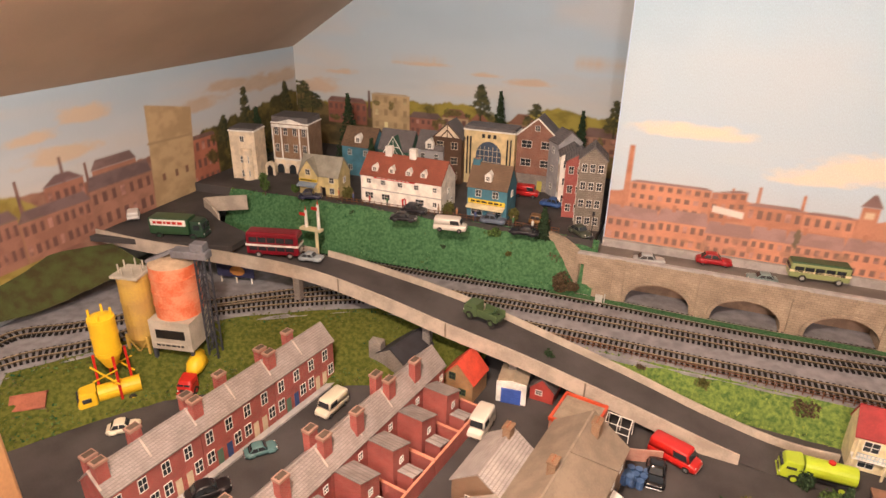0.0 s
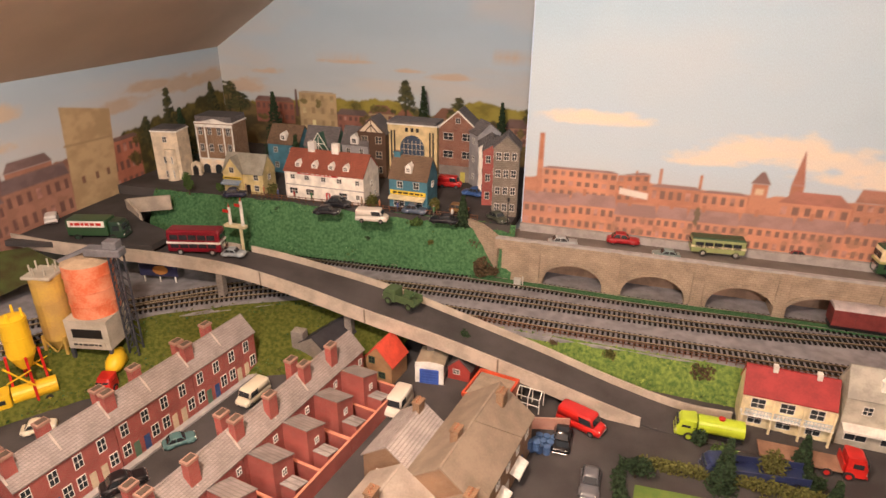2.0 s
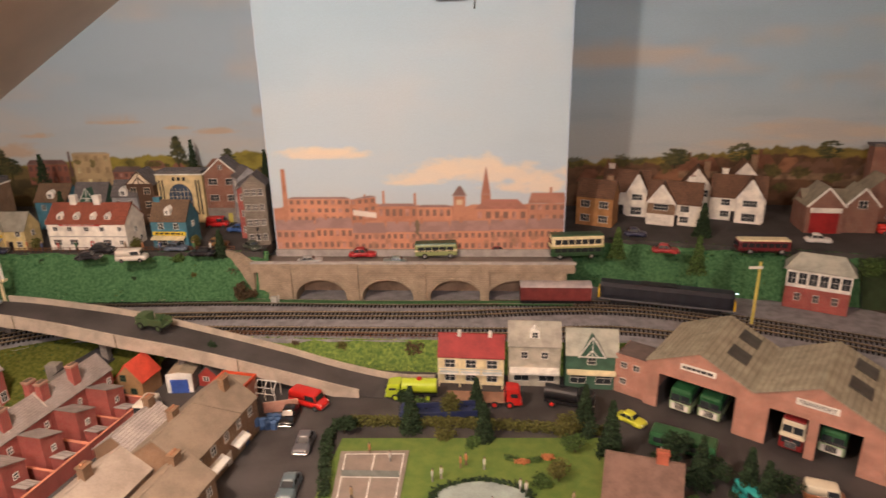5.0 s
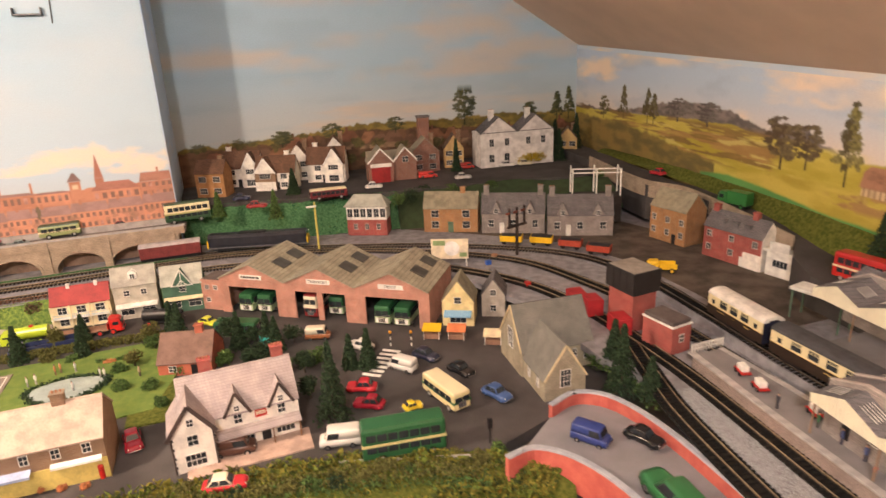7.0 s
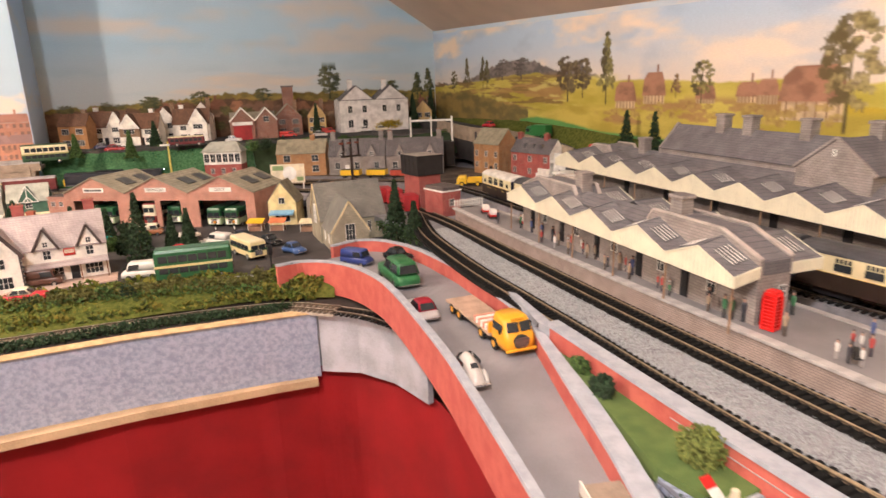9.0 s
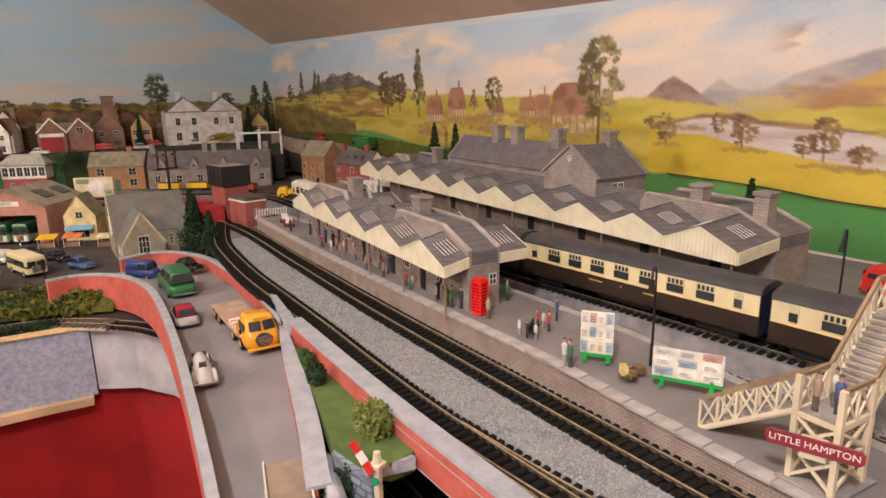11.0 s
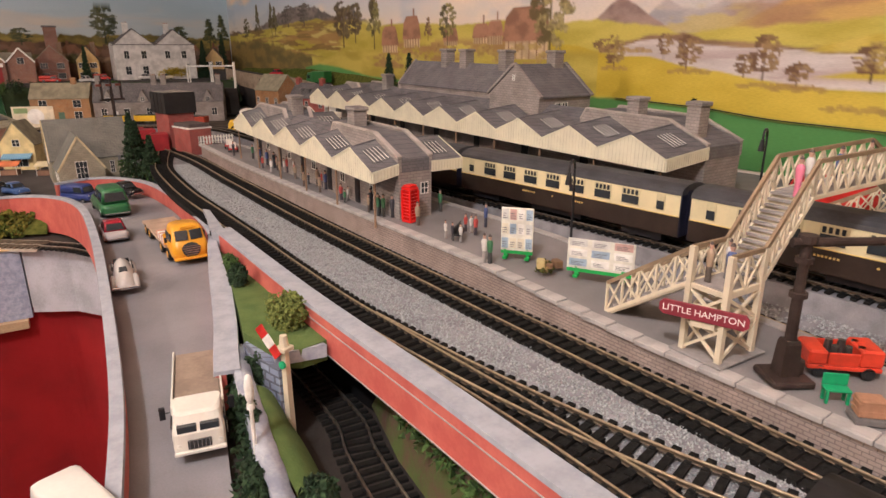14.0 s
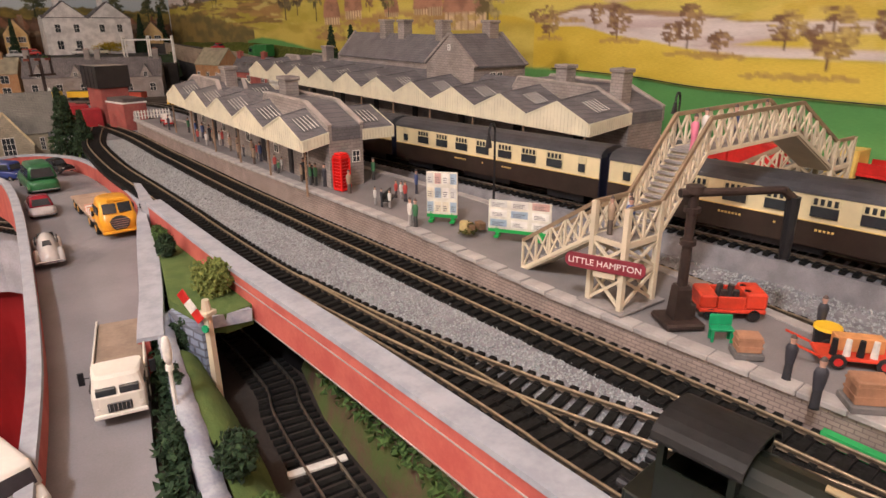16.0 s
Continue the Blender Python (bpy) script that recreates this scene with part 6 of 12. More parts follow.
for z in (.028, .0335):
    b = BM(); box(b, -.052, -.0316, z, .052, -.0305, z + .0008); part("rail", b, mat("pale_blue_rail", (0.45, 0.55, 0.6), .5), e)
for k in range(26):
    inst("baluster", shared(("baluster",), lambda bb: box(bb, 0, -.0314, .0255, .0008, -.0307, .0335), mat("pale_blue_rail", (0.45, 0.55, 0.6), .5)), e, pose(-.051 + .004 * k, 0, 0))
for u in (-.02, .03):
    b = BM(); rbox(b, u - .003, -.004, .074, u + .003, .004, .087, .0003, 1); part("chimney", b, WHITE, e)
e = house("grey_shop", pose(0.878, 0.853, B, 0, 0, -2), .082, .04, .074, .03, mat("grey_render", (0.42, 0.4, 0.33), .8, bump=.2), mat("grey_card", (0.38, 0.37, 0.32), .8, bump=.2), "tall grey-cream shop with a white canopy", [("f", -.016, .056, .010, .011), ("f", .016, .056, .010, .011), ("f", -.02, .02, .024, .02), ("f", .02, .02, .024, .02)], cat="shop")
awning(e, pose(0, -.02, .034), .078, .014, .003, WHITE)
b = BM(); loft(b, [[(-.008, y, .084), (.008, y, .084), (.008, y, .096), (0, y, .102), (-.008, y, .096)] for y in (-.017, .0)]); o = part("dormer", b, WHITE, e); window(e, pose(0, -.0175, .09), .008, .009)
e = house("green_shop", pose(0.968, 0.848, B, 0, 0, -4), .08, .042, .062, .032, mat("dark_green_boards", (0.05, 0.12, 0.08), .6), mat("grey_green_card", (0.4, 0.41, 0.35), .8, bump=.2), "green shop with a timbered gable and pale roof", [("f", -.02, .02, .024, .02), ("f", .02, .02, .024, .02), ("f", 0, .05, .012, .012)], cat="shop")
b = BM(); loft(b, [[(-.02, y, .058), (.02, y, .058), (0, y, .092)] for y in (-.024, .0)]); part("gable", b, mat("dark_green_boards", (0.05, 0.12, 0.08), .6), e)
b = BM()
for p, r in (((-.021, .057), (0, .093)), ((.021, .057), (0, .093)), ((-.02, .0585), (.02, .0585)), ((0, .058), (0, .09)), ((-.01, .058), (0, .07)), ((.01, .058), (0, .07))):
    bar(b, (p[0], -.0246, p[1]), (r[0], -.0246, r[1]), .0012, .0018)
part("timbering", b, WHITE, e)
awning(e, pose(0, -.021, .034), .076, .008, .003, CREAM)

# bus depot: three gabled bays
dep_o, dep_a = Vector((1.04, 0.79, B)), Vector((1.405, 0.528, B))
ang = math.degrees(math.atan2(dep_a.y - dep_o.y, dep_a.x - dep_o.x))
DL = (dep_a - dep_o).length
mid_ = (dep_o + dep_a) / 2
e = thing("bus_depot", pose(mid_.x, mid_.y, B, 0, 0, ang), "orange brick bus depot with three felted gable roofs", "bus depot")
DD, DH, DR = .155, .074, .034
bw = DL / 3
for k in range(3):
    c = -DL / 2 + bw * (k + .5)
    b = BM()
    ow = bw * .36
    for y0, y1 in ((0, .004),):
        for xa, xb in ((c - bw / 2, c - ow), (c + ow, c + bw / 2)) + (((c - .006, c + .006),) if k == 1 else ()):
            box(b, xa, y0, 0, xb, y1, .058)
        loft(b, [[(c - bw / 2, y, .058), (c + bw / 2, y, .058), (c + bw / 2, y, DH), (c, y, DH + DR), (c - bw / 2, y, DH)] for y in (y0, y1)])
    part("front_gable", b, BRICKORANGE, e)
    b = BM()
    for s in (-1, 1):
        loft(b, [[(c + s * (bw / 2), y, DH), (c, y, DH + DR), (c, y, DH + DR + .002), (c + s * (bw / 2), y, DH + .002)] for y in (-.004, DD)])
    rf = part("roof", b, brickmat("depot_tile", (0.38, 0.35, 0.26), (0.34, 0.31, 0.225), (0.24, 0.215, 0.155), .006, .0036, .0004, bump=.6), e)
    sl = math.atan2(DR, bw / 2)
    for s in (1,):
        for yy in (.04, .1):
            b = BM(); box(b, -.015, -.017, .0021, .015, .017, .0036); o = part("rooflight", b, mat("dull_rooflight", (0.07, 0.065, 0.055), .3), rf); o.matrix_basis = pose(c + s * bw * .25, yy + .02, DH + DR * .5, 0, s * math.degrees(sl), 0)
    sign(e, pose(c, -.0002, DH + .007), .05, .0095, WHITE, ("", "TRANSPORT", "DEPOT")[k], BLACK, 3, .0075)
    b = BM(); box(b, c - bw / 2, DD - .003, 0, c + bw / 2, DD, DH); part("back_wall", b, BRICKORANGE, e)
for x in (-DL / 2, DL / 2 - .003):
    b = BM(); box(b, x, .004, 0, x + .003, DD - .003, DH); part("side_wall", b, BRICKORANGE, e)
# office annexe
b = BM(); box(b, -DL / 2 - .05, .006, 0, -DL / 2, .06, .066); part("annexe", b, BRICKORANGE, e)
b = BM(); box(b, -DL / 2 - .048, .008, .066, -DL / 2 - .002, .058, .0672); part("annexe_roof", b, mat("grey_felt2", (0.13, 0.1, 0.09), .9, bump=.3), e)
for u, z in ((-.036, .05), (-.016, .05), (-.036, .022)):
    window(e, pose(-DL / 2 + u, .006, z), .009, .009)
depot_m = e.matrix_basis
LGREEN = paint("bus_green", (0.022, 0.11, 0.04))
LIGHTG = paint("bus_light_green", (0.4, 0.52, 0.3))
for k, u, yy, lab in ((0, -.02, .05, 0), (0, .02, .055, 0), (1, -.022, .05, 1), (1, .022, .07, 0), (2, -.02, .045, 0), (2, .02, .045, 0)):
    mm = depot_m @ pose(-DL / 2 + bw * (k + .5) + u, yy - .002, 0, 0, 0, -90)
    if lab:
        bus(mm, paint("bus_maroon", (0.22, 0.02, 0.02)), IVORY, paint("bus_maroon", (0.22, 0.02, 0.02)), "maroon and cream double-deck bus inside the depot", .1, .029, .052, 2, IVORY)
    else:
        bb_ = bus(mm, LIGHTG, LGREEN, LGREEN, "green single-deck coach parked in the depot", .095, .031, .042, 1, CHROME)
        b = BM(); rbox(b, .0472, -.0125, .008, .0482, .0125, .018, .0004, 1); part("front_panel", b, WHITE, bb_)
# ---- park ----
sheet("park_lawn", [(0.587, 0.558), (0.596, 0.682), (0.956, 0.694), (0.965, 0.56), (0.93, 0.44), (0.60, 0.42)], B + .003, mat("park_grass", (0.09, 0.16, 0.03), 0.95, scale=60, bump=1.0, bscale=900, col2=(0.14, 0.2, 0.04)), "green scatter lawn of the model park", .002, "lawn")
sheet("tennis_court", [(0.601, 0.651), (0.694, 0.656), (0.692, 0.546), (0.609, 0.547)], B + .0046, mat("court_grey", (0.24, 0.2, 0.17), .85, var=.1), "grey tennis court with white lines", .0015, "tennis court")
A_, B_, C_, D_ = [Vector((*p, B + .0054)) for p in ((0.609, 0.644), (0.688, 0.647), (0.687, 0.551), (0.616, 0.552))]
for p, r in ((A_, B_), (B_, C_), (C_, D_), (D_, A_), ((A_ + D_) / 2, (B_ + C_) / 2), ((A_ + B_) / 2, (C_ + D_) / 2)):
    bm = BM(); bar(bm, p, r, .0016, .0003); tagged(obj("court_line", bm, WHITE), "thin white painted tennis court line", "line", "court lines", "structure")
bm = BM(); bar(bm, (A_ + D_) / 2 + Vector((0, 0, .006)), (B_ + C_) / 2 + Vector((0, 0, .006)), .0006, .009); tagged(obj("tennis_net", bm, mat("net_grey", (0.2, 0.22, 0.2), .9)), "grey net across the tennis court", "net")
pc = Vector((0.793, 0.558, 0))
bm = BM(); prism(bm, [(pc.x + .055 * math.cos(a * .2244) * (1 + .12 * math.sin(3 * a * .2244)), pc.y + .038 * math.sin(a * .2244)) for a in range(28)], B + .0035, B + .0052); tagged(obj("pond", bm, mat("pond_water", (0.3, 0.36, 0.33), .12, var=.2, scale=30, spec=.7)), "pale still pond in the park", "water", kind="structure")
hedge([(pc.x + .058 * math.cos(a * .35) * (1 + .1 * math.sin(3 * a * .35)), pc.y + .041 * math.sin(a * .35), B + .003) for a in range(19)], .003, .005, LEAFA, "dark reedy edge round the pond", 8, 700)
hedge([(0.597, 0.566, B), (0.577, 0.691, B), (0.608, 0.714, B)], .004, .014, LEAFA, "clipped dark hedge round the park", 2, 1500)
hedge([(0.607, 0.717, B), (0.760, 0.716, B), (0.957, 0.704, B)], .004, .016, LEAFC, "clipped olive hedge along the street", 3, 3000)
for k, (px_, py_, s, leaf) in enumerate((((0.596, 0.696) + (.018, LEAFA)), ((0.740, 0.684) + (.017, LEAFC)), ((0.919, 0.661) + (.018, LEAFB)), ((0.870, 0.595) + (.015, LEAFB)), ((0.970, 0.547) + (.016, LEAFB)), ((1.080, 0.608) + (.022, LEAFA)), ((1.159, 0.583) + (.02, LEAFA)), ((0.924, 0.508) + (.016, LEAFB)), ((0.890, 0.603) + (.018, LEAFC)), ((0.782, 0.674) + (.013, LEAFB)), ((0.697, 0.759) + (.016, LEAFB)))):
    bush(px_, py_, B, s, s * .9, s * .9, 10 + k, leaf, "rounded clump foliage tree in the park", trunk=.01 if s > .017 else 0)
for k, (px_, py_, h) in enumerate((((0.691, 0.710) + (.07,)), ((0.796, 0.686) + (.06,)), ((0.964, 0.657) + (.085,)), ((1.064, 0.605) + (.07,)), ((1.126, 0.565) + (.065,)), ((1.183, 0.307) + (.125,)), ((1.264, 0.438) + (.07,)))):
    conifer(px_, py_, B, h, h * .19 + .005, 30 + k % 3)
COLS = [pegpaint(*c) for c in (("peg_white", (0.62, 0.6, 0.56), (0.3, 0.28, 0.27)), ("peg_red", (0.42, 0.06, 0.05), (0.07, 0.06, 0.07)), ("peg_orange", (0.5, 0.2, 0.09), (0.2, 0.12, 0.08)), ("peg_dark", (0.035, 0.035, 0.045), (0.03, 0.03, 0.035)), ("peg_green", (0.05, 0.16, 0.07), (0.05, 0.05, 0.05)), ("peg_blue", (0.07, 0.1, 0.24), (0.05, 0.05, 0.07)), ("peg_tan", (0.33, 0.24, 0.16), (0.1, 0.075, 0.06)), ("peg_pink", (0.7, 0.2, 0.3), (0.7, 0.2, 0.3)))]
for k, (px_, py_, c) in enumerate((((0.730, 0.597) + (0,)), ((0.741, 0.602) + (0,)), ((0.772, 0.630) + (2,)), ((0.765, 0.624) + (2,)), ((0.796, 0.622) + (0,)), ((0.671, 0.632) + (0,)), ((0.840, 0.582) + (0,)), ((0.847, 0.578) + (0,)), ((0.641, 0.648) + (2,)), ((0.902, 0.560) + (6,)), ((0.633, 0.561) + (6,)), ((0.805, 0.549) + (0,)))):
    peg(px_, py_, B + .003, COLS[c], .02, "small painted peg figure in the park")
for k, (px_, py_) in enumerate(((0.830, 0.644), (0.846, 0.636), (0.862, 0.642), (0.878, 0.647))):
    bush(px_, py_, B + .003, .01, .005, .004, 50 + k, mat("orange_flowers", (0.5, 0.2, 0.08), .9) if k % 2 else LEAFB, "low flower bed of orange blooms", n=160)
# garden house with brown roof
house("garden_house", pose(0.985, 0.575, B, 0, 0, -15), .088, .08, .024, .036, mat("orange_render", (0.42, 0.12, 0.07), .7), mat("brown_felt", (0.16, 0.1, 0.08), .85, bump=.3), "orange-red bungalow with a brown roof in the park", [("f", -.02, .013, .012, .01), ("l", 0, .013, .01, .01)], [("f", .015, .01, .019, BLACK)], [(.02, 0, .074)])
car(pose(1.116, 0.572, 0.862, 0, 0, -68), paint("turquoise", (0.03, 0.35, 0.33)), "turquoise van half hidden by trees", .045, .022, .024, "van", "model vans", "van")
bus(pose(1.064, 0.672, 0.862, 0, 0, -27), LGREEN, LGREEN, LGREEN, "dark green coach outside the depot", .085, .03, .026, 1)

# ---- pub ----
QUOIN = mat("black_white_quoin", (0.05, 0.05, 0.05), .6)
PUBW = mat("white_render", (0.8, 0.76, 0.68), .7, bump=.2)
PUBR = brickmat("pub_slate", (0.44, 0.38, 0.37), (0.38, 0.33, 0.325), (0.30, 0.26, 0.255), .004, .0026, .0003, bump=.3)
e = house("pub", pose(1.057, 0.335, B, 0, 0, 4) @ Matrix.Scale(1.2, 4), .125, .07, .046, .036, PUBW, PUBR, "white rendered public house with grey slate gables", [("f", -.005, .037, .008, .011), ("f", .043, .037, .008, .011), ("f", .0, .013, .02, .014, 4, 2), ("f", .045, .013, .02, .014, 4, 2), ("l", 0, .03, .009, .012), ("r", .01, .03, .009, .012)], [("f", .023, .01, .02, BLACK)], [(.05, .004, .098), (-.03, .008, .098)], cat="public house", chm=BRICKRED)
b = BM(); loft(b, [[(-.0755, y, 0), (-.0315, y, 0), (-.0315, y, .046), (-.0535, y, .077), (-.0755, y, .046)] for y in (-.055, 0)]); part("gable_wing", b, PUBW, e)
b = BM()
for s in (-1, 1):
    loft(b, [[(-.0535 + s * .025, y, .043), (-.0535, y, .078), (-.0535, y, .0797), (-.0535 + s * .025, y, .0447)] for y in (-.058, .0)])
part("wing_roof", b, PUBR, e)
DARKT = mat("dark_barge_board", (0.07, 0.05, 0.045), .6)
b = BM(); [bar(b, (-.0535 + s * .0255, -.0586, .0432), (-.0535, -.0586, .0795), .0012, .0042) for s in (-1, 1)]; part("barge_board", b, DARKT, e)
b = BM(); [loft(b, [[(x + s * .0008, y, .0), (x - s * .0008, y, .0), (x - s * .0008, y, .046), (x + s * .0008, y, .046)] for y in (-.0562, -.0552)]) for x, s in ((-.0747, 1), (-.0323, 1))]; part("corner_boards", b, DARKT, e)
window(e, pose(-.0535, -.055, .013), .02, .014, None, 4, 2); window(e, pose(-.0535, -.055, .037), .01, .012); window(e, pose(-.0535, -.055, .058), .006, .008)
for u in (-.005, .043):
    b = BM(); loft(b, [[(u - .012, y, .044), (u + .012, y, .044), (u, y, .068)] for y in (-.037, -.005)]); part("dormer", b, PUBW, e)
    b = BM()
    for s in (-1, 1):
        loft(b, [[(u + s * .0145, y, .0435), (u, y, .0695), (u, y, .0712), (u + s * .0145, y, .0452)] for y in (-.039, -.003)])
    part("dormer_roof", b, PUBR, e)
    b = BM(); [bar(b, (u + s * .0145, -.0394, .0437), (u, -.0394, .0712), .0010, .0030) for s in (-1, 1)]; part("barge_board", b, DARKT, e)
    window(e, pose(u, -.037, .051), .005, .006)
b = BM(); loft(b, [[(x, -.035, .026), (x, -.049, .022), (x, -.049, .0232), (x, -.035, .0275)] for x in (-.031, .0625)]); part("porch_roof", b, PUBR, e)
for x in (-.028, .0, .03, .06):
    b = BM(); box(b, x - .0008, -.048, 0, x + .0008, -.0464, .0225); part("porch_post", b, mat("brown_post", (0.2, 0.1, 0.05), .6), e)
for x in (-.0755, -.0325):
    for k in range(8):
        b = BM(); box(b, x - .0002, -.0556, .001 + k * .0056, x + (.003 if k % 2 else .002), -.0549, .004 + k * .0056); part("quoin", b, QUOIN, e)
sign(e, pose(.02, -.0355, .039), .013, .011, REDD, bars=2, ink=IVORY)
sheet("pub_pavement", [(0.985, 0.245), (1.145, 0.25), (1.145, 0.30), (0.985, 0.30)], B + .002, mat("pink_paving", (0.45, 0.33, 0.27), .8), "pinkish pavement in front of the pub", .003, "pavement")
# corner shop with yellow front
e = house("yellow_shop", pose(0.82, 0.34, B, 0, 0, 0) @ Matrix.Scale(1.15, 4), .125, .075, .052, .03, BRICKBROWN, mat("pale_tan_roof", (0.46, 0.37, 0.3), .85, bump=.2), "brown brick corner shop with yellow front and pale roof", [("f", u, .042, .008, .011) for u in (-.045, -.015, .015, .045)] + [("f", .045, .015, .014, .016), ("f", -.04, .015, .02, .016)], [("f", .012, .01, .02, BLACK)], [(.02, .0, .096)], cat="shop")
b = BM(); box(b, -.0625, -.0385, 0, .0625, -.0374, .026); part("shopfront", b, mat("yellow_front", (0.62, 0.5, 0.15), .6), e)
awning(e, pose(-.035, -.0386, .031), .05, .01, .003, mat("pale_blue_awning", (0.35, 0.42, 0.6), .7))
awning(e, pose(.033, -.0386, .031), .05, .004, .003, WHITE)
for px_, py_ in ((0.813, 0.297), (0.836, 0.289), (0.863, 0.282)):
    bush(px_, py_, B, .007, .004, .006, 61, mat("orange_flowers", (0.5, 0.2, 0.08), .9), "tray of flowers and fruit outside the shop", n=140)
e = thing("pillar_box", pose(0.882, 0.296, B), "red pillar post box on the pavement", "post box")
b = BM(); rod(b, (0, 0, 0), (0, 0, .018), .0034, .0034, 14); rod(b, (0, 0, .018), (0, 0, .0205), .0038, .002, 14); part("body", b, REDD, e)
b = BM(); box(b, -.0015, -.0037, .0135, .0015, -.003, .0142); part("slot", b, BLACK, e)
sheet("garden_lawn", [(0.895, 0.40), (0.96, 0.40), (0.96, 0.52), (0.895, 0.53)], B + .0025, GRASS, "small garden lawn", .002, "lawn")
# street vehicles near the pub
car(pose(0.911, 0.360, 0.862, 0, 0, -79), paint("maroon", (0.3, 0.015, 0.03), .2), "maroon saloon parked beside the pub", .055)
car(pose(1.043, 0.283, 0.862, 0, 0, -7), paint("brown_van", (0.1, 0.045, 0.03)), "dark brown van in front of the pub", .058, .024, .026, "van", "model vans", "van")
car(pose(1.030, 0.213, 0.862, 0, 0, -10), paint("red_car", (0.5, 0.03, 0.04), .25), "red saloon with a white roof", .055, roofcol=IVORY)
car(pose(1.180, 0.245, 0.862, 0, 0, 168), paint("white_van", (0.7, 0.68, 0.62)), "white delivery van behind the green bus", .055, .024, .027, "van", "model vans", "van")
bus(pose(1.255, 0.195, 0.862, 0, 0, -7), LGREEN, LGREEN, LGREEN, "dark green double-deck bus with a yellow band", .11, .03, .052, 2, paint("band_yellow", (0.6, 0.52, 0.25)))
bus(pose(1.349, 0.290, 0.862, 0, 0, -75), paint("coach_cream", (0.72, 0.62, 0.32)), paint("coach_cream", (0.72, 0.62, 0.32)), paint("coach_cream2", (0.78, 0.7, 0.45)), "cream coach in the bus station forecourt", .085, .03, .034, 1, LGREEN)
car(pose(1.315, 0.406, 0.862, 0, 0, 129), paint("white_van", (0.7, 0.68, 0.62)), "white minibus beside the zebra crossing", .05, .022, .024, "van", "model vans", "van")
car(pose(1.268, 0.508, 0.862, 0, 0, 132), paint("white_car", (0.72, 0.7, 0.66)), "white saloon near the depot", .048)
car(pose(1.362, 0.427, 0.862, 0, 0, -56), paint("midnight", (0.02, 0.025, 0.05)), "dark blue saloon by the crossing", .05)
car(pose(1.399, 0.356, 0.862, 0, 0, -65), paint("car_black", (0.012, 0.012, 0.014)), "black saloon in the forecourt", .05)
car(pose(1.423, 0.268, 0.862, 0, 0, -67), paint("mid_blue", (0.05, 0.1, 0.25)), "blue saloon in the forecourt", .05)
car(pose(1.238, 0.370, 0.862, 0, 0, 156), paint("red_car", (0.5, 0.03, 0.04)), "red saloon behind the fir tree", .048)
car(pose(1.238, 0.319, 0.862, 0, 0, 149), paint("maroon", (0.3, 0.015, 0.03)), "dark maroon saloon behind the bus", .048)
car(pose(1.296, 0.289, 0.862, 0, 0, 6), paint("bright_yellow_car", (0.75, 0.55, 0.03)), "small bright yellow car", .03, .016, .013)
car(pose(1.203, 0.581, 0.862, 0, 0, -18), paint("cream_brown", (0.3, 0.12, 0.05)), "brown van with a cream roof near the depot", .045, .022, .024, "van", "model vans", "van", IVORY)
pz0, pz1 = Vector((1.258, 0.403, B + .0006)), Vector((1.319, 0.482, B + .0006))
for k in range(7):
    c = pz0.lerp(pz1, (k + .5) / 7)
    d = (pz1 - pz0).normalized(); nrm = Vector((-d.y, d.x, 0))
    bm = BM(); prism(bm, [tuple((c + d * a * .0035 + nrm * q * .016)[:2]) for a, q in ((-1, -1), (1, -1), (1, 1), (-1, 1))], B, B + .0006); tagged(obj("zebra_stripe", bm, WHITE), "white painted zebra crossing stripe", "road marking", "zebra crossing", "structure")
for px_, py_ in ((1.319, 0.496), (1.353, 0.481)):
    e = thing("beacon", pose(px_, py_, B), "black and white striped crossing beacon", "beacon", "crossing beacons")
    for k in range(4):
        b = BM(); rod(b, (0, 0, .006 * k), (0, 0, .006 * k + .006), .0012); part("pole", b, BLACK if k % 2 else WHITE, e)
    b = BM(); bmesh.ops.create_uvsphere(b, u_segments=10, v_segments=6, radius=.003); bmesh.ops.translate(b, verts=b.verts, vec=(0, 0, .027)); part("globe", b, mat("amber", (0.7, 0.3, 0.02), .3), e)
e = thing("traffic_light", pose(1.363, 0.158, B + .008), "black traffic light at the bridge", "traffic light")
b = BM(); rod(b, (0, 0, 0), (0, 0, .034), .0012); part("pole", b, BLACK, e)
b = BM(); rbox(b, -.003, -.002, .022, .003, .002, .038, .0005, 1); part("head", b, BLACK, e)
bm = BM(); ribbon(bm, curve_pts([(1.17, 0.205, B), (1.25, 0.178, B), (1.34, 0.148, B)]), [(-.001, 0), (.001, 0), (.001, .004), (-.001, .004)]); tagged(obj("kerb_rail", bm, COPING), "pale low kerb rail along the road edge", "kerb", kind="structure")
hedge([(0.75, 0.215, B - .004), (1.0, 0.20, B - .006), (1.2, 0.165, B - .006), (1.34, 0.12, B - .006)], .016, .016, LEAFC, "rough olive undergrowth along the bank", 21, 2600)
hedge([(0.75, 0.20, B - .004), (1.0, 0.19, B - .008), (1.2, 0.155, B - .008), (1.33, 0.11, B - .01)], .014, .012, LEAFB, "green undergrowth along the bank", 22, 1500)
hedge([(0.7, 0.085, .838), (1.0, 0.075, .838), (1.2, 0.065, .838), (1.35, 0.04, .838)], .005, .008, LEAFA, "dark scrub beside the quay track", 23, 1800)

# cream house beside the depot, market stalls, church
e = house("cream_house", pose(1.473, 0.548, B, 0, 0, -28), .06, .06, .05, .04, mat("cream_render", (0.72, 0.6, 0.3), .7), OLIVETILE, "cream gabled shop with a blue awning", [("f", 0, .052, .012, .012), ("f", 0, .016, .03, .018, 3, 1)], ridge="y", cat="shop")
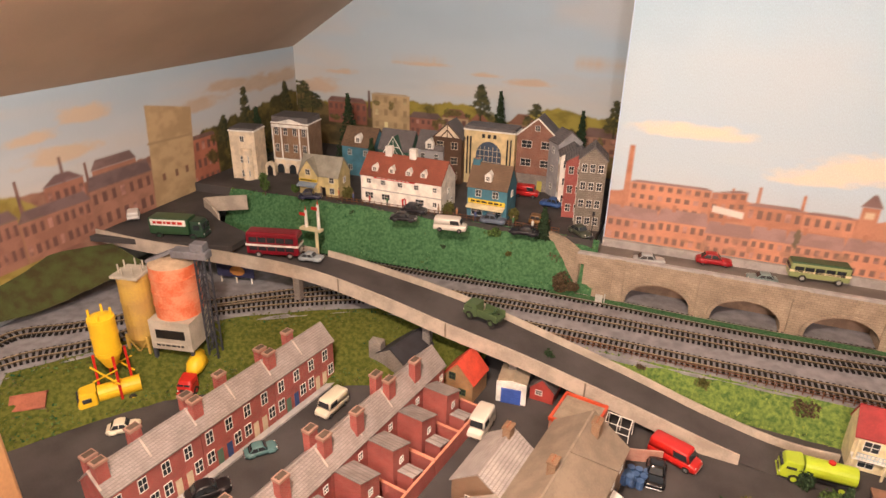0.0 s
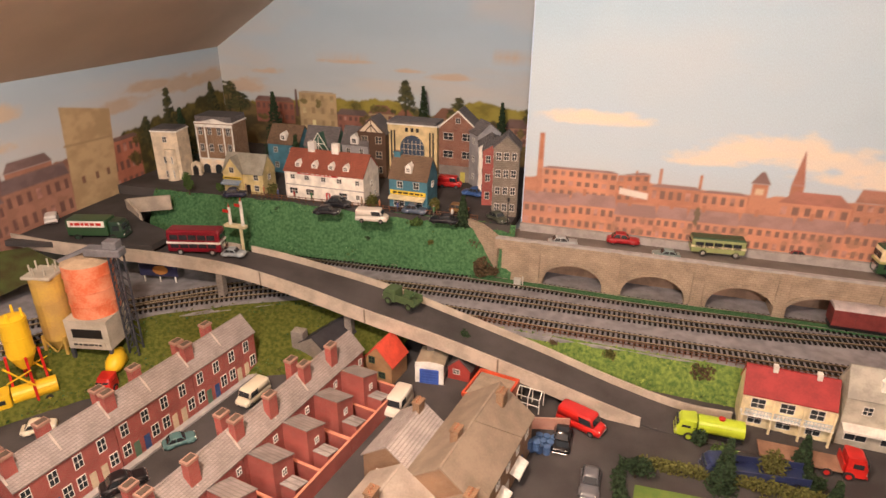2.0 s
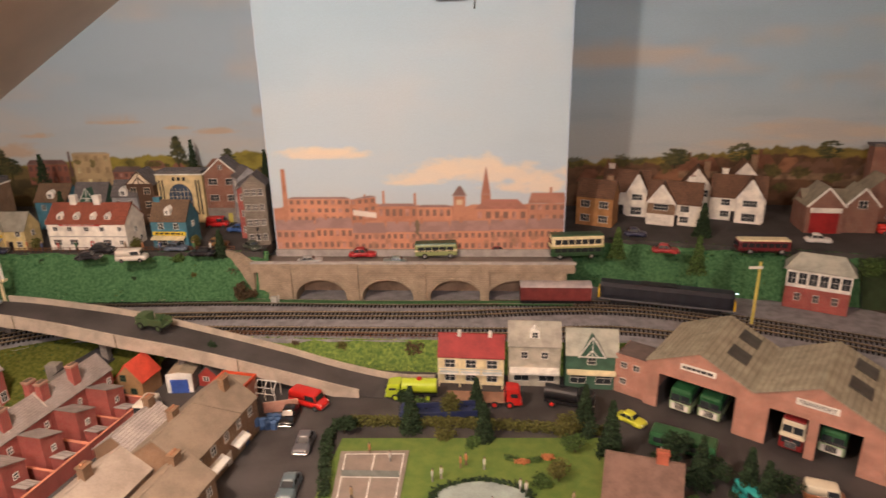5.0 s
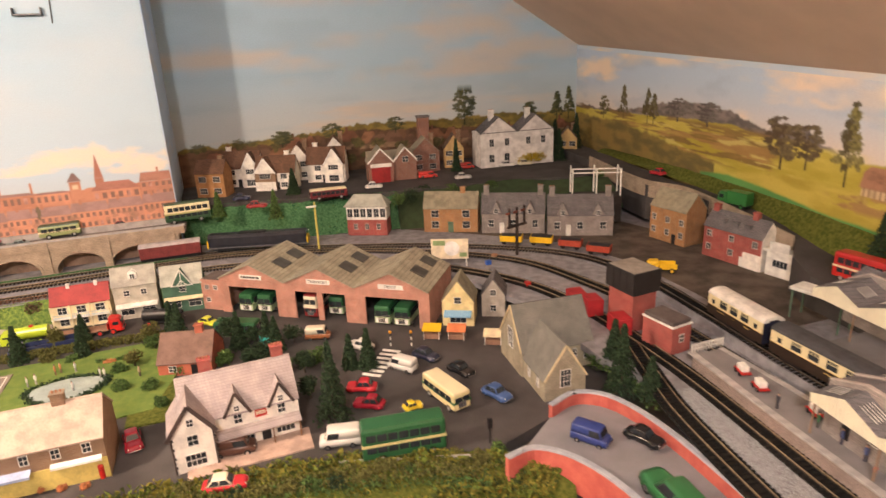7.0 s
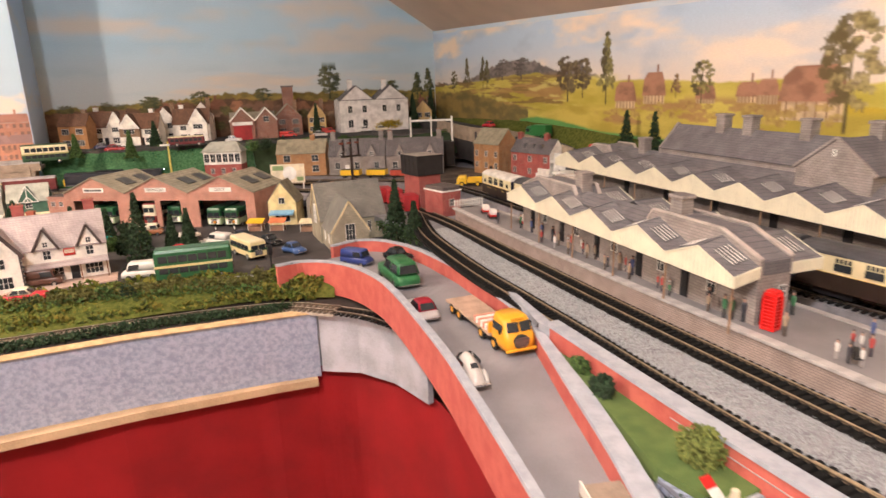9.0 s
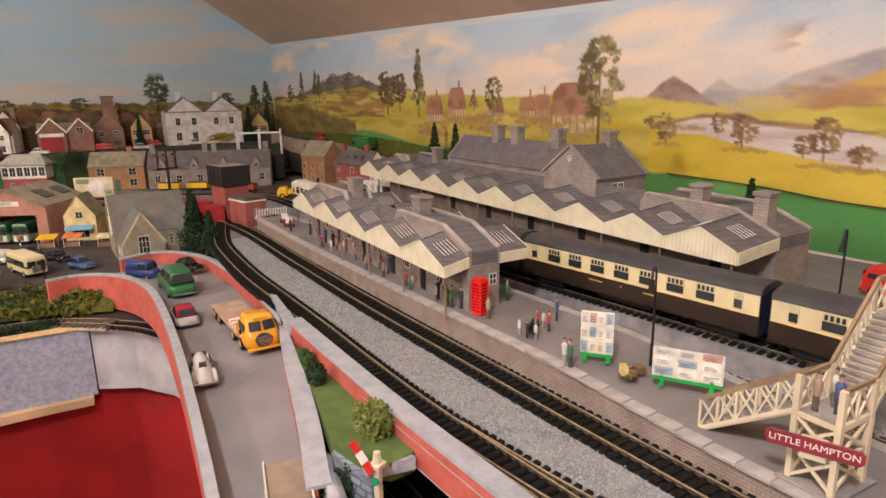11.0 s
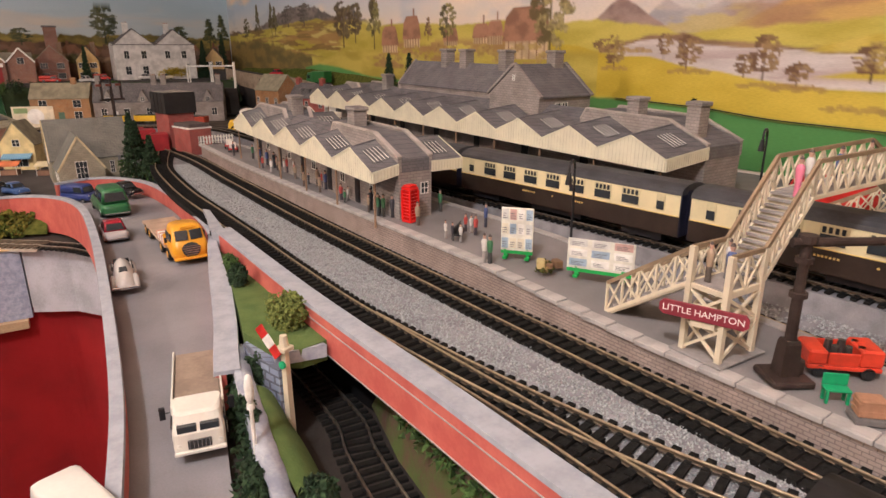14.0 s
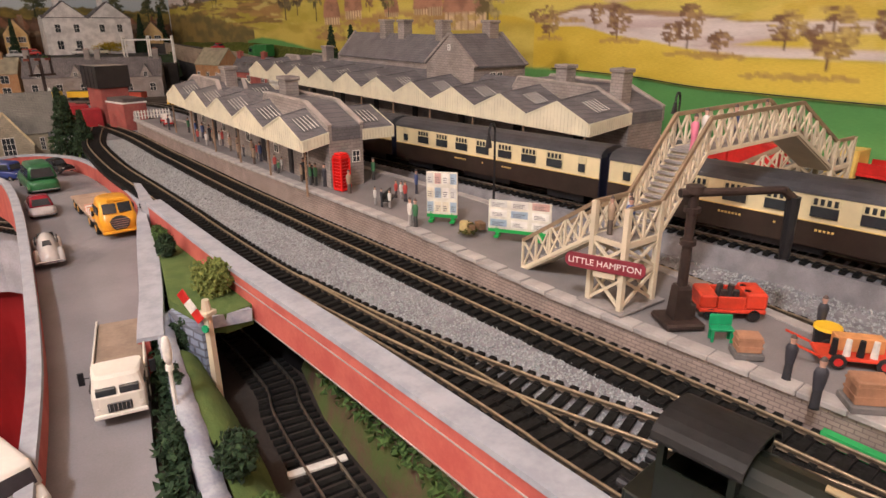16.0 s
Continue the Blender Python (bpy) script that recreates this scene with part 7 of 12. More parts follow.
awning(e, pose(0, -.03, .032), .052, .014, .006, stripes("blue_stripe", (0.12, 0.3, 0.5), (0.3, 0.5, 0.65), .004))
e = house("grey_cottage", pose(1.549, 0.556, B, 0, 0, -28), .045, .055, .045, .032, mat("grey_stucco", (0.42, 0.38, 0.32), .8), SLATE, "narrow grey gabled cottage", [("f", 0, .05, .01, .012), ("f", 0, .018, .01, .012)], ridge="y")
for k, (px_, py_, c) in enumerate((((1.438, 0.476) + (mat("orange_awning", (0.65, 0.2, 0.08), .7),)), ((1.490, 0.430) + (CREAM,)), ((1.398, 0.497) + (YEL,)))):
    e = thing("market_stall", pose(px_, py_, B, 0, 0, -28), ("market stall with an orange awning", "market stall with a cream awning", "low yellow market stall")[k], "market stall", "market stalls")
    b = BM(); rbox(b, -.014, -.008, 0, .014, .008, .009, .0005, 1); part("counter", b, mat("brown_planks", (0.25, 0.14, 0.09), .8), e)
    b = BM(); loft(b, [[(x, -.012, .017), (x, .01, .023), (x, .01, .0242), (x, -.012, .0182)] for x in (-.017, .017)]); part("awning", b, c, e)
    for x in (-.014, .014):
        b = BM(); rod(b, (x, -.01, 0), (x, -.01, .018), .0006); rod(b, (x, .009, 0), (x, .009, .023), .0006); part("post", b, WHITE, e)
e = thing("red_tank", pose(1.405, 0.551, B), "bright red round tank beside the depot", "tank")
b = BM(); rod(b, (0, 0, 0), (0, 0, .018), .008, .008, 18); rod(b, (0, 0, .018), (0, 0, .021), .008, .004, 18); part("tank", b, REDD, e)
CHST = brickmat("church_stone", (0.4, 0.36, 0.26), (0.34, 0.31, 0.22), (0.26, 0.23, 0.17), .006, .003, .0003)
CHRF = brickmat("church_slate", (0.22, 0.22, 0.19), (0.18, 0.18, 0.16), (0.1, 0.1, 0.09), .004, .0026, .0003)
e = house("church", pose(1.548, 0.345, B, 0, 0, -4), .125, .09, .044, .06, CHST, CHRF, "tan stone church with steep grey-green slate roof", [("f", u, .024, .006, .02, 2, 3) for u in (.03, .05)] + [("l", 0, .05, .018, .034, 3, 3), ("r", 0, .045, .014, .03, 3, 3)], cat="church")
for s in (-1, 1):
    b = BM(); bar(b, (-.064, s * .047, .042), (-.064, 0, .1055), .0015, .003); part("barge_board", b, mat("pale_barge", (0.6, 0.5, 0.3), .7), e)
e2 = house("church_transept", pose(1.517, 0.268, B, 0, 0, -4), .066, .09, .036, .05, CHST, CHRF, "gabled stone transept of the church with timber edging", [("f", 0, .034, .016, .028, 3, 3), ("l", -.02, .022, .006, .018, 2, 3), ("l", .012, .022, .006, .018, 2, 3)], ridge="y", cat="church")
for s in (-1, 1):
    b = BM(); bar(b, (s * .0345, -.0465, .034), (0, -.0465, .088), .0015, .003); part("barge_board", b, mat("pale_barge", (0.6, 0.5, 0.3), .7), e2)
conifer(1.585, 0.185, B + .018, .105, .028, 41); conifer(1.605, 0.235, B + .03, .075, .024, 42); conifer(1.600, 0.14, B + .03, .06, .02, 42)
# scrub between church and track
hedge([(1.585, 0.26, B + .02), (1.60, 0.18, B + .02), (1.60, 0.12, B + .02)], .01, .02, LEAFB, "green scrub below the track", 24, 500)

# ---- upper town ----
TW = TOWN
BLUER = mat("blue_render", (0.06, 0.19, 0.26), .7)
GREYR = mat("grey_render2", (0.35, 0.35, 0.36), .8, bump=.2)
CREAMR = mat("cream_stucco", (0.7, 0.6, 0.45), .7)
inn = house("inn", pose(-0.0, 1.135, TW, 0, 0, -1), .165, .07, .056, .032, PUBW, REDTILE, "white inn with a red tiled roof and dormers", [("f", u, .044, .009, .008) for u in (-.065, -.035, 0.0, .033)] + [("f", u, .016, .016, .011, 3, 2) for u in (-.065, -.03, .04)] + [("f", .07, .044, .007, .008), ("f", .07, .016, .007, .008), ("r", 0, .035, .009, .01), ("r", .015, .012, .009, .01)], [("f", .008, .009, .018, REDD)], [], cat="inn")
for x in (-.038, .012):
    b = BM(); rbox(b, x - .007, -.005, .07, x + .007, .005, .106, .0005, 1); part("chimney", b, WHITE, inn)
for u in (-.055, -.02, .015, .045):
    b = BM(); loft(b, [[(u - .006, y, .062), (u + .006, y, .062), (u + .006, y, .07), (u, y, .076), (u - .006, y, .07)] for y in (-.03, -.01)]); part("dormer", b, WHITE, inn); window(inn, pose(u, -.03, .067), .006, .006)
sign(inn, pose(-.012, -.0352, .0535), .085, .006, REDD, bars=4, ink=WHITE)
b = BM(); box(b, -.083, -.0362, .0275, .083, -.035, .029); part("string_course", b, COPING, inn)
bl = house("blue_shop", pose(0.165, 1.14, TW, 0, 0, -2), .075, .055, .058, .034, BLUER, BROWNTILE, "blue clapboard shop with brown roof and yellow fascia", [("f", -.016, .046, .010, .012), ("f", .016, .046, .010, .012), ("r", 0, .045, .009, .011), ("f", -.018, .012, .02, .016), ("f", .018, .012, .02, .016)], [], [(-.03, 0, .1)], cat="shop")
b = BM(); loft(b, [[(-.006, y, .068), (.006, y, .068), (.006, y, .08), (0, y, .086), (-.006, y, .08)] for y in (-.026, -.005)]); part("dormer", b, WHITE, bl); window(bl, pose(0, -.026, .074), .006, .007)
sign(bl, pose(0, -.0285, .031), .07, .008, mat("yellow_sign", (0.75, 0.55, 0.05), .5), bars=2)
awning(bl, pose(0, -.0285, .026), .07, .012, .003, CREAM)
yh = house("yellow_cottage", pose(-0.175, 1.122, TW, 0, 0, 3), .085, .05, .042, .03, mat("pale_yellow_render", (0.6, 0.5, 0.25), .7), mat("grey_green_tile", (0.3, 0.29, 0.24), .85, bump=.3), "pale yellow shop with grey roof and striped awning", [("f", .028, .034, .009, .011), ("f", .028, .012, .009, .011), ("f", -.02, .046, .009, .009), ("f", -.02, .012, .022, .014, 3, 1), ("r", 0, .03, .009, .011)], [("f", .01, .008, .018, BLACK)], cat="shop")
b = BM(); loft(b, [[(-.04, y, .0), (.0, y, .0), (.0, y, .042), (-.02, y, .07), (-.04, y, .042)] for y in (-.03, 0)]); part("gable_wing", b, mat("pale_yellow_render", (0.6, 0.5, 0.25), .7), yh)
b = BM()
for s in (-1, 1):
    loft(b, [[(-.02 + s * .0225, y, .0395), (-.02, y, .071), (-.02, y, .0725), (-.02 + s * .0225, y, .041)] for y in (-.032, 0)])
part("wing_roof", b, mat("grey_green_tile", (0.3, 0.29, 0.24), .85, bump=.3), yh); window(yh, pose(-.02, -.03, .047), .009, .01)
awning(yh, pose(-.02, -.0302, .027), .04, .012, .004, stripes("navy_stripe", (0.12, 0.22, 0.35), (0.4, 0.45, 0.5), .004))
sign(yh, pose(-.02, -.0305, .031), .04, .005, mat("yellow_sign", (0.75, 0.55, 0.05), .5), bars=2)
# low relief row at the back
def tall(name, px_, py_, w, h, rh, wm, rm, label, storeys, cols, ridge="x", d=.05, rz=0, fm=None, z=TW, flat=False, ww=.008, wh=.011):
    wins = [("f", -w / 2 + w * (c + .5) / cols, h * (s + .55) / storeys, ww, wh) for s in range(storeys) for c in range(cols)]
    if abs(rz) > 40:
        wins += [("r", -d * .3 + d * .3 * c, h * (s + .55) / storeys, ww, wh * 1.2) for s in range(storeys) for c in range(3)]
    return house(name, pose(px_, py_, z, 0, 0, rz), w, d, h, rh, wm, rm, label, wins, [], [], ridge, "town house", fm=fm, flat=flat)


e = tall("cream_tower_house", -0.375, 1.15, .055, .10, .004, CREAMR, SLATE, "tall cream stucco house with a rounded bay", 3, 1, d=.05, rz=12, flat=True)
b = BM(); loft(b, [[(.012 * math.cos(a * math.pi / 8) + .008, -.025 - .012 * math.sin(a * math.pi / 8), z) for a in range(9)] for z in (0, .066)]); part("bay", b, CREAMR, e)
for z in (.015, .045):
    for a in (60, 120):
        window(e, pose(.008 + .0124 * math.cos(radians(a)), -.025 - .0124 * math.sin(radians(a)), z, 0, 0, a - 90), .006, .013)
e = tall("brown_town_house", -0.303, 1.225, .085, .108, .012, BRICKBROWN, SLATE, "brown and white classical town house", 3, 4, d=.06, rz=6, flat=True, wh=.016)
b = BM(); box(b, -.043, -.0312, .03, .043, -.03, .033); box(b, -.043, -.0312, .1, .043, -.03, .106); [box(b, x - .0015, -.0312, .033, x + .0015, -.03, .1) for x in (-.041, -.021, .021, .041)]; part("facade_trim", b, WHITE, e)
b = BM(); loft(b, [[(-.04, y, .108), (.04, y, .108), (0, y, .118)] for y in (-.031, -.02)]); part("pediment", b, WHITE, e)
b = BM(); box(b, -.0425, -.0305, 0, .0425, -.0298, .03); part("ground_floor", b, CREAMR, e)
for x in (-.028, 0, .028):
    b = BM(); loft(b, [[(x + .008 * math.cos(a * math.pi / 8), y, .012 + .008 * math.sin(a * math.pi / 8)) for a in range(9)] + [(x - .008, y, 0), (x + .008, y, 0)] for y in (-.0312, -.0303)]); part("arch_opening", b, GLASS, e)
b = BM(); loft(b, [[(-.011, y, 0), (.011, y, 0), (.011, y, .02), (.008, y, .027), (0, y, .03), (-.008, y, .027), (-.011, y, .02)] for y in (-.004, .004)]); o = obj("white_archway", b, CREAMR); o.matrix_basis = pose(-0.338, 1.17, TW, 0, 0, 10); tagged(o, "small cream gateway between the houses", "gateway")
b = BM(); loft(b, [[(-.006, y, 0), (.006, y, 0), (.006, y, .017), (0, y, .023), (-.006, y, .017)] for y in (-.0048, -.0042)]); part("gate", b, BLACK, o)
bh = tall("blue_house", -0.165, 1.27, .075, .066, .032, BLUER, BROWNTILE, "blue house with brown roof and dormer", 2, 2, d=.06)
b = BM(); loft(b, [[(-.007, y, .072), (.007, y, .072), (.007, y, .084), (0, y, .09), (-.007, y, .084)] for y in (-.028, 0)]); part("dormer", b, WHITE, bh); window(bh, pose(0, -.028, .078), .007, .008)
gt = tall("green_gabled_house", -0.085, 1.28, .075, .064, .034, mat("green_boards", (0.04, 0.1, 0.07), .7), SLATE, "dark green house with a white timbered gable", 2, 2, d=.05)
b = BM(); loft(b, [[(-.026, y, .05), (.026, y, .05), (0, y, .092)] for y in (-.032, 0)]); part("gable", b, mat("green_boards", (0.04, 0.1, 0.07), .7), gt)
b = BM(); [bar(b, (p[0], -.0326, p[1]), (r[0], -.0326, r[1]), .001, .0016) for p, r in (((-.027, .05), (0, .093)), ((.027, .05), (0, .093)), ((0, .05), (0, .085)), ((-.014, .05), (0, .07)), ((.014, .05), (0, .07)), ((-.013, .0705), (.013, .0705)))]; part("timbering", b, WHITE, gt)
gh = tall("grey_house", -0.012, 1.295, .06, .07, .03, GREYR, SLATE, "grey rendered house with a dormer", 2, 2, d=.05)
b = BM(); loft(b, [[(-.009, y, .07), (.009, y, .07), (.009, y, .084), (0, y, .092), (-.009, y, .084)] for y in (-.027, 0)]); part("dormer", b, WHITE, gh); window(gh, pose(0, -.027, .077), .008, .009)
tim = tall("timbered_house", 0.025, 1.30, .062, .095, .03, mat("dark_timber", (0.09, 0.05, 0.03), .7), SLATE, "dark half-timbered house with a cream gable", 3, 2, "y", d=.05, fm=CREAMR, wh=.014, ww=.013)
b = BM(); loft(b, [[(-.029, y, .096), (.029, y, .096), (0, y, .1235)] for y in (-.0258, -.025)]); part("gable_panel", b, CREAMR, tim)
b = BM(); [bar(b, (p[0], -.0262, p[1]), (r[0], -.0262, r[1]), .001, .0022) for p, r in (((-.031, .095), (0, .125)), ((.031, .095), (0, .125)), ((-.031, .096), (.031, .096)), ((0, .096), (0, .124)), ((-.015, .096), (0, .112)), ((.015, .096), (0, .112)))]; part("timbering", b, mat("dark_timber", (0.09, 0.05, 0.03), .7), tim)
cin = house("cinema", pose(0.108, 1.32, TW), .108, .05, .112, .006, mat("cinema_cream", (0.68, 0.55, 0.3), .6), SLATE, "cream cinema front with a big arched window", [], [], [], cat="cinema", flat=True)
b = BM(); loft(b, [[(.027 * math.cos(a * math.pi / 12), y, .062 + .03 * math.sin(a * math.pi / 12)) for a in range(13)] + [(-.027, y, .04), (.027, y, .04)] for y in (-.0262, -.0252)]); part("arched_window", b, mat("blue_glass", (0.07, 0.1, 0.15), .15), cin)
b = BM(); [box(b, x - .0004, -.0266, .04, x + .0004, -.0262, .082) for x in (-.018, -.009, 0, .009, .018)]; [box(b, -.026, -.0266, z - .0004, .026, -.0262, z + .0004) for z in (.05, .062, .074)]; part("glazing_lattice", b, CREAMR, cin)
for x in (-.046, -.039, .039, .046):
    b = BM(); box(b, x - .0015, -.0262, .02, x + .0015, -.0252, .1); part("slot", b, BLACK, cin)
b = BM(); [box(b, x - .003, -.0264, .099, x + .003, -.0254, .107) for x in (-.012, 0, .012)]; part("sign_bars", b, BLACK, cin)
red = tall("red_gabled_house", 0.205, 1.325, .08, .112, .034, brickmat("russet_brick", (0.26, 0.09, 0.055), (0.2, 0.07, 0.045), (0.3, 0.2, 0.15)), SLATE, "tall russet brick house with a white-edged gable", 3, 2, "y", d=.05, ww=.02, wh=.014)
b = BM(); [bar(b, (s * .0425, -.0262, .1105), (0, -.0262, .1475), .0012, .0028) for s in (-1, 1)]; part("barge_board", b, WHITE, red); window(red, pose(0, -.025, .128), .009, .01)
b = BM(); box(b, -.04, -.0264, 0, .04, -.0252, .034); part("ground_floor", b, STONE, red); door(red, pose(.012, -.0266, 0), .01, .022, mat("yellow_door", (0.5, 0.45, 0.1), .5))
tall("grey_stone_house", 0.262, 1.30, .04, .11, .02, GREYR, SLATE, "narrow grey stone house", 3, 1, d=.05, rz=-50)
tall("white_house", 0.288, 1.25, .045, .10, .015, PUBW, SLATE, "narrow white house facing the side street", 3, 1, d=.05, rz=-75)
tall("red_house", 0.308, 1.205, .05, .105, .015, BRICKRED, SLATE, "red brick house on the side street", 3, 1, d=.05, rz=-80)
tall("stone_corner_house", 0.337, 1.155, .05, .125, .02, brickmat("brown_grey_stone", (0.24, 0.21, 0.17), (0.2, 0.17, 0.14), (0.13, 0.11, 0.09), .007, .0035, .0004), SLATE, "tall brown-grey corner house with paired windows", 4, 2, d=.045, rz=-82)
for k, (px_, py_, h, r) in enumerate(((0.098, 1.40, .175, .035), (-0.40, 1.22, .13, .028), (-0.235, 1.33, .155, .04), (-0.105, 1.19, .10, .018), (0.275, 1.40, .15, .03), (-0.32, 1.29, .10, .03))):
    conifer(px_, py_, TW, h, r, 45 + k % 2)
for k, (px_, py_, s, leaf) in enumerate(((-0.115, 1.105, .016, LEAFC), (0.095, 1.105, .016, LEAFC), (0.215, 1.115, .016, LEAFC), (-0.225, 1.09, .012, LEAFB), (-0.27, 1.055, .02, LEAFB))):
    bush(px_, py_, TW, s * .7, s * .5, s * 1.3, 70 + k, leaf, "olive creeper and bush against the houses", trunk=.012 if k == 4 else 0)
# cars in the town
def town_car(m, hue, col, label, style, length, height):
    car(m, paint("town_" + hue, col), label, length, .021, height, style)


town_car(pose(0.033, 1.042, 1.004, 0, 0, 12), "black", (0.015, 0.015, 0.02), "black convertible in front of the inn", "saloon", .048, .015)
town_car(pose(0.036, 1.081, 1.004, 0, 0, 7), "black", (0.015, 0.015, 0.02), "black taxi in front of the inn", "saloon", .048, .02)
town_car(pose(0.183, 1.094, 1.004, 0, 0, 3), "bluegrey", (0.1, 0.13, 0.18), "blue-grey saloon by the blue shop", "saloon", .046, .018)
town_car(pose(0.247, 1.066, 1.004, 0, 0, -176), "black", (0.015, 0.015, 0.02), "long black saloon in the upper street", "saloon", .05, .016)
town_car(pose(0.335, 1.105, 1.004, 0, 0, -40), "olive", (0.06, 0.07, 0.05), "dark olive saloon at the corner", "saloon", .046, .016)
town_car(pose(0.259, 1.124, 1.004, 0, 0, 2), "brown", (0.2, 0.1, 0.03), "small brown car in the upper street", "estate", .036, .017)
town_car(pose(0.259, 1.222, 1.004, 0, 0, 171), "blue", (0.04, 0.1, 0.28), "blue saloon in the side street", "saloon", .042, .018)
town_car(pose(0.202, 1.258, 1.004, 0, 0, 3), "red", (0.5, 0.02, 0.02), "red post van beside the red house", "van", .048, .024)
town_car(pose(-0.178, 1.071, 1.004, 0, 0, 24), "midnight", (0.02, 0.025, 0.06), "dark blue saloon by the yellow cottage", "saloon", .045, .018)
town_car(pose(-0.472, 0.862, 0.988, 0, 0, 71), "bluegrey", (0.1, 0.13, 0.18), "blue saloon on the road below the wall", "saloon", .045, .016)
town_car(pose(-0.439, 0.889, 0.988, 0, 0, 133), "white", (0.72, 0.7, 0.66), "small white van on the back road", "van", .035, .016)
town_car(pose(0.453, 1.093, 0.978, 0, 0, 10), "grey", (0.4, 0.42, 0.42), "pale grey and white saloon on the viaduct", "saloon", .05, .016)
town_car(pose(0.552, 1.131, 0.978, 0, 0, 4), "maroon", (0.35, 0.015, 0.02), "maroon saloon on the viaduct", "saloon", .056, .02)
town_car(pose(0.622, 1.095, 0.978, 0, 0, -175), "sage", (0.2, 0.27, 0.26), "pale blue-green car behind the parapet", "saloon", .045, .014)
town_car(pose(0.830, 1.153, 0.978, 0, 0, 8), "maroon2", (0.2, 0.02, 0.02), "dark red saloon on the viaduct", "saloon", .05, .018)
car(pose(0.126, 1.032, 1.004, 0, 0, 9), paint("milk_white", (0.72, 0.66, 0.58)), "white and pink delivery van in the upper street", .056, .023, .024, "van", "model vans", "van")
SAGE = paint("coach_sage", (0.28, 0.33, 0.14))
DGRN = paint("deep_green", (0.03, 0.08, 0.035))
bus(pose(0.702, 1.132, 0.978, 0, 0, 5), SAGE, SAGE, DGRN, "sage green coach with a dark roof on the viaduct", .085, .027, .032, 1, CREAM)
bus(pose(0.982, 1.132, 0.978, 0, 0, -174), DGRN, CREAM, DGRN, "dark green and cream double-deck bus on the viaduct", .105, .028, .05, 2, paint("bus_yellowgreen", (0.42, 0.41, 0.16)))
bus(pose(-0.138, 0.896, 0.966, 0, 0, 15), paint("bus_red", (0.19, 0.008, 0.018)), paint("bus_red", (0.19, 0.008, 0.018)), paint("bus_red", (0.19, 0.008, 0.018)), "dark red double-deck bus on the flyover", .09, .028, .045, 2, WHITE)
car(pose(-0.073, 0.903, 0.966, 0, 0, 11), paint("grey_blue_van", (0.3, 0.34, 0.36)), "pale grey car ahead of the red bus", .04, .02, .014)
cas = lorry(pose(-0.310, 0.867, 0.982, 0, 0, 16), paint("castor_green", (0.02, 0.05, 0.03)), DGRN, "dark green lorry with a white and red name board", .095, .03, .034, "box", DGRN, 2)
sign(cas, pose(-.012, -.0155, .031), .062, .011, WHITE, bars=3, ink=REDD)
arm = lorry(pose(0.242, 0.867, 0.944, 0, 0, 163), paint("army_green", (0.06, 0.1, 0.04), .6), paint("army_green", (0.06, 0.1, 0.04), .6), "olive green army recovery lorry on the flyover", .06, .024, .026, "sided", None, 2)
b = BM(); bar(b, (-.012, -.004, .012), (-.026, 0, .03), .0014, .0014); bar(b, (-.012, .004, .012), (-.026, 0, .03), .0014, .0014); part("jib", b, DGRN, arm)
bush(0.347, 0.848, .918, .007, .007, .008, 77, LEAFA, "small dark shrub standing on the flyover", n=200)
# signal gantry
e = thing("signal_gantry", pose(-0.128, 0.995, TR), "cream bracket semaphore signal with two white posts", "railway signal")
b = BM(); rod(b, (.008, 0, 0), (.008, 0, .072), .003); part("post", b, CREAM, e)
b = BM(); rbox(b, -.024, -.006, .07, .02, .006, .075, .0005, 1); part("bracket", b, CREAM, e)
for x in (-.012, .014):
    b = BM(); rod(b, (x, 0, .075), (x, 0, .122 if x > 0 else .108), .0032, .0026); part("doll", b, WHITE, e)
    b = BM(); rbox(b, x - .011, -.0045, .112 if x > 0 else .098, x + .001, -.0032, .118 if x > 0 else .104, .0003, 1); part("arm", b, REDD, e)
    b = BM(); rod(b, (x, 0, .122 if x > 0 else .108), (x, 0, .13 if x > 0 else .116), .0014, .0002); part("finial", b, REDD, e)
# fences and shrubs on the banks
for pts, zz, lab in (([(-0.15, 1.083), (0.0, 1.088), (0.3, 1.098)], TW, "low brown post and rail fence on the bank"), ([(0.35, 0.918), (0.6, 0.912), (1.0, 0.908)], TR + .001, "brown post and rail fence beside the track")):
    e = thing("fence", Matrix.Identity(4), lab, "fence", "fences")
    L_ = curve_pts([(x, y, zz) for x, y in pts], .012)
    rust = mat("fence_brown", (0.14, 0.06, 0.03), .8)
    for p in L_:
        o = inst("post", shared(("post",), lambda b: box(b, -.0006, -.0006, 0, .0006, .0006, .010), rust), e, Matrix.Translation(p))
    for z in (.004, .0085):
        b = BM(); ribbon(b, L_, [(-.0003, z - .0005), (.0003, z - .0005), (.0003, z + .0005), (-.0003, z + .0005)]); part("rail", b, rust, e)
for k, (px_, py_, zz, s, leaf) in enumerate(((0.30, 1.085, .955, .016, LEAFD), (0.335, 1.062, .915, .015, LEAFD), (0.06, 1.075, .965, .008, LEAFC), (0.19, 1.08, .985, .013, LEAFB), (0.10, 1.07, .95, .006, LEAFA), (0.0, 1.078, .99, .008, LEAFA), (-0.09, 1.075, .985, .007, LEAFA), (0.22, 1.075, .955, .007, LEAFC), (0.40, 0.905, .885, .014, LEAFB), (0.55, 0.90, .89, .014, LEAFC), (0.68, 0.895, .885, .02, LEAFD), (0.14, 0.80, .865, .016, LEAFA), (0.47, 0.905, .895, .008, LEAFD))):
    bush(px_, py_, zz, s, s * .6, s * .9, 90 + k, leaf, "clump foliage shrub on the embankment", n=320)
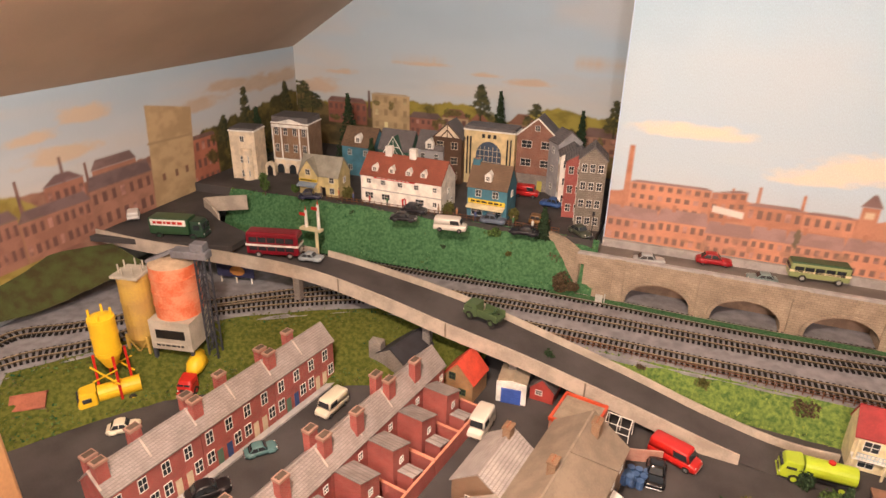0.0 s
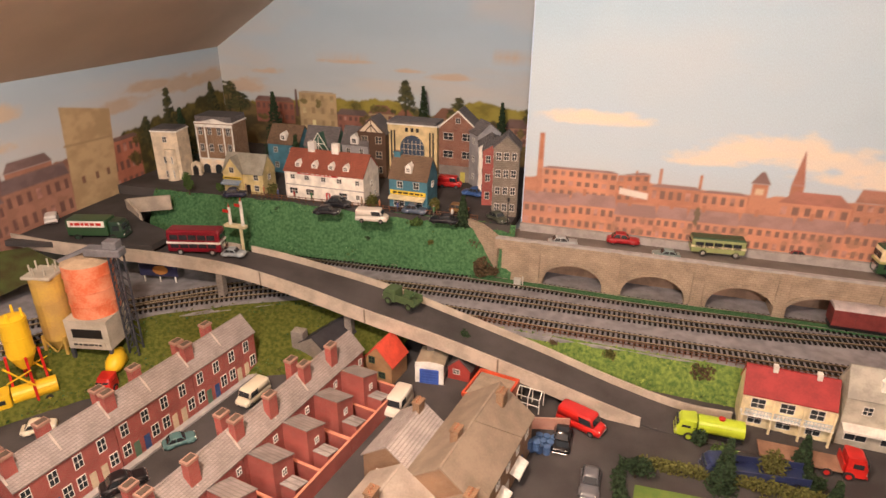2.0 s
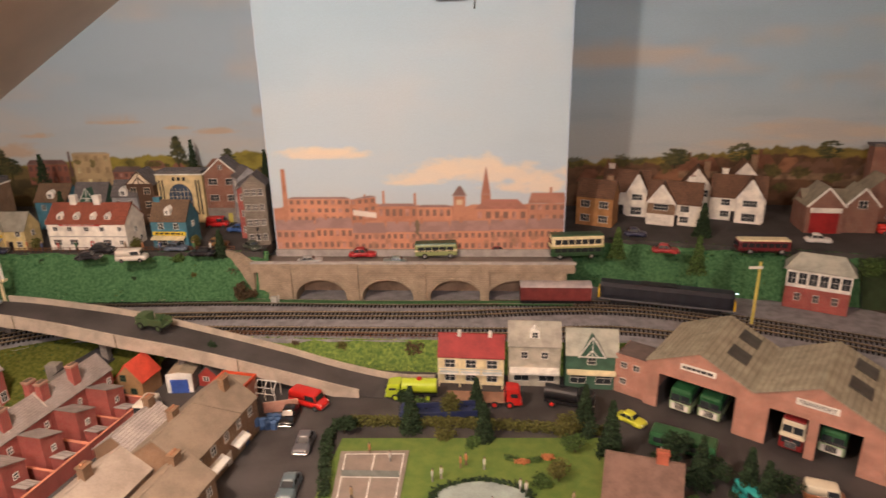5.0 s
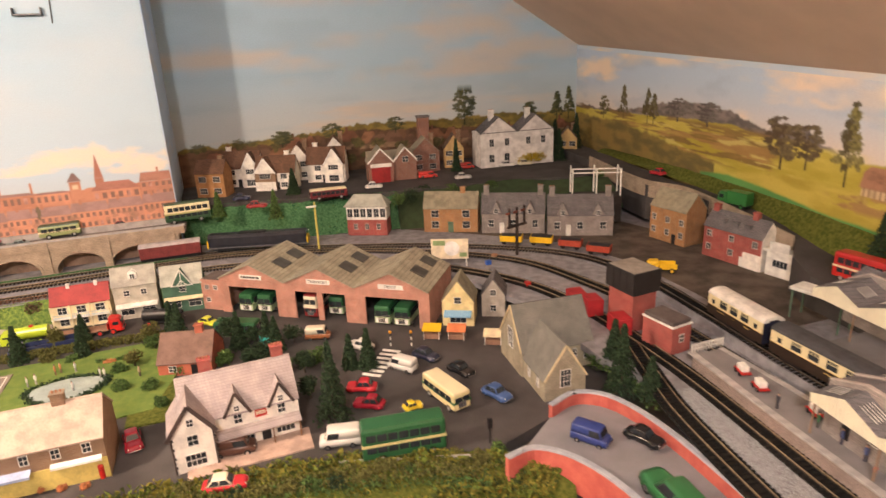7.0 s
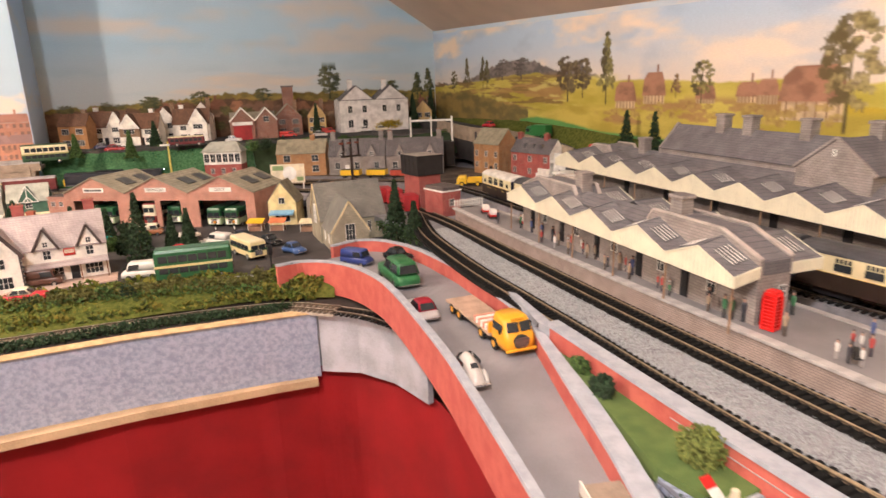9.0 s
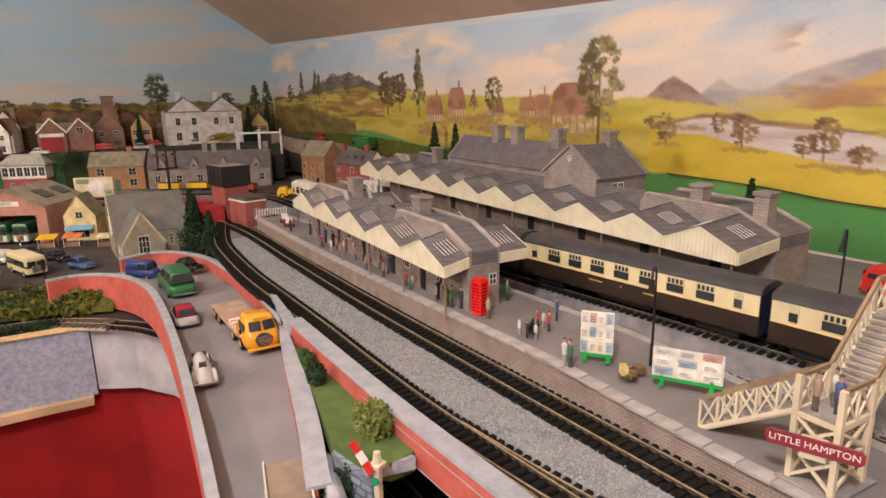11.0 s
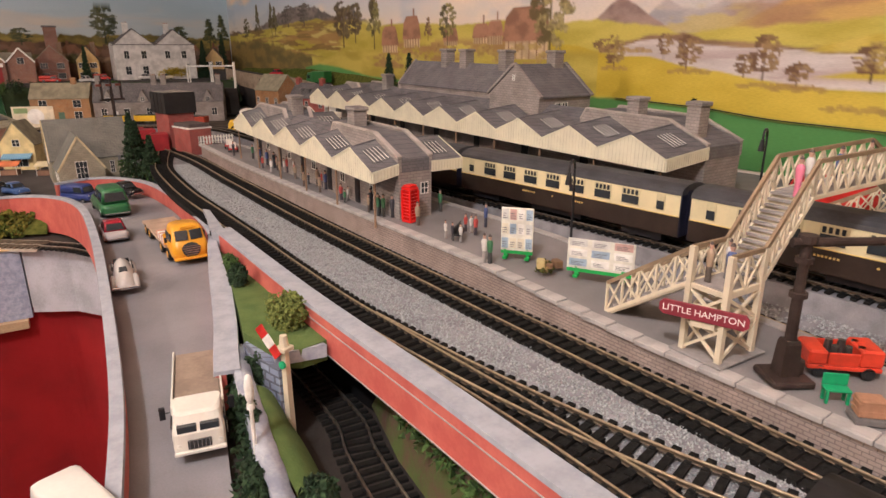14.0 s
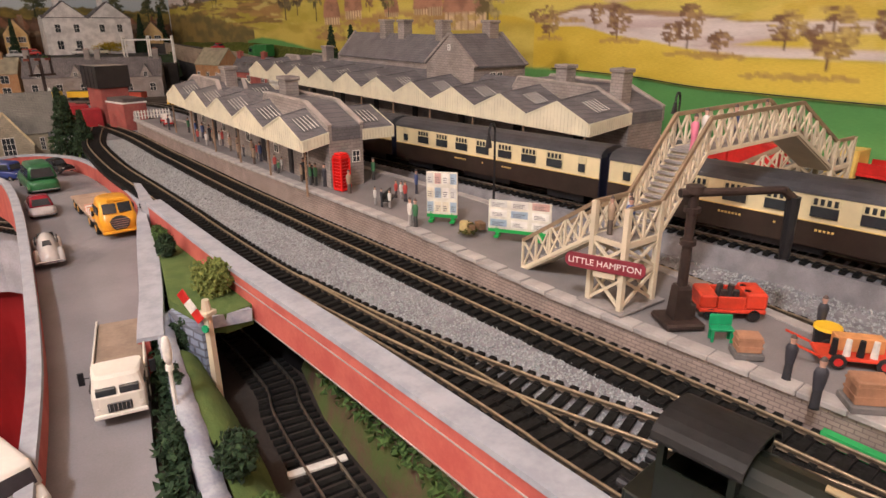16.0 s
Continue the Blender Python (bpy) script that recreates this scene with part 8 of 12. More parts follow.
TEAL = mat("turf_deep_green", (0.012, 0.075, 0.03), .9, var=.4, scale=150, spec=.2)
MINT = mat("turf_mint", (0.16, 0.30, 0.13), .9, var=.35, scale=150, spec=.2)
LIME = mat("turf_lime", (0.26, 0.33, 0.07), .9, var=.35, scale=150, spec=.15)
TOWN_BANK = ([(-0.36, 1.025, .906), (0.0, 1.05, .906), (0.37, 1.068, .906)], [(-0.36, 1.062, TOWN), (0.0, 1.082, TOWN), (0.37, 1.095, TOWN)])
SUB_BANK = ([(0.962, 1.165, .906), (1.2, 1.116, .906), (1.5, 1.05, .906)], [(0.962, 1.205, 1.0), (1.2, 1.155, 1.0), (1.5, 1.09, 1.0)])
LOW_BANK = ([(0.32, 0.895, B), (0.7, 0.872, B), (1.02, 0.86, B)], [(0.32, 0.912, TR + .001), (0.7, 0.905, TR + .001), (1.04, 0.90, TR + .001)])
WEST_BANK = ([(-0.27, 0.42, B), (-0.13, 0.62, B), (0.06, 0.735, B), (0.25, .83, B)], [(-0.322, 0.54, TR + .002), (-0.17, 0.75, TR + .002), (0.035, 0.885, TR + .002), (0.25, 0.905, TR + .002)])
for k, (bk, leaf, n, size) in enumerate(((TOWN_BANK, TEAL, 1500, .0030), (TOWN_BANK, MINT, 1300, .0020), (TOWN_BANK, LEAFB, 500, .0034), (SUB_BANK, TEAL, 2000, .0036), (SUB_BANK, LEAFB, 700, .0034), (LOW_BANK, LIME, 1500, .0026), (LOW_BANK, LEAFB, 1000, .0032), (WEST_BANK, LEAFB, 1200, .0036), (WEST_BANK, LEAFC, 1400, .0034), (WEST_BANK, TEAL, 500, .0036))):
    tufts("loose flock scatter on the grassy bank", bk[0], bk[1], n, size, leaf, 140 + k, .003)
bush(0.322, 1.060, .906, .022, .014, .034, 88, LEAFD, "tall brown clump foliage at the end of the bank", n=700)
conifer(0.275, 1.09, TW - .01, .055, .014, 46)
e = thing("relay_box", pose(0.385, 1.055, TR), "small pale grey trackside cabinet", "cabinet")
b = BM(); rbox(b, -.006, -.004, 0, .006, .004, .016, .0006, 1); part("body", b, mat("pale_grey_paint", (0.45, 0.45, 0.42), .6), e)
b = BM(); rod(b, (.009, 0, 0), (.009, 0, .02), .0012); part("pipe", b, mat("pale_grey_paint", (0.45, 0.45, 0.42), .6), e)
for px_, py_ in ((0.356, 1.087), (0.680, 1.180)):
    e = thing("street_lamp", pose(px_, py_, .978 if px_ > .4 else TW), "thin black model street lamp", "street lamp", "street lamps")
    b = BM(); rod(b, (0, 0, 0), (0, 0, .045), .001, .0006); part("post", b, BLACK, e)
    b = BM(); rbox(b, -.002, -.002, .045, .002, .002, .051, .0004, 1); part("lantern", b, BLACK, e)
for k in range(14):
    rnd = random.Random(k)
    peg(-.2 + k * .035, 1.093 + rnd.uniform(-.004, .004), TW, COLS[(k * 3 + 3) % 7], .022, "painted peg figure on the upper street")
for k, (px_, py_, s, leaf) in enumerate((((0.677, 0.788) + (.018, LEAFA)), ((0.744, 0.733) + (.022, LEAFC)), ((0.790, 0.736) + (.016, LEAFA)), ((0.911, 0.692) + (.02, LEAFC)), ((0.940, 0.699) + (.016, LEAFA)), ((1.051, 0.648) + (.022, LEAFA)), ((1.076, 0.542) + (.016, LEAFA)), ((1.162, 0.462) + (.02, LEAFA)), ((1.159, 0.378) + (.02, LEAFA)), ((1.185, 0.493) + (.018, LEAFB)), ((0.941, 0.448) + (.014, LEAFB)), ((0.876, 0.529) + (.014, LEAFB)), ((1.103, 0.530) + (.018, LEAFA)), ((1.131, 0.475) + (.018, LEAFB)), ((1.018, 0.613) + (.02, LEAFA)), ((1.037, 0.553) + (.018, LEAFB)), ((1.103, 0.526) + (.02, LEAFA)))):
    bush(px_, py_, B, s, s * .9, s * 1.15, 210 + k, leaf, "dense dark clump foliage tree in the gardens", trunk=.012 if s > .019 else 0, n=650)
for k, (px_, py_, h) in enumerate((((0.943, 0.737) + (.06,)), ((0.785, 0.769) + (.05,)), ((1.113, 0.583) + (.07,)), ((1.236, 0.449) + (.06,)))):
    conifer(px_, py_, B, h, h * .2 + .004, 31)
MOSSA = mat("turf_olive", (0.17, 0.155, 0.03), .95, var=.35, scale=120, spec=.1)
MOSSB = mat("turf_green", (0.10, 0.13, 0.025), .95, var=.4, scale=120, spec=.1)
MOSSC = mat("turf_dark", (0.05, 0.065, 0.02), .95, var=.4, scale=120, spec=.1)
for k, (leaf, n, lab) in enumerate(((MOSSA, 5200, "olive turf undergrowth along the bank"), (MOSSB, 4200, "green turf undergrowth along the bank"), (MOSSC, 2200, "dark scrub among the undergrowth"))):
    tufts(lab, [(0.6, 0.145, .842), (1.05, 0.125, .842), (1.28, 0.105, .842), (1.40, 0.06, .842)], [(0.6, 0.25, B + .003), (1.05, 0.237, B + .003), (1.32, 0.165, B + .003), (1.43, 0.085, B + .003)], n, .0058, leaf, 31 + k, .011, 3.0)
rnd = random.Random(12)
for k in range(26):
    x_ = .62 + .03 * k
    bush(x_, .235 - max(0, x_ - .9) * .16 + rnd.uniform(-.03, .005), B - .008, rnd.uniform(.010, .018), rnd.uniform(.008, .013), rnd.uniform(.012, .02), 300 + k % 7, (LEAFC, LEAFB, LEAFA, LEAFC)[k % 4], "thick clump foliage bush on the quay bank", n=380)
hedge([(0.6, 0.098, .838), (1.0, 0.083, .838), (1.2, 0.071, .838), (1.36, 0.042, .838)], .005, .010, LEAFA, "dark scrub along the quay edge", 35, 3200)
# ---- station ----
GREYROOF = brickmat("station_slate", (0.16, 0.15, 0.155), (0.13, 0.125, 0.13), (0.08, 0.075, 0.08), .005, .003, .0002, bump=.3)
STSTONE = brickmat("station_stone", (0.33, 0.29, 0.26), (0.27, 0.24, 0.22), (0.2, 0.17, 0.16), .0065, .003, .0003)
VAL = mat("valance_cream", (0.74, 0.7, 0.53), .55, var=.05)
SKYL = mat("rooflight_glass", (0.12, 0.12, 0.12), .2)


def canopy(e, x0, x1, y0, n, pitch, ze, rise, face, drop, lift):
    """Ridge-and-furrow awning: n bays along -y from y0, between x0 and x1, rising by lift towards x1; the boarded valance stands at x = face."""
    up = lambda x: lift * (x - x0) / (x1 - x0)
    for k in range(n):
        ya, yb = y0 - pitch * k, y0 - pitch * (k + 1)
        ym = (ya + yb) / 2
        b = BM()
        for yy in (ya, yb):
            loft(b, [[(x, yy, ze + up(x)), (x, ym, ze + rise + up(x)), (x, ym, ze + rise + up(x) + .0014), (x, yy, ze + up(x) + .0014)] for x in (x0, x1)])
        rf = part("roof_bay", b, GREYROOF, e)
        b = BM(); bar(b, (x0, ym, ze + rise + .0014), (x1, ym, ze + rise + lift + .0014), .0022, .0012); part("ridge_tile", b, GREYROOF, rf)
        sl = math.degrees(math.atan2(rise, pitch / 2))
        for s, yy in ((1, ya), (-1, yb)):
            hx_ = min(.0085, (x1 - x0) * .24)
            m_ = pose(x0 + (x1 - x0) * .52, (ym + yy) / 2, ze + rise / 2 + lift * .52, -s * sl, -math.degrees(math.atan2(lift, x1 - x0)), 0)
            for q in range(5):
                inst("glazing_bar", shared(("glazing_bar", round(pitch, 3)), lambda bb: box(bb, -.00028, -pitch * .13, .0018, .00028, pitch * .13, .0023), WHITE), rf, m_ @ pose(-hx_ + 2 * hx_ * q / 4, 0, 0))
            b = BM(); box(b, -hx_ - .001, -pitch * .14, .0014, hx_ + .001, pitch * .14, .0020); part("rooflight", b, SKYL, rf).matrix_basis = m_
        fz = lift if face == x1 else 0.0
        b = BM(); loft(b, [[(face - dx, ya, ze + fz - drop), (face - dx, yb, ze + fz - drop), (face - dx, yb, ze + fz + .001), (face - dx, ym, ze + fz + rise + .001), (face - dx, ya, ze + fz + .001)] for dx in (-.0006, .0006)]); v = part("valance", b, VAL, e)
        b = BM()
        sg = 1 if face == x1 else -1
        for q in range(18):
            yy = ya + (yb - ya) * (q + .5) / 18
            top = ze + fz + rise * (1 - abs(yy - ym) / (pitch / 2))
            box(b, face + sg * .0006 - .0002, yy - .0001, ze + fz - drop, face + sg * .0006 + .0002, yy + .0003, top)
        part("board_joints", b, mat("joint_tan", (0.6, 0.55, 0.4), .6), v)
        for yy in (ya, yb):
            b = BM(); bar(b, (face + sg * .0008, yy, ze + fz + .0008), (face + sg * .0008, ym, ze + fz + rise + .0008), .0012, .0014); part("barge_board", b, VAL, v)


def end_valance(e, x0, x1, z0, z1, drop, y):
    b = BM(); loft(b, [[(x0, yy, z0 - drop), (x1, yy, z1 - drop), (x1, yy, z1 + .0012), (x0, yy, z0 + .0012)] for yy in (y - .0018, y - .0004)]); v = part("end_valance", b, VAL, e)
    b = BM()
    n = max(4, int((x1 - x0) / .0032))
    for q in range(n):
        t = (q + .5) / n
        x, z = x0 + (x1 - x0) * t, z0 + (z1 - z0) * t
        box(b, x - .0002, y - .0022, z - drop + .0006, x + .0002, y - .0018, z)
    part("board_joints", b, mat("joint_tan", (0.6, 0.55, 0.4), .6), v)


def coped_block(e, x0, x1, prof):
    """A slated roof block between two coped stone parapets; prof: (y, z) along its length."""
    low = min(z for y, z in prof) - .012
    b = BM(); loft(b, [[(x, prof[0][0], low)] + [(x, y, z) for y, z in prof] + [(x, prof[-1][0], low)] for x in (x0 + .003, x1 - .003)]); part("block_roof", b, GREYROOF, e)
    for xa in (x0, x1 - .0034):
        b = BM(); loft(b, [[(x, prof[0][0] - .0006, low)] + [(x, y, z + .0016) for y, z in prof] + [(x, prof[-1][0] + .0006, low)] for x in (xa, xa + .0034)]); o = part("parapet", b, STSTONE, e)
        b = BM()
        for (ya, za), (yb, zb_) in zip(prof, prof[1:]):
            bar(b, (xa + .0017, ya, za + .0024), (xa + .0017, yb, zb_ + .0024), .0048, .0014)
        part("coping", b, mat("stone_coping", (0.42, 0.37, 0.33), .85, bump=.3), o)


def stone_chimney(e, x, y, z0, z1, hx, hy):
    b = BM(); rbox(b, x - hx, y - hy, z0, x + hx, y + hy, z1 - .004, .0005, 1); rbox(b, x - hx * 1.2, y - hy * 1.2, z1 - .004, x + hx * 1.2, y + hy * 1.2, z1, .0006, 1); part("chimney", b, STSTONE, e)


def leaning(x, y, z, turn, tilt):
    """A building's own axes at its near corner, keeping heights as they are there."""
    return pose(x, y, z, 0, 0, -turn) @ Matrix.Rotation(radians(tilt), 4, "X") @ Matrix.Translation((0, 0, -z))


COLUMN = mat("column_brown", (0.25, 0.16, 0.1), .5)
is_ = thing("island_station", leaning(1.6255, -0.4635, .9645, 6.0, 1.25), "grey stone platform building with cream ridge-and-furrow canopy", "station building")
IP = .0845
canopy(is_, 0.0, .030, 5 * IP, 5, IP, .9735, .0165, 0.0, .009, .006)
canopy(is_, .058, .097, 5 * IP, 5, IP, .9785, .0155, .097, .009, 0.0)
end_valance(is_, 0.0, .027, .9735, .979, .009, 0.0)
end_valance(is_, .062, .0975, .9785, .9785, .009, 0.0)
b = BM(); box(b, .027, -.0005, .918, .0625, .425, .982); part("wall", b, STSTONE, is_)
coped_block(is_, .0265, .063, ((-.001, .9835), (.045, 1.0005), (.138, 1.0005), (.146, .989)))
coped_block(is_, .0265, .063, ((.284, .989), (.292, 1.0005), (.382, 1.0005), (.426, .9835)))
b = BM()
for s in (-1, 1):
    loft(b, [[(.045 + s * .02, y, .984), (.045, y, .994), (.045, y, .9958), (.045 + s * .02, y, .9858)] for y in (.146, .284)])
part("roof", b, GREYROOF, is_)
stone_chimney(is_, .045, .118, .985, 1.020, .0075, .0085)
stone_chimney(is_, .045, .296, .985, 1.019, .0075, .0085)
window(is_, pose(.0545, -.0006, .955), .007, .010)
door(is_, pose(.036, -.0006, .928), .008, .024, BLACK)
for y in (.05, .12, .20, .28, .36):
    window(is_, pose(.0268, y, .95, 0, 0, -90), .01, .016)
    door(is_, pose(.0268, y + .035, .926, 0, 0, -90), .01, .026, BLACK)
for k in range(6):
    b = BM(); rod(b, (.0045, .004 + .083 * k, .922), (.0045, .004 + .083 * k, .973), .0011); part("column", b, COLUMN, is_)

ms = thing("main_station", leaning(1.823, -0.630, .974, 5.3, 1.0), "long grey stone station building with cream ridge-and-furrow canopy", "station building")
MP = .0785
canopy(ms, 0.0, .062, 10 * MP, 10, MP, .985, .0165, 0.0, .0105, .006)
end_valance(ms, 0.0, .062, .985, .9905, .0105, 0.0)
b = BM(); box(b, .060, -.0005, .925, .116, .78, .990); part("wall", b, STSTONE, ms)
coped_block(ms, .0595, .1165, ((-.001, .9915), (.045, 1.0105), (.152, 1.0125), (.160, 1.0)))
b = BM()
for s in (-1, 1):
    loft(b, [[(.088 + s * .030, y, .989), (.088, y, 1.009), (.088, y, 1.0108), (.088 + s * .030, y, .9908)] for y in (.160, .782)])
part("roof", b, GREYROOF, ms)
coped_block(ms, .0595, .1165, ((.70, 1.0), (.708, 1.0105), (.75, 1.0105), (.782, .9915)))
for x, y in ((.068, .090), (.072, .022), (.085, .64)):
    stone_chimney(ms, x, y, .990, 1.031, .0075, .0075)
for k in range(10):
    b = BM(); rod(b, (.003, .006 + MP * k, .93), (.003, .006 + MP * k, .985), .0012); part("column", b, COLUMN, ms)
for y in (.06, .15, .25, .35, .45, .55, .65):
    door(ms, pose(.0598, y, .937, 0, 0, -90), .012, .03, BLACK)
# two-storey booking hall with a cross wing
b = BM(); box(b, .086, .33, .93, .150, .602, 1.018); part("hall_wall", b, STSTONE, ms)
b = BM()
for s in (-1, 1):
    loft(b, [[(.118 + s * .035, y, 1.0165), (.118, y, 1.052), (.118, y, 1.054), (.118 + s * .035, y, 1.0185)] for y in (.30, .600)])
part("hall_roof", b, GREYROOF, ms)
b = BM(); loft(b, [[(.084, yy, 1.0), (.152, yy, 1.0), (.152, yy, 1.019), (.118, yy, 1.0565), (.084, yy, 1.019)] for yy in (.599, .6035)]); part("hall_gable", b, STSTONE, ms)
b = BM(); loft(b, [[(x, .238, .95), (x, .334, .95), (x, .334, 1.0195), (x, .286, 1.055), (x, .238, 1.0195)] for x in (.068, .158)]); part("cross_wing", b, STSTONE, ms)
b = BM()
for s in (-1, 1):
    loft(b, [[(x, .286 + s * .0515, 1.018), (x, .286, 1.0553), (x, .286, 1.0573), (x, .286 + s * .0515, 1.020)] for x in (.0705, .1555)])
part("wing_roof", b, GREYROOF, ms)
for x in (.0668, .1555):
    b = BM()
    for s in (-1, 1):
        bar(b, (x + .0018, .286 + s * .052, 1.0195), (x + .0018, .286, 1.0580), .0044, .0032)
    part("wing_coping", b, STSTONE, ms)
window(ms, pose(.0678, .286, 1.041, 0, 0, -90), .0035, .006)
for x in (.100, .112):
    window(ms, pose(x, .2378, 1.005), .0085, .0125, None, 2, 3)
for y in (.38, .445, .53):
    window(ms, pose(.0858, y, 1.0, 0, 0, -90), .007, .009)
for x, y in ((.118, .362), (.118, .455), (.118, .505), (.138, .286)):
    stone_chimney(ms, x, y, 1.04, 1.074, .008, .008)

# telephone box
e = thing("telephone_box", pose(1.656, -0.479, PZ, 0, 0, 8), "bright red telephone box on the platform", "telephone box")
PBR = mat("signal_red", (0.72, 0.012, 0.008), .35, var=.05)
b = BM(); rbox(b, -.0058, -.0058, 0, .0058, .0058, .0022, .0004, 1); rbox(b, -.0056, -.0056, .0295, .0056, .0056, .0325, .0005, 1); rbox(b, -.0048, -.0048, .0325, .0048, .0048, .0345, .0012, 2)
for x in (-1, 1):
    for y in (-1, 1):
        box(b, x * .0052 - .0007, y * .0052 - .0007, .0022, x * .0052 + .0007, y * .0052 + .0007, .0295)
part("frame", b, PBR, e)
b = BM(); box(b, -.0048, -.0048, .0022, .0048, .0048, .0295); part("panel", b, mat("phone_box_glazing", (0.5, 0.012, 0.01), .25), e)
b = BM()
for k in range(8):
    z = .005 + k * .003
    for s in (-1, 1):
        box(b, -.0048, s * .0052 - .0003, z, .0048, s * .0052 + .0003, z + .0006); box(b, s * .0052 - .0003, -.0048, z, s * .0052 + .0003, .0048, z + .0006)
part("glazing_lattice", b, PBR, e)

# coaches
COFF = mat("chocolate_paint", (0.03, 0.02, 0.015), .4)
CRM = mat("coach_cream_paint", (0.72, 0.63, 0.38), .4, var=.05)
CROOF = mat("coach_roof", (0.05, 0.05, 0.055), .6, var=.2)
GOLD = mat("gold_letters", (0.7, 0.5, 0.15), .5)


def coach(m, L, roofm, label, n=9):
    e = thing("railway_coach", m, label, "railway coach", "railway coaches")
    W = .0355
    b = BM(); box(b, -L / 2, -W / 2, .010, L / 2, W / 2, .0265); part("lower_body", b, COFF, e)
    b = BM(); box(b, -L / 2 + .0002, -W / 2 + .0002, .0265, L / 2 - .0002, W / 2 - .0002, .0435); part("upper_body", b, CRM, e)
    b = BM(); loft(b, [[(x, -W / 2 * c, .0435 + .0085 * s) for c, s in ((1.02, 0), (.97, .35), (.8, .66), (.5, .9), (0, 1), (-.5, .9), (-.8, .66), (-.97, .35), (-1.02, 0))] for x in (-L / 2 - .0006, L / 2 + .0006)]); part("roof", b, roofm, e, smooth=False)
    for k in range(n):
        x = -L / 2 + L * (k + .6) / (n + .2)
        big = k not in (0, n - 1)
        w_ = .0080 if big else .0032
        for s in (-1, 1):
            def fr(bb, w_=w_):
                box(bb, -w_ - .0006, -.0004, -.0060, w_ + .0006, .0002, .0068)
            def gl(bb, w_=w_):
                box(bb, -w_, -.0009, -.0056, w_, .0002, .0012)
            o = inst("window", shared(("coachwin", w_), fr, mat("coach_window_frame", (0.66, 0.58, 0.34), .4)), e, pose(x, s * -W / 2, .0355, 0, 0, 0 if s > 0 else 180))
            inst("pane", shared(("coachpane", w_), gl, GLASS), o, Matrix.Identity(4))
            if big:
                inst("ventilator", shared(("coachvent", w_), lambda bb: [box(bb, q * .0039 - .0011, -.0009, .0022, q * .0039 + .0011, .0002, .0062) for q in (-1.5, -.5, .5, 1.5)], GLASS), o, Matrix.Identity(4))
    for s in (-1, 1):
        b = BM(); rbox(b, s * L / 2 - .001, -.009, .010, s * L / 2 + .005, .009, .047, .001, 1); part("gangway", b, mat("gangway_navy", (0.01, 0.012, 0.03), .6), e)
        b = BM(); box(b, s * L / 2 - .0008, -W / 2 + .0005, .010, s * L / 2 + .0008, W / 2 - .0005, .0435); part("end_panel", b, mat("gangway_navy", (0.01, 0.012, 0.03), .6), e)
        bx = s * (L / 2 - .035)
        b = BM(); box(b, bx - .019, -.0135, .003, bx + .019, .0135, .0095); part("bogie", b, BLACK, e)
        for q in (-.011, .011):
            b = BM(); rod(b, (bx + q, -.0105, .0062), (bx + q, .0105, .0062), .0062, .0062, 16); part("wheelset", b, BLACK, e)
    b = BM(); box(b, -.03, -.012, .004, .03, .012, .010); part("underframe", b, BLACK, e)
    for q, nl in ((-.03, 5), (0.0, 1), (.03, 7)):
        for s in (-1, 1):
            b = BM()
            for i in range(nl):
                x = q + (i - (nl - 1) / 2) * .0024
                box(b, x - .0007, s * W / 2 - .0003, .0207, x + .0007, s * W / 2 + .0003, .0221)
            part("gilt_lettering", b, GOLD, e)
    b = BM(); [box(b, -L / 2, s * W / 2 - .0003, .0262, L / 2, s * W / 2 + .0003, .0268) for s in (-1, 1)]; part("waist_line", b, GOLD, e)
    return e


RZ = T0 + .0045
RZA = RZ + .015
cc = coach(pose(1.788, -0.549, RZA, 0, 0, 90), .258, CROOF, "cream and chocolate railway coach with a dark roof")
for y, x, rz in ((-0.8165, 1.7835, 88.3), (-1.085, 1.771, 86.5), (-0.2815, 1.7885, 90), (-0.0135, 1.794, 87.5)):
    copy_thing(cc, pose(x, y, RZA, 0, 0, rz))
coach(pose(1.811, 0.195, RZA - .001, 0, 0, 84), .125, mat("white_roof", (0.65, 0.62, 0.56), .6), "short cream and chocolate coach with a white roof", 5)

# footbridge
CRB = mat("cream_plastic", (0.68, 0.6, 0.44), .5, var=.06)
fb = thing("footbridge", Matrix.Identity(4), "cream lattice station footbridge with stairs", "footbridge")
FW = .022


def lattice(e, p, q, h, n, off, axis):
    """A lattice parapet from p to q, moved sideways by off."""
    p, q = Vector(p) + Vector(axis) * off, Vector(q) + Vector(axis) * off
    up = Vector((0, 0, h))
    b = BM(); bar(b, p, q, .0016, .0022); part("string", b, CRB, e)
    b = BM(); bar(b, p + up, q + up, .0018, .0022); part("handrail", b, mat("brown_handrail", (0.28, 0.2, 0.12), .6), e)
    for k in range(n + 1):
        a = p.lerp(q, k / n)
        b = BM(); bar(b, a, a + up, .0013, .0013); part("upright", b, CRB, e)
        if k < n:
            c = p.lerp(q, (k + 1) / n)
            b = BM(); bar(b, a, c + up, .001, .001); bar(b, a + up, c, .001, .001); part("diagonal", b, CRB, e)


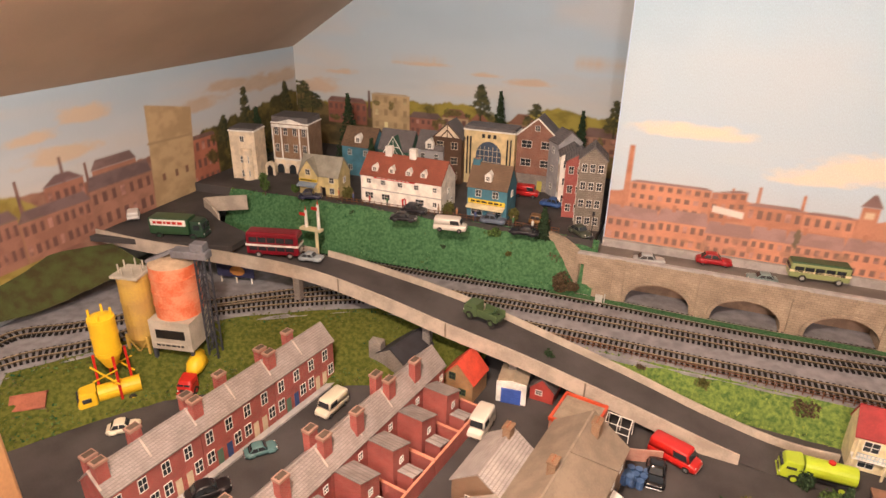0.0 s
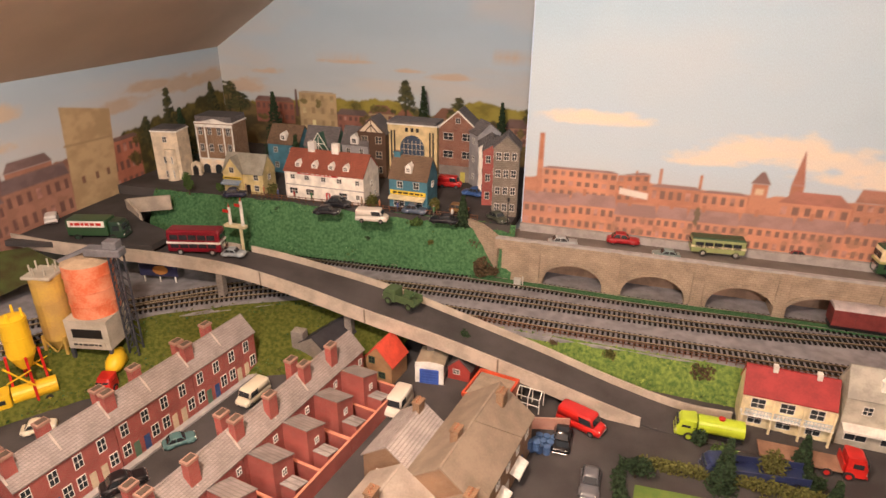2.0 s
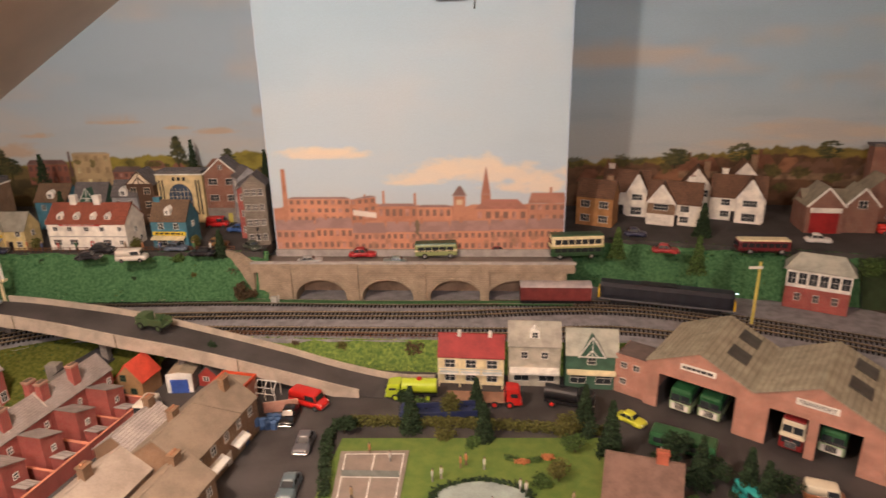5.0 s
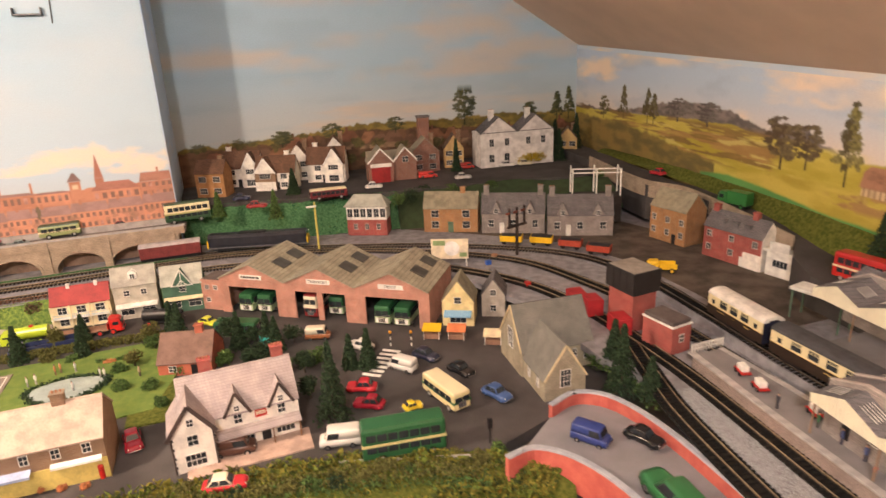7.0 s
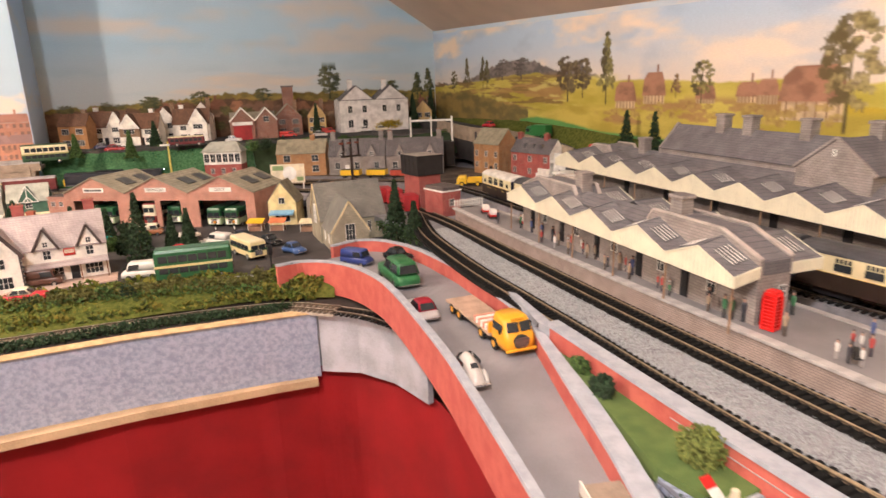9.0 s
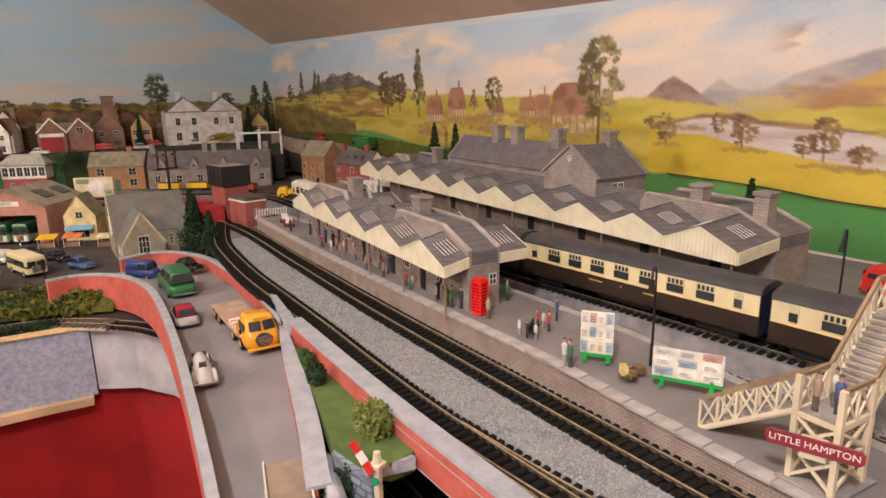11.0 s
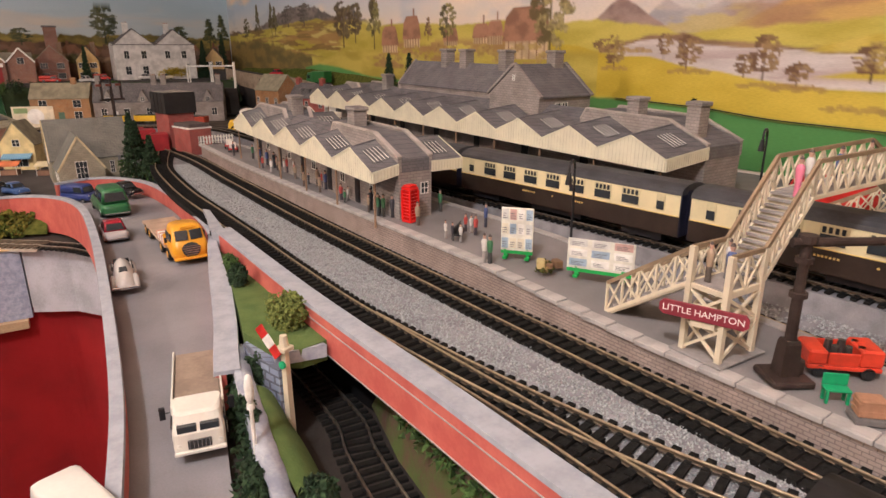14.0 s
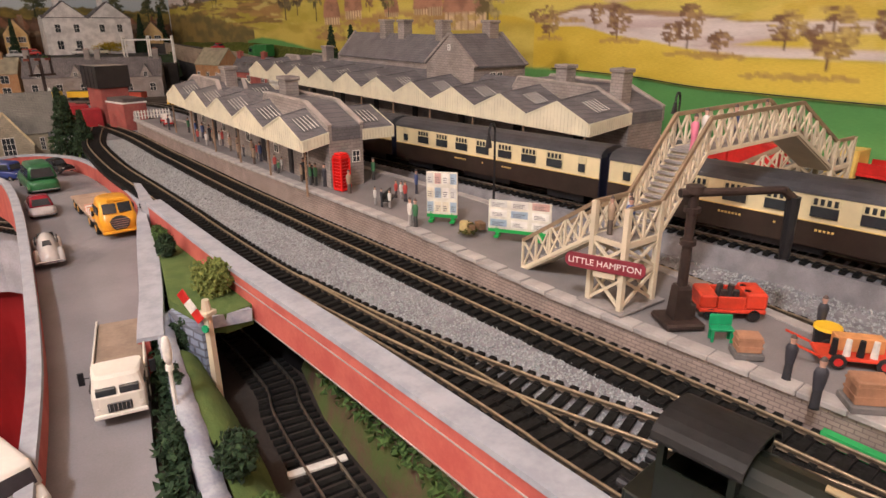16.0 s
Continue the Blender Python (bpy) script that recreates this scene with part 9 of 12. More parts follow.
def stair(e, p, q, axis, n, steps):
    for s in (-1, 1):
        lattice(e, p, q, .0195, n, s * FW / 2, axis)
    P_, Q_ = Vector(p), Vector(q)
    if steps:
        b = BM()
        ax = Vector(axis) * (FW / 2)
        dr = (Q_ - P_) / steps
        for k in range(steps):
            a = P_ + dr * k
            t = Vector((dr.x, dr.y, 0))
            zz = Vector((0, 0, max(0, dr.z)))
            lo = a + zz
            loft(b, [[lo - ax, lo + ax, lo + ax + t, lo - ax + t], [v - Vector((0, 0, .0014)) for v in (lo - ax, lo + ax, lo + ax + t, lo - ax + t)]])
        part("treads", b, mat("grey_tread", (0.33, 0.3, 0.28), .8), e)
        b = BM(); bar(b, P_ - Vector((0, 0, .002)), Q_ - Vector((0, 0, .002)), FW, .001); part("soffit", b, CRB, e)
    else:
        b = BM(); bar(b, P_, Q_, FW, .0016); part("deck", b, mat("grey_tread", (0.33, 0.3, 0.28), .8), e)


LZ = .960
fb.matrix_basis = pose(1.619, -0.792, 0, 0, 0, -8)
stair(fb, (.014, .081, .921), (.014, .0225, LZ), (1, 0, 0), 5, 11)
stair(fb, (.0005, .011, LZ), (.0275, .011, LZ), (0, 1, 0), 2, 0)
stair(fb, (.0275, .011, LZ), (.064, .011, 1.0015), (0, 1, 0), 5, 14)
stair(fb, (.064, .011, 1.0015), (.166, .011, 1.003), (0, 1, 0), 9, 0)
stair(fb, (.166, .011, 1.003), (.226, .011, .972), (0, 1, 0), 5, 12)
stair(fb, (.226, .011, .972), (.253, .011, .972), (0, 1, 0), 2, 0)
stair(fb, (.240, .023, .972), (.240, .080, .938), (1, 0, 0), 4, 10)
for u0, top, f0 in ((0.0, LZ, PE), (.226, .972, .937)):
    q = [(u0, 0.0), (u0 + .0275, 0.0), (u0 + .0275, .022), (u0, .022)]
    zm = f0 + (top - f0) * .52
    for x, y in q:
        b = BM(); bar(b, (x, y, f0), (x, y, top + .02), .0030, .0030); part("leg", b, CRB, fb)
    for (x0, y0), (x1, y1) in zip(q, q[1:] + q[:1]):
        for za, zc in ((f0 + .002, zm - .001), (zm + .001, top - .002)):
            b = BM(); bar(b, (x0, y0, za), (x1, y1, zc), .0014, .0016); part("brace", b, CRB, fb)
            b = BM(); bar(b, (x1, y1, za), (x0, y0, zc), .0014, .0016); part("brace", b, CRB, fb)
        for zz, hh in ((zm, .0022), (top - .001, .0026)):
            b = BM(); bar(b, (x0, y0, zz), (x1, y1, zz), .0018, hh); part("rail", b, CRB, fb)
    b = BM(); rbox(b, u0 - .005, -.005, f0, u0 + .034, .027, f0 + .0013, .0004, 1); part("foot_plate", b, mat("grey_plate", (0.26, 0.24, 0.23), .8), fb)
sg = thing("station_sign", pose(1.6150, -0.7830, .948, 0, 0, -76), "maroon station name board with white letters", "sign")
MAR = mat("maroon_enamel", (0.25, 0.035, 0.05), .35)
sign(sg, pose(0, 0, 0), .040, .0085, MAR, "LITTLE HAMPTON", mat("letter_white", (0.85, 0.82, 0.75), .5), 0, .0050)
b = BM(); loft(b, [[(x, y, z) for x, z in ((-.022, -.002), (-.022, .002), (-.02, .00425), (-.0195, -.00425))] for y in (-.0011, 0)]); part("end_tab", b, MAR, sg)
b = BM(); loft(b, [[(x, y, z) for x, z in ((.022, -.002), (.022, .002), (.02, .00425), (.0195, -.00425))] for y in (-.0011, 0)]); part("end_tab", b, MAR, sg)
b = BM(); box(b, -.006, .0, -.008, .006, .002, .004); part("bracket", b, CRB, sg)

# platform furniture
for px_, py_, w_, h_, gcol, nsheet in ((1.652, -0.617, .024, .033, (0.05, 0.35, 0.08), 4), (1.662, -0.685, .045, .021, (0.05, 0.35, 0.08), 3)):
    e = thing("notice_board", pose(px_, py_, PZ, 0, 0, -58 if nsheet == 4 else -65), "white timetable board covered in notices on green feet", "notice board", "notice boards")
    GB = mat("green_feet", (0.03, 0.4, 0.08), .5)
    b = BM(); rbox(b, -w_ / 2, -.0008, .006, w_ / 2, .0008, .006 + h_, .0003, 1); part("board", b, mat("notice_white", (0.72, 0.7, 0.6), .6), e)
    rnd = random.Random(nsheet)
    for k in range(nsheet * 3):
        x = -w_ / 2 + w_ * ((k % nsheet) + .5) / nsheet
        z = .008 + h_ * ((k // nsheet) + .3) / 3
        b = BM(); box(b, x - w_ / nsheet * .4, -.0011, z - h_ * .1, x + w_ / nsheet * .4, -.0008, z + h_ * .14); part("notice", b, [mat("paper_cream", (0.7, 0.65, 0.5), .7), mat("paper_blue", (0.35, 0.45, 0.55), .7), mat("paper_white", (0.8, 0.78, 0.72), .7), mat("paper_white", (0.8, 0.78, 0.72), .7), mat("paper_grey", (0.6, 0.6, 0.56), .7), mat("paper_red", (0.55, 0.35, 0.3), .7)][rnd.randrange(6)], e)
        b = BM(); [box(b, x - w_ / nsheet * .3, -.0013, z - h_ * .07 + q * h_ * .05, x + w_ / nsheet * rnd.uniform(.05, .3), -.0011, z - h_ * .055 + q * h_ * .05) for q in range(3)]; part("print", b, mat("ink_grey", (0.15, 0.15, 0.16), .7), e)
    for x in (-w_ * .35, w_ * .35):
        b = BM(); box(b, x - .0016, -.004, 0, x + .0016, .004, .0016); box(b, x - .0012, -.0008, 0, x + .0012, .0008, .008); part("foot", b, GB, e)
    b = BM(); box(b, -w_ / 2, -.0006, .0035, w_ / 2, .0006, .006); part("rail", b, GB, e)
e = thing("luggage_pile", pose(1.650, -0.649, PZ, 0, 0, 30), "heap of brown crates and hay on the platform", "luggage pile")
rnd = random.Random(5)
for k in range(6):
    b = BM(); s = rnd.uniform(.0025, .0045); rbox(b, -s, -s * .7, 0, s, s * .7, s * 1.4, .0005, 1); o = part("crate", b, mat("crate_%d" % (k % 3), ((0.35, 0.24, 0.1), (0.22, 0.13, 0.07), (0.5, 0.4, 0.18))[k % 3], .8, bump=.3), e); o.matrix_basis = pose(rnd.uniform(-.009, .009), rnd.uniform(-.006, .006), .003 if k > 3 else 0, 0, 0, rnd.uniform(0, 90))
part("straw", bush_mesh(12, .012, .008, .005, 160, .0016), LEAFC, e)


def cranelamp(px_, py_, h, rz, lab):
    e = thing("platform_lamp", pose(px_, py_, PZ, 0, 0, rz), lab, "platform lamp", "platform lamps")
    b = BM(); rod(b, (0, 0, 0), (0, 0, h * .25), .0017, .0012); rod(b, (0, 0, h * .25), (0, 0, h * .92), .001, .0008); part("post", b, BLACK, e)
    b = BM()
    pts = [Vector((.006 - .006 * math.cos(a * math.pi / 8), 0, h * .92 + .007 * math.sin(a * math.pi / 8))) for a in range(9)]
    ribbon(b, pts, [(-.0008, -.0008), (.0008, -.0008), (.0008, .0008), (-.0008, .0008)])
    part("swan_neck", b, BLACK, e)
    b = BM(); rod(b, (.012, 0, h * .92), (.012, 0, h * .92 - .009), .0012, .0026, 10); part("shade", b, BLACK, e)


cranelamp(1.676, -0.648, .075, 200, "black swan-neck lamp on the island platform")
cranelamp(1.826, -0.712, .092, 190, "black swan-neck lamp on the main platform")
# water crane
e = thing("water_crane", pose(1.630, -0.820, PE, 0, 0, -38) @ Matrix.Scale(1.22, 4), "dark brown iron water crane with a hanging hose", "water crane")
IRON = mat("brown_iron", (0.045, 0.03, 0.025), .55, .3, var=.3)
b = BM(); rbox(b, -.0085, -.0085, 0, .0085, .0085, .003, .0008, 1); part("base", b, IRON, e)
b = BM(); loft(b, [[(x * s, y * s, z) for x, y in ((-1, -1), (1, -1), (1, 1), (-1, 1))] for z, s in ((.003, .0038), (.0165, .0031), (.018, .0026))]); part("pedestal", b, IRON, e)
b = BM(); rod(b, (0, 0, .017), (0, 0, .058), .0022, .0020, 12); rod(b, (0, 0, .036), (0, 0, .038), .0034, .0034, 12); rod(b, (0, 0, .05), (0, 0, .052), .0034, .0034, 12); rod(b, (0, 0, .058), (0, 0, .061), .0036, .0036, 12); part("column", b, IRON, e)
b = BM(); rod(b, (-.006, 0, .058), (.038, 0, .058), .0019, .0016, 10); rod(b, (.038, 0, .058), (.043, 0, .054), .0018, .002, 10); part("arm", b, IRON, e)
b = BM(); rod(b, (.043, 0, .055), (.0435, 0, .028), .0028, .0022, 10); part("hose", b, BLACK, e)
b = BM(); rbox(b, .0035, -.0022, .003, .0068, .0022, .0095, .0005, 1); part("brazier_step", b, IRON, e)
# trolleys, crates and bench at the near end
e = thing("luggage_truck", pose(1.660, -0.833, PE, 0, 0, -50), "red electric luggage truck loaded with dark churns", "platform truck")
b = BM(); rbox(b, -.017, -.009, .004, .017, .009, .0065, .0006, 1); rbox(b, -.017, -.009, .0065, -.008, .009, .014, .001, 1); rbox(b, .006, -.009, .0065, .017, .009, .0155, .001, 1); rbox(b, -.008, -.009, .0065, .006, -.0078, .0135, .0004, 1); rbox(b, -.008, .0078, .0065, .006, .009, .0135, .0004, 1); part("body", b, mat("truck_red", (0.6, 0.05, 0.02), .4), e)
for k in range(6):
    b = BM(); rod(b, (-.004 + .006 * (k % 3), -.004 + .008 * (k // 3), .0065), (-.004 + .006 * (k % 3), -.004 + .008 * (k // 3), .0155), .0024, .0017, 10); part("churn", b, mat("churn_steel", (0.09, 0.085, 0.08), .4, .6), e)
wheels(e, (-.011, .011), .009, .0032, .002, BLACK)
e = thing("platform_bench", pose(1.627, -0.844, PE, 0, 0, -50), "small bright green platform bench", "bench")
b = BM(); rbox(b, -.0055, -.003, .006, .0055, .003, .0072, .0003, 1); part("seat", b, mat("bench_green", (0.02, 0.3, 0.12), .5), e)
b = BM(); rbox(b, -.0055, .0025, .0072, .0055, .0035, .013, .0003, 1); part("backrest", b, mat("bench_green", (0.02, 0.3, 0.12), .5), e)
for x in (-.0045, .0045):
    for y in (-.0022, .0022):
        b = BM(); box(b, x - .0006, y - .0006, 0, x + .0006, y + .0006, .006); part("leg", b, mat("bench_green", (0.02, 0.3, 0.12), .5), e)
CRATE = mat("brown_crate", (0.36, 0.19, 0.11), .8, bump=.3)
for px_, py_, s, zz in ((1.621, -0.859, .0055, 0), (1.613, -0.910, .007, 0)):
    b = BM(); rbox(b, -s, -s * .75, 0, s, s * .75, s * 1.5, .0005, 1)
    for q in (.3, .7):
        box(b, -s - .0003, -s * .78, s * 1.5 * q, s + .0003, s * .78, s * 1.5 * q + .0009)
    o = obj("crate", b, CRATE); o.matrix_basis = pose(px_, py_, PE + .003, 0, 0, -52); tagged(o, "plain brown wooden crate on the platform", "crate", "crates")
    b = BM(); rbox(b, -s * 1.2, -s, -.003, s * 1.2, s, 0, .0003, 1); part("pallet", b, mat("pallet_grey", (0.14, 0.13, 0.125), .8), o)
e = thing("hand_cart", pose(1.649, -0.897, PE, 0, 0, -58) @ Matrix.Scale(.8, 4), "red porter's barrow stacked with parcels", "hand cart")
b = BM(); rbox(b, -.022, -.009, .005, .022, .009, .007, .0005, 1); part("bed", b, mat("truck_red", (0.6, 0.05, 0.02), .4), e)
for y in (-.009, .009):
    b = BM(); bar(b, (-.022, y, .007), (-.036, y, .013), .0012, .0012); part("handle", b, mat("truck_red", (0.6, 0.05, 0.02), .4), e)
wheels(e, (-.012, .012), .010, .0045, .0015, REDD)
for k in range(4):
    b = BM(); rod(b, (-.014 + .007 * k, -.005, .007), (-.014 + .007 * k, -.005, .017), .0021, .0016, 8); part("bottle", b, WHITE if k % 2 else BLACK, e)
b = BM(); rbox(b, -.012, 0, .007, .014, .008, .016, .0005, 1); part("parcel", b, mat("kraft_box", (0.6, 0.28, 0.1), .7), e)
e = thing("flower_tub", pose(1.662, -0.881, PE), "round yellow and black tub on the platform", "tub")
b = BM(); rod(b, (0, 0, 0), (0, 0, .008), .0055, .0062, 16); part("tub", b, BLACK, e)
b = BM(); rod(b, (0, 0, .0078), (0, 0, .0092), .0066, .0062, 16); part("rim", b, YEL, e)
for x, y, c, hh in ((1.629, -0.606, 0, .022), (1.630, -0.611, 4, .022), (1.646, -0.541, 0, .016), (1.646, -0.550, 3, .016), (1.648, -0.558, 0, .016), (1.673, -0.536, 1, .016), (1.674, -0.542, 0, .016), (1.671, -0.551, 1, .018), (1.696, -0.537, 5, .022), (1.702, -0.466, 4, .022), (1.653, -0.494, 6, .022), (1.652, -0.456, 3, .022), (1.648, -0.447, 4, .022), (1.646, -0.441, 4, .022), (1.653, -0.418, 3, .022)):
    peg(x, y, pz(y), COLS[c], hh, "painted peg figure waiting on the platform")
for x, y, c, hh in ((1.659, -0.365, 0, .015), (1.659, -0.349, 1, .015), (1.668, -0.302, 5, .022), (1.669, -0.281, 6, .022), (1.679, -0.230, 3, .022), (1.681, -0.199, 0, .022), (1.682, -0.177, 1, .022), (1.685, -0.132, 3, .022), (1.688, -0.103, 5, .022), (1.692, -0.072, 5, .022), (1.695, -0.039, 4, .022), (1.685, 0.009, 3, .022), (1.612, -0.880, 3, .022), (1.596, -0.896, 3, .024), (1.668, -0.876, 3, .022)):
    peg(x, y, pz(y), COLS[c], hh, "painted peg figure waiting on the platform")
# the crowd under the canopy
rnd = random.Random(77)
for k in range(24):
    y = -0.44 + .0138 * k + rnd.uniform(-.0055, .0055)
    x = 1.6305 + (y + .477) * .075 + rnd.uniform(.010, .032)
    peg(x, y, PZ, COLS[rnd.choice((0, 1, 3, 3, 4, 5, 6, 6))], rnd.choice((.019, .018, .020, .014)), "painted peg figure standing under the canopy")
for u, v, z, c in ((.006, .016, LZ + .001, 6), (.012, .008, LZ + .001, 5), (.019, .014, LZ + .001, 0), (.062, .008, 1.001, 7), (.080, .013, 1.0025, 0), (.104, .009, 1.003, 5), (.146, .013, 1.003, 6)):
    w = fb.matrix_basis @ Vector((u, v, z))
    peg(w.x, w.y, w.z, COLS[c], .022, "painted peg figure crossing the footbridge")
# bench near the telephone box
e = thing("platform_bench", pose(1.655, -0.550, PZ, 0, 0, 35), "dark platform bench with seated peg figures", "bench")
b = BM(); rbox(b, -.012, -.003, .005, .012, .003, .0062, .0003, 1); part("seat", b, BLACK, e)
b = BM(); rbox(b, -.012, .0025, .0062, .012, .0035, .012, .0003, 1); part("backrest", b, BLACK, e)
# far platform end: shed, tank, barrows, fence
e = house("platform_shed", pose(1.700, 0.235, TR, 0, 0, 8), .04, .06, .045, .006, BRICKRED, mat("dark_felt", (0.1, 0.08, 0.075), .9), "dark red brick shed at the platform end", [("f", 0, .025, .009, .012)], cat="shed", flat=True)
e = thing("water_tank", pose(1.700, 0.325, TR, 0, 0, 5), "black water tank on a red brick base", "water tank")
b = BM(); box(b, -.024, -.03, 0, .024, .03, .066); part("base", b, BRICKRED, e)
b = BM(); box(b, -.028, -.034, .066, .028, .034, .104)
part("tank", b, mat("black_iron", (0.02, 0.018, 0.018), .5), e)
for k in range(5):
    inst("rib", shared(("tank_rib",), lambda bb: box(bb, -.0288, -.0008, .066, .0288, .0008, .104), mat("black_iron", (0.02, 0.018, 0.018), .5)), e, pose(0, -.033 + .0165 * k, 0))
b = BM(); box(b, -.026, -.032, .0985, .026, .032, .1045); part("cover", b, mat("grey_lid", (0.3, 0.27, 0.23), .8), e)
for k, (x, y) in enumerate(((1.662, 0.385), (1.652, 0.42), (1.66, 0.30))):
    e = thing("red_van_body", pose(x, y, TR, 0, 0, 80), "dark red wagon body beside the track", "wagon", "red wagons")
    b = BM(); rbox(b, -.018, -.014, .002, .018, .014, .032, .0008, 1); part("body", b, mat("wagon_red", (0.35, 0.02, 0.025), .6), e)
    b = BM(); [box(b, x_, -.0145, .003, x_ + .0012, .0145, .031) for x_ in (-.017, -.009, 0, .008, .016)]; part("plank_ribs", b, mat("wagon_red", (0.35, 0.02, 0.025), .6), e)
e = thing("picket_fence", Matrix.Identity(4), "white picket fence across the platform end", "fence", "fences")
for k in range(12):
    o = inst("pale", shared(("pale",), lambda b: box(b, -.001, -.0005, 0, .001, .0005, .014), WHITE), e, pose(1.69 + .005 * k, 0.165, PZ))
b = BM(); box(b, 1.688, .1655, PZ + .004, 1.748, .1663, PZ + .005); box(b, 1.688, .1655, PZ + .010, 1.748, .1663, PZ + .011); part("rail", b, WHITE, e)
for px_, py_ in ((1.70, 0.05), (1.715, -0.02), (1.71, 0.09)):
    e = thing("barrow", pose(px_, py_, PZ, 0, 0, 70), "red luggage barrow with white parcels", "barrow", "barrows")
    b = BM(); rbox(b, -.012, -.007, .004, .012, .007, .006, .0004, 1); part("bed", b, REDD, e)
    b = BM(); rbox(b, -.008, -.005, .006, .008, .005, .014, .0006, 1); part("parcel", b, WHITE, e)
    wheels(e, (-.006, .006), .0075, .003, .0015, BLACK)

# tank engine at the near end
LOCO = mat("loco_green_black", (0.01, 0.013, 0.009), .35, var=.3, scale=60)
e = thing("tank_engine", pose(1.512, -0.921, RZ, 0, 0, -91) @ Matrix.Scale(.88, 4), "dark green-black steam tank engine with a rounded cab", "locomotive")
b = BM(); rbox(b, -.06, -.0175, .008, .075, .0175, .0125, .0006, 1); part("footplate", b, LOCO, e)
b = BM(); box(b, -.05, -.0155, .0125, -.022, -.0145, .030); box(b, -.05, .0145, .0125, -.022, .0155, .030); box(b, -.05, -.0155, .0125, -.049, .0155, .028); box(b, -.023, -.0155, .0125, -.022, .0155, .038)
for y in (-1, 1):
    for x in (-.05, -.0245):
        box(b, x, y * .015 - .0006, .030, x + .0025, y * .015 + .0006, .042)
box(b, -.05, -.0155, .028, -.049, -.009, .042); box(b, -.05, .009, .028, -.049, .0155, .042); box(b, -.05, -.003, .028, -.049, .003, .042); box(b, -.05, -.0155, .039, -.049, .0155, .042)
part("cab", b, LOCO, e)
b = BM(); loft(b, [[(x, -.0168 * math.cos(a * math.pi / 10), .0405 + .0075 * math.sin(a * math.pi / 10)) for a in range(11)] + [(x, .0168 * math.cos(a * math.pi / 10), .0395 + .0075 * math.sin(a * math.pi / 10)) for a in range(11)] for x in (-.053, -.020)]); part("cab_roof", b, mat("cab_roof_black", (0.009, 0.009, 0.009), .6, var=.4, scale=90, bump=.2), e, smooth=False)
b = BM(); rod(b, (-.022, 0, .029), (.066, 0, .029), .0125, .012, 24); rod(b, (.066, 0, .029), (.07, 0, .029), .0125, .0125, 24); part("boiler", b, LOCO, e, smooth=False)
for y in (-1, 1):
    b = BM(); rbox(b, -.022, y * .0165 - (.006 if y > 0 else 0), .0125, .046, y * .0165 + (0 if y > 0 else .006), .032, .001, 2); part("side_tank", b, LOCO, e)
    b = BM(); [box(b, x, y * .0167 - .0002, .02, x + .0022, y * .0167 + .0002, .0245) for x in (.006, .0095, .013)]; part("number_panel", b, GOLD, e)
    b = BM(); rod(b, (-.03, y * .0166, .022), (-.03, y * .0169, .022), .0026, .0026, 12); part("emblem", b, REDD, e)
b = BM(); rod(b, (.055, 0, .04), (.055, 0, .052), .004, .0045, 14); part("chimney", b, LOCO, e)
b = BM(); rod(b, (.022, 0, .039), (.022, 0, .047), .0055, .003, 14); part("dome", b, LOCO, e)
b = BM(); rod(b, (.0, -.003, .0425), (.02, -.003, .0425), .0013, .0013, 8); part("pipe", b, mat("pale_brass", (0.5, 0.42, 0.25), .4, .6), e)
for x in (-.06, .075):
    b = BM(); rbox(b, x - .0012, -.017, .006, x + .0012, .017, .0125, .0003, 1); part("buffer_beam", b, LOCO, e)
    for y in (-.011, .011):
        b = BM(); rod(b, (x, y, .0095), (x + (.006 if x > 0 else -.006), y, .0095), .0018, .0026, 10); part("buffer", b, BLACK, e)
for x in (-.035, -.005, .03, .055):
    for y in (-.0085, .0085):
        b = BM(); rod(b, (x, y - .0012, .0085), (x, y + .0012, .0085), .0085 if -.03 < x < .05 else .006, None, 18); part("wheel", b, BLACK, e)

# diesel and wagons on the back track
LD = mat("diesel_blue_black", (0.02, 0.022, 0.03), .4)
def on_back(xc):
    pts = curve_pts([(p[0], p[1], T0) for p in LINE_A[:11]], .01)
    i = min(range(len(pts) - 1), key=lambda i: abs(pts[i].x - xc))
    d = pts[min(i + 6, len(pts) - 1)] - pts[max(i - 6, 0)]
    return pose(pts[i].x, pts[i].y, RZ, 0, 0, math.degrees(math.atan2(d.y, d.x)))
e = thing("diesel_engine", on_back(1.14), "blue-black diesel locomotive with a yellow nose", "locomotive")
L_ = .235
b = BM(); loft(b, [[(x, y * w, z) for y, z in ((-.0165, .011), (-.0175, .02), (-.0165, .036), (-.011, .0425), (.011, .0425), (.0165, .036), (.0175, .02), (.0165, .011))] for x, w in ((-L_ / 2, .85), (-L_ / 2 + .008, 1), (L_ / 2 - .008, 1), (L_ / 2, .85))]); part("body", b, LD, e)
for s in (-1, 1):
    b = BM(); loft(b, [[(s * (L_ / 2 + dx), y * .9, z) for y, z in ((-.0145, .011), (-.0155, .02), (-.0148, .028), (.0148, .028), (.0155, .02), (.0145, .011))] for dx in (-.002, .0035)]); part("nose", b, mat("warning_yellow", (0.75, 0.48, 0.02), .45), e)
    for y in (-.006, .006):
        b = BM(); box(b, s * (L_ / 2 + .0002) - .0008, y - .0045, .029, s * (L_ / 2 + .0002) + .0008, y + .0045, .037); part("windscreen", b, GLASS, e)
    b = BM(); box(b, s * (L_ / 2 - .045) - .026, -.0135, .002, s * (L_ / 2 - .045) + .026, .0135, .011); part("bogie", b, BLACK, e)
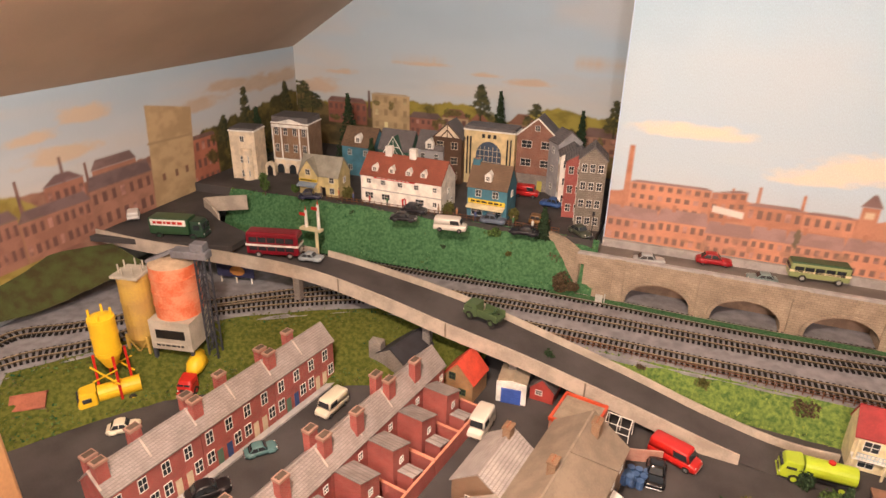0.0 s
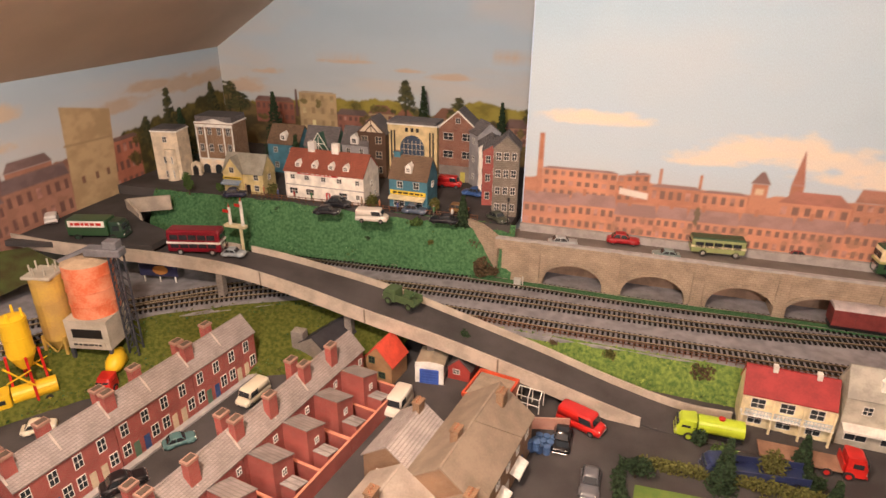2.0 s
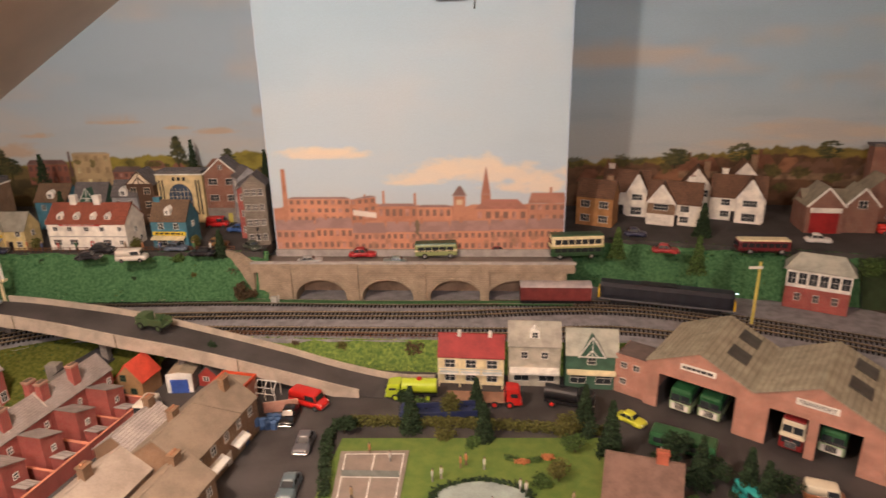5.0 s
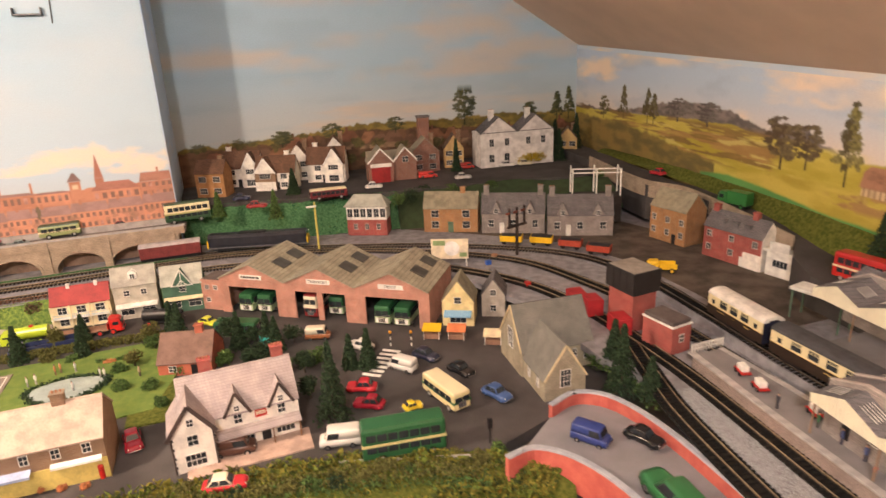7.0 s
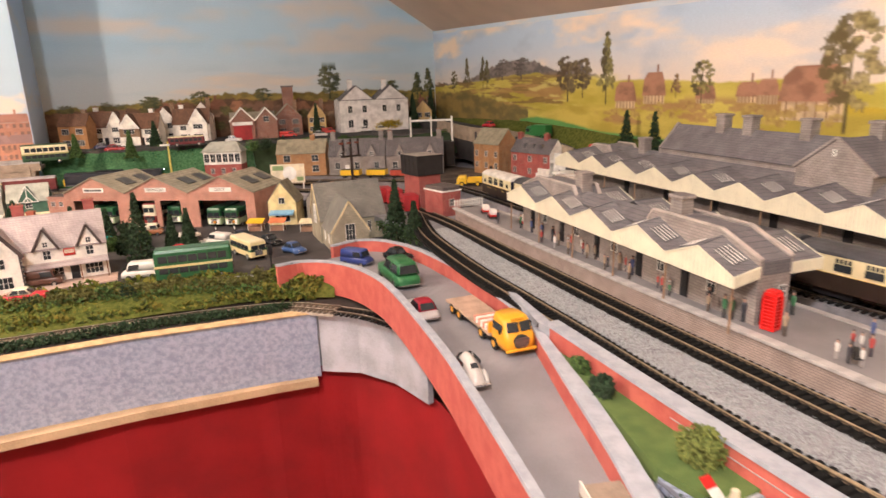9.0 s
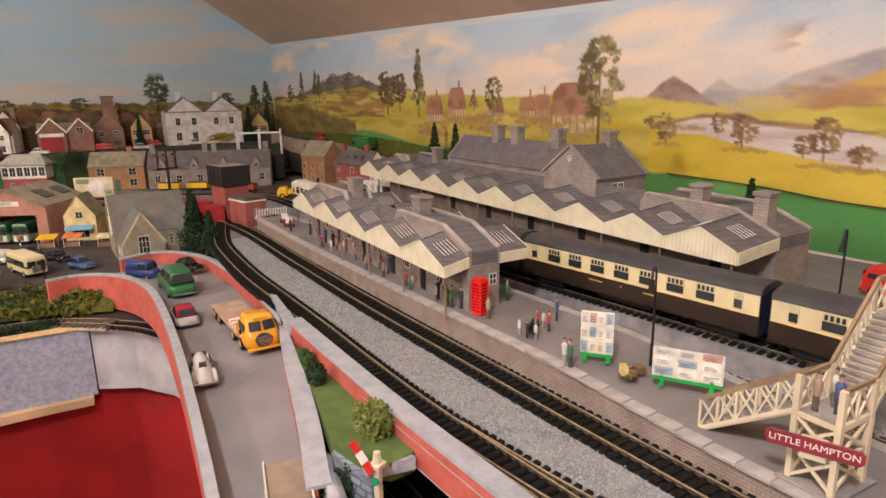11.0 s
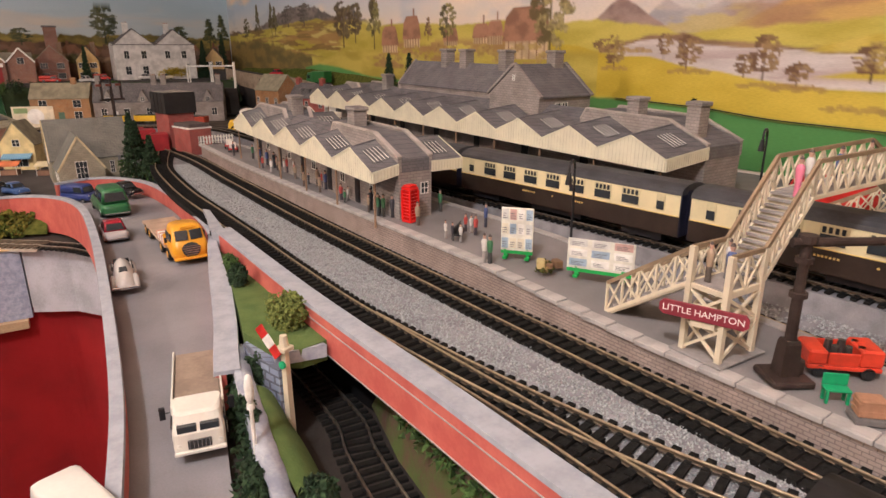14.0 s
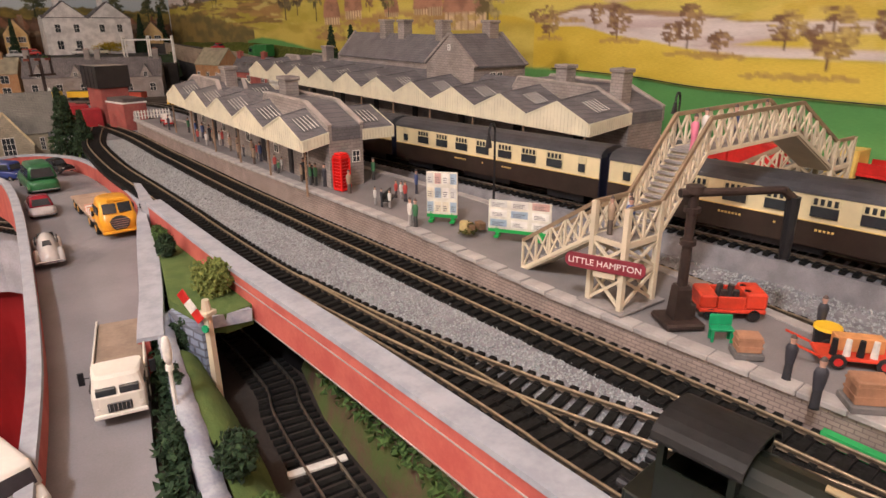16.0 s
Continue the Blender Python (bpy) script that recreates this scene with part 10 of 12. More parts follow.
b = BM(); box(b, -L_ / 2, -.018, .0105, L_ / 2, .018, .013); part("solebar", b, mat("sole_grey", (0.12, 0.12, 0.13), .6), e)
b = BM(); rbox(b, -.045, -.009, .0425, .02, .009, .0455, .001, 1); part("roof_grille", b, BLACK, e)
b = BM(); bmesh.ops.create_uvsphere(b, u_segments=8, v_segments=6, radius=.0012); bmesh.ops.translate(b, verts=b.verts, vec=(L_ / 2 + .0045, 0, .0405)); part("headlamp", b, mat("lit_headlamp", (0.6, 0.8, 1.0), .3, emit=12.0), e)
for k in range(1):
    m_ = on_back(1.14 - .205 - .145 * k)
    e = thing("goods_wagon", m_, "maroon covered goods wagon with a grey roof", "wagon", "goods wagons")
    b = BM(); rbox(b, -.067, -.016, .009, .067, .016, .036, .0006, 1); part("body", b, mat("wagon_maroon", (0.16, 0.03, 0.028), .6), e)
    b = BM(); loft(b, [[(x, -.0168 * math.cos(a * math.pi / 8), .036 + .006 * math.sin(a * math.pi / 8)) for a in range(9)] for x in (-.0675, .0675)]); o_ = part("roof", b, mat("grey_wagon_roof", (0.4, 0.36, 0.36), .6) if k == 0 else mat("brown_wagon_roof", (0.15, 0.09, 0.08), .6), e)
    for q in range(6):
        inst("rib", shared(("wagon_rib",), lambda bb: box(bb, -.0007, -.0165, .0095, .0007, .0165, .0355), mat("wagon_maroon", (0.16, 0.03, 0.028), .6)), e, pose(-.06 + .024 * q, 0, 0))
    b = BM(); box(b, -.067, -.012, .003, .067, .012, .009); part("underframe", b, BLACK, e)
    for x in (-.042, .042):
        b = BM(); rod(b, (x, -.0105, .006), (x, .0105, .006), .006, None, 14); part("wheelset", b, BLACK, e)

# ---- red road traffic ----
car(pose(1.487, 0.111, 0.868, 0, 0, -55), paint("blue_lorry", (0.03, 0.05, 0.2)), "dark blue van entering the bridge", .05, .024, .026, "van", "model vans", "van")
car(pose(1.543, 0.076, 0.876, 0, 0, -67), paint("car_black", (0.012, 0.012, 0.014)), "black saloon on the bridge", .052)
car(pose(1.496, -0.040, 0.880, 0, 0, 87), paint("van_green", (0.03, 0.14, 0.05)), "dark green rounded van driving over the bridge", .098, .034, .036, "estate", "model vans", "van")
car(pose(1.467, -0.185, 0.884, 0, 0, 84), paint("silver_red", (0.42, 0.4, 0.4)), "silver saloon with a maroon roof", .062, .024, .020, roofcol=paint("maroon", (0.3, 0.015, 0.03)))
beetle(pose(1.4375, -0.350, 0.884, 0, 0, 80), paint("silver", (0.5, 0.48, 0.45), .2), "rounded silver-cream beetle-shaped car", .060, .0235, .022)
LYEL = paint("lorry_yellow", (0.8, 0.38, 0.02))
ol = lorry(pose(1.508, -0.2615, 0.884, 0, 0, -95), LYEL, mat("tan_bed", (0.42, 0.3, 0.22), .7), "yellow-orange eight-wheeled flatbed lorry", .151, .0345, .036, "flat", LYEL, 4, round_cab=True)
for k in range(7):
    b = BM(); rbox(b, .002 + k * .0055, -.0165, .0125, .005 + k * .0055, .0165, .019, .0004, 1); part("plank", b, WHITE if k % 2 else mat("pink_load", (0.6, 0.3, 0.22), .7), ol)
wl_ = lorry(pose(1.424, -0.573, 0.8655, 0, 0, -108), paint("cream_lorry", (0.72, 0.7, 0.62)), mat("taupe_cover", (0.27, 0.21, 0.16), .7), "cream lorry with a brown flat load bed", .100, .0285, .028, "sided", paint("cream_lorry", (0.72, 0.7, 0.62)), 2)
b = BM(); rbox(b, -.048, -.0128, .012, .0235, .0128, .0195, .0008, 1); part("load_cover", b, mat("taupe_cover", (0.27, 0.21, 0.16), .7), wl_)
for s in (-1, 1):
    b = BM(); rbox(b, .030, s * .018 - .0016, .018, .031, s * .018 + .0016, .026, .0003, 1); rod(b, (.0305, s * .014, .022), (.0305, s * .018, .022), .0003); part("mirror", b, BLACK, wl_)
car(pose(1.348, -0.647, 0.866, 0, 0, -78), paint("white_van", (0.7, 0.68, 0.62)), "white van on the road", .055, .024, .025, "van", "model vans", "van")

# ---- cutting between the road and the retaining wall ----
MOSS = mat("moss_green", (0.07, 0.12, 0.03), .95, scale=80, bump=1.0, bscale=900, col2=(0.1, 0.15, 0.04))
RIM = mat("rough_grey_plaster", (0.27, 0.29, 0.35), .9, scale=80, bump=1.0, bscale=400, col2=(0.42, 0.44, 0.48))


def crumple(bm, a, k):
    for v in bm.verts:
        v.co += Vector((1, 1, .6)) * a * noise.noise(v.co * k)


# mossy shelf above the tunnel mouth
bm = BM(); prism(bm, [(1.5225, -0.352), (1.5125, -0.47), (1.5045, -0.563), (1.5025, -0.592), (1.484, -0.592), (1.470, -0.580), (1.466, -0.545), (1.483, -0.49), (1.502, -0.425), (1.519, -0.362)], .884, .8975); crumple(bm, .0012, 90)
tagged(obj("mossy_shelf", bm, MOSS), "mossy green shelf over the tunnel mouth", "embankment", kind="structure")
bm = BM(); prism(bm, [(1.467, -0.589), (1.4995, -0.597), (1.4995, -0.591), (1.484, -0.588), (1.470, -0.580)], .889, .8965); crumple(bm, .002, 120)
tagged(obj("tunnel_lintel", bm, RIM), "rough grey rock lintel over the tunnel mouth", "tunnel portal", kind="structure")
ROCK = brickmat("blue_rock_blocks", (0.30, 0.35, 0.46), (0.22, 0.26, 0.36), (0.12, 0.13, 0.17), .0085, .0055, .0009, bump=1.0)
bm = BM(); prism(bm, [(1.4655, -0.598), (1.4715, -0.597), (1.4765, -0.575), (1.474, -0.545), (1.463, -0.55), (1.461, -0.575)], .838, .8915); bmesh.ops.subdivide_edges(bm, edges=bm.edges[:], cuts=3, use_grid_fill=True); crumple(bm, .0016, 140)
tagged(obj("tunnel_jamb", bm, ROCK), "rough blue-grey stone side of the tunnel mouth", "tunnel portal", kind="structure")
# near-black panels, added to give the tunnel mouth its deep shade
TUNNEL_DARK = mat("tunnel_dark", (0.008, 0.008, 0.009), .95, spec=.1)
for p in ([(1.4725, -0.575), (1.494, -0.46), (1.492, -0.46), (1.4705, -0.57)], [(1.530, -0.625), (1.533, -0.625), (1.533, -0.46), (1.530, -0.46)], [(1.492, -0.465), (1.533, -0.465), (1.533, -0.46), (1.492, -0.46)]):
    bm = BM(); prism(bm, p, .838, .8835); tagged(obj("tunnel_lining", bm, TUNNEL_DARK), "black inside wall of the low tunnel", "tunnel", kind="structure")
bm = BM(); prism(bm, [(1.510, -0.37), (1.494, -0.415), (1.464, -0.505), (1.447, -0.552), (1.462, -0.565), (1.472, -0.56), (1.470, -0.52), (1.482, -0.46), (1.490, -0.40)], .85, .874); crumple(bm, .001, 90); tagged(obj("road_verge", bm, MOSS), "narrow mossy verge between road and shelf", "verge", kind="structure")
# moss strip and rough plaster edge beside the road
bank("cutting_slope", [(1.4665, -0.588, .868), (1.460, -0.648, .856), (1.456, -0.685, .850), (1.446, -0.74, .845), (1.43, -0.85, .842), (1.41, -1.0, .84)], [(1.450, -0.588, .882), (1.440, -0.640, .874), (1.433, -0.682, .868), (1.418, -0.75, .865), (1.40, -0.85, .862), (1.385, -1.0, .86)], MOSS, "mossy strip along the road's edge", 40)
bm = BM(); ribbon(bm, curve_pts([(1.4595, -0.540, .8715), (1.4485, -0.584, .868), (1.4345, -0.643, .858), (1.4265, -0.68, .852), (1.411, -0.75, .849), (1.394, -0.85, .846), (1.38, -1.0, .842)], .006), [(-.0055, -.02), (.0065, -.02), (.0062, .0165), (-.0045, .0185)]); crumple(bm, .0016, 110)
tagged(obj("rock_rim", bm, RIM, smooth=True), "rough blue-grey plaster edge of the road", "rock wall", kind="structure")
bank("cutting_floor", [(1.530, -0.60, .842), (1.510, -0.655, .842), (1.498, -0.71, .842), (1.484, -0.82, .842), (1.465, -1.0, .842)], [(1.537, -0.60, .870), (1.519, -0.66, .880), (1.507, -0.72, .884), (1.496, -0.85, .886), (1.485, -1.0, .886)], mat("brown_earth", (0.09, 0.05, 0.035), .95, scale=60, bump=1.0, col2=(0.06, 0.09, 0.02)), "brown earth and moss beside the low track", 24)
for k, (x, y, z, rx, ry, rz_, leaf) in enumerate(((1.491, -0.552, .897, .013, .021, .020, mat("leaf_lime", (0.11, 0.14, 0.03), .9, scale=900, col2=(0.22, 0.25, 0.06))), (1.499, -0.452, .897, .007, .016, .013, LEAFA), (1.509, -0.414, .897, .005, .012, .010, LEAFB), (1.4625, -0.570, .874, .005, .011, .013, LEAFA), (1.440, -0.60, .868, .006, .022, .012, LEAFA), (1.421, -0.659, .86, .006, .014, .012, LEAFA), (1.436, -0.70, .866, .012, .014, .018, LEAFA), (1.437, -0.735, .855, .012, .014, .014, LEAFB), (1.43, -0.77, .85, .010, .012, .014, LEAFA), (1.502, -0.80, .846, .008, .03, .012, LEAFB), (1.498, -0.88, .846, .010, .03, .014, LEAFB))):
    bush(x, y, z, rx, ry, rz_, 110 + k, leaf, "leafy clump foliage bush by the road edge", n=1000)
# semaphore at the tunnel and white lamp post
e = thing("semaphore_signal", pose(1.4695, -0.600, .838, 0, 0, -70), "cream semaphore post with a red and white arm", "railway signal")
b = BM(); loft(b, [[(x * s, y * s, z) for x, y in ((-1, -1), (1, -1), (1, 1), (-1, 1))] for z, s in ((0, .0022), (.068, .0018))]); part("post", b, CRB, e)
b = BM(); rbox(b, -.0042, -.0042, .066, .0042, .0042, .069, .0004, 1); rod(b, (0, 0, .069), (0, 0, .076), .003, .0022, 8); part("cap", b, CRB, e)
for k in range(3):
    b = BM(); rbox(b, -.024 + .0075 * k, -.0046, -.0036, -.0166 + .0075 * k, -.0036, .0036, .0002, 1); o = part("arm", b, (REDD, WHITE, REDD)[k], e); o.matrix_basis = pose(0, 0, .062, 0, 48, 0)
b = BM(); rod(b, (.001, -.0045, .058), (.001, -.003, .058), .0025, None, 10); part("lens", b, mat("green_lens", (0.02, 0.3, 0.12), .2), e)
e = thing("lamp_post", pose(1.431, -0.639, .868), "white tapering model lamp post", "lamp post")
b = BM(); rod(b, (0, 0, -.03), (0, 0, .035), .0013, .0011); rod(b, (0, 0, .030), (0, 0, .033), .0022, .002, 10); part("post", b, WHITE, e)
b = BM(); loft(b, [[(r * math.cos(a * .7854), r * math.sin(a * .7854), z) for a in range(8)] for z, r in ((.033, .0012), (.037, .0024), (.044, .0026), (.049, .0016), (.05, .0004))]); part("lamp_head", b, WHITE, e, smooth=True)
lorry(pose(1.945, -0.725, .937, 0, 0, 80), REDD, REDD, "bright red lorry standing behind the station", .07, .028, .03, "box", REDD, 2)
lorry(pose(1.972, -0.825, .937, 0, 0, 80), paint("cream_red_lorry", (0.7, 0.5, 0.12)), REDD, "cream and red lorry standing behind the station", .07, .028, .03, "sided", REDD, 2)
bm = BM(); ribbon(bm, curve_pts([(1.60, -0.90, TR), (1.585, -1.05, TR), (1.57, -1.25, TR)]), [(-.002, 0), (.002, 0), (.002, .006), (-.002, .006)]); tagged(obj("green_edging", bm, mat("edging_green", (0.03, 0.3, 0.08), .7)), "bright green strip beside the platform track", "edging", kind="structure")
WFX, WFZ = 0.738, 1.467
e = thing("wall_fitting", pose(WFX, 1.147, WFZ), "small dark metal fitting on the chimney breast", "wall fitting")
b = BM(); rbox(b, -.028, -.014, -.004, .028, 0, .0, .001); rbox(b, -.028, -.014, -.004, -.025, -.001, .012, .001); rbox(b, .025, -.014, -.004, .028, -.001, .012, .001); part("tray", b, mat("gunmetal", (0.08, 0.08, 0.085), .4, .5), e)
b = BM(); rod(b, (.042, -.003, -.02), (.048, -.003, .06), .0012); part("wire", b, mat("gunmetal", (0.08, 0.08, 0.085), .4, .5), e)
hedge([(1.4545, -0.555, .872), (1.446, -0.585, .866), (1.426, -0.64, .858), (1.409, -0.69, .854), (1.398, -0.74, .85)], .004, .012, LEAFA, "dark leafy hedge along the road edge", 41, 1100)
hedge([(1.510, -0.665, .868), (1.502, -0.73, .868), (1.491, -0.84, .868), (1.48, -0.98, .866)], .0045, .008, LEAFB, "mossy scrub under the retaining wall", 42, 900)
bm = BM(); ribbon(bm, [p + Vector((.006, 0, zr(p) - .006)) for p in co if p.y < -.5], [(-.009, -.02), (.009, -.02), (.009, 0), (-.009, 0)]); tagged(obj("road_shoulder", bm, mat("dark_earth", (0.03, 0.024, 0.02), 0.95)), "dark earth shoulder below the road edge", "verge", kind="structure")
bm = BM(); rbox(bm, -.0168, -.0025, 0, .0168, .0025, .0022, .0004, 1); ws = obj("white_sleeper", bm, WHITE); ws.matrix_basis = pose(1.482, -.695, .8385, 0, 0, -16); tagged(ws, "white painted sleeper of the low track", "sleeper", kind="structure")
# ---- suburb and goods side ----
SB = 1.0
WHT = mat("white_render", (0.8, 0.76, 0.68), .7)
e = thing("signal_box", pose(1.408, 1.035, 0.906, 0, 0, -27) @ pose(0, .024, 0), "red brick signal box with white glazed upper storey", "signal box")
b = BM(); box(b, -.052, -.024, 0, .052, .024, .042); part("brick_base", b, BRICKRED, e)
b = BM(); box(b, -.052, -.024, .042, .052, .024, .077); part("cabin", b, WHITE, e)
b = BM(); loft(b, [[(-.058, -.03, .077), (.058, -.03, .077), (.058, .03, .077), (-.058, .03, .077)], [(-.036, 0, .104), (.036, 0, .104), (.036, .001, .104), (-.036, .001, .104)]]); part("roof", b, mat("grey_green_card", (0.4, 0.41, 0.35), .8), e)
for k in range(6):
    window(e, pose(-.043 + .0172 * k, -.024, .060), .013, .022, WHITE, 2, 2)
for x in (-.03, .0, .03):
    window(e, pose(x, -.024, .024), .009, .014, WHITE)
ORB = brickmat("orange_brown_brick", (0.42, 0.2, 0.07), (0.35, 0.16, 0.06), (0.4, 0.26, 0.14))
e = house("brown_stationmaster_house", pose(1.611, 0.963, 0.906, 0, 0, -28) @ pose(0, .032, 0), .14, .064, .064, .034, ORB, OLIVETILE, "orange-brown brick house with an olive roof", [("f", u, z, .018, .018, 2, 2) for u in (-.04, .04) for z in (.02, .049)] + [("l", 0, .04, .012, .014)], [("f", 0, .014, .028, GREEND)], [(.03, 0, .112)])
for h0 in (pose(1.748, 0.880, 0.906, 0, 0, -28), pose(1.885, 0.787, 0.906, 0, 0, -27)):
    e = house("stone_cottage", h0 @ pose(0, .03, 0), .158, .06, .054, .042, STSTONE, SLATE, "grey stone cottage with small gabled dormers", [("f", u, .026, .013, .018) for u in (-.055, .0, .055)], [("f", -.028, .012, .028, WHITE)], [(-.068, 0, .118), (.068, 0, .118)], group="stone cottages")
    for u in (-.042, .042):
        b = BM(); loft(b, [[(u - .016, yy, .05), (u + .016, yy, .05), (u, yy, .082)] for yy in (-.032, 0)]); part("dormer", b, STSTONE, e); window(e, pose(u, -.032, .058), .009, .011)
e = thing("white_gantry", pose(1.975, 0.865, .985, 0, 0, -25), "white painted frame of posts and beams", "gantry")
for x in (-.06, 0, .06):
    for y in (-.025, .025):
        b = BM(); rod(b, (x, y, 0), (x, y, .07), .002); part("post", b, WHITE, e)
for y in (-.025, .025):
    b = BM(); bar(b, (-.062, y, .06), (.062, y, .06), .0025, .003); part("beam", b, WHITE, e)
for x in (-.06, 0, .06):
    b = BM(); bar(b, (x, -.025, .0635), (x, .025, .0635), .0025, .003); part("cross_beam", b, WHITE, e)
b = BM(); box(b, -.065, -.024, -.07, .065, .024, 0); part("base", b, mat("dark_earth", (0.06, 0.045, 0.035), .95), e)
house("brown_brick_house", pose(2.036, 0.654, TR, 0, 0, -81) @ pose(0, .033, 0), .105, .066, .082, .036, ORB, OLIVETILE, "long brown brick house by the goods yard", [("f", u, z, .011, .014) for u in (-.04, 0, .04) for z in (.025, .055)] + [("l", 0, .045, .011, .014)], [("f", .02, .011, .024, BLACK)], [])
e = house("red_brick_house", pose(2.058, 0.481, TR, 0, 0, -82) @ pose(0, .026, 0), .14, .05, .07, .03, BRICKRED, SLATE, "red brick house with white end wall and dormers", [("f", u, z, .011, .013) for u in (-.055, 0, .055) for z in (.024, .054)], [("f", .028, .011, .022, WHITE)], [(.035, 0, .114), (-.06, 0, .114)])
b = BM(); box(b, .03, -.0262, 0, .07, -.025, .034); part("shop_front", b, WHT, e)
b = BM(); loft(b, [[(x, -.025, 0), (x, .025, 0), (x, .025, .07), (x, 0, .1), (x, -.025, .07)] for x in (.0702, .0722)]); part("end_wall", b, WHT, e)
for u in (-.03, 0.0, .03):
    b = BM(); loft(b, [[(u - .007, yy, .074), (u + .007, yy, .074), (u + .007, yy, .09), (u - .007, yy, .09)] for yy in (-.02, -.004)]); part("dormer", b, SLATE, e)
e = thing("white_kiosk", pose(2.099, 0.377, TR, 0, 0, -80), "white flat-roofed kiosk with sign", "kiosk")
b = BM(); box(b, -.03, -.02, 0, .03, .02, .05); part("wall", b, WHITE, e)
b = BM(); box(b, -.034, -.026, .05, .034, .024, .056); part("roof", b, WHITE, e)
window(e, pose(0, -.02, .028), .03, .014, WHITE, 4, 1)
b = BM(); box(b, -.02, -.03, .056, .02, -.028, .074); part("signboard", b, WHITE, e)
house("dark_roof_house", pose(2.04, 0.02, TR, 0, 0, -85), .14, .07, .07, .032, STSTONE, mat("charcoal_roof", (0.05, 0.055, 0.06), .7), "low building with a charcoal roof behind the station", [("f", u, .045, .01, .012) for u in (-.04, 0, .04)], [], [])
e = thing("white_shelter", pose(1.975, 0.195, TR, 0, 0, -80), "white flat roof of a bus shelter", "shelter")
b = BM(); rbox(b, -.045, -.02, .052, .045, .02, .057, .0006, 1); part("roof", b, WHITE, e)
for x in (-.04, .04):
    for y in (-.017, .017):
        b = BM(); rod(b, (x, y, 0), (x, y, .052), .0015); part("post", b, GREEND, e)
# the road along the east wall
EW = lambda y, o: yx(y) - o
road_e = [(1.30, 1.028, .13, .045), (1.0, 1.018, .13, .045), (0.8, 1.008, .125, .04), (0.72, 1.004, .068, .014), (0.5, .99, .066, .012), (0.37, .978, .066, .014), (0.32, .972, .12, .03), (0.25, .965, .15, .045), (0.05, .95, .15, .045), (-0.15, .945, .15, .045)]
bm = BM()
loft(bm, [[(EW(y, l), y, z), (EW(y, r), y, z), (EW(y, r), y, z - .09), (EW(y, l), y, z - .09)] for y, z, l, r in road_e])
tagged(obj("road_east", bm, ASPHALT), "grey road descending along the painted wall", "road", kind="structure")
bank("verge_east", [(EW(1.2, .05), 1.2, 1.025), (EW(.72, .018), .72, 1.004), (EW(.5, .016), .5, .99), (EW(.3, .045), .3, .97), (EW(-.15, .055), -.15, .945)], [(EW(1.2, .004), 1.2, 1.03), (EW(.75, .004), .75, 1.035), (EW(.3, .004), .3, 1.02), (EW(-.15, .004), -.15, .985)], GRASS, "green verge below the painted hills", 40)
for pts, lab in (([(EW(1.1, .13), 1.1, 1.022), (EW(.82, .127), .82, 1.009), (EW(.71, .070), .71, 1.003), (EW(.5, .068), .5, .99), (EW(.37, .068), .37, .978)], "tan stone parapet of the descending road"),):
    bm = BM(); ribbon(bm, curve_pts(pts), [(-.002, -.03), (.002, -.03), (.002, .012), (-.002, .012)]); tagged(obj("road_parapet_east", bm, TANSTONE), lab, "parapet", kind="structure")
lorry(pose(2.145, 0.57, .996, 0, 0, 100), paint("lorry_green", (0.03, 0.16, 0.04)), paint("lorry_green", (0.03, 0.16, 0.04)), "bright green lorry on the descending road", .075, .026, .034, "box", paint("lorry_green", (0.03, 0.16, 0.04)), 2)
bus(pose(2.055, 0.185, .962, 0, 0, 95), REDD, paint("bus_red2", (0.4, 0.02, 0.02)), paint("bus_red2", (0.4, 0.02, 0.02)), "red double-deck bus with cream bands", .10, .029, .05, 2, CREAM)
car(pose(2.165, 0.86, 1.014, 0, 0, 100), paint("red_car", (0.5, 0.03, 0.04)), "small red car on the hill road", .045)
conifer(2.121, 0.215, .955, .12, .034, 61); conifer(2.098, 0.112, .95, .125, .034, 61)
conifer(2.06, -0.52, .92, .1, .02, 62)
# suburb houses
def semi(px_, py_, w, d, h, rh, wm, rm, lab, rz=-8, ridge="y", n=2):
    return house("suburban_house", pose(px_, py_, SB, 0, 0, rz), w, d, h, rh, wm, rm, lab, [("f", 0 if w < .06 else u, z, .019, .015, 3, 2) for u in ((-w * .25, w * .25) if w >= .06 else (0,)) for z in (h * .26, h * .74)], [], [(w * .3, d * .1, h + rh + .012)], ridge, group="suburban houses", chm=BRICKBROWN)


def front_gable(e, u, gw, y0, y1, h, rh, wm, rm, edge=None):
    """A gabled bay that projects from the front of a house."""
    b = BM(); loft(b, [[(u - gw / 2, y, 0), (u + gw / 2, y, 0), (u + gw / 2, y, h), (u, y, h + rh), (u - gw / 2, y, h)] for y in (y0, y1)]); part("front_gable", b, wm, e)
    b = gable_roof(gw, y1 - y0, h, rh, "y")
    bmesh.ops.translate(b, verts=b.verts, vec=(u, (y0 + y1) / 2, 0)); part("gable_roof", b, rm, e)
    if edge:
        for s in (-1, 1):
            b = BM(); bar(b, (u + s * gw * .52, y0 - .002, h - .002), (u, y0 - .002, h + rh), .0012, .004); part("barge_board", b, edge, e)


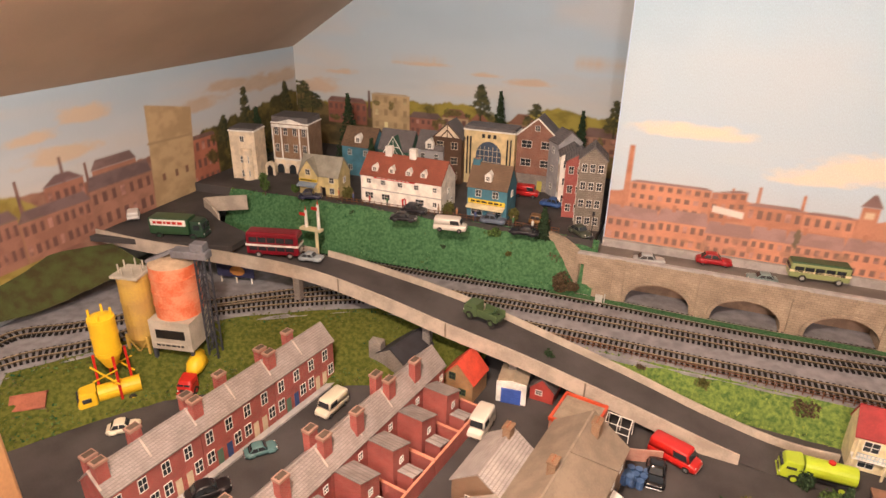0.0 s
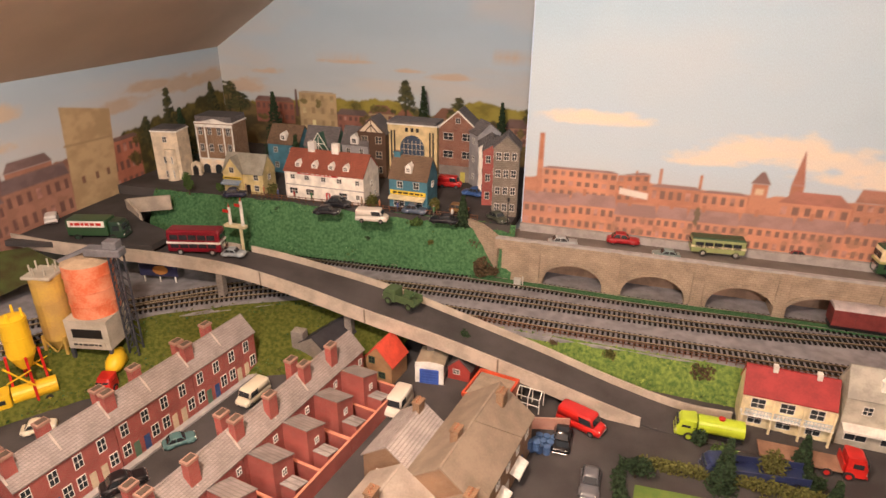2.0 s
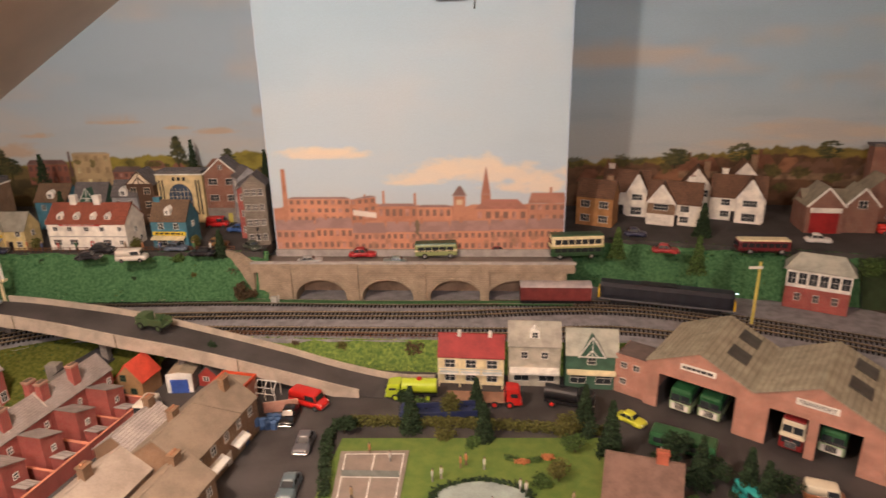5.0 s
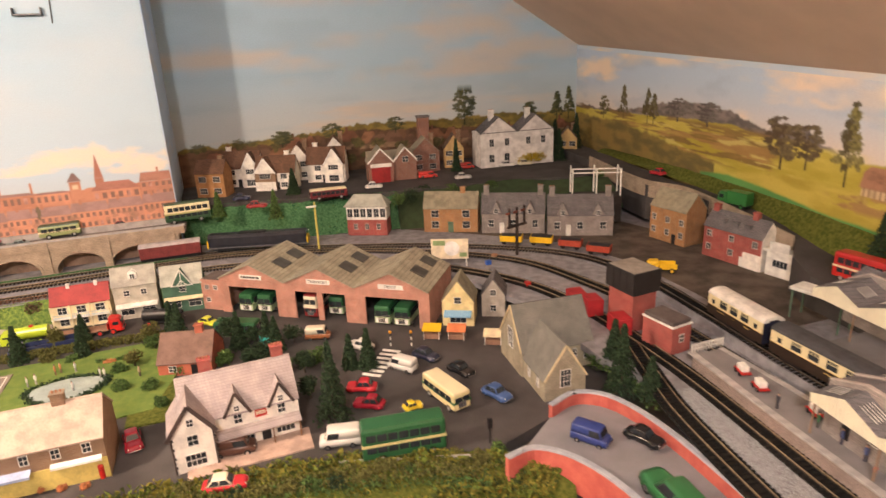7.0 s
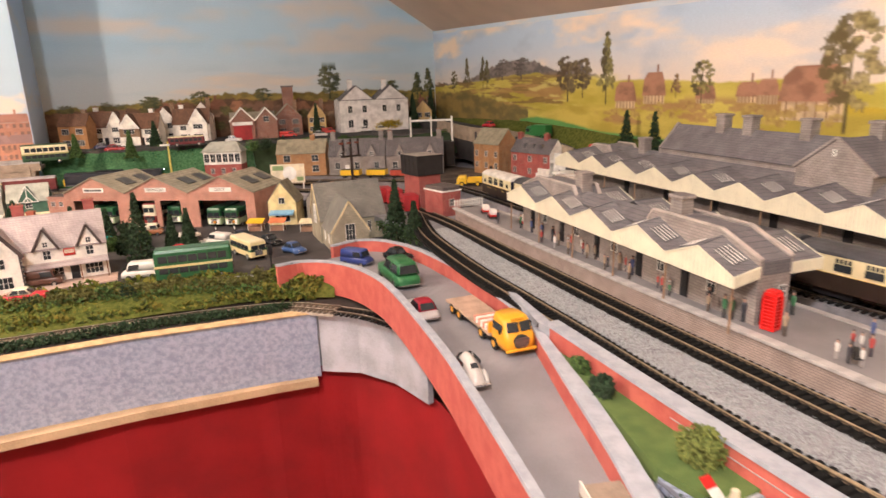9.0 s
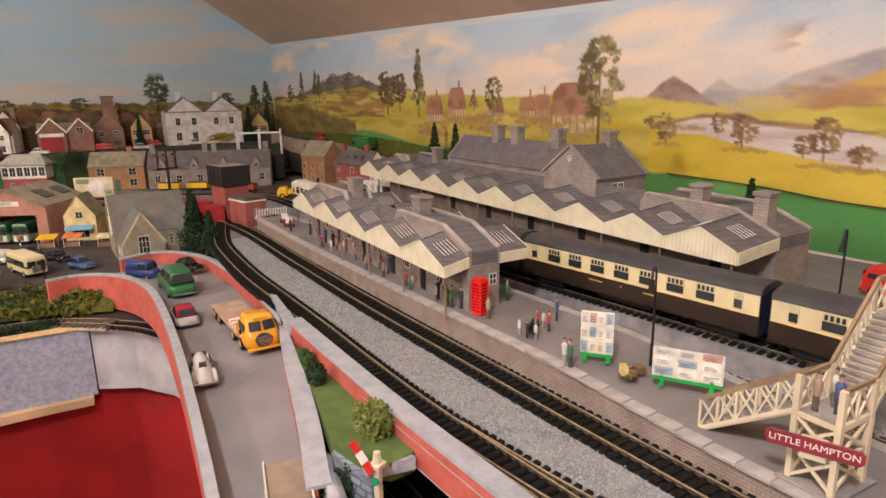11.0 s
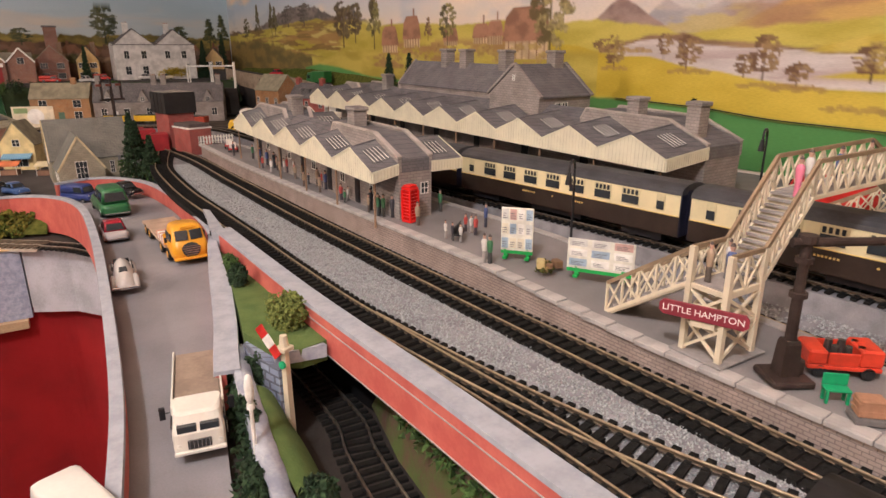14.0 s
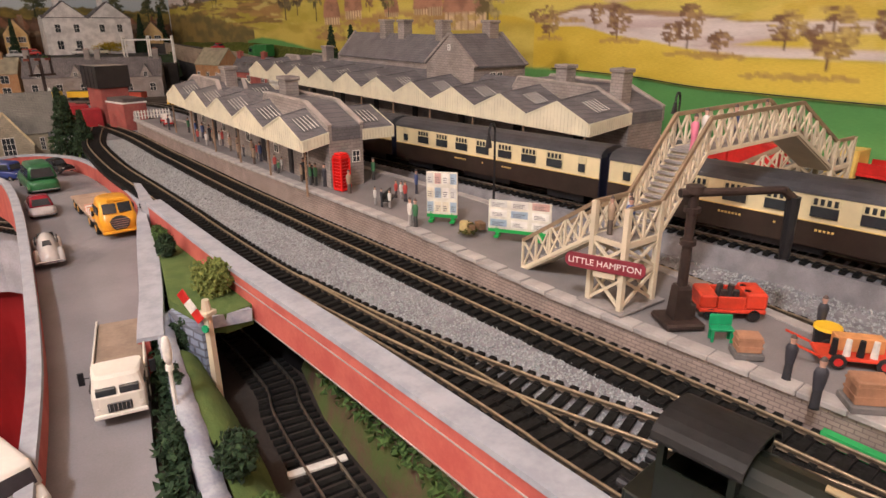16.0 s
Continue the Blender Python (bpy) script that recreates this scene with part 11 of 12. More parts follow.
def villa(x, y, w, d, h, rh, gu, gw, wm, gm, lab, rz=-18, upper=None):
    """A suburban house with a long tiled roof and a front gable."""
    e = house("suburban_house", pose(x, y, SB, 0, 0, rz), w, d, h, rh, wm, TILEB, lab, [("f", -gu, z, .017, .013, 3, 2) for z in (h * .27, h * .75)] + [("l", 0, h * .6, .012, .013)], [("f", -gu * .25, .011, .022, BLACK)], [(-gu * 1.3, .004, h + rh + .014)], "x", group="suburban houses", chm=WHT)
    front_gable(e, gu, gw, -d / 2 - .014, .006, h, rh, gm, TILEB, WHITE)
    for z, hh in ((h * .25, .017), (h * .82, .013)):
        window(e, pose(gu, -d / 2 - .0142, z), gw * .5, hh, WHITE, 4, 2)
    if upper:
        b = BM(); loft(b, [[(gu - gw / 2, yy, h * .98), (gu + gw / 2, yy, h * .98), (gu, yy, h + rh)] for yy in (-d / 2 - .0152, -d / 2 - .0142)]); part("gable_render", b, upper, e)
        b = BM(); box(b, gu - gw / 2, -d / 2 - .0150, 0, gu + gw / 2, -d / 2 - .0142, h * .5); part("lower_render", b, upper, e)
    return e


TILEB = brickmat("brown_plain_tile", (0.2, 0.1, 0.055), (0.15, 0.075, 0.04), (0.08, 0.045, 0.03), .005, .0034, .0004, bump=.6)
OLVT = mat("olive_grey_tile", (0.26, 0.23, 0.17), .85, bump=.3)
villa(1.135, 1.395, .105, .05, .056, .042, .028, .045, WHT, WHT, "white suburban house with a broad brown roof")
villa(1.222, 1.308, .112, .052, .05, .04, -.024, .058, WHT, BRICKBROWN, "brick and white gabled suburban house", -22, WHT)
semi(1.297, 1.40, .064, .05, .066, .04, WHT, TILEB, "white gabled suburban house set back", -18)
villa(1.368, 1.335, .112, .052, .055, .042, .024, .054, WHT, WHT, "white gabled suburban house with tall chimney", -20)
semi(1.405, 1.41, .07, .04, .075, .042, WHT, TILEB, "white suburban house behind its neighbours")
semi(1.052, 1.30, .08, .055, .066, .03, mat("ochre_wall", (0.36, 0.18, 0.07), .8), TILEB, "ochre-brown house at the suburb's edge", -25, "x")
DKB = brickmat("fire_station_brick", (0.27, 0.1, 0.06), (0.22, 0.08, 0.05), (0.28, 0.2, 0.16))
e = house("fire_station", pose(1.54, 1.27, SB, 0, 0, -6), .135, .06, .05, .03, DKB, OLVT, "brown brick fire station with twin gables and open red bay", [("f", .04, .05, .018, .016, 3, 2)], [], [], cat="fire station")
front_gable(e, -.034, .072, -.055, .01, .058, .038, DKB, OLVT, WHITE)
front_gable(e, .038, .066, -.045, .01, .058, .036, DKB, OLVT, WHITE)
b = BM(); box(b, -.062, -.0562, 0, -.008, -.055, .044); part("engine_door", b, mat("bay_red", (0.3, 0.02, 0.02), .5), e)
b = BM(); box(b, -.064, -.0575, .044, -.004, -.055, .054); part("lintel", b, WHITE, e)
window(e, pose(.038, -.0452, .06), .016, .016, WHITE, 2, 2)
e = semi(1.665, 1.33, .085, .06, .06, .04, DKB, OLVT, "dark red brick annexe of the fire station")
b = BM(); box(b, -.008, .032, 0, .026, .064, .155); part("tower", b, DKB, e)
b = BM(); box(b, -.011, .029, .155, .029, .067, .16); part("tower_cap", b, SLATE, e)
HOTW = mat("weathered_white", (0.6, 0.58, 0.55), .8)
e = house("white_hotel", pose(1.945, 1.285, SB, 0, 0, -4), .24, .08, .105, .006, HOTW, SLATE, "large white hotel with twin gables and yellow creeper", [("f", u, .075, .014, .022) for u in (-.085, -.035, .035, .085)] + [("f", -.085, .028, .016, .024), ("f", -.035, .028, .016, .024)], [], [], cat="hotel")
for u in (-.06, .06):
    b = BM(); loft(b, [[(u - .058, yy, .104), (u + .058, yy, .104), (u, yy, .15)] for yy in (-.0405, .03)]); part("gable", b, HOTW, e)
    b = BM()
    for s in (-1, 1):
        loft(b, [[(u + s * .060, yy, .1025), (u, yy, .1515), (u, yy, .153), (u + s * .060, yy, .104)] for yy in (-.042, .03)])
    part("gable_roof", b, SLATE, e)
    chimney(e, u - .012, .0, .11, .17, HOTW, .008)
part("creeper", bush_mesh(201, .06, .008, .026, 700), mat("leaf_yellow", (0.4, 0.3, 0.03), .9), e).matrix_basis = pose(.045, -.046, .008)
semi(2.15, 1.30, .06, .05, .06, .034, mat("tan_render", (0.5, 0.35, 0.15), .8), BROWNTILE, "tan cottage near the painted corner", rz=-30)
semi(1.765, 1.34, .06, .05, .06, .04, mat("tan_render", (0.5, 0.35, 0.15), .8), BROWNTILE, "tan gabled house beside the hotel", rz=-15)
bus(pose(1.326, 1.095, 1.001, 0, 0, -3), paint("coach_maroon", (0.13, 0.015, 0.02)), paint("coach_maroon", (0.13, 0.015, 0.02)), CREAM, "maroon coach on the suburban road", .095, .027, .028, 1)
for t_ in (((1.146, 1.093), "maroon", (0.3, 0.02, 0.02), "maroon car at the suburb's edge", .05), ((1.461, 1.157), "white", (0.7, 0.68, 0.64), "white car on the suburban road", .048), ((1.636, 1.212), "red", (0.55, 0.03, 0.02), "red fire tender outside the station", .055), ((1.783, 1.279), "red", (0.5, 0.02, 0.02), "red fire engine by the annexe", .05), ((1.719, 1.143), "grey", (0.45, 0.44, 0.42), "pale grey car by the fire station", .048), ((1.905, 1.243), "white", (0.7, 0.68, 0.64), "white car outside the hotel", .048), ((1.961, 1.235), "cream", (0.6, 0.55, 0.4), "cream car outside the hotel", .046), ((1.114, 1.199), "midnight", (0.02, 0.025, 0.06), "dark car among the trees", .045)):
    p_, nm, col, lab, L_ = t_
    car(pose(p_[0], p_[1], SB, 0, 0, -12), paint("sub_" + nm, col), lab, L_, .021, .019, "saloon" if "engine" not in lab and "tender" not in lab else "van")
for k, (x, y, z, h, r) in enumerate(((1.055, 1.095, .99, .06, .018), (1.184, 1.026, .985, .07, .018), (1.74, 1.25, SB, .10, .016), (2.09, 1.25, SB, .10, .024), (2.17, 1.28, SB, .14, .03), (2.12, 1.33, SB, .12, .03), (1.25, 1.20, SB, .07, .022))):
    conifer(x, y, z, h, r, 63 + k % 2, leaf=LEAFB if k < 2 else LEAFA)
for k, (x, y, s) in enumerate(((1.49, 1.03, .022), (1.53, 1.03, .024), (1.33, 1.14, .014), (1.58, 1.09, .02), (1.66, 1.08, .02), (1.98, 0.93, .02), (1.77, 1.07, .02), (1.0, 1.18, .018), (2.10, 1.02, .022))):
    bush(x, y, SB - .02 if y > 1 else TR + .005, s * 1.2, s, s * 1.1, 150 + k, LEAFA if k % 2 else LEAFB, "dark green clump bush near the houses")
bank("bank_goods", [(1.5, 1.045, .906), (1.62, 1.02, .906), (1.78, 0.96, .906), (1.93, 0.90, .906), (2.04, 0.83, .95)], [(1.5, 1.09, SB), (1.68, 1.08, SB), (1.80, 1.07, SB), (1.95, 1.04, SB), (2.08, 0.96, SB)], mat("dark_bank", (0.03, 0.05, 0.02), .95, bump=1.0), "dark wooded bank behind the cottages", 30)
e = thing("yellow_signal", pose(1.272, 0.975, TR), "tall yellow signal post with a white arm", "railway signal")
b = BM(); rod(b, (0, 0, 0), (0, 0, .12), .0028, .0022); part("post", b, mat("post_yellow", (0.6, 0.5, 0.12), .6), e)
b = BM(); rbox(b, -.02, -.003, .108, .004, -.002, .113, .0003, 1); part("arm", b, WHITE, e)
e = thing("billboard", pose(1.521, 0.728, TR, 0, 0, -24) @ Matrix.Scale(1.2, 4), "white advertising billboard with a faded picture", "billboard")
b = BM(); rbox(b, -.034, -.0012, .014, .034, .0012, .052, .0003, 1); part("board", b, mat("poster_cream", (0.7, 0.62, 0.45), .6), e)
b = BM(); rod(b, (.004, -.0018, .034), (.004, -.0012, .034), .014, .014, 18); part("picture", b, mat("poster_white", (0.8, 0.78, 0.74), .6), e)
b = BM(); box(b, -.03, -.0018, .040, -.008, -.0012, .049); part("picture_panel", b, mat("poster_green", (0.25, 0.35, 0.15), .6), e)
b = BM(); box(b, .018, -.0018, .018, .031, -.0012, .026); part("picture_panel", b, mat("poster_green", (0.25, 0.35, 0.15), .6), e)
for x in (-.03, .03):
    b = BM(); box(b, x - .001, 0, 0, x + .001, .002, .05); part("post", b, WHITE, e)
for k, (x, y, rz, c) in enumerate(((1.702, 0.794, -35, "y"), (1.761, 0.754, -38, "y"), (1.808, 0.702, -42, "r"), (1.843, 0.639, -46, "r"))):
    e = thing("open_wagon", pose(x, y, RZ, 0, 0, rz), "small open wagon, " + ("bright yellow" if c == "y" else "dull red") + ", on the curve", "wagon", "open wagons")
    b = BM(); rbox(b, -.026, -.014, .008, .026, .014, .022, .0006, 1); part("body", b, YEL if c == "y" else mat("wagon_red2", (0.4, 0.06, 0.03), .6), e)
    b = BM(); box(b, -.024, -.012, .0221, .024, .012, .0226); part("load", b, BLACK, e)
    for q in (-.016, .016):
        b = BM(); rod(b, (q, -.0105, .006), (q, .0105, .006), .006, None, 12); part("wheelset", b, BLACK, e)
lorry(pose(1.90, 0.50, TR, 0, 0, 150), YEL, YEL, "yellow tipper lorry beside the sidings", .06, .024, .026, "sided", YEL, 2)
e = thing("bracket_signal", pose(1.685, 0.730, TR, 0, 0, 20) @ Matrix.Scale(1.5, 4), "dark bracket signal with several arms", "railway signal")
b = BM(); rod(b, (0, 0, 0), (0, 0, .06), .0024); rbox(b, -.02, -.002, .045, .02, .002, .048, .0003, 1); part("post", b, IRON, e)
for x in (-.016, .0, .016):
    b = BM(); rod(b, (x, 0, .048), (x, 0, .075), .0018); part("doll", b, IRON, e)
    b = BM(); rbox(b, x - .009, -.002, .067, x, -.0012, .0705, .0003, 1); part("arm", b, mat("arm_brown", (0.2, 0.06, 0.04), .6), e)
for k, (x, y) in enumerate(((1.60, 0.70), (1.63, 0.735), (1.58, 0.66), (1.62, 0.55))):
    b = BM(); rbox(b, -.006, -.005, 0, .006, .005, .009, .0006, 1); o = obj("trackside_box", b, (mat("blue_bin", (0.03, 0.1, 0.4), .5), CRATE, mat("grey_plate", (0.26, 0.24, 0.23), .8), REDD)[k]); o.matrix_basis = pose(x, y, TR, 0, 0, 30 * k); tagged(o, "small " + ("blue", "brown", "grey", "red")[k] + " box beside the track", "box", "trackside boxes")

# ---- painted murals ----
P_N = lambda u, z, k: (u, 1.4488 - .0009 * k, z)
P_B = lambda u, z, k: (u, 1.1458 - .0007 * k, z)
P_W = lambda u, z, k: (-.4488 + .0009 * k, u, z)
P_E = lambda u, z, k: (yx(u) - .0012 - .0009 * k, u, z)


# ---- painted scenery: colours laid on a fine grid over the wall ----
def lattice_noise(a, b, seed):
    """Smooth value noise on numpy arrays."""
    t = np.random.default_rng(seed).random((128, 128))
    i, j = np.floor(a).astype(int), np.floor(b).astype(int)
    f, g = a - i, b - j
    f, g = f * f * (3 - 2 * f), g * g * (3 - 2 * g)
    q = lambda m, n: t[(i + m) % 128, (j + n) % 128]
    return (q(0, 0) * (1 - f) + q(1, 0) * f) * (1 - g) + (q(0, 1) * (1 - f) + q(1, 1) * f) * g


def fbm(a, b, seed, octaves=4):
    out, amp, tot = 0.0, 1.0, 0.0
    for k in range(octaves):
        out = out + amp * lattice_noise(a * 2 ** k, b * 2 ** k, seed + k)
        tot += amp
        amp *= .55
    return out / tot


def ease(v, lo, hi):
    v = np.clip((v - lo) / (hi - lo), 0, 1)
    return v * v * (3 - 2 * v)


class Canvas:
    """A painting over u (along the wall) and z (up it)."""
    def __init__(self, u0, u1, du, zs, top):
        self.u = np.arange(u0, u1 + du * .5, du)
        zs = np.array(zs)
        self.U = np.repeat(self.u[:, None], len(zs), 1)
        cap = np.array([top(v) for v in self.u])[:, None]
        self.Z = np.minimum(zs[None, :], cap)
        self.C = np.zeros(self.U.shape + (3,))

    def lay(self, mask, a, b, mix):
        col = np.array(a) + (np.array(b) - np.array(a)) * np.clip(mix, 0, 1)[..., None]
        self.C = self.C * (1 - mask[..., None]) + col * mask[..., None]

    def sky(self, low, high, z0, z1, cloud, amount, seed, cu=3.2, cz=11.0):
        self.lay(np.ones(self.U.shape), low, high, ease(self.Z, z0, z1))
        n = fbm(self.U * cu, self.Z * cz, seed, 5)
        self.lay(amount * ease(n, .46, .68), cloud, [min(1, c * 1.08) for c in cloud], fbm(self.U * 9, self.Z * 30, seed + 9))
        self.lay(amount * .45 * ease(fbm(self.U * cu * 1.7, self.Z * cz * 1.4, seed + 20, 4), .52, .7), [c * .72 for c in high], [c * .85 for c in high], n)

    def band(self, line, a, b, seed, rough=.004, soft=.003, base=None, su=14, sz=50, alpha=1.0):
        line = sorted(line)
        x = [p[0] for p in line]
        t = np.interp(self.U, x, [p[1] for p in line], left=-9, right=-9)
        t = t + rough * (fbm(self.U * 45, self.U * 0 + seed, seed, 3) * 2 - 1)
        m = ease(t - self.Z, -soft, soft)
        if base is not None:
            lo = np.interp(self.U, [p[0] for p in sorted(base)], [p[1] for p in sorted(base)]) + rough * (fbm(self.U * 40, self.U * 0 + 3, seed + 5, 3) * 2 - 1)
            m = m * ease(self.Z - lo, -soft, soft)
        self.lay(m * alpha, a, b, ease(fbm(self.U * su, self.Z * sz, seed, 4), .3, .7))

    def streaks(self, u0, u1, z0, z1, a, b, seed, cut=.55, su=9, sz=70, alpha=.85):
        m = ease(self.U, u0 - .03, u0 + .03) * (1 - ease(self.U, u1 - .03, u1 + .03)) * ease(self.Z, z0 - .006, z0 + .006) * (1 - ease(self.Z, z1 - .008, z1 + .008))
        n = fbm(self.U * su, self.Z * sz, seed, 4)
        self.lay(alpha * m * ease(n, cut - .04, cut + .05), a, b, fbm(self.U * 30, self.Z * 90, seed + 3))

    def poly(self, pts, a, b, seed=1, soft=.0015):
        """A convex patch; points run anticlockwise in (u, z) or clockwise alike."""
        area = sum(p[0] * q[1] - q[0] * p[1] for p, q in zip(pts, pts[1:] + pts[:1]))
        i0, i1 = np.searchsorted(self.u, (min(p[0] for p in pts) - .006, max(p[0] for p in pts) + .006))
        if i1 - i0 < 2:
            return
        U, Z = self.U[i0:i1], self.Z[i0:i1]
        m = np.ones(U.shape)
        for p, q in zip(pts, pts[1:] + pts[:1]):
            du, dz = q[0] - p[0], q[1] - p[1]
            d = ((U - p[0]) * -dz + (Z - p[1]) * du) / max(1e-6, math.hypot(du, dz))
            m = m * ease(d if area > 0 else -d, -soft, soft)
        col = np.array(a) + (np.array(b) - np.array(a)) * ease(fbm(U * 40, Z * 60, seed, 3), .3, .7)[..., None]
        self.C[i0:i1] = self.C[i0:i1] * (1 - m[..., None]) + col * m[..., None]

    def dab(self, u, z, ru, rz, a, b, seed, alpha=.9):
        i0, i1 = np.searchsorted(self.u, (u - ru * 1.5, u + ru * 1.5))
        if i1 - i0 < 2:
            return
        U, Z = self.U[i0:i1], self.Z[i0:i1]
        r = np.sqrt(((U - u) / ru) ** 2 + ((Z - z) / rz) ** 2) + .7 * (lattice_noise(U * 260, Z * 260, seed) - .5)
        m = (alpha * (1 - ease(r, .75, 1.1)))[..., None]
        col = np.array(a) + (np.array(b) - np.array(a)) * lattice_noise(U * 160 + seed, Z * 200, seed + 7)[..., None]
        self.C[i0:i1] = self.C[i0:i1] * (1 - m) + col * m

    def cloud(self, u, z, ru, rz, a, b, seed):
        """A soft cloud with a lumpy top and a flat, fading belly."""
        r = np.sqrt(((self.U - u) / ru) ** 2 + ((self.Z - z) / np.where(self.Z > z, rz, rz * .6)) ** 2)
        n = fbm(self.U * 26 + seed, self.Z * 60, seed, 4)
        self.lay(.85 * (1 - ease(r + 1.3 * (n - .5), .45, 1.15)), a, b, n)

    def tree(self, u, z, h, w, dark, light, seed, pine=False):
        rnd = random.Random(seed)
        self.poly([(u - w * .035, z), (u + w * .035, z), (u + w * .02, z + h * .8), (u - w * .02, z + h * .8)], [c * .6 for c in dark], dark, seed)
        n = 64
        for k in range(n):
            t = rnd.random()
            env = (1.05 - t) * .5 if pine else .5 * math.sin(math.pi * (.12 + .8 * t)) ** .7
            du = rnd.uniform(-1, 1) * w * env
            lit = du < 0 or rnd.random() < .35
            self.dab(u + du, z + h * (.22 + .76 * t), w * rnd.uniform(.08, .17), h * rnd.uniform(.03, .06), dark, light if lit else dark, seed * 3 + k)

    def cottage(self, u0, u1, z0, z1, rh, seed, wall=(.62, .47, .28), roof=(.25, .13, .08)):
        """A half-timbered painted cottage with a deep russet roof."""
        self.poly([(u0, z0), (u1, z0), (u1, z1), (u0, z1)], wall, [c * .72 for c in wall], seed)
        w = u1 - u0
        for k in range(6):
            uc = u0 + w * (k + .5) / 6
            self.poly([(uc - .0013, z0), (uc + .0013, z0), (uc + .0013, z1), (uc - .0013, z1)], (.2, .11, .06), (.26, .15, .08), seed, .0012)
        self.poly([(u0 - w * .08, z1 - .004), (u1 + w * .08, z1 - .004), (u1 + w * .0, z1 + rh * .7), (u1 - w * .18, z1 + rh), (u0 + w * .14, z1 + rh), (u0 + w * .02, z1 + rh * .62)], roof, [c * 1.6 for c in roof], seed + 2)
        self.poly([(u0 + w * .3, z1 + rh), (u0 + w * .4, z1 + rh), (u0 + w * .4, z1 + rh + .014), (u0 + w * .3, z1 + rh + .014)], roof, [c * 1.3 for c in roof], seed)

    def hang(self, name, place, label):
        """The painted sheet as one mesh carrying its colours."""
        nu, nz = self.U.shape
        v = [place(a, c, 0) for a, c in zip(self.U.ravel().tolist(), self.Z.ravel().tolist())]
        k = np.arange(nu * nz).reshape(nu, nz)
        f = np.stack([k[:-1, :-1], k[1:, :-1], k[1:, 1:], k[:-1, 1:]], -1).reshape(-1, 4)
        me = bpy.data.meshes.new(name)
        me.from_pydata(v, [], f.tolist())
        att = me.color_attributes.new("paint", "FLOAT_COLOR", "POINT")
        att.data.foreach_set("color", np.concatenate([np.clip(self.C, 0, 1), np.ones((nu, nz, 1))], -1).astype(np.float32).ravel())
        me.materials.append(PAINTED)
        return tagged(new(name, me), label, "mural", kind="structure")


PAINTED = bpy.data.materials.new("scenic_paint")
PAINTED.use_nodes = True
pn = PAINTED.node_tree
va = pn.nodes.new("ShaderNodeAttribute"); va.attribute_name = "paint"
gr = pn.nodes.new("ShaderNodeTexNoise"); gr.inputs["Scale"].default_value, gr.inputs["Detail"].default_value = 420, 3
gm = pn.nodes.new("ShaderNodeMapRange"); gm.inputs[1].default_value, gm.inputs[2].default_value, gm.inputs[3].default_value, gm.inputs[4].default_value = .3, .7, .93, 1.07
gh = pn.nodes.new("ShaderNodeHueSaturation")
link(pn, gr.outputs["Fac"], gm.inputs[0]); link(pn, gm.outputs[0], gh.inputs["Value"]); link(pn, va.outputs["Color"], gh.inputs["Color"])
link(pn, gh.outputs[0], pn.nodes["Principled BSDF"].inputs["Base Color"])
pn.nodes["Principled BSDF"].inputs["Roughness"].default_value = .75
pn.nodes["Principled BSDF"].inputs["Specular IOR Level"].default_value = .25


def heights(z0, zf, z1, fine, coarse):
    return list(np.arange(z0, zf, fine)) + list(np.arange(zf, z1 + coarse, coarse))


# east wall: meadows, lake, cottages and mountains
cv = Canvas(-1.86, 1.446, .0026, heights(.94, 1.26, 1.35, .0024, .006), lambda v: 1.333 + (v - 1.45) * .047)
cv.sky((.78, .66, .54), (.50, .62, .74), 1.10, 1.27, (.86, .71, .55), .95, 61)
cv.band([(-2, 1.19), (-1.2, 1.2), (-1.0, 1.205), (-.7, 1.18), (-.601, 1.158), (-.571, 1.151), (-.539, 1.141), (-.519, 1.133), (-.498, 1.126), (-.475, 1.130), (-.451, 1.141), (-.437, 1.133), (-.40, 1.11)], (.36, .34, .36), (.52, .46, .43), 62, .003, .0025)
cv.band([(-.30, 1.112), (-.33, 1.121), (-.359, 1.141), (-.376, 1.149), (-.402, 1.138), (-.426, 1.122), (-.46, 1.103)], (.23, .15, .13), (.38, .27, .23), 63, .002, .002, su=30)
cv.band([(-2, 1.16), (-1.2, 1.19), (-.8, 1.185), (-.661, 1.153), (-.63, 1.143), (-.598, 1.129), (-.563, 1.113), (-.52, 1.10), (-.48, 1.098)], (.44, .24, .10), (.58, .38, .13), 64, .003, .003, su=8, sz=25)
cv.streaks(-1.9, -.53, 1.10, 1.2, (.28, .15, .10), (.4, .24, .14), 65, .56, 6, 26, .7)
cv.streaks(-.56, -.43, 1.098, 1.13, (.56, .44, .10), (.62, .5, .16), 66, .5, 12, 40, .7)
cv.band([(.36, 1.14), (.42, 1.17), (.46, 1.185), (.50, 1.18), (.56, 1.165), (.64, 1.19), (.77, 1.205), (.92, 1.195), (1.0, 1.175), (1.2, 1.15), (1.446, 1.15)], (.13, .115, .11), (.26, .22, .2), 67, .009, .003, su=26)
cv.band([(-2, 1.10), (-1.2, 1.10), (-.7, 1.108), (-.48, 1.100), (-.42, 1.112), (-.33, 1.120), (-.286, 1.121), (-.214, 1.118), (-.117, 1.130), (.014, 1.126), (.11, 1.133), (.196, 1.137), (.332, 1.137), (.40, 1.150), (.459, 1.154), (.523, 1.150), (.661, 1.166), (.824, 1.162), (1.124, 1.148), (1.446, 1.14)], (.42, .35, .05), (.58, .49, .10), 68, .003, .0025, su=7, sz=30)
cv.streaks(.50, 1.42, 1.07, 1.16, (.15, .09, .04), (.26, .16, .06), 69, .5, 7, 75)
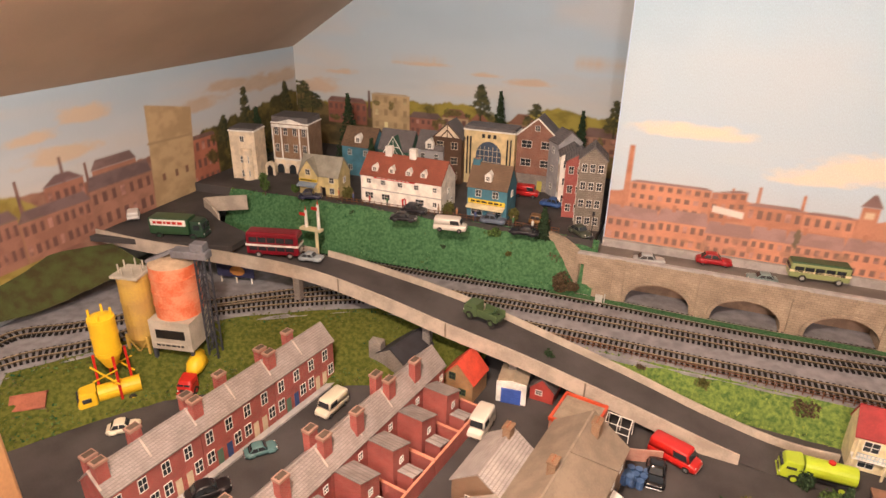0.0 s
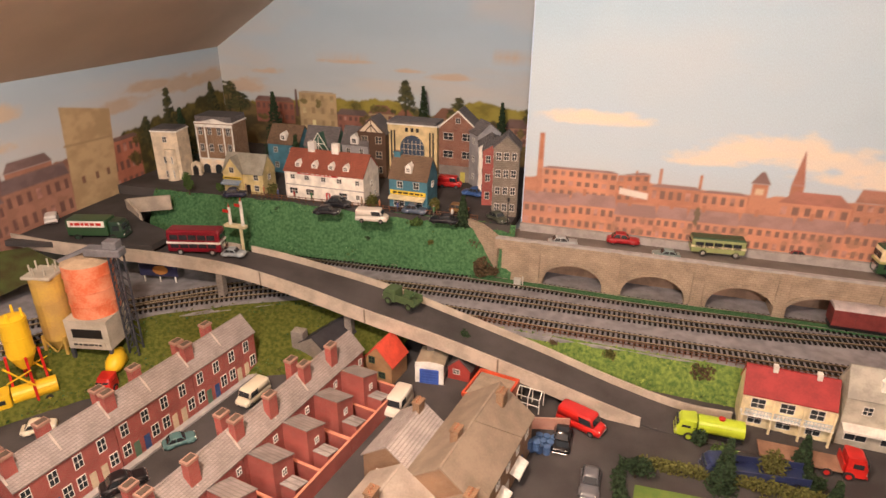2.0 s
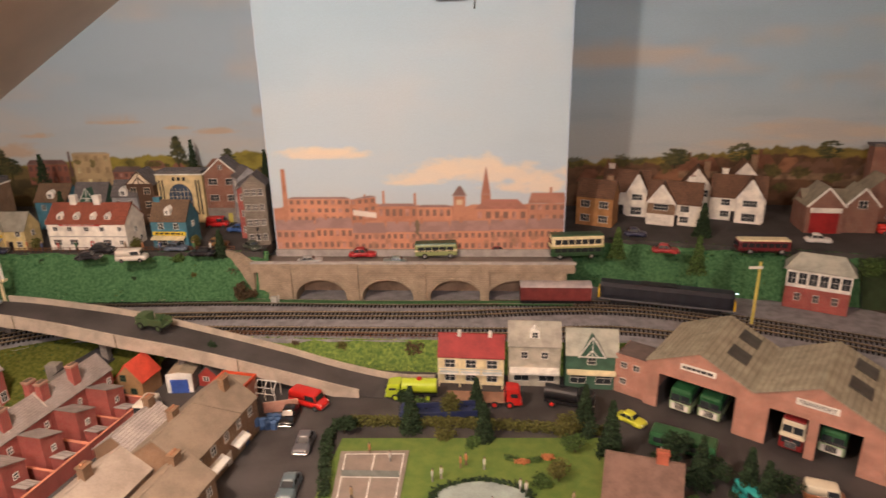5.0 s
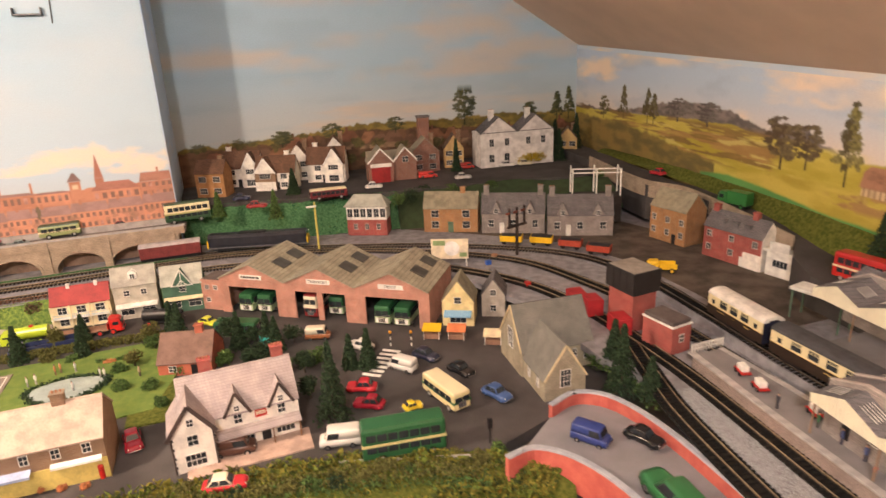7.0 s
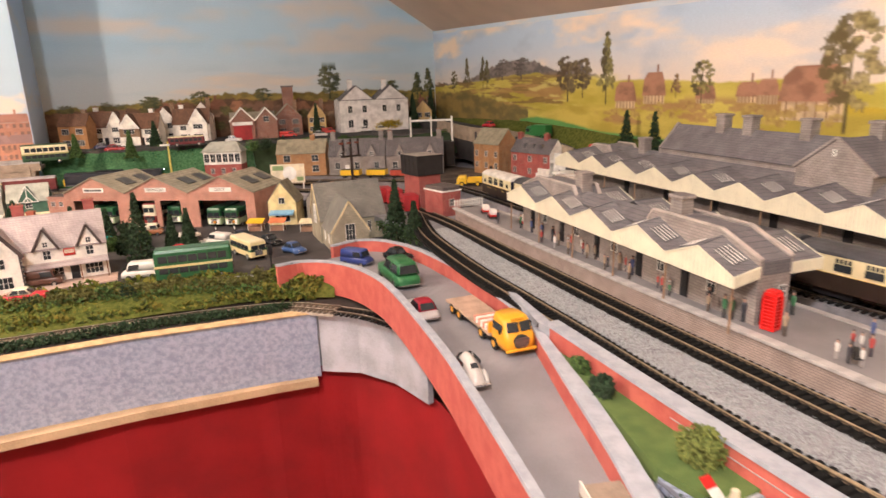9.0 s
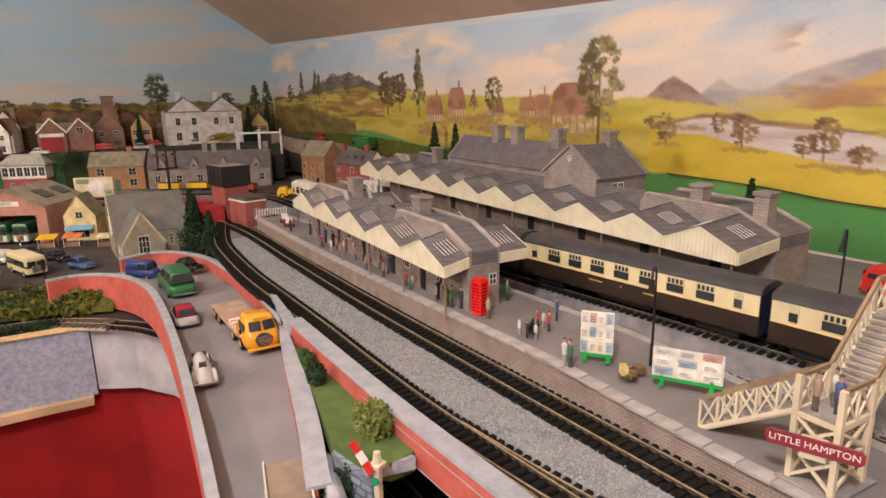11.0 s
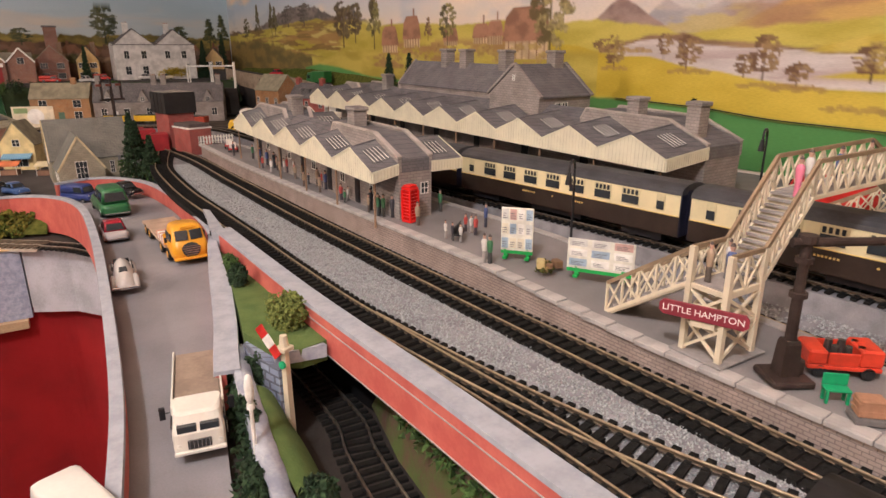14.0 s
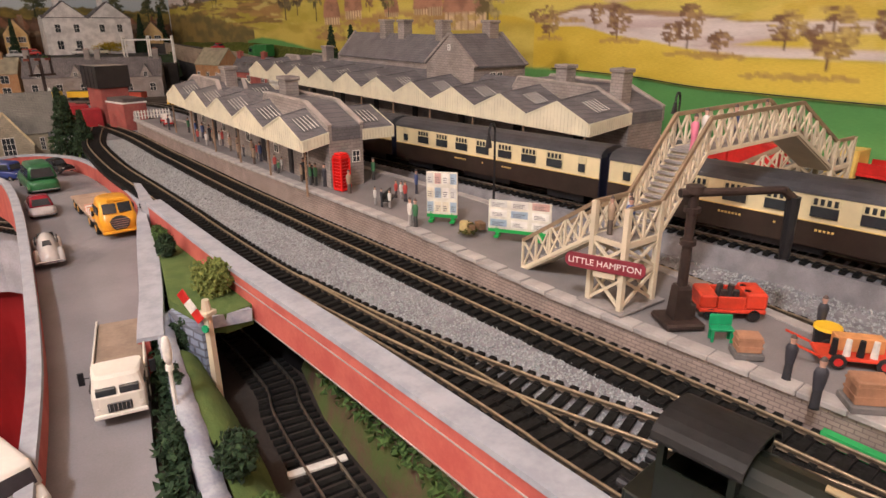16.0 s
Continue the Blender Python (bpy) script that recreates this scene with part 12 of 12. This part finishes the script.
cv.streaks(.52, 1.30, 1.06, 1.14, (.36, .21, .07), (.45, .28, .10), 70, .54, 6, 60, .8)
cv.streaks(.30, 1.0, 1.08, 1.15, (.62, .55, .16), (.66, .58, .2), 71, .60, 9, 80, .7)
cv.band([(1.446, 1.12), (1.3, 1.12), (1.1, 1.115), (.95, 1.10), (.85, 1.085), (.7, 1.07)], (.16, .13, .05), (.27, .2, .06), 72, .008, .006, su=20)
# lake and its shores
cv.band([(-2, 1.085), (-.9, 1.085), (-.64, 1.080), (-.58, 1.085), (-.51, 1.091), (-.478, 1.099), (-.428, 1.098), (-.383, 1.090), (-.34, 1.083)], (.22, .13, .08), (.36, .23, .12), 73, .002, .002, base=[(-2, 1.06), (-.34, 1.076)])
cv.band([(-2, 1.076), (-.9, 1.076), (-.66, 1.074), (-.58, 1.080), (-.51, 1.084), (-.46, 1.093), (-.41, 1.090), (-.37, 1.080)], (.50, .44, .42), (.66, .60, .57), 74, .0015, .0015, base=[(-2, 1.03), (-.66, 1.037), (-.598, 1.043), (-.551, 1.050), (-.474, 1.061), (-.431, 1.069), (-.36, 1.073)], su=10, sz=90)
cv.streaks(-1.4, -.47, 1.045, 1.078, (.40, .29, .29), (.5, .38, .36), 75, .55, 6, 110, .7)
cv.poly([(-.655, 1.052), (-.635, 1.049), (-.70, 1.047), (-.80, 1.046), (-.80, 1.062), (-.70, 1.061)], (.55, .43, .05), (.62, .5, .1), 76, .003)
cv.poly([(-.632, 1.076), (-.67, 1.074), (-.82, 1.074), (-.82, 1.10), (-.70, 1.093), (-.66, 1.085)], (.52, .40, .06), (.6, .48, .1), 77, .003)
cv.band([(-2, 1.03), (-.9, 1.034), (-.668, 1.037), (-.598, 1.043), (-.551, 1.050), (-.474, 1.061), (-.431, 1.070), (-.365, 1.072), (-.30, 1.085), (-.24, 1.09)], (.50, .37, .03), (.66, .51, .07), 78, .0015, .002, su=6, sz=20)
cv.band([(-.34, 1.075), (-.25, 1.075), (.0, 1.08), (.2, 1.082), (.4, 1.085), (.52, 1.08), (.62, 1.06)], (.40, .32, .05), (.55, .45, .09), 79, .004, .008, su=9, sz=40)
cv.streaks(-.20, .36, 1.045, 1.10, (.28, .15, .07), (.42, .24, .11), 80, .50, 16, 60, .8)
for k, (u0, u1, z0, z1, rh) in enumerate(((.232, .298, 1.078, 1.097, .036), (.142, .205, 1.088, 1.108, .042), (.01, .055, 1.09, 1.102, .022), (-.085, -.04, 1.092, 1.106, .020), (-.122, -.082, 1.090, 1.108, .022), (-.235, -.130, 1.066, 1.098, .050))):
    cv.cottage(u0, u1, z0, z1, rh, 500 + k)
for k in range(26):
    rq = random.Random(600 + k)
    cv.dab(rq.uniform(-.24, .33), rq.uniform(1.06, 1.088), rq.uniform(.008, .02), rq.uniform(.004, .009), (.26, .15, .06), (.48, .36, .10), 600 + k, .8)
GD, GL = (.085, .07, .03), (.30, .27, .09)
BD, BL = (.16, .09, .05), (.36, .24, .10)
for k, (u, z, h, w, pine, d, l) in enumerate(((.336, 1.085, .155, .062, True, GD, GL), (.043, 1.09, .076, .05, False, GD, (.38, .32, .10)), (-.238, 1.05, .165, .085, False, (.13, .10, .04), (.46, .38, .16)), (.11, 1.10, .045, .03, True, BD, BL),
        (1.13, 1.13, .10, .05, True, GD, (.18, .16, .08)), (1.0, 1.13, .095, .06, True, GD, (.18, .16, .08)), (.97, 1.13, .085, .05, True, GD, (.18, .16, .08)), (1.25, 1.12, .07, .06, False, GD, (.2, .17, .07)),
        (.495, 1.09, .115, .095, False, (.09, .065, .035), (.2, .16, .08)), (.43, 1.10, .09, .07, False, (.08, .06, .035), (.18, .14, .07)), (.86, 1.15, .06, .1, False, (.1, .085, .075), (.22, .19, .17)), (.74, 1.15, .06, .09, False, (.1, .085, .075), (.2, .18, .16)),
        (-.370, 1.052, .048, .034, False, BD, (.45, .34, .10)), (-.345, 1.075, .02, .03, False, BD, BL), (-.452, 1.066, .034, .022, False, BD, BL), (-.487, 1.052, .044, .036, False, BD, BL), (-.565, 1.047, .026, .026, False, BD, BL), (-.588, 1.044, .050, .034, False, BD, BL), (-.628, 1.039, .026, .028, False, BD, BL),
        (-.70, 1.045, .04, .04, False, BD, (.5, .38, .1)), (-.745, 1.026, .062, .05, False, BD, (.5, .38, .1)), (-.80, 1.05, .04, .04, False, BD, BL), (-.95, 1.03, .05, .06, False, BD, BL), (-1.2, 1.03, .06, .07, False, BD, BL))):
    cv.tree(u, z, h, w, d, l, 700 + k, pine)
for u, z, w in ((-.695, 1.017, .035), (-.745, 1.018, .03), (-.372, 1.054, .024), (-.49, 1.052, .03), (-.60, 1.038, .04), (-.63, 1.036, .03), (-.40, 1.078, .03)):
    for q in range(5):
        cv.dab(u + (q - 2) * w * .4, z + .002 * (q % 2), w * .3, .0032, (.3, .18, .07), (.44, .3, .08), 800 + q + int(abs(u) * 1000), .75)
cv.band([(-2, .992), (-1.0, .994), (-.8, .997), (-.689, .999), (-.604, 1.001), (-.52, 1.009), (-.37, 1.013), (.0, 1.016), (.353, 1.024), (.534, 1.043), (.65, 1.05), (.75, 1.04)], (.085, .25, .07), (.13, .33, .09), 81, .001, .003, su=5, sz=16)
cv.hang("countryside_mural", P_E, "painted countryside of yellow meadows, lake and mountains")
bm = BM()
ribbon(bm, curve_pts([(yx(v) - .005, v, z) for v, z in ((-.38, 1.014), (-.52, 1.009), (-.604, 1.002), (-.689, .9995), (-.8, .997), (-1.1, .992))], .02), [(-.0006, -.0006), (.0006, -.0006), (.0006, .0006), (-.0006, .0006)])
tagged(obj("wall_cable", bm, BLACK), "thin black cable pinned along the wall", "cable")

# right alcove: brown roofs and trees
cv = Canvas(.962, 2.268, .0026, heights(.985, 1.22, 2.28, .0024, .02), lambda v: 2.28)
cv.sky((.47, .53, .55), (.38, .54, .66), 1.14, 1.32, (.62, .49, .36), .55, 91, 2.6, 17.0)
cv.band([(.96, 1.108), (1.1, 1.112), (1.3, 1.122), (1.5, 1.140), (1.77, 1.136), (2.0, 1.140), (2.27, 1.13)], (.15, .12, .035), (.27, .21, .05), 92, .010, .003, su=30)
cv.band([(.96, 1.098), (1.2, 1.103), (1.5, 1.120), (1.77, 1.112), (2.0, 1.10), (2.27, 1.09)], (.085, .05, .03), (.16, .09, .05), 93, .010, .003, su=30)
rq = random.Random(94)
for k in range(26):
    u = 1.03 + k * .046 + rq.uniform(-.012, .012)
    z = 1.06 + rq.uniform(0, .035)
    w, h = rq.uniform(.045, .075), rq.uniform(.022, .034)
    roof = rq.choice(((.16, .075, .045), (.12, .07, .045), (.2, .1, .055), (.13, .085, .06)))
    cv.poly([(u, z - .02), (u + w, z - .02), (u + w, z), (u, z)], (.15, .10, .06), (.30, .2, .12), 900 + k)
    cv.poly([(u - .006, z - .003), (u + w + .006, z - .003), (u + w * .72, z + h), (u + w * .28, z + h)], roof, [c * 1.5 for c in roof], 930 + k)
    if k % 2:
        cv.poly([(u + w * .3, z + h - .004), (u + w * .3 + .008, z + h - .004), (u + w * .3 + .008, z + h + .012), (u + w * .3, z + h + .012)], roof, roof, 960 + k)
for k in range(30):
    cv.dab(rq.uniform(1.0, 2.26), rq.uniform(1.03, 1.12), rq.uniform(.012, .03), rq.uniform(.008, .016), (.045, .05, .02), (.13, .12, .04), 970 + k, .85)
for k, (u, z, h, w, pine) in enumerate(((1.849, 1.11, .12, .075, False), (2.194, 1.095, .10, .055, True), (2.24, 1.10, .11, .05, True), (1.412, 1.10, .05, .06, False), (1.612, 1.105, .05, .06, False), (1.258, 1.09, .05, .06, False), (2.09, 1.10, .07, .05, False))):
    cv.tree(u, z, h, w, (.035, .045, .02), (.12, .12, .045), 990 + k, pine)
cv.hang("suburb_mural", P_N, "painted brown roofs and trees behind the suburb")

BRK, BRK2, SLT, GLZ = (.40, .165, .095), (.50, .22, .13), (.20, .125, .12), (.16, .085, .07)


def works(cv, u0, u1, z0, z1, rh, seed, wall=BRK, roof=SLT, rows=2, cols=6, skew=0.0, inset=.01, win=GLZ):
    """A painted block: brick front, slate roof, rows of small windows."""
    cv.poly([(u0, z0), (u1, z0 + skew), (u1, z1 + skew), (u0, z1)], wall, [c * 1.25 for c in wall], seed)
    if rh:
        cv.poly([(u0 - .002, z1), (u1 + .002, z1 + skew), (u1 - inset, z1 + rh + skew), (u0 + inset, z1 + rh)], roof, [c * 1.3 for c in roof], seed + 1)
    for r in range(rows):
        for c in range(cols):
            f = (c + .5) / cols
            u, z = u0 + (u1 - u0) * f, z0 + (z1 - z0) * (r + .58) / rows + skew * f
            w, h = min(.0045, (u1 - u0) / cols * .26), (z1 - z0) / rows * .24
            cv.poly([(u - w, z - h), (u + w, z - h), (u + w, z + h), (u - w, z + h)], win if (c + r + seed) % 4 else [min(.8, v * 3) for v in win], win, seed + 3, .0008)


# chimney breast: a mill town under pale clouds
cv = Canvas(.372, .959, .002, heights(.985, 1.24, 2.28, .002, .02), lambda v: 2.28)
cv.sky((.49, .63, .73), (.41, .59, .73), 1.12, 1.5, (.56, .61, .64), .35, 201, 2.0, 5.0)
for k, (u, z, ru, rz) in enumerate(((.47, 1.184, .10, .014), (.50, 1.190, .05, .011), (.70, 1.142, .10, .024), (.765, 1.158, .10, .024), (.86, 1.142, .11, .03), (.90, 1.118, .09, .024), (.66, 1.128, .06, .012))):
    cv.cloud(u, z, ru, rz, (.80, .71, .58), (.76, .68, .58), 210 + k)
cv.band([(.37, 1.078), (.5, 1.084), (.62, 1.085), (.72, 1.08), (.96, 1.085)], BRK, BRK2, 220, .004, .002, su=40)
for k, (u, z, w) in enumerate(((.398, 1.157, .0055), (.598, 1.112, .003), (.661, 1.107, .003), (.56, 1.105, .0025), (.93, 1.118, .003))):
    cv.poly([(u - w, 1.05), (u + w, 1.05), (u + w * .75, z), (u - w * .75, z)], BRK, BRK2, 230 + k)
works(cv, .403, .530, 1.045, 1.096, .004, 240, BRK2, SLT, 3, 9)
works(cv, .530, .582, 1.045, 1.094, .003, 250, BRK, SLT, 3, 4, .006)
cv.poly([(.535, 1.062), (.582, 1.056), (.582, 1.067), (.535, 1.073)], (.72, .69, .64), (.78, .75, .7), 255)
works(cv, .585, .665, 1.05, 1.080, .006, 260, BRK, SLT, 1, 6)
works(cv, .665, .735, 1.05, 1.078, .005, 265, BRK2, SLT, 1, 5)
cv.poly([(.738, 1.05), (.762, 1.05), (.762, 1.101), (.738, 1.101)], BRK2, BRK, 270); cv.poly([(.735, 1.101), (.765, 1.101), (.753, 1.121), (.748, 1.121)], SLT, SLT, 271); cv.poly([(.744, 1.083), (.756, 1.083), (.756, 1.093), (.744, 1.093)], (.62, .5, .34), (.7, .6, .4), 272)
cv.poly([(.793, 1.06), (.812, 1.06), (.812, 1.104), (.793, 1.104)], (.33, .14, .10), BRK, 274); cv.poly([(.793, 1.104), (.812, 1.104), (.803, 1.159), (.802, 1.159)], (.30, .13, .10), (.38, .17, .12), 275)
works(cv, .782, .885, 1.045, 1.074, .020, 280, BRK2, (.30, .12, .09), 1, 6, inset=.02)
works(cv, .888, .960, 1.045, 1.085, .022, 290, (.36, .16, .10), (.30, .14, .10), 2, 5, inset=.004)
for k, (u0, u1, z, c) in enumerate(((.372, .455, 1.030, 6), (.455, .532, 1.034, 6), (.532, .60, 1.024, 5), (.60, .65, 1.026, 4), (.65, .73, 1.026, 6), (.73, .81, 1.028, 6), (.81, .885, 1.03, 6), (.885, .96, 1.032, 6))):
    works(cv, u0, u1, .985, z, .022, 300 + 8 * k, BRK2 if k % 2 else (.46, .21, .135), (.27, .17, .165), 2, c, inset=.003)
    cv.poly([(u0 + .02, z + .018), (u0 + .026, z + .018), (u0 + .026, z + .030), (u0 + .02, z + .030)], BRK, BRK, 370 + k)
rq = random.Random(380)
for k in range(26):
    cv.dab(rq.uniform(.38, .95), rq.uniform(.99, 1.02), rq.uniform(.004, .012), rq.uniform(.003, .008), (.34, .17, .11), (.2, .13, .08), 400 + k, .6)
cv.dab(.664, 1.038, .005, .018, (.06, .06, .03), (.1, .09, .04), 430)
cv.lay(.14 * (1 - ease(cv.Z, 1.08, 1.13)), (.60, .42, .33), (.56, .44, .38), fbm(cv.U * 12, cv.Z * 20, 436, 3))
cv.hang("mill_town_mural", P_B, "painted skyline of orange brick mills and a spire")

# left alcove: roofs, a sandstone block and olive hills
cv = Canvas(-.4486, .368, .0024, heights(.985, 1.22, 2.28, .0022, .02), lambda v: min(2.28, 1.2345 + (v + .45) * .639))
cv.sky((.50, .57, .60), (.40, .53, .63), 1.12, 1.32, (.60, .50, .40), .35, 451, 2.2, 12.0)
for k, (u, z, ru, rz) in enumerate(((-.32, 1.183, .055, .009), (.15, 1.190, .06, .010), (.04, 1.2, .04, .007), (-.1, 1.215, .07, .01), (.28, 1.23, .06, .012), (-.38, 1.145, .08, .022))):
    cv.cloud(u, z, ru, rz, (.52, .40, .29), (.60, .47, .35), 460 + k)
cv.band([(-.45, 1.10), (-.30, 1.115), (-.12, 1.128), (0, 1.134), (.10, 1.105), (.15, 1.125), (.216, 1.146), (.29, 1.13), (.37, 1.135)], (.20, .17, .035), (.34, .29, .06), 470, .007, .003, su=24)
cv.band([(-.45, 1.145), (-.42, 1.146), (-.388, 1.114), (-.36, 1.10), (.37, 1.10)], (.075, .06, .03), (.16, .12, .05), 472, .009, .003, su=30)
works(cv, -.359, -.252, 1.06, 1.112, .012, 480, (.25, .10, .07), (.16, .09, .08), 2, 7)
cv.poly([(-.249, 1.08), (-.240, 1.08), (-.242, 1.145), (-.247, 1.145)], (.12, .07, .06), (.16, .09, .07), 485)
works(cv, -.237, -.138, 1.05, 1.139, .003, 487, (.42, .32, .18), (.34, .26, .15), 3, 4, win=(.34, .25, .14))
works(cv, -.137, -.055, 1.05, 1.092, .014, 490, (.27, .12, .09), (.13, .095, .09), 2, 6)
works(cv, -.055, .01, 1.05, 1.10, .02, 494, (.36, .26, .16), (.20, .10, .07), 2, 3, inset=.018)
works(cv, .012, .06, 1.05, 1.095, .022, 497, (.40, .3, .18), (.22, .10, .065), 2, 3, inset=.02)
works(cv, .105, .17, 1.05, 1.10, .024, 500, (.33, .22, .14), (.18, .09, .06), 2, 3, inset=.02)
works(cv, .27, .345, 1.05, 1.09, .02, 504, (.30, .17, .12), (.14, .09, .08), 2, 4, inset=.012)
for k in range(24):
    cv.dab(rq.uniform(-.44, .36), rq.uniform(1.06, 1.12), rq.uniform(.008, .02), rq.uniform(.006, .012), (.06, .06, .02), (.17, .15, .045), 510 + k, .8)
for k, (u, z, h, w, pine) in enumerate(((.038, 1.085, .095, .06, True), (.166, 1.10, .05, .05, True), (.335, 1.09, .08, .045, True), (-.436, 1.07, .085, .055, False), (-.405, 1.07, .06, .05, False))):
    cv.tree(u, z, h, w, (.035, .042, .02), (.11, .105, .04), 540 + k, pine)
cv.hang("town_mural", P_N, "painted houses, trees and hills behind the model town")

# west wall: works in darker tones and a tall sandstone mill
cv = Canvas(.42, 1.4486, .0026, heights(.95, 1.2345, 1.2345, .0022, .01), lambda v: 1.2345)
cv.sky((.52, .55, .57), (.40, .51, .60), 1.08, 1.25, (.60, .50, .40), .3, 551, 2.2, 12.0)
for k, (u, z, ru, rz) in enumerate(((.85, 1.182, .075, .018), (.74, 1.165, .05, .012), (1.20, 1.178, .08, .016), (1.30, 1.165, .10, .022), (1.40, 1.17, .08, .024), (.79, 1.13, .08, .018), (1.11, 1.15, .07, .018), (.60, 1.15, .08, .014))):
    cv.cloud(u, z, ru, rz, (.62, .48, .33) if u < 1.1 else (.44, .34, .25), (.56, .44, .32), 560 + k)
cv.band([(.42, 1.075), (.55, 1.085), (.65, 1.094), (.742, 1.085), (.83, 1.075), (.95, 1.085), (1.06, 1.09), (1.2, 1.095), (1.449, 1.115)], (.23, .115, .085), (.33, .18, .13), 570, .004, .002, su=40)
cv.band([(.42, 1.08), (.60, 1.10), (.69, 1.092), (.73, 1.06)], (.26, .2, .05), (.36, .29, .08), 571, .003, .003, su=40)
cv.band([(1.06, 1.09), (1.15, 1.105), (1.25, 1.118), (1.449, 1.135)], (.06, .055, .022), (.16, .13, .04), 572, .010, .003, su=40)
for k, (u, z) in enumerate(((.779, 1.130), (.822, 1.109), (.70, 1.112), (.60, 1.10))):
    cv.poly([(u - .0035, 1.05), (u + .0035, 1.05), (u + .0025, z), (u - .0025, z)], (.16, .09, .08), (.22, .12, .1), 575 + k)
works(cv, .60, .69, .98, 1.055, .018, 580, (.27, .135, .10), (.15, .10, .10), 2, 7)
works(cv, .742, .814, 1.03, 1.088, .016, 584, (.30, .14, .10), (.17, .11, .11), 1, 5, inset=.024)
works(cv, .832, .926, 1.04, 1.091, .017, 588, (.33, .16, .11), (.17, .115, .11), 1, 7)
works(cv, .818, .955, .98, 1.058, .024, 592, (.31, .16, .115), (.15, .105, .105), 2, 7, inset=.006)
works(cv, .69, .818, .98, 1.046, .018, 596, (.29, .145, .105), (.16, .11, .11), 2, 9)
works(cv, 1.06, 1.14, .98, 1.088, .008, 600, (.34, .13, .085), (.16, .10, .09), 3, 5)
cv.poly([(.953, .98), (1.063, .98), (1.080, 1.155), (.966, 1.178)], (.40, .29, .16), (.50, .37, .21), 604)
cv.poly([(.958, 1.105), (1.074, 1.100), (1.074, 1.104), (.958, 1.109)], (.34, .25, .14), (.36, .26, .15), 605)
for k, u in enumerate((.985, 1.018, 1.046)):
    cv.poly([(u - .004, 1.03), (u + .004, 1.03), (u + .004, 1.044), (u - .004, 1.044)], (.22, .10, .07), (.2, .12, .08), 606 + k)
for k in range(22):
    cv.dab(rq.uniform(1.10, 1.44), rq.uniform(1.03, 1.11), rq.uniform(.012, .03), rq.uniform(.008, .016), (.05, .05, .02), (.14, .115, .04), 610 + k, .85)
for k, (u, z, h, w) in enumerate(((1.245, 1.07, .10, .05), (1.17, 1.05, .07, .05), (1.40, 1.07, .09, .05))):
    cv.tree(u, z, h, w, (.035, .042, .02), (.10, .095, .04), 640 + k, True)
cv.hang("works_mural", P_W, "painted works and a tall sandstone mill")
# wooden post beside the camera's start
px0 = Vector((0.467, 0.108, 0)) + Vector((-0.914, 0.516, 0)).normalized() * .30
b = BM(); rbox(b, -.02, -.02, 0, .02, .02, 1.42, .003); o = obj("wooden_post", b, mat("pine_post", (0.55, 0.3, 0.14), .5, scale=8, bump=.2)); o.matrix_basis = pose(px0.x - .03, px0.y - .03, 0, 0, 0, 20); tagged(o, "smooth varnished pine post beside the layout", "post")
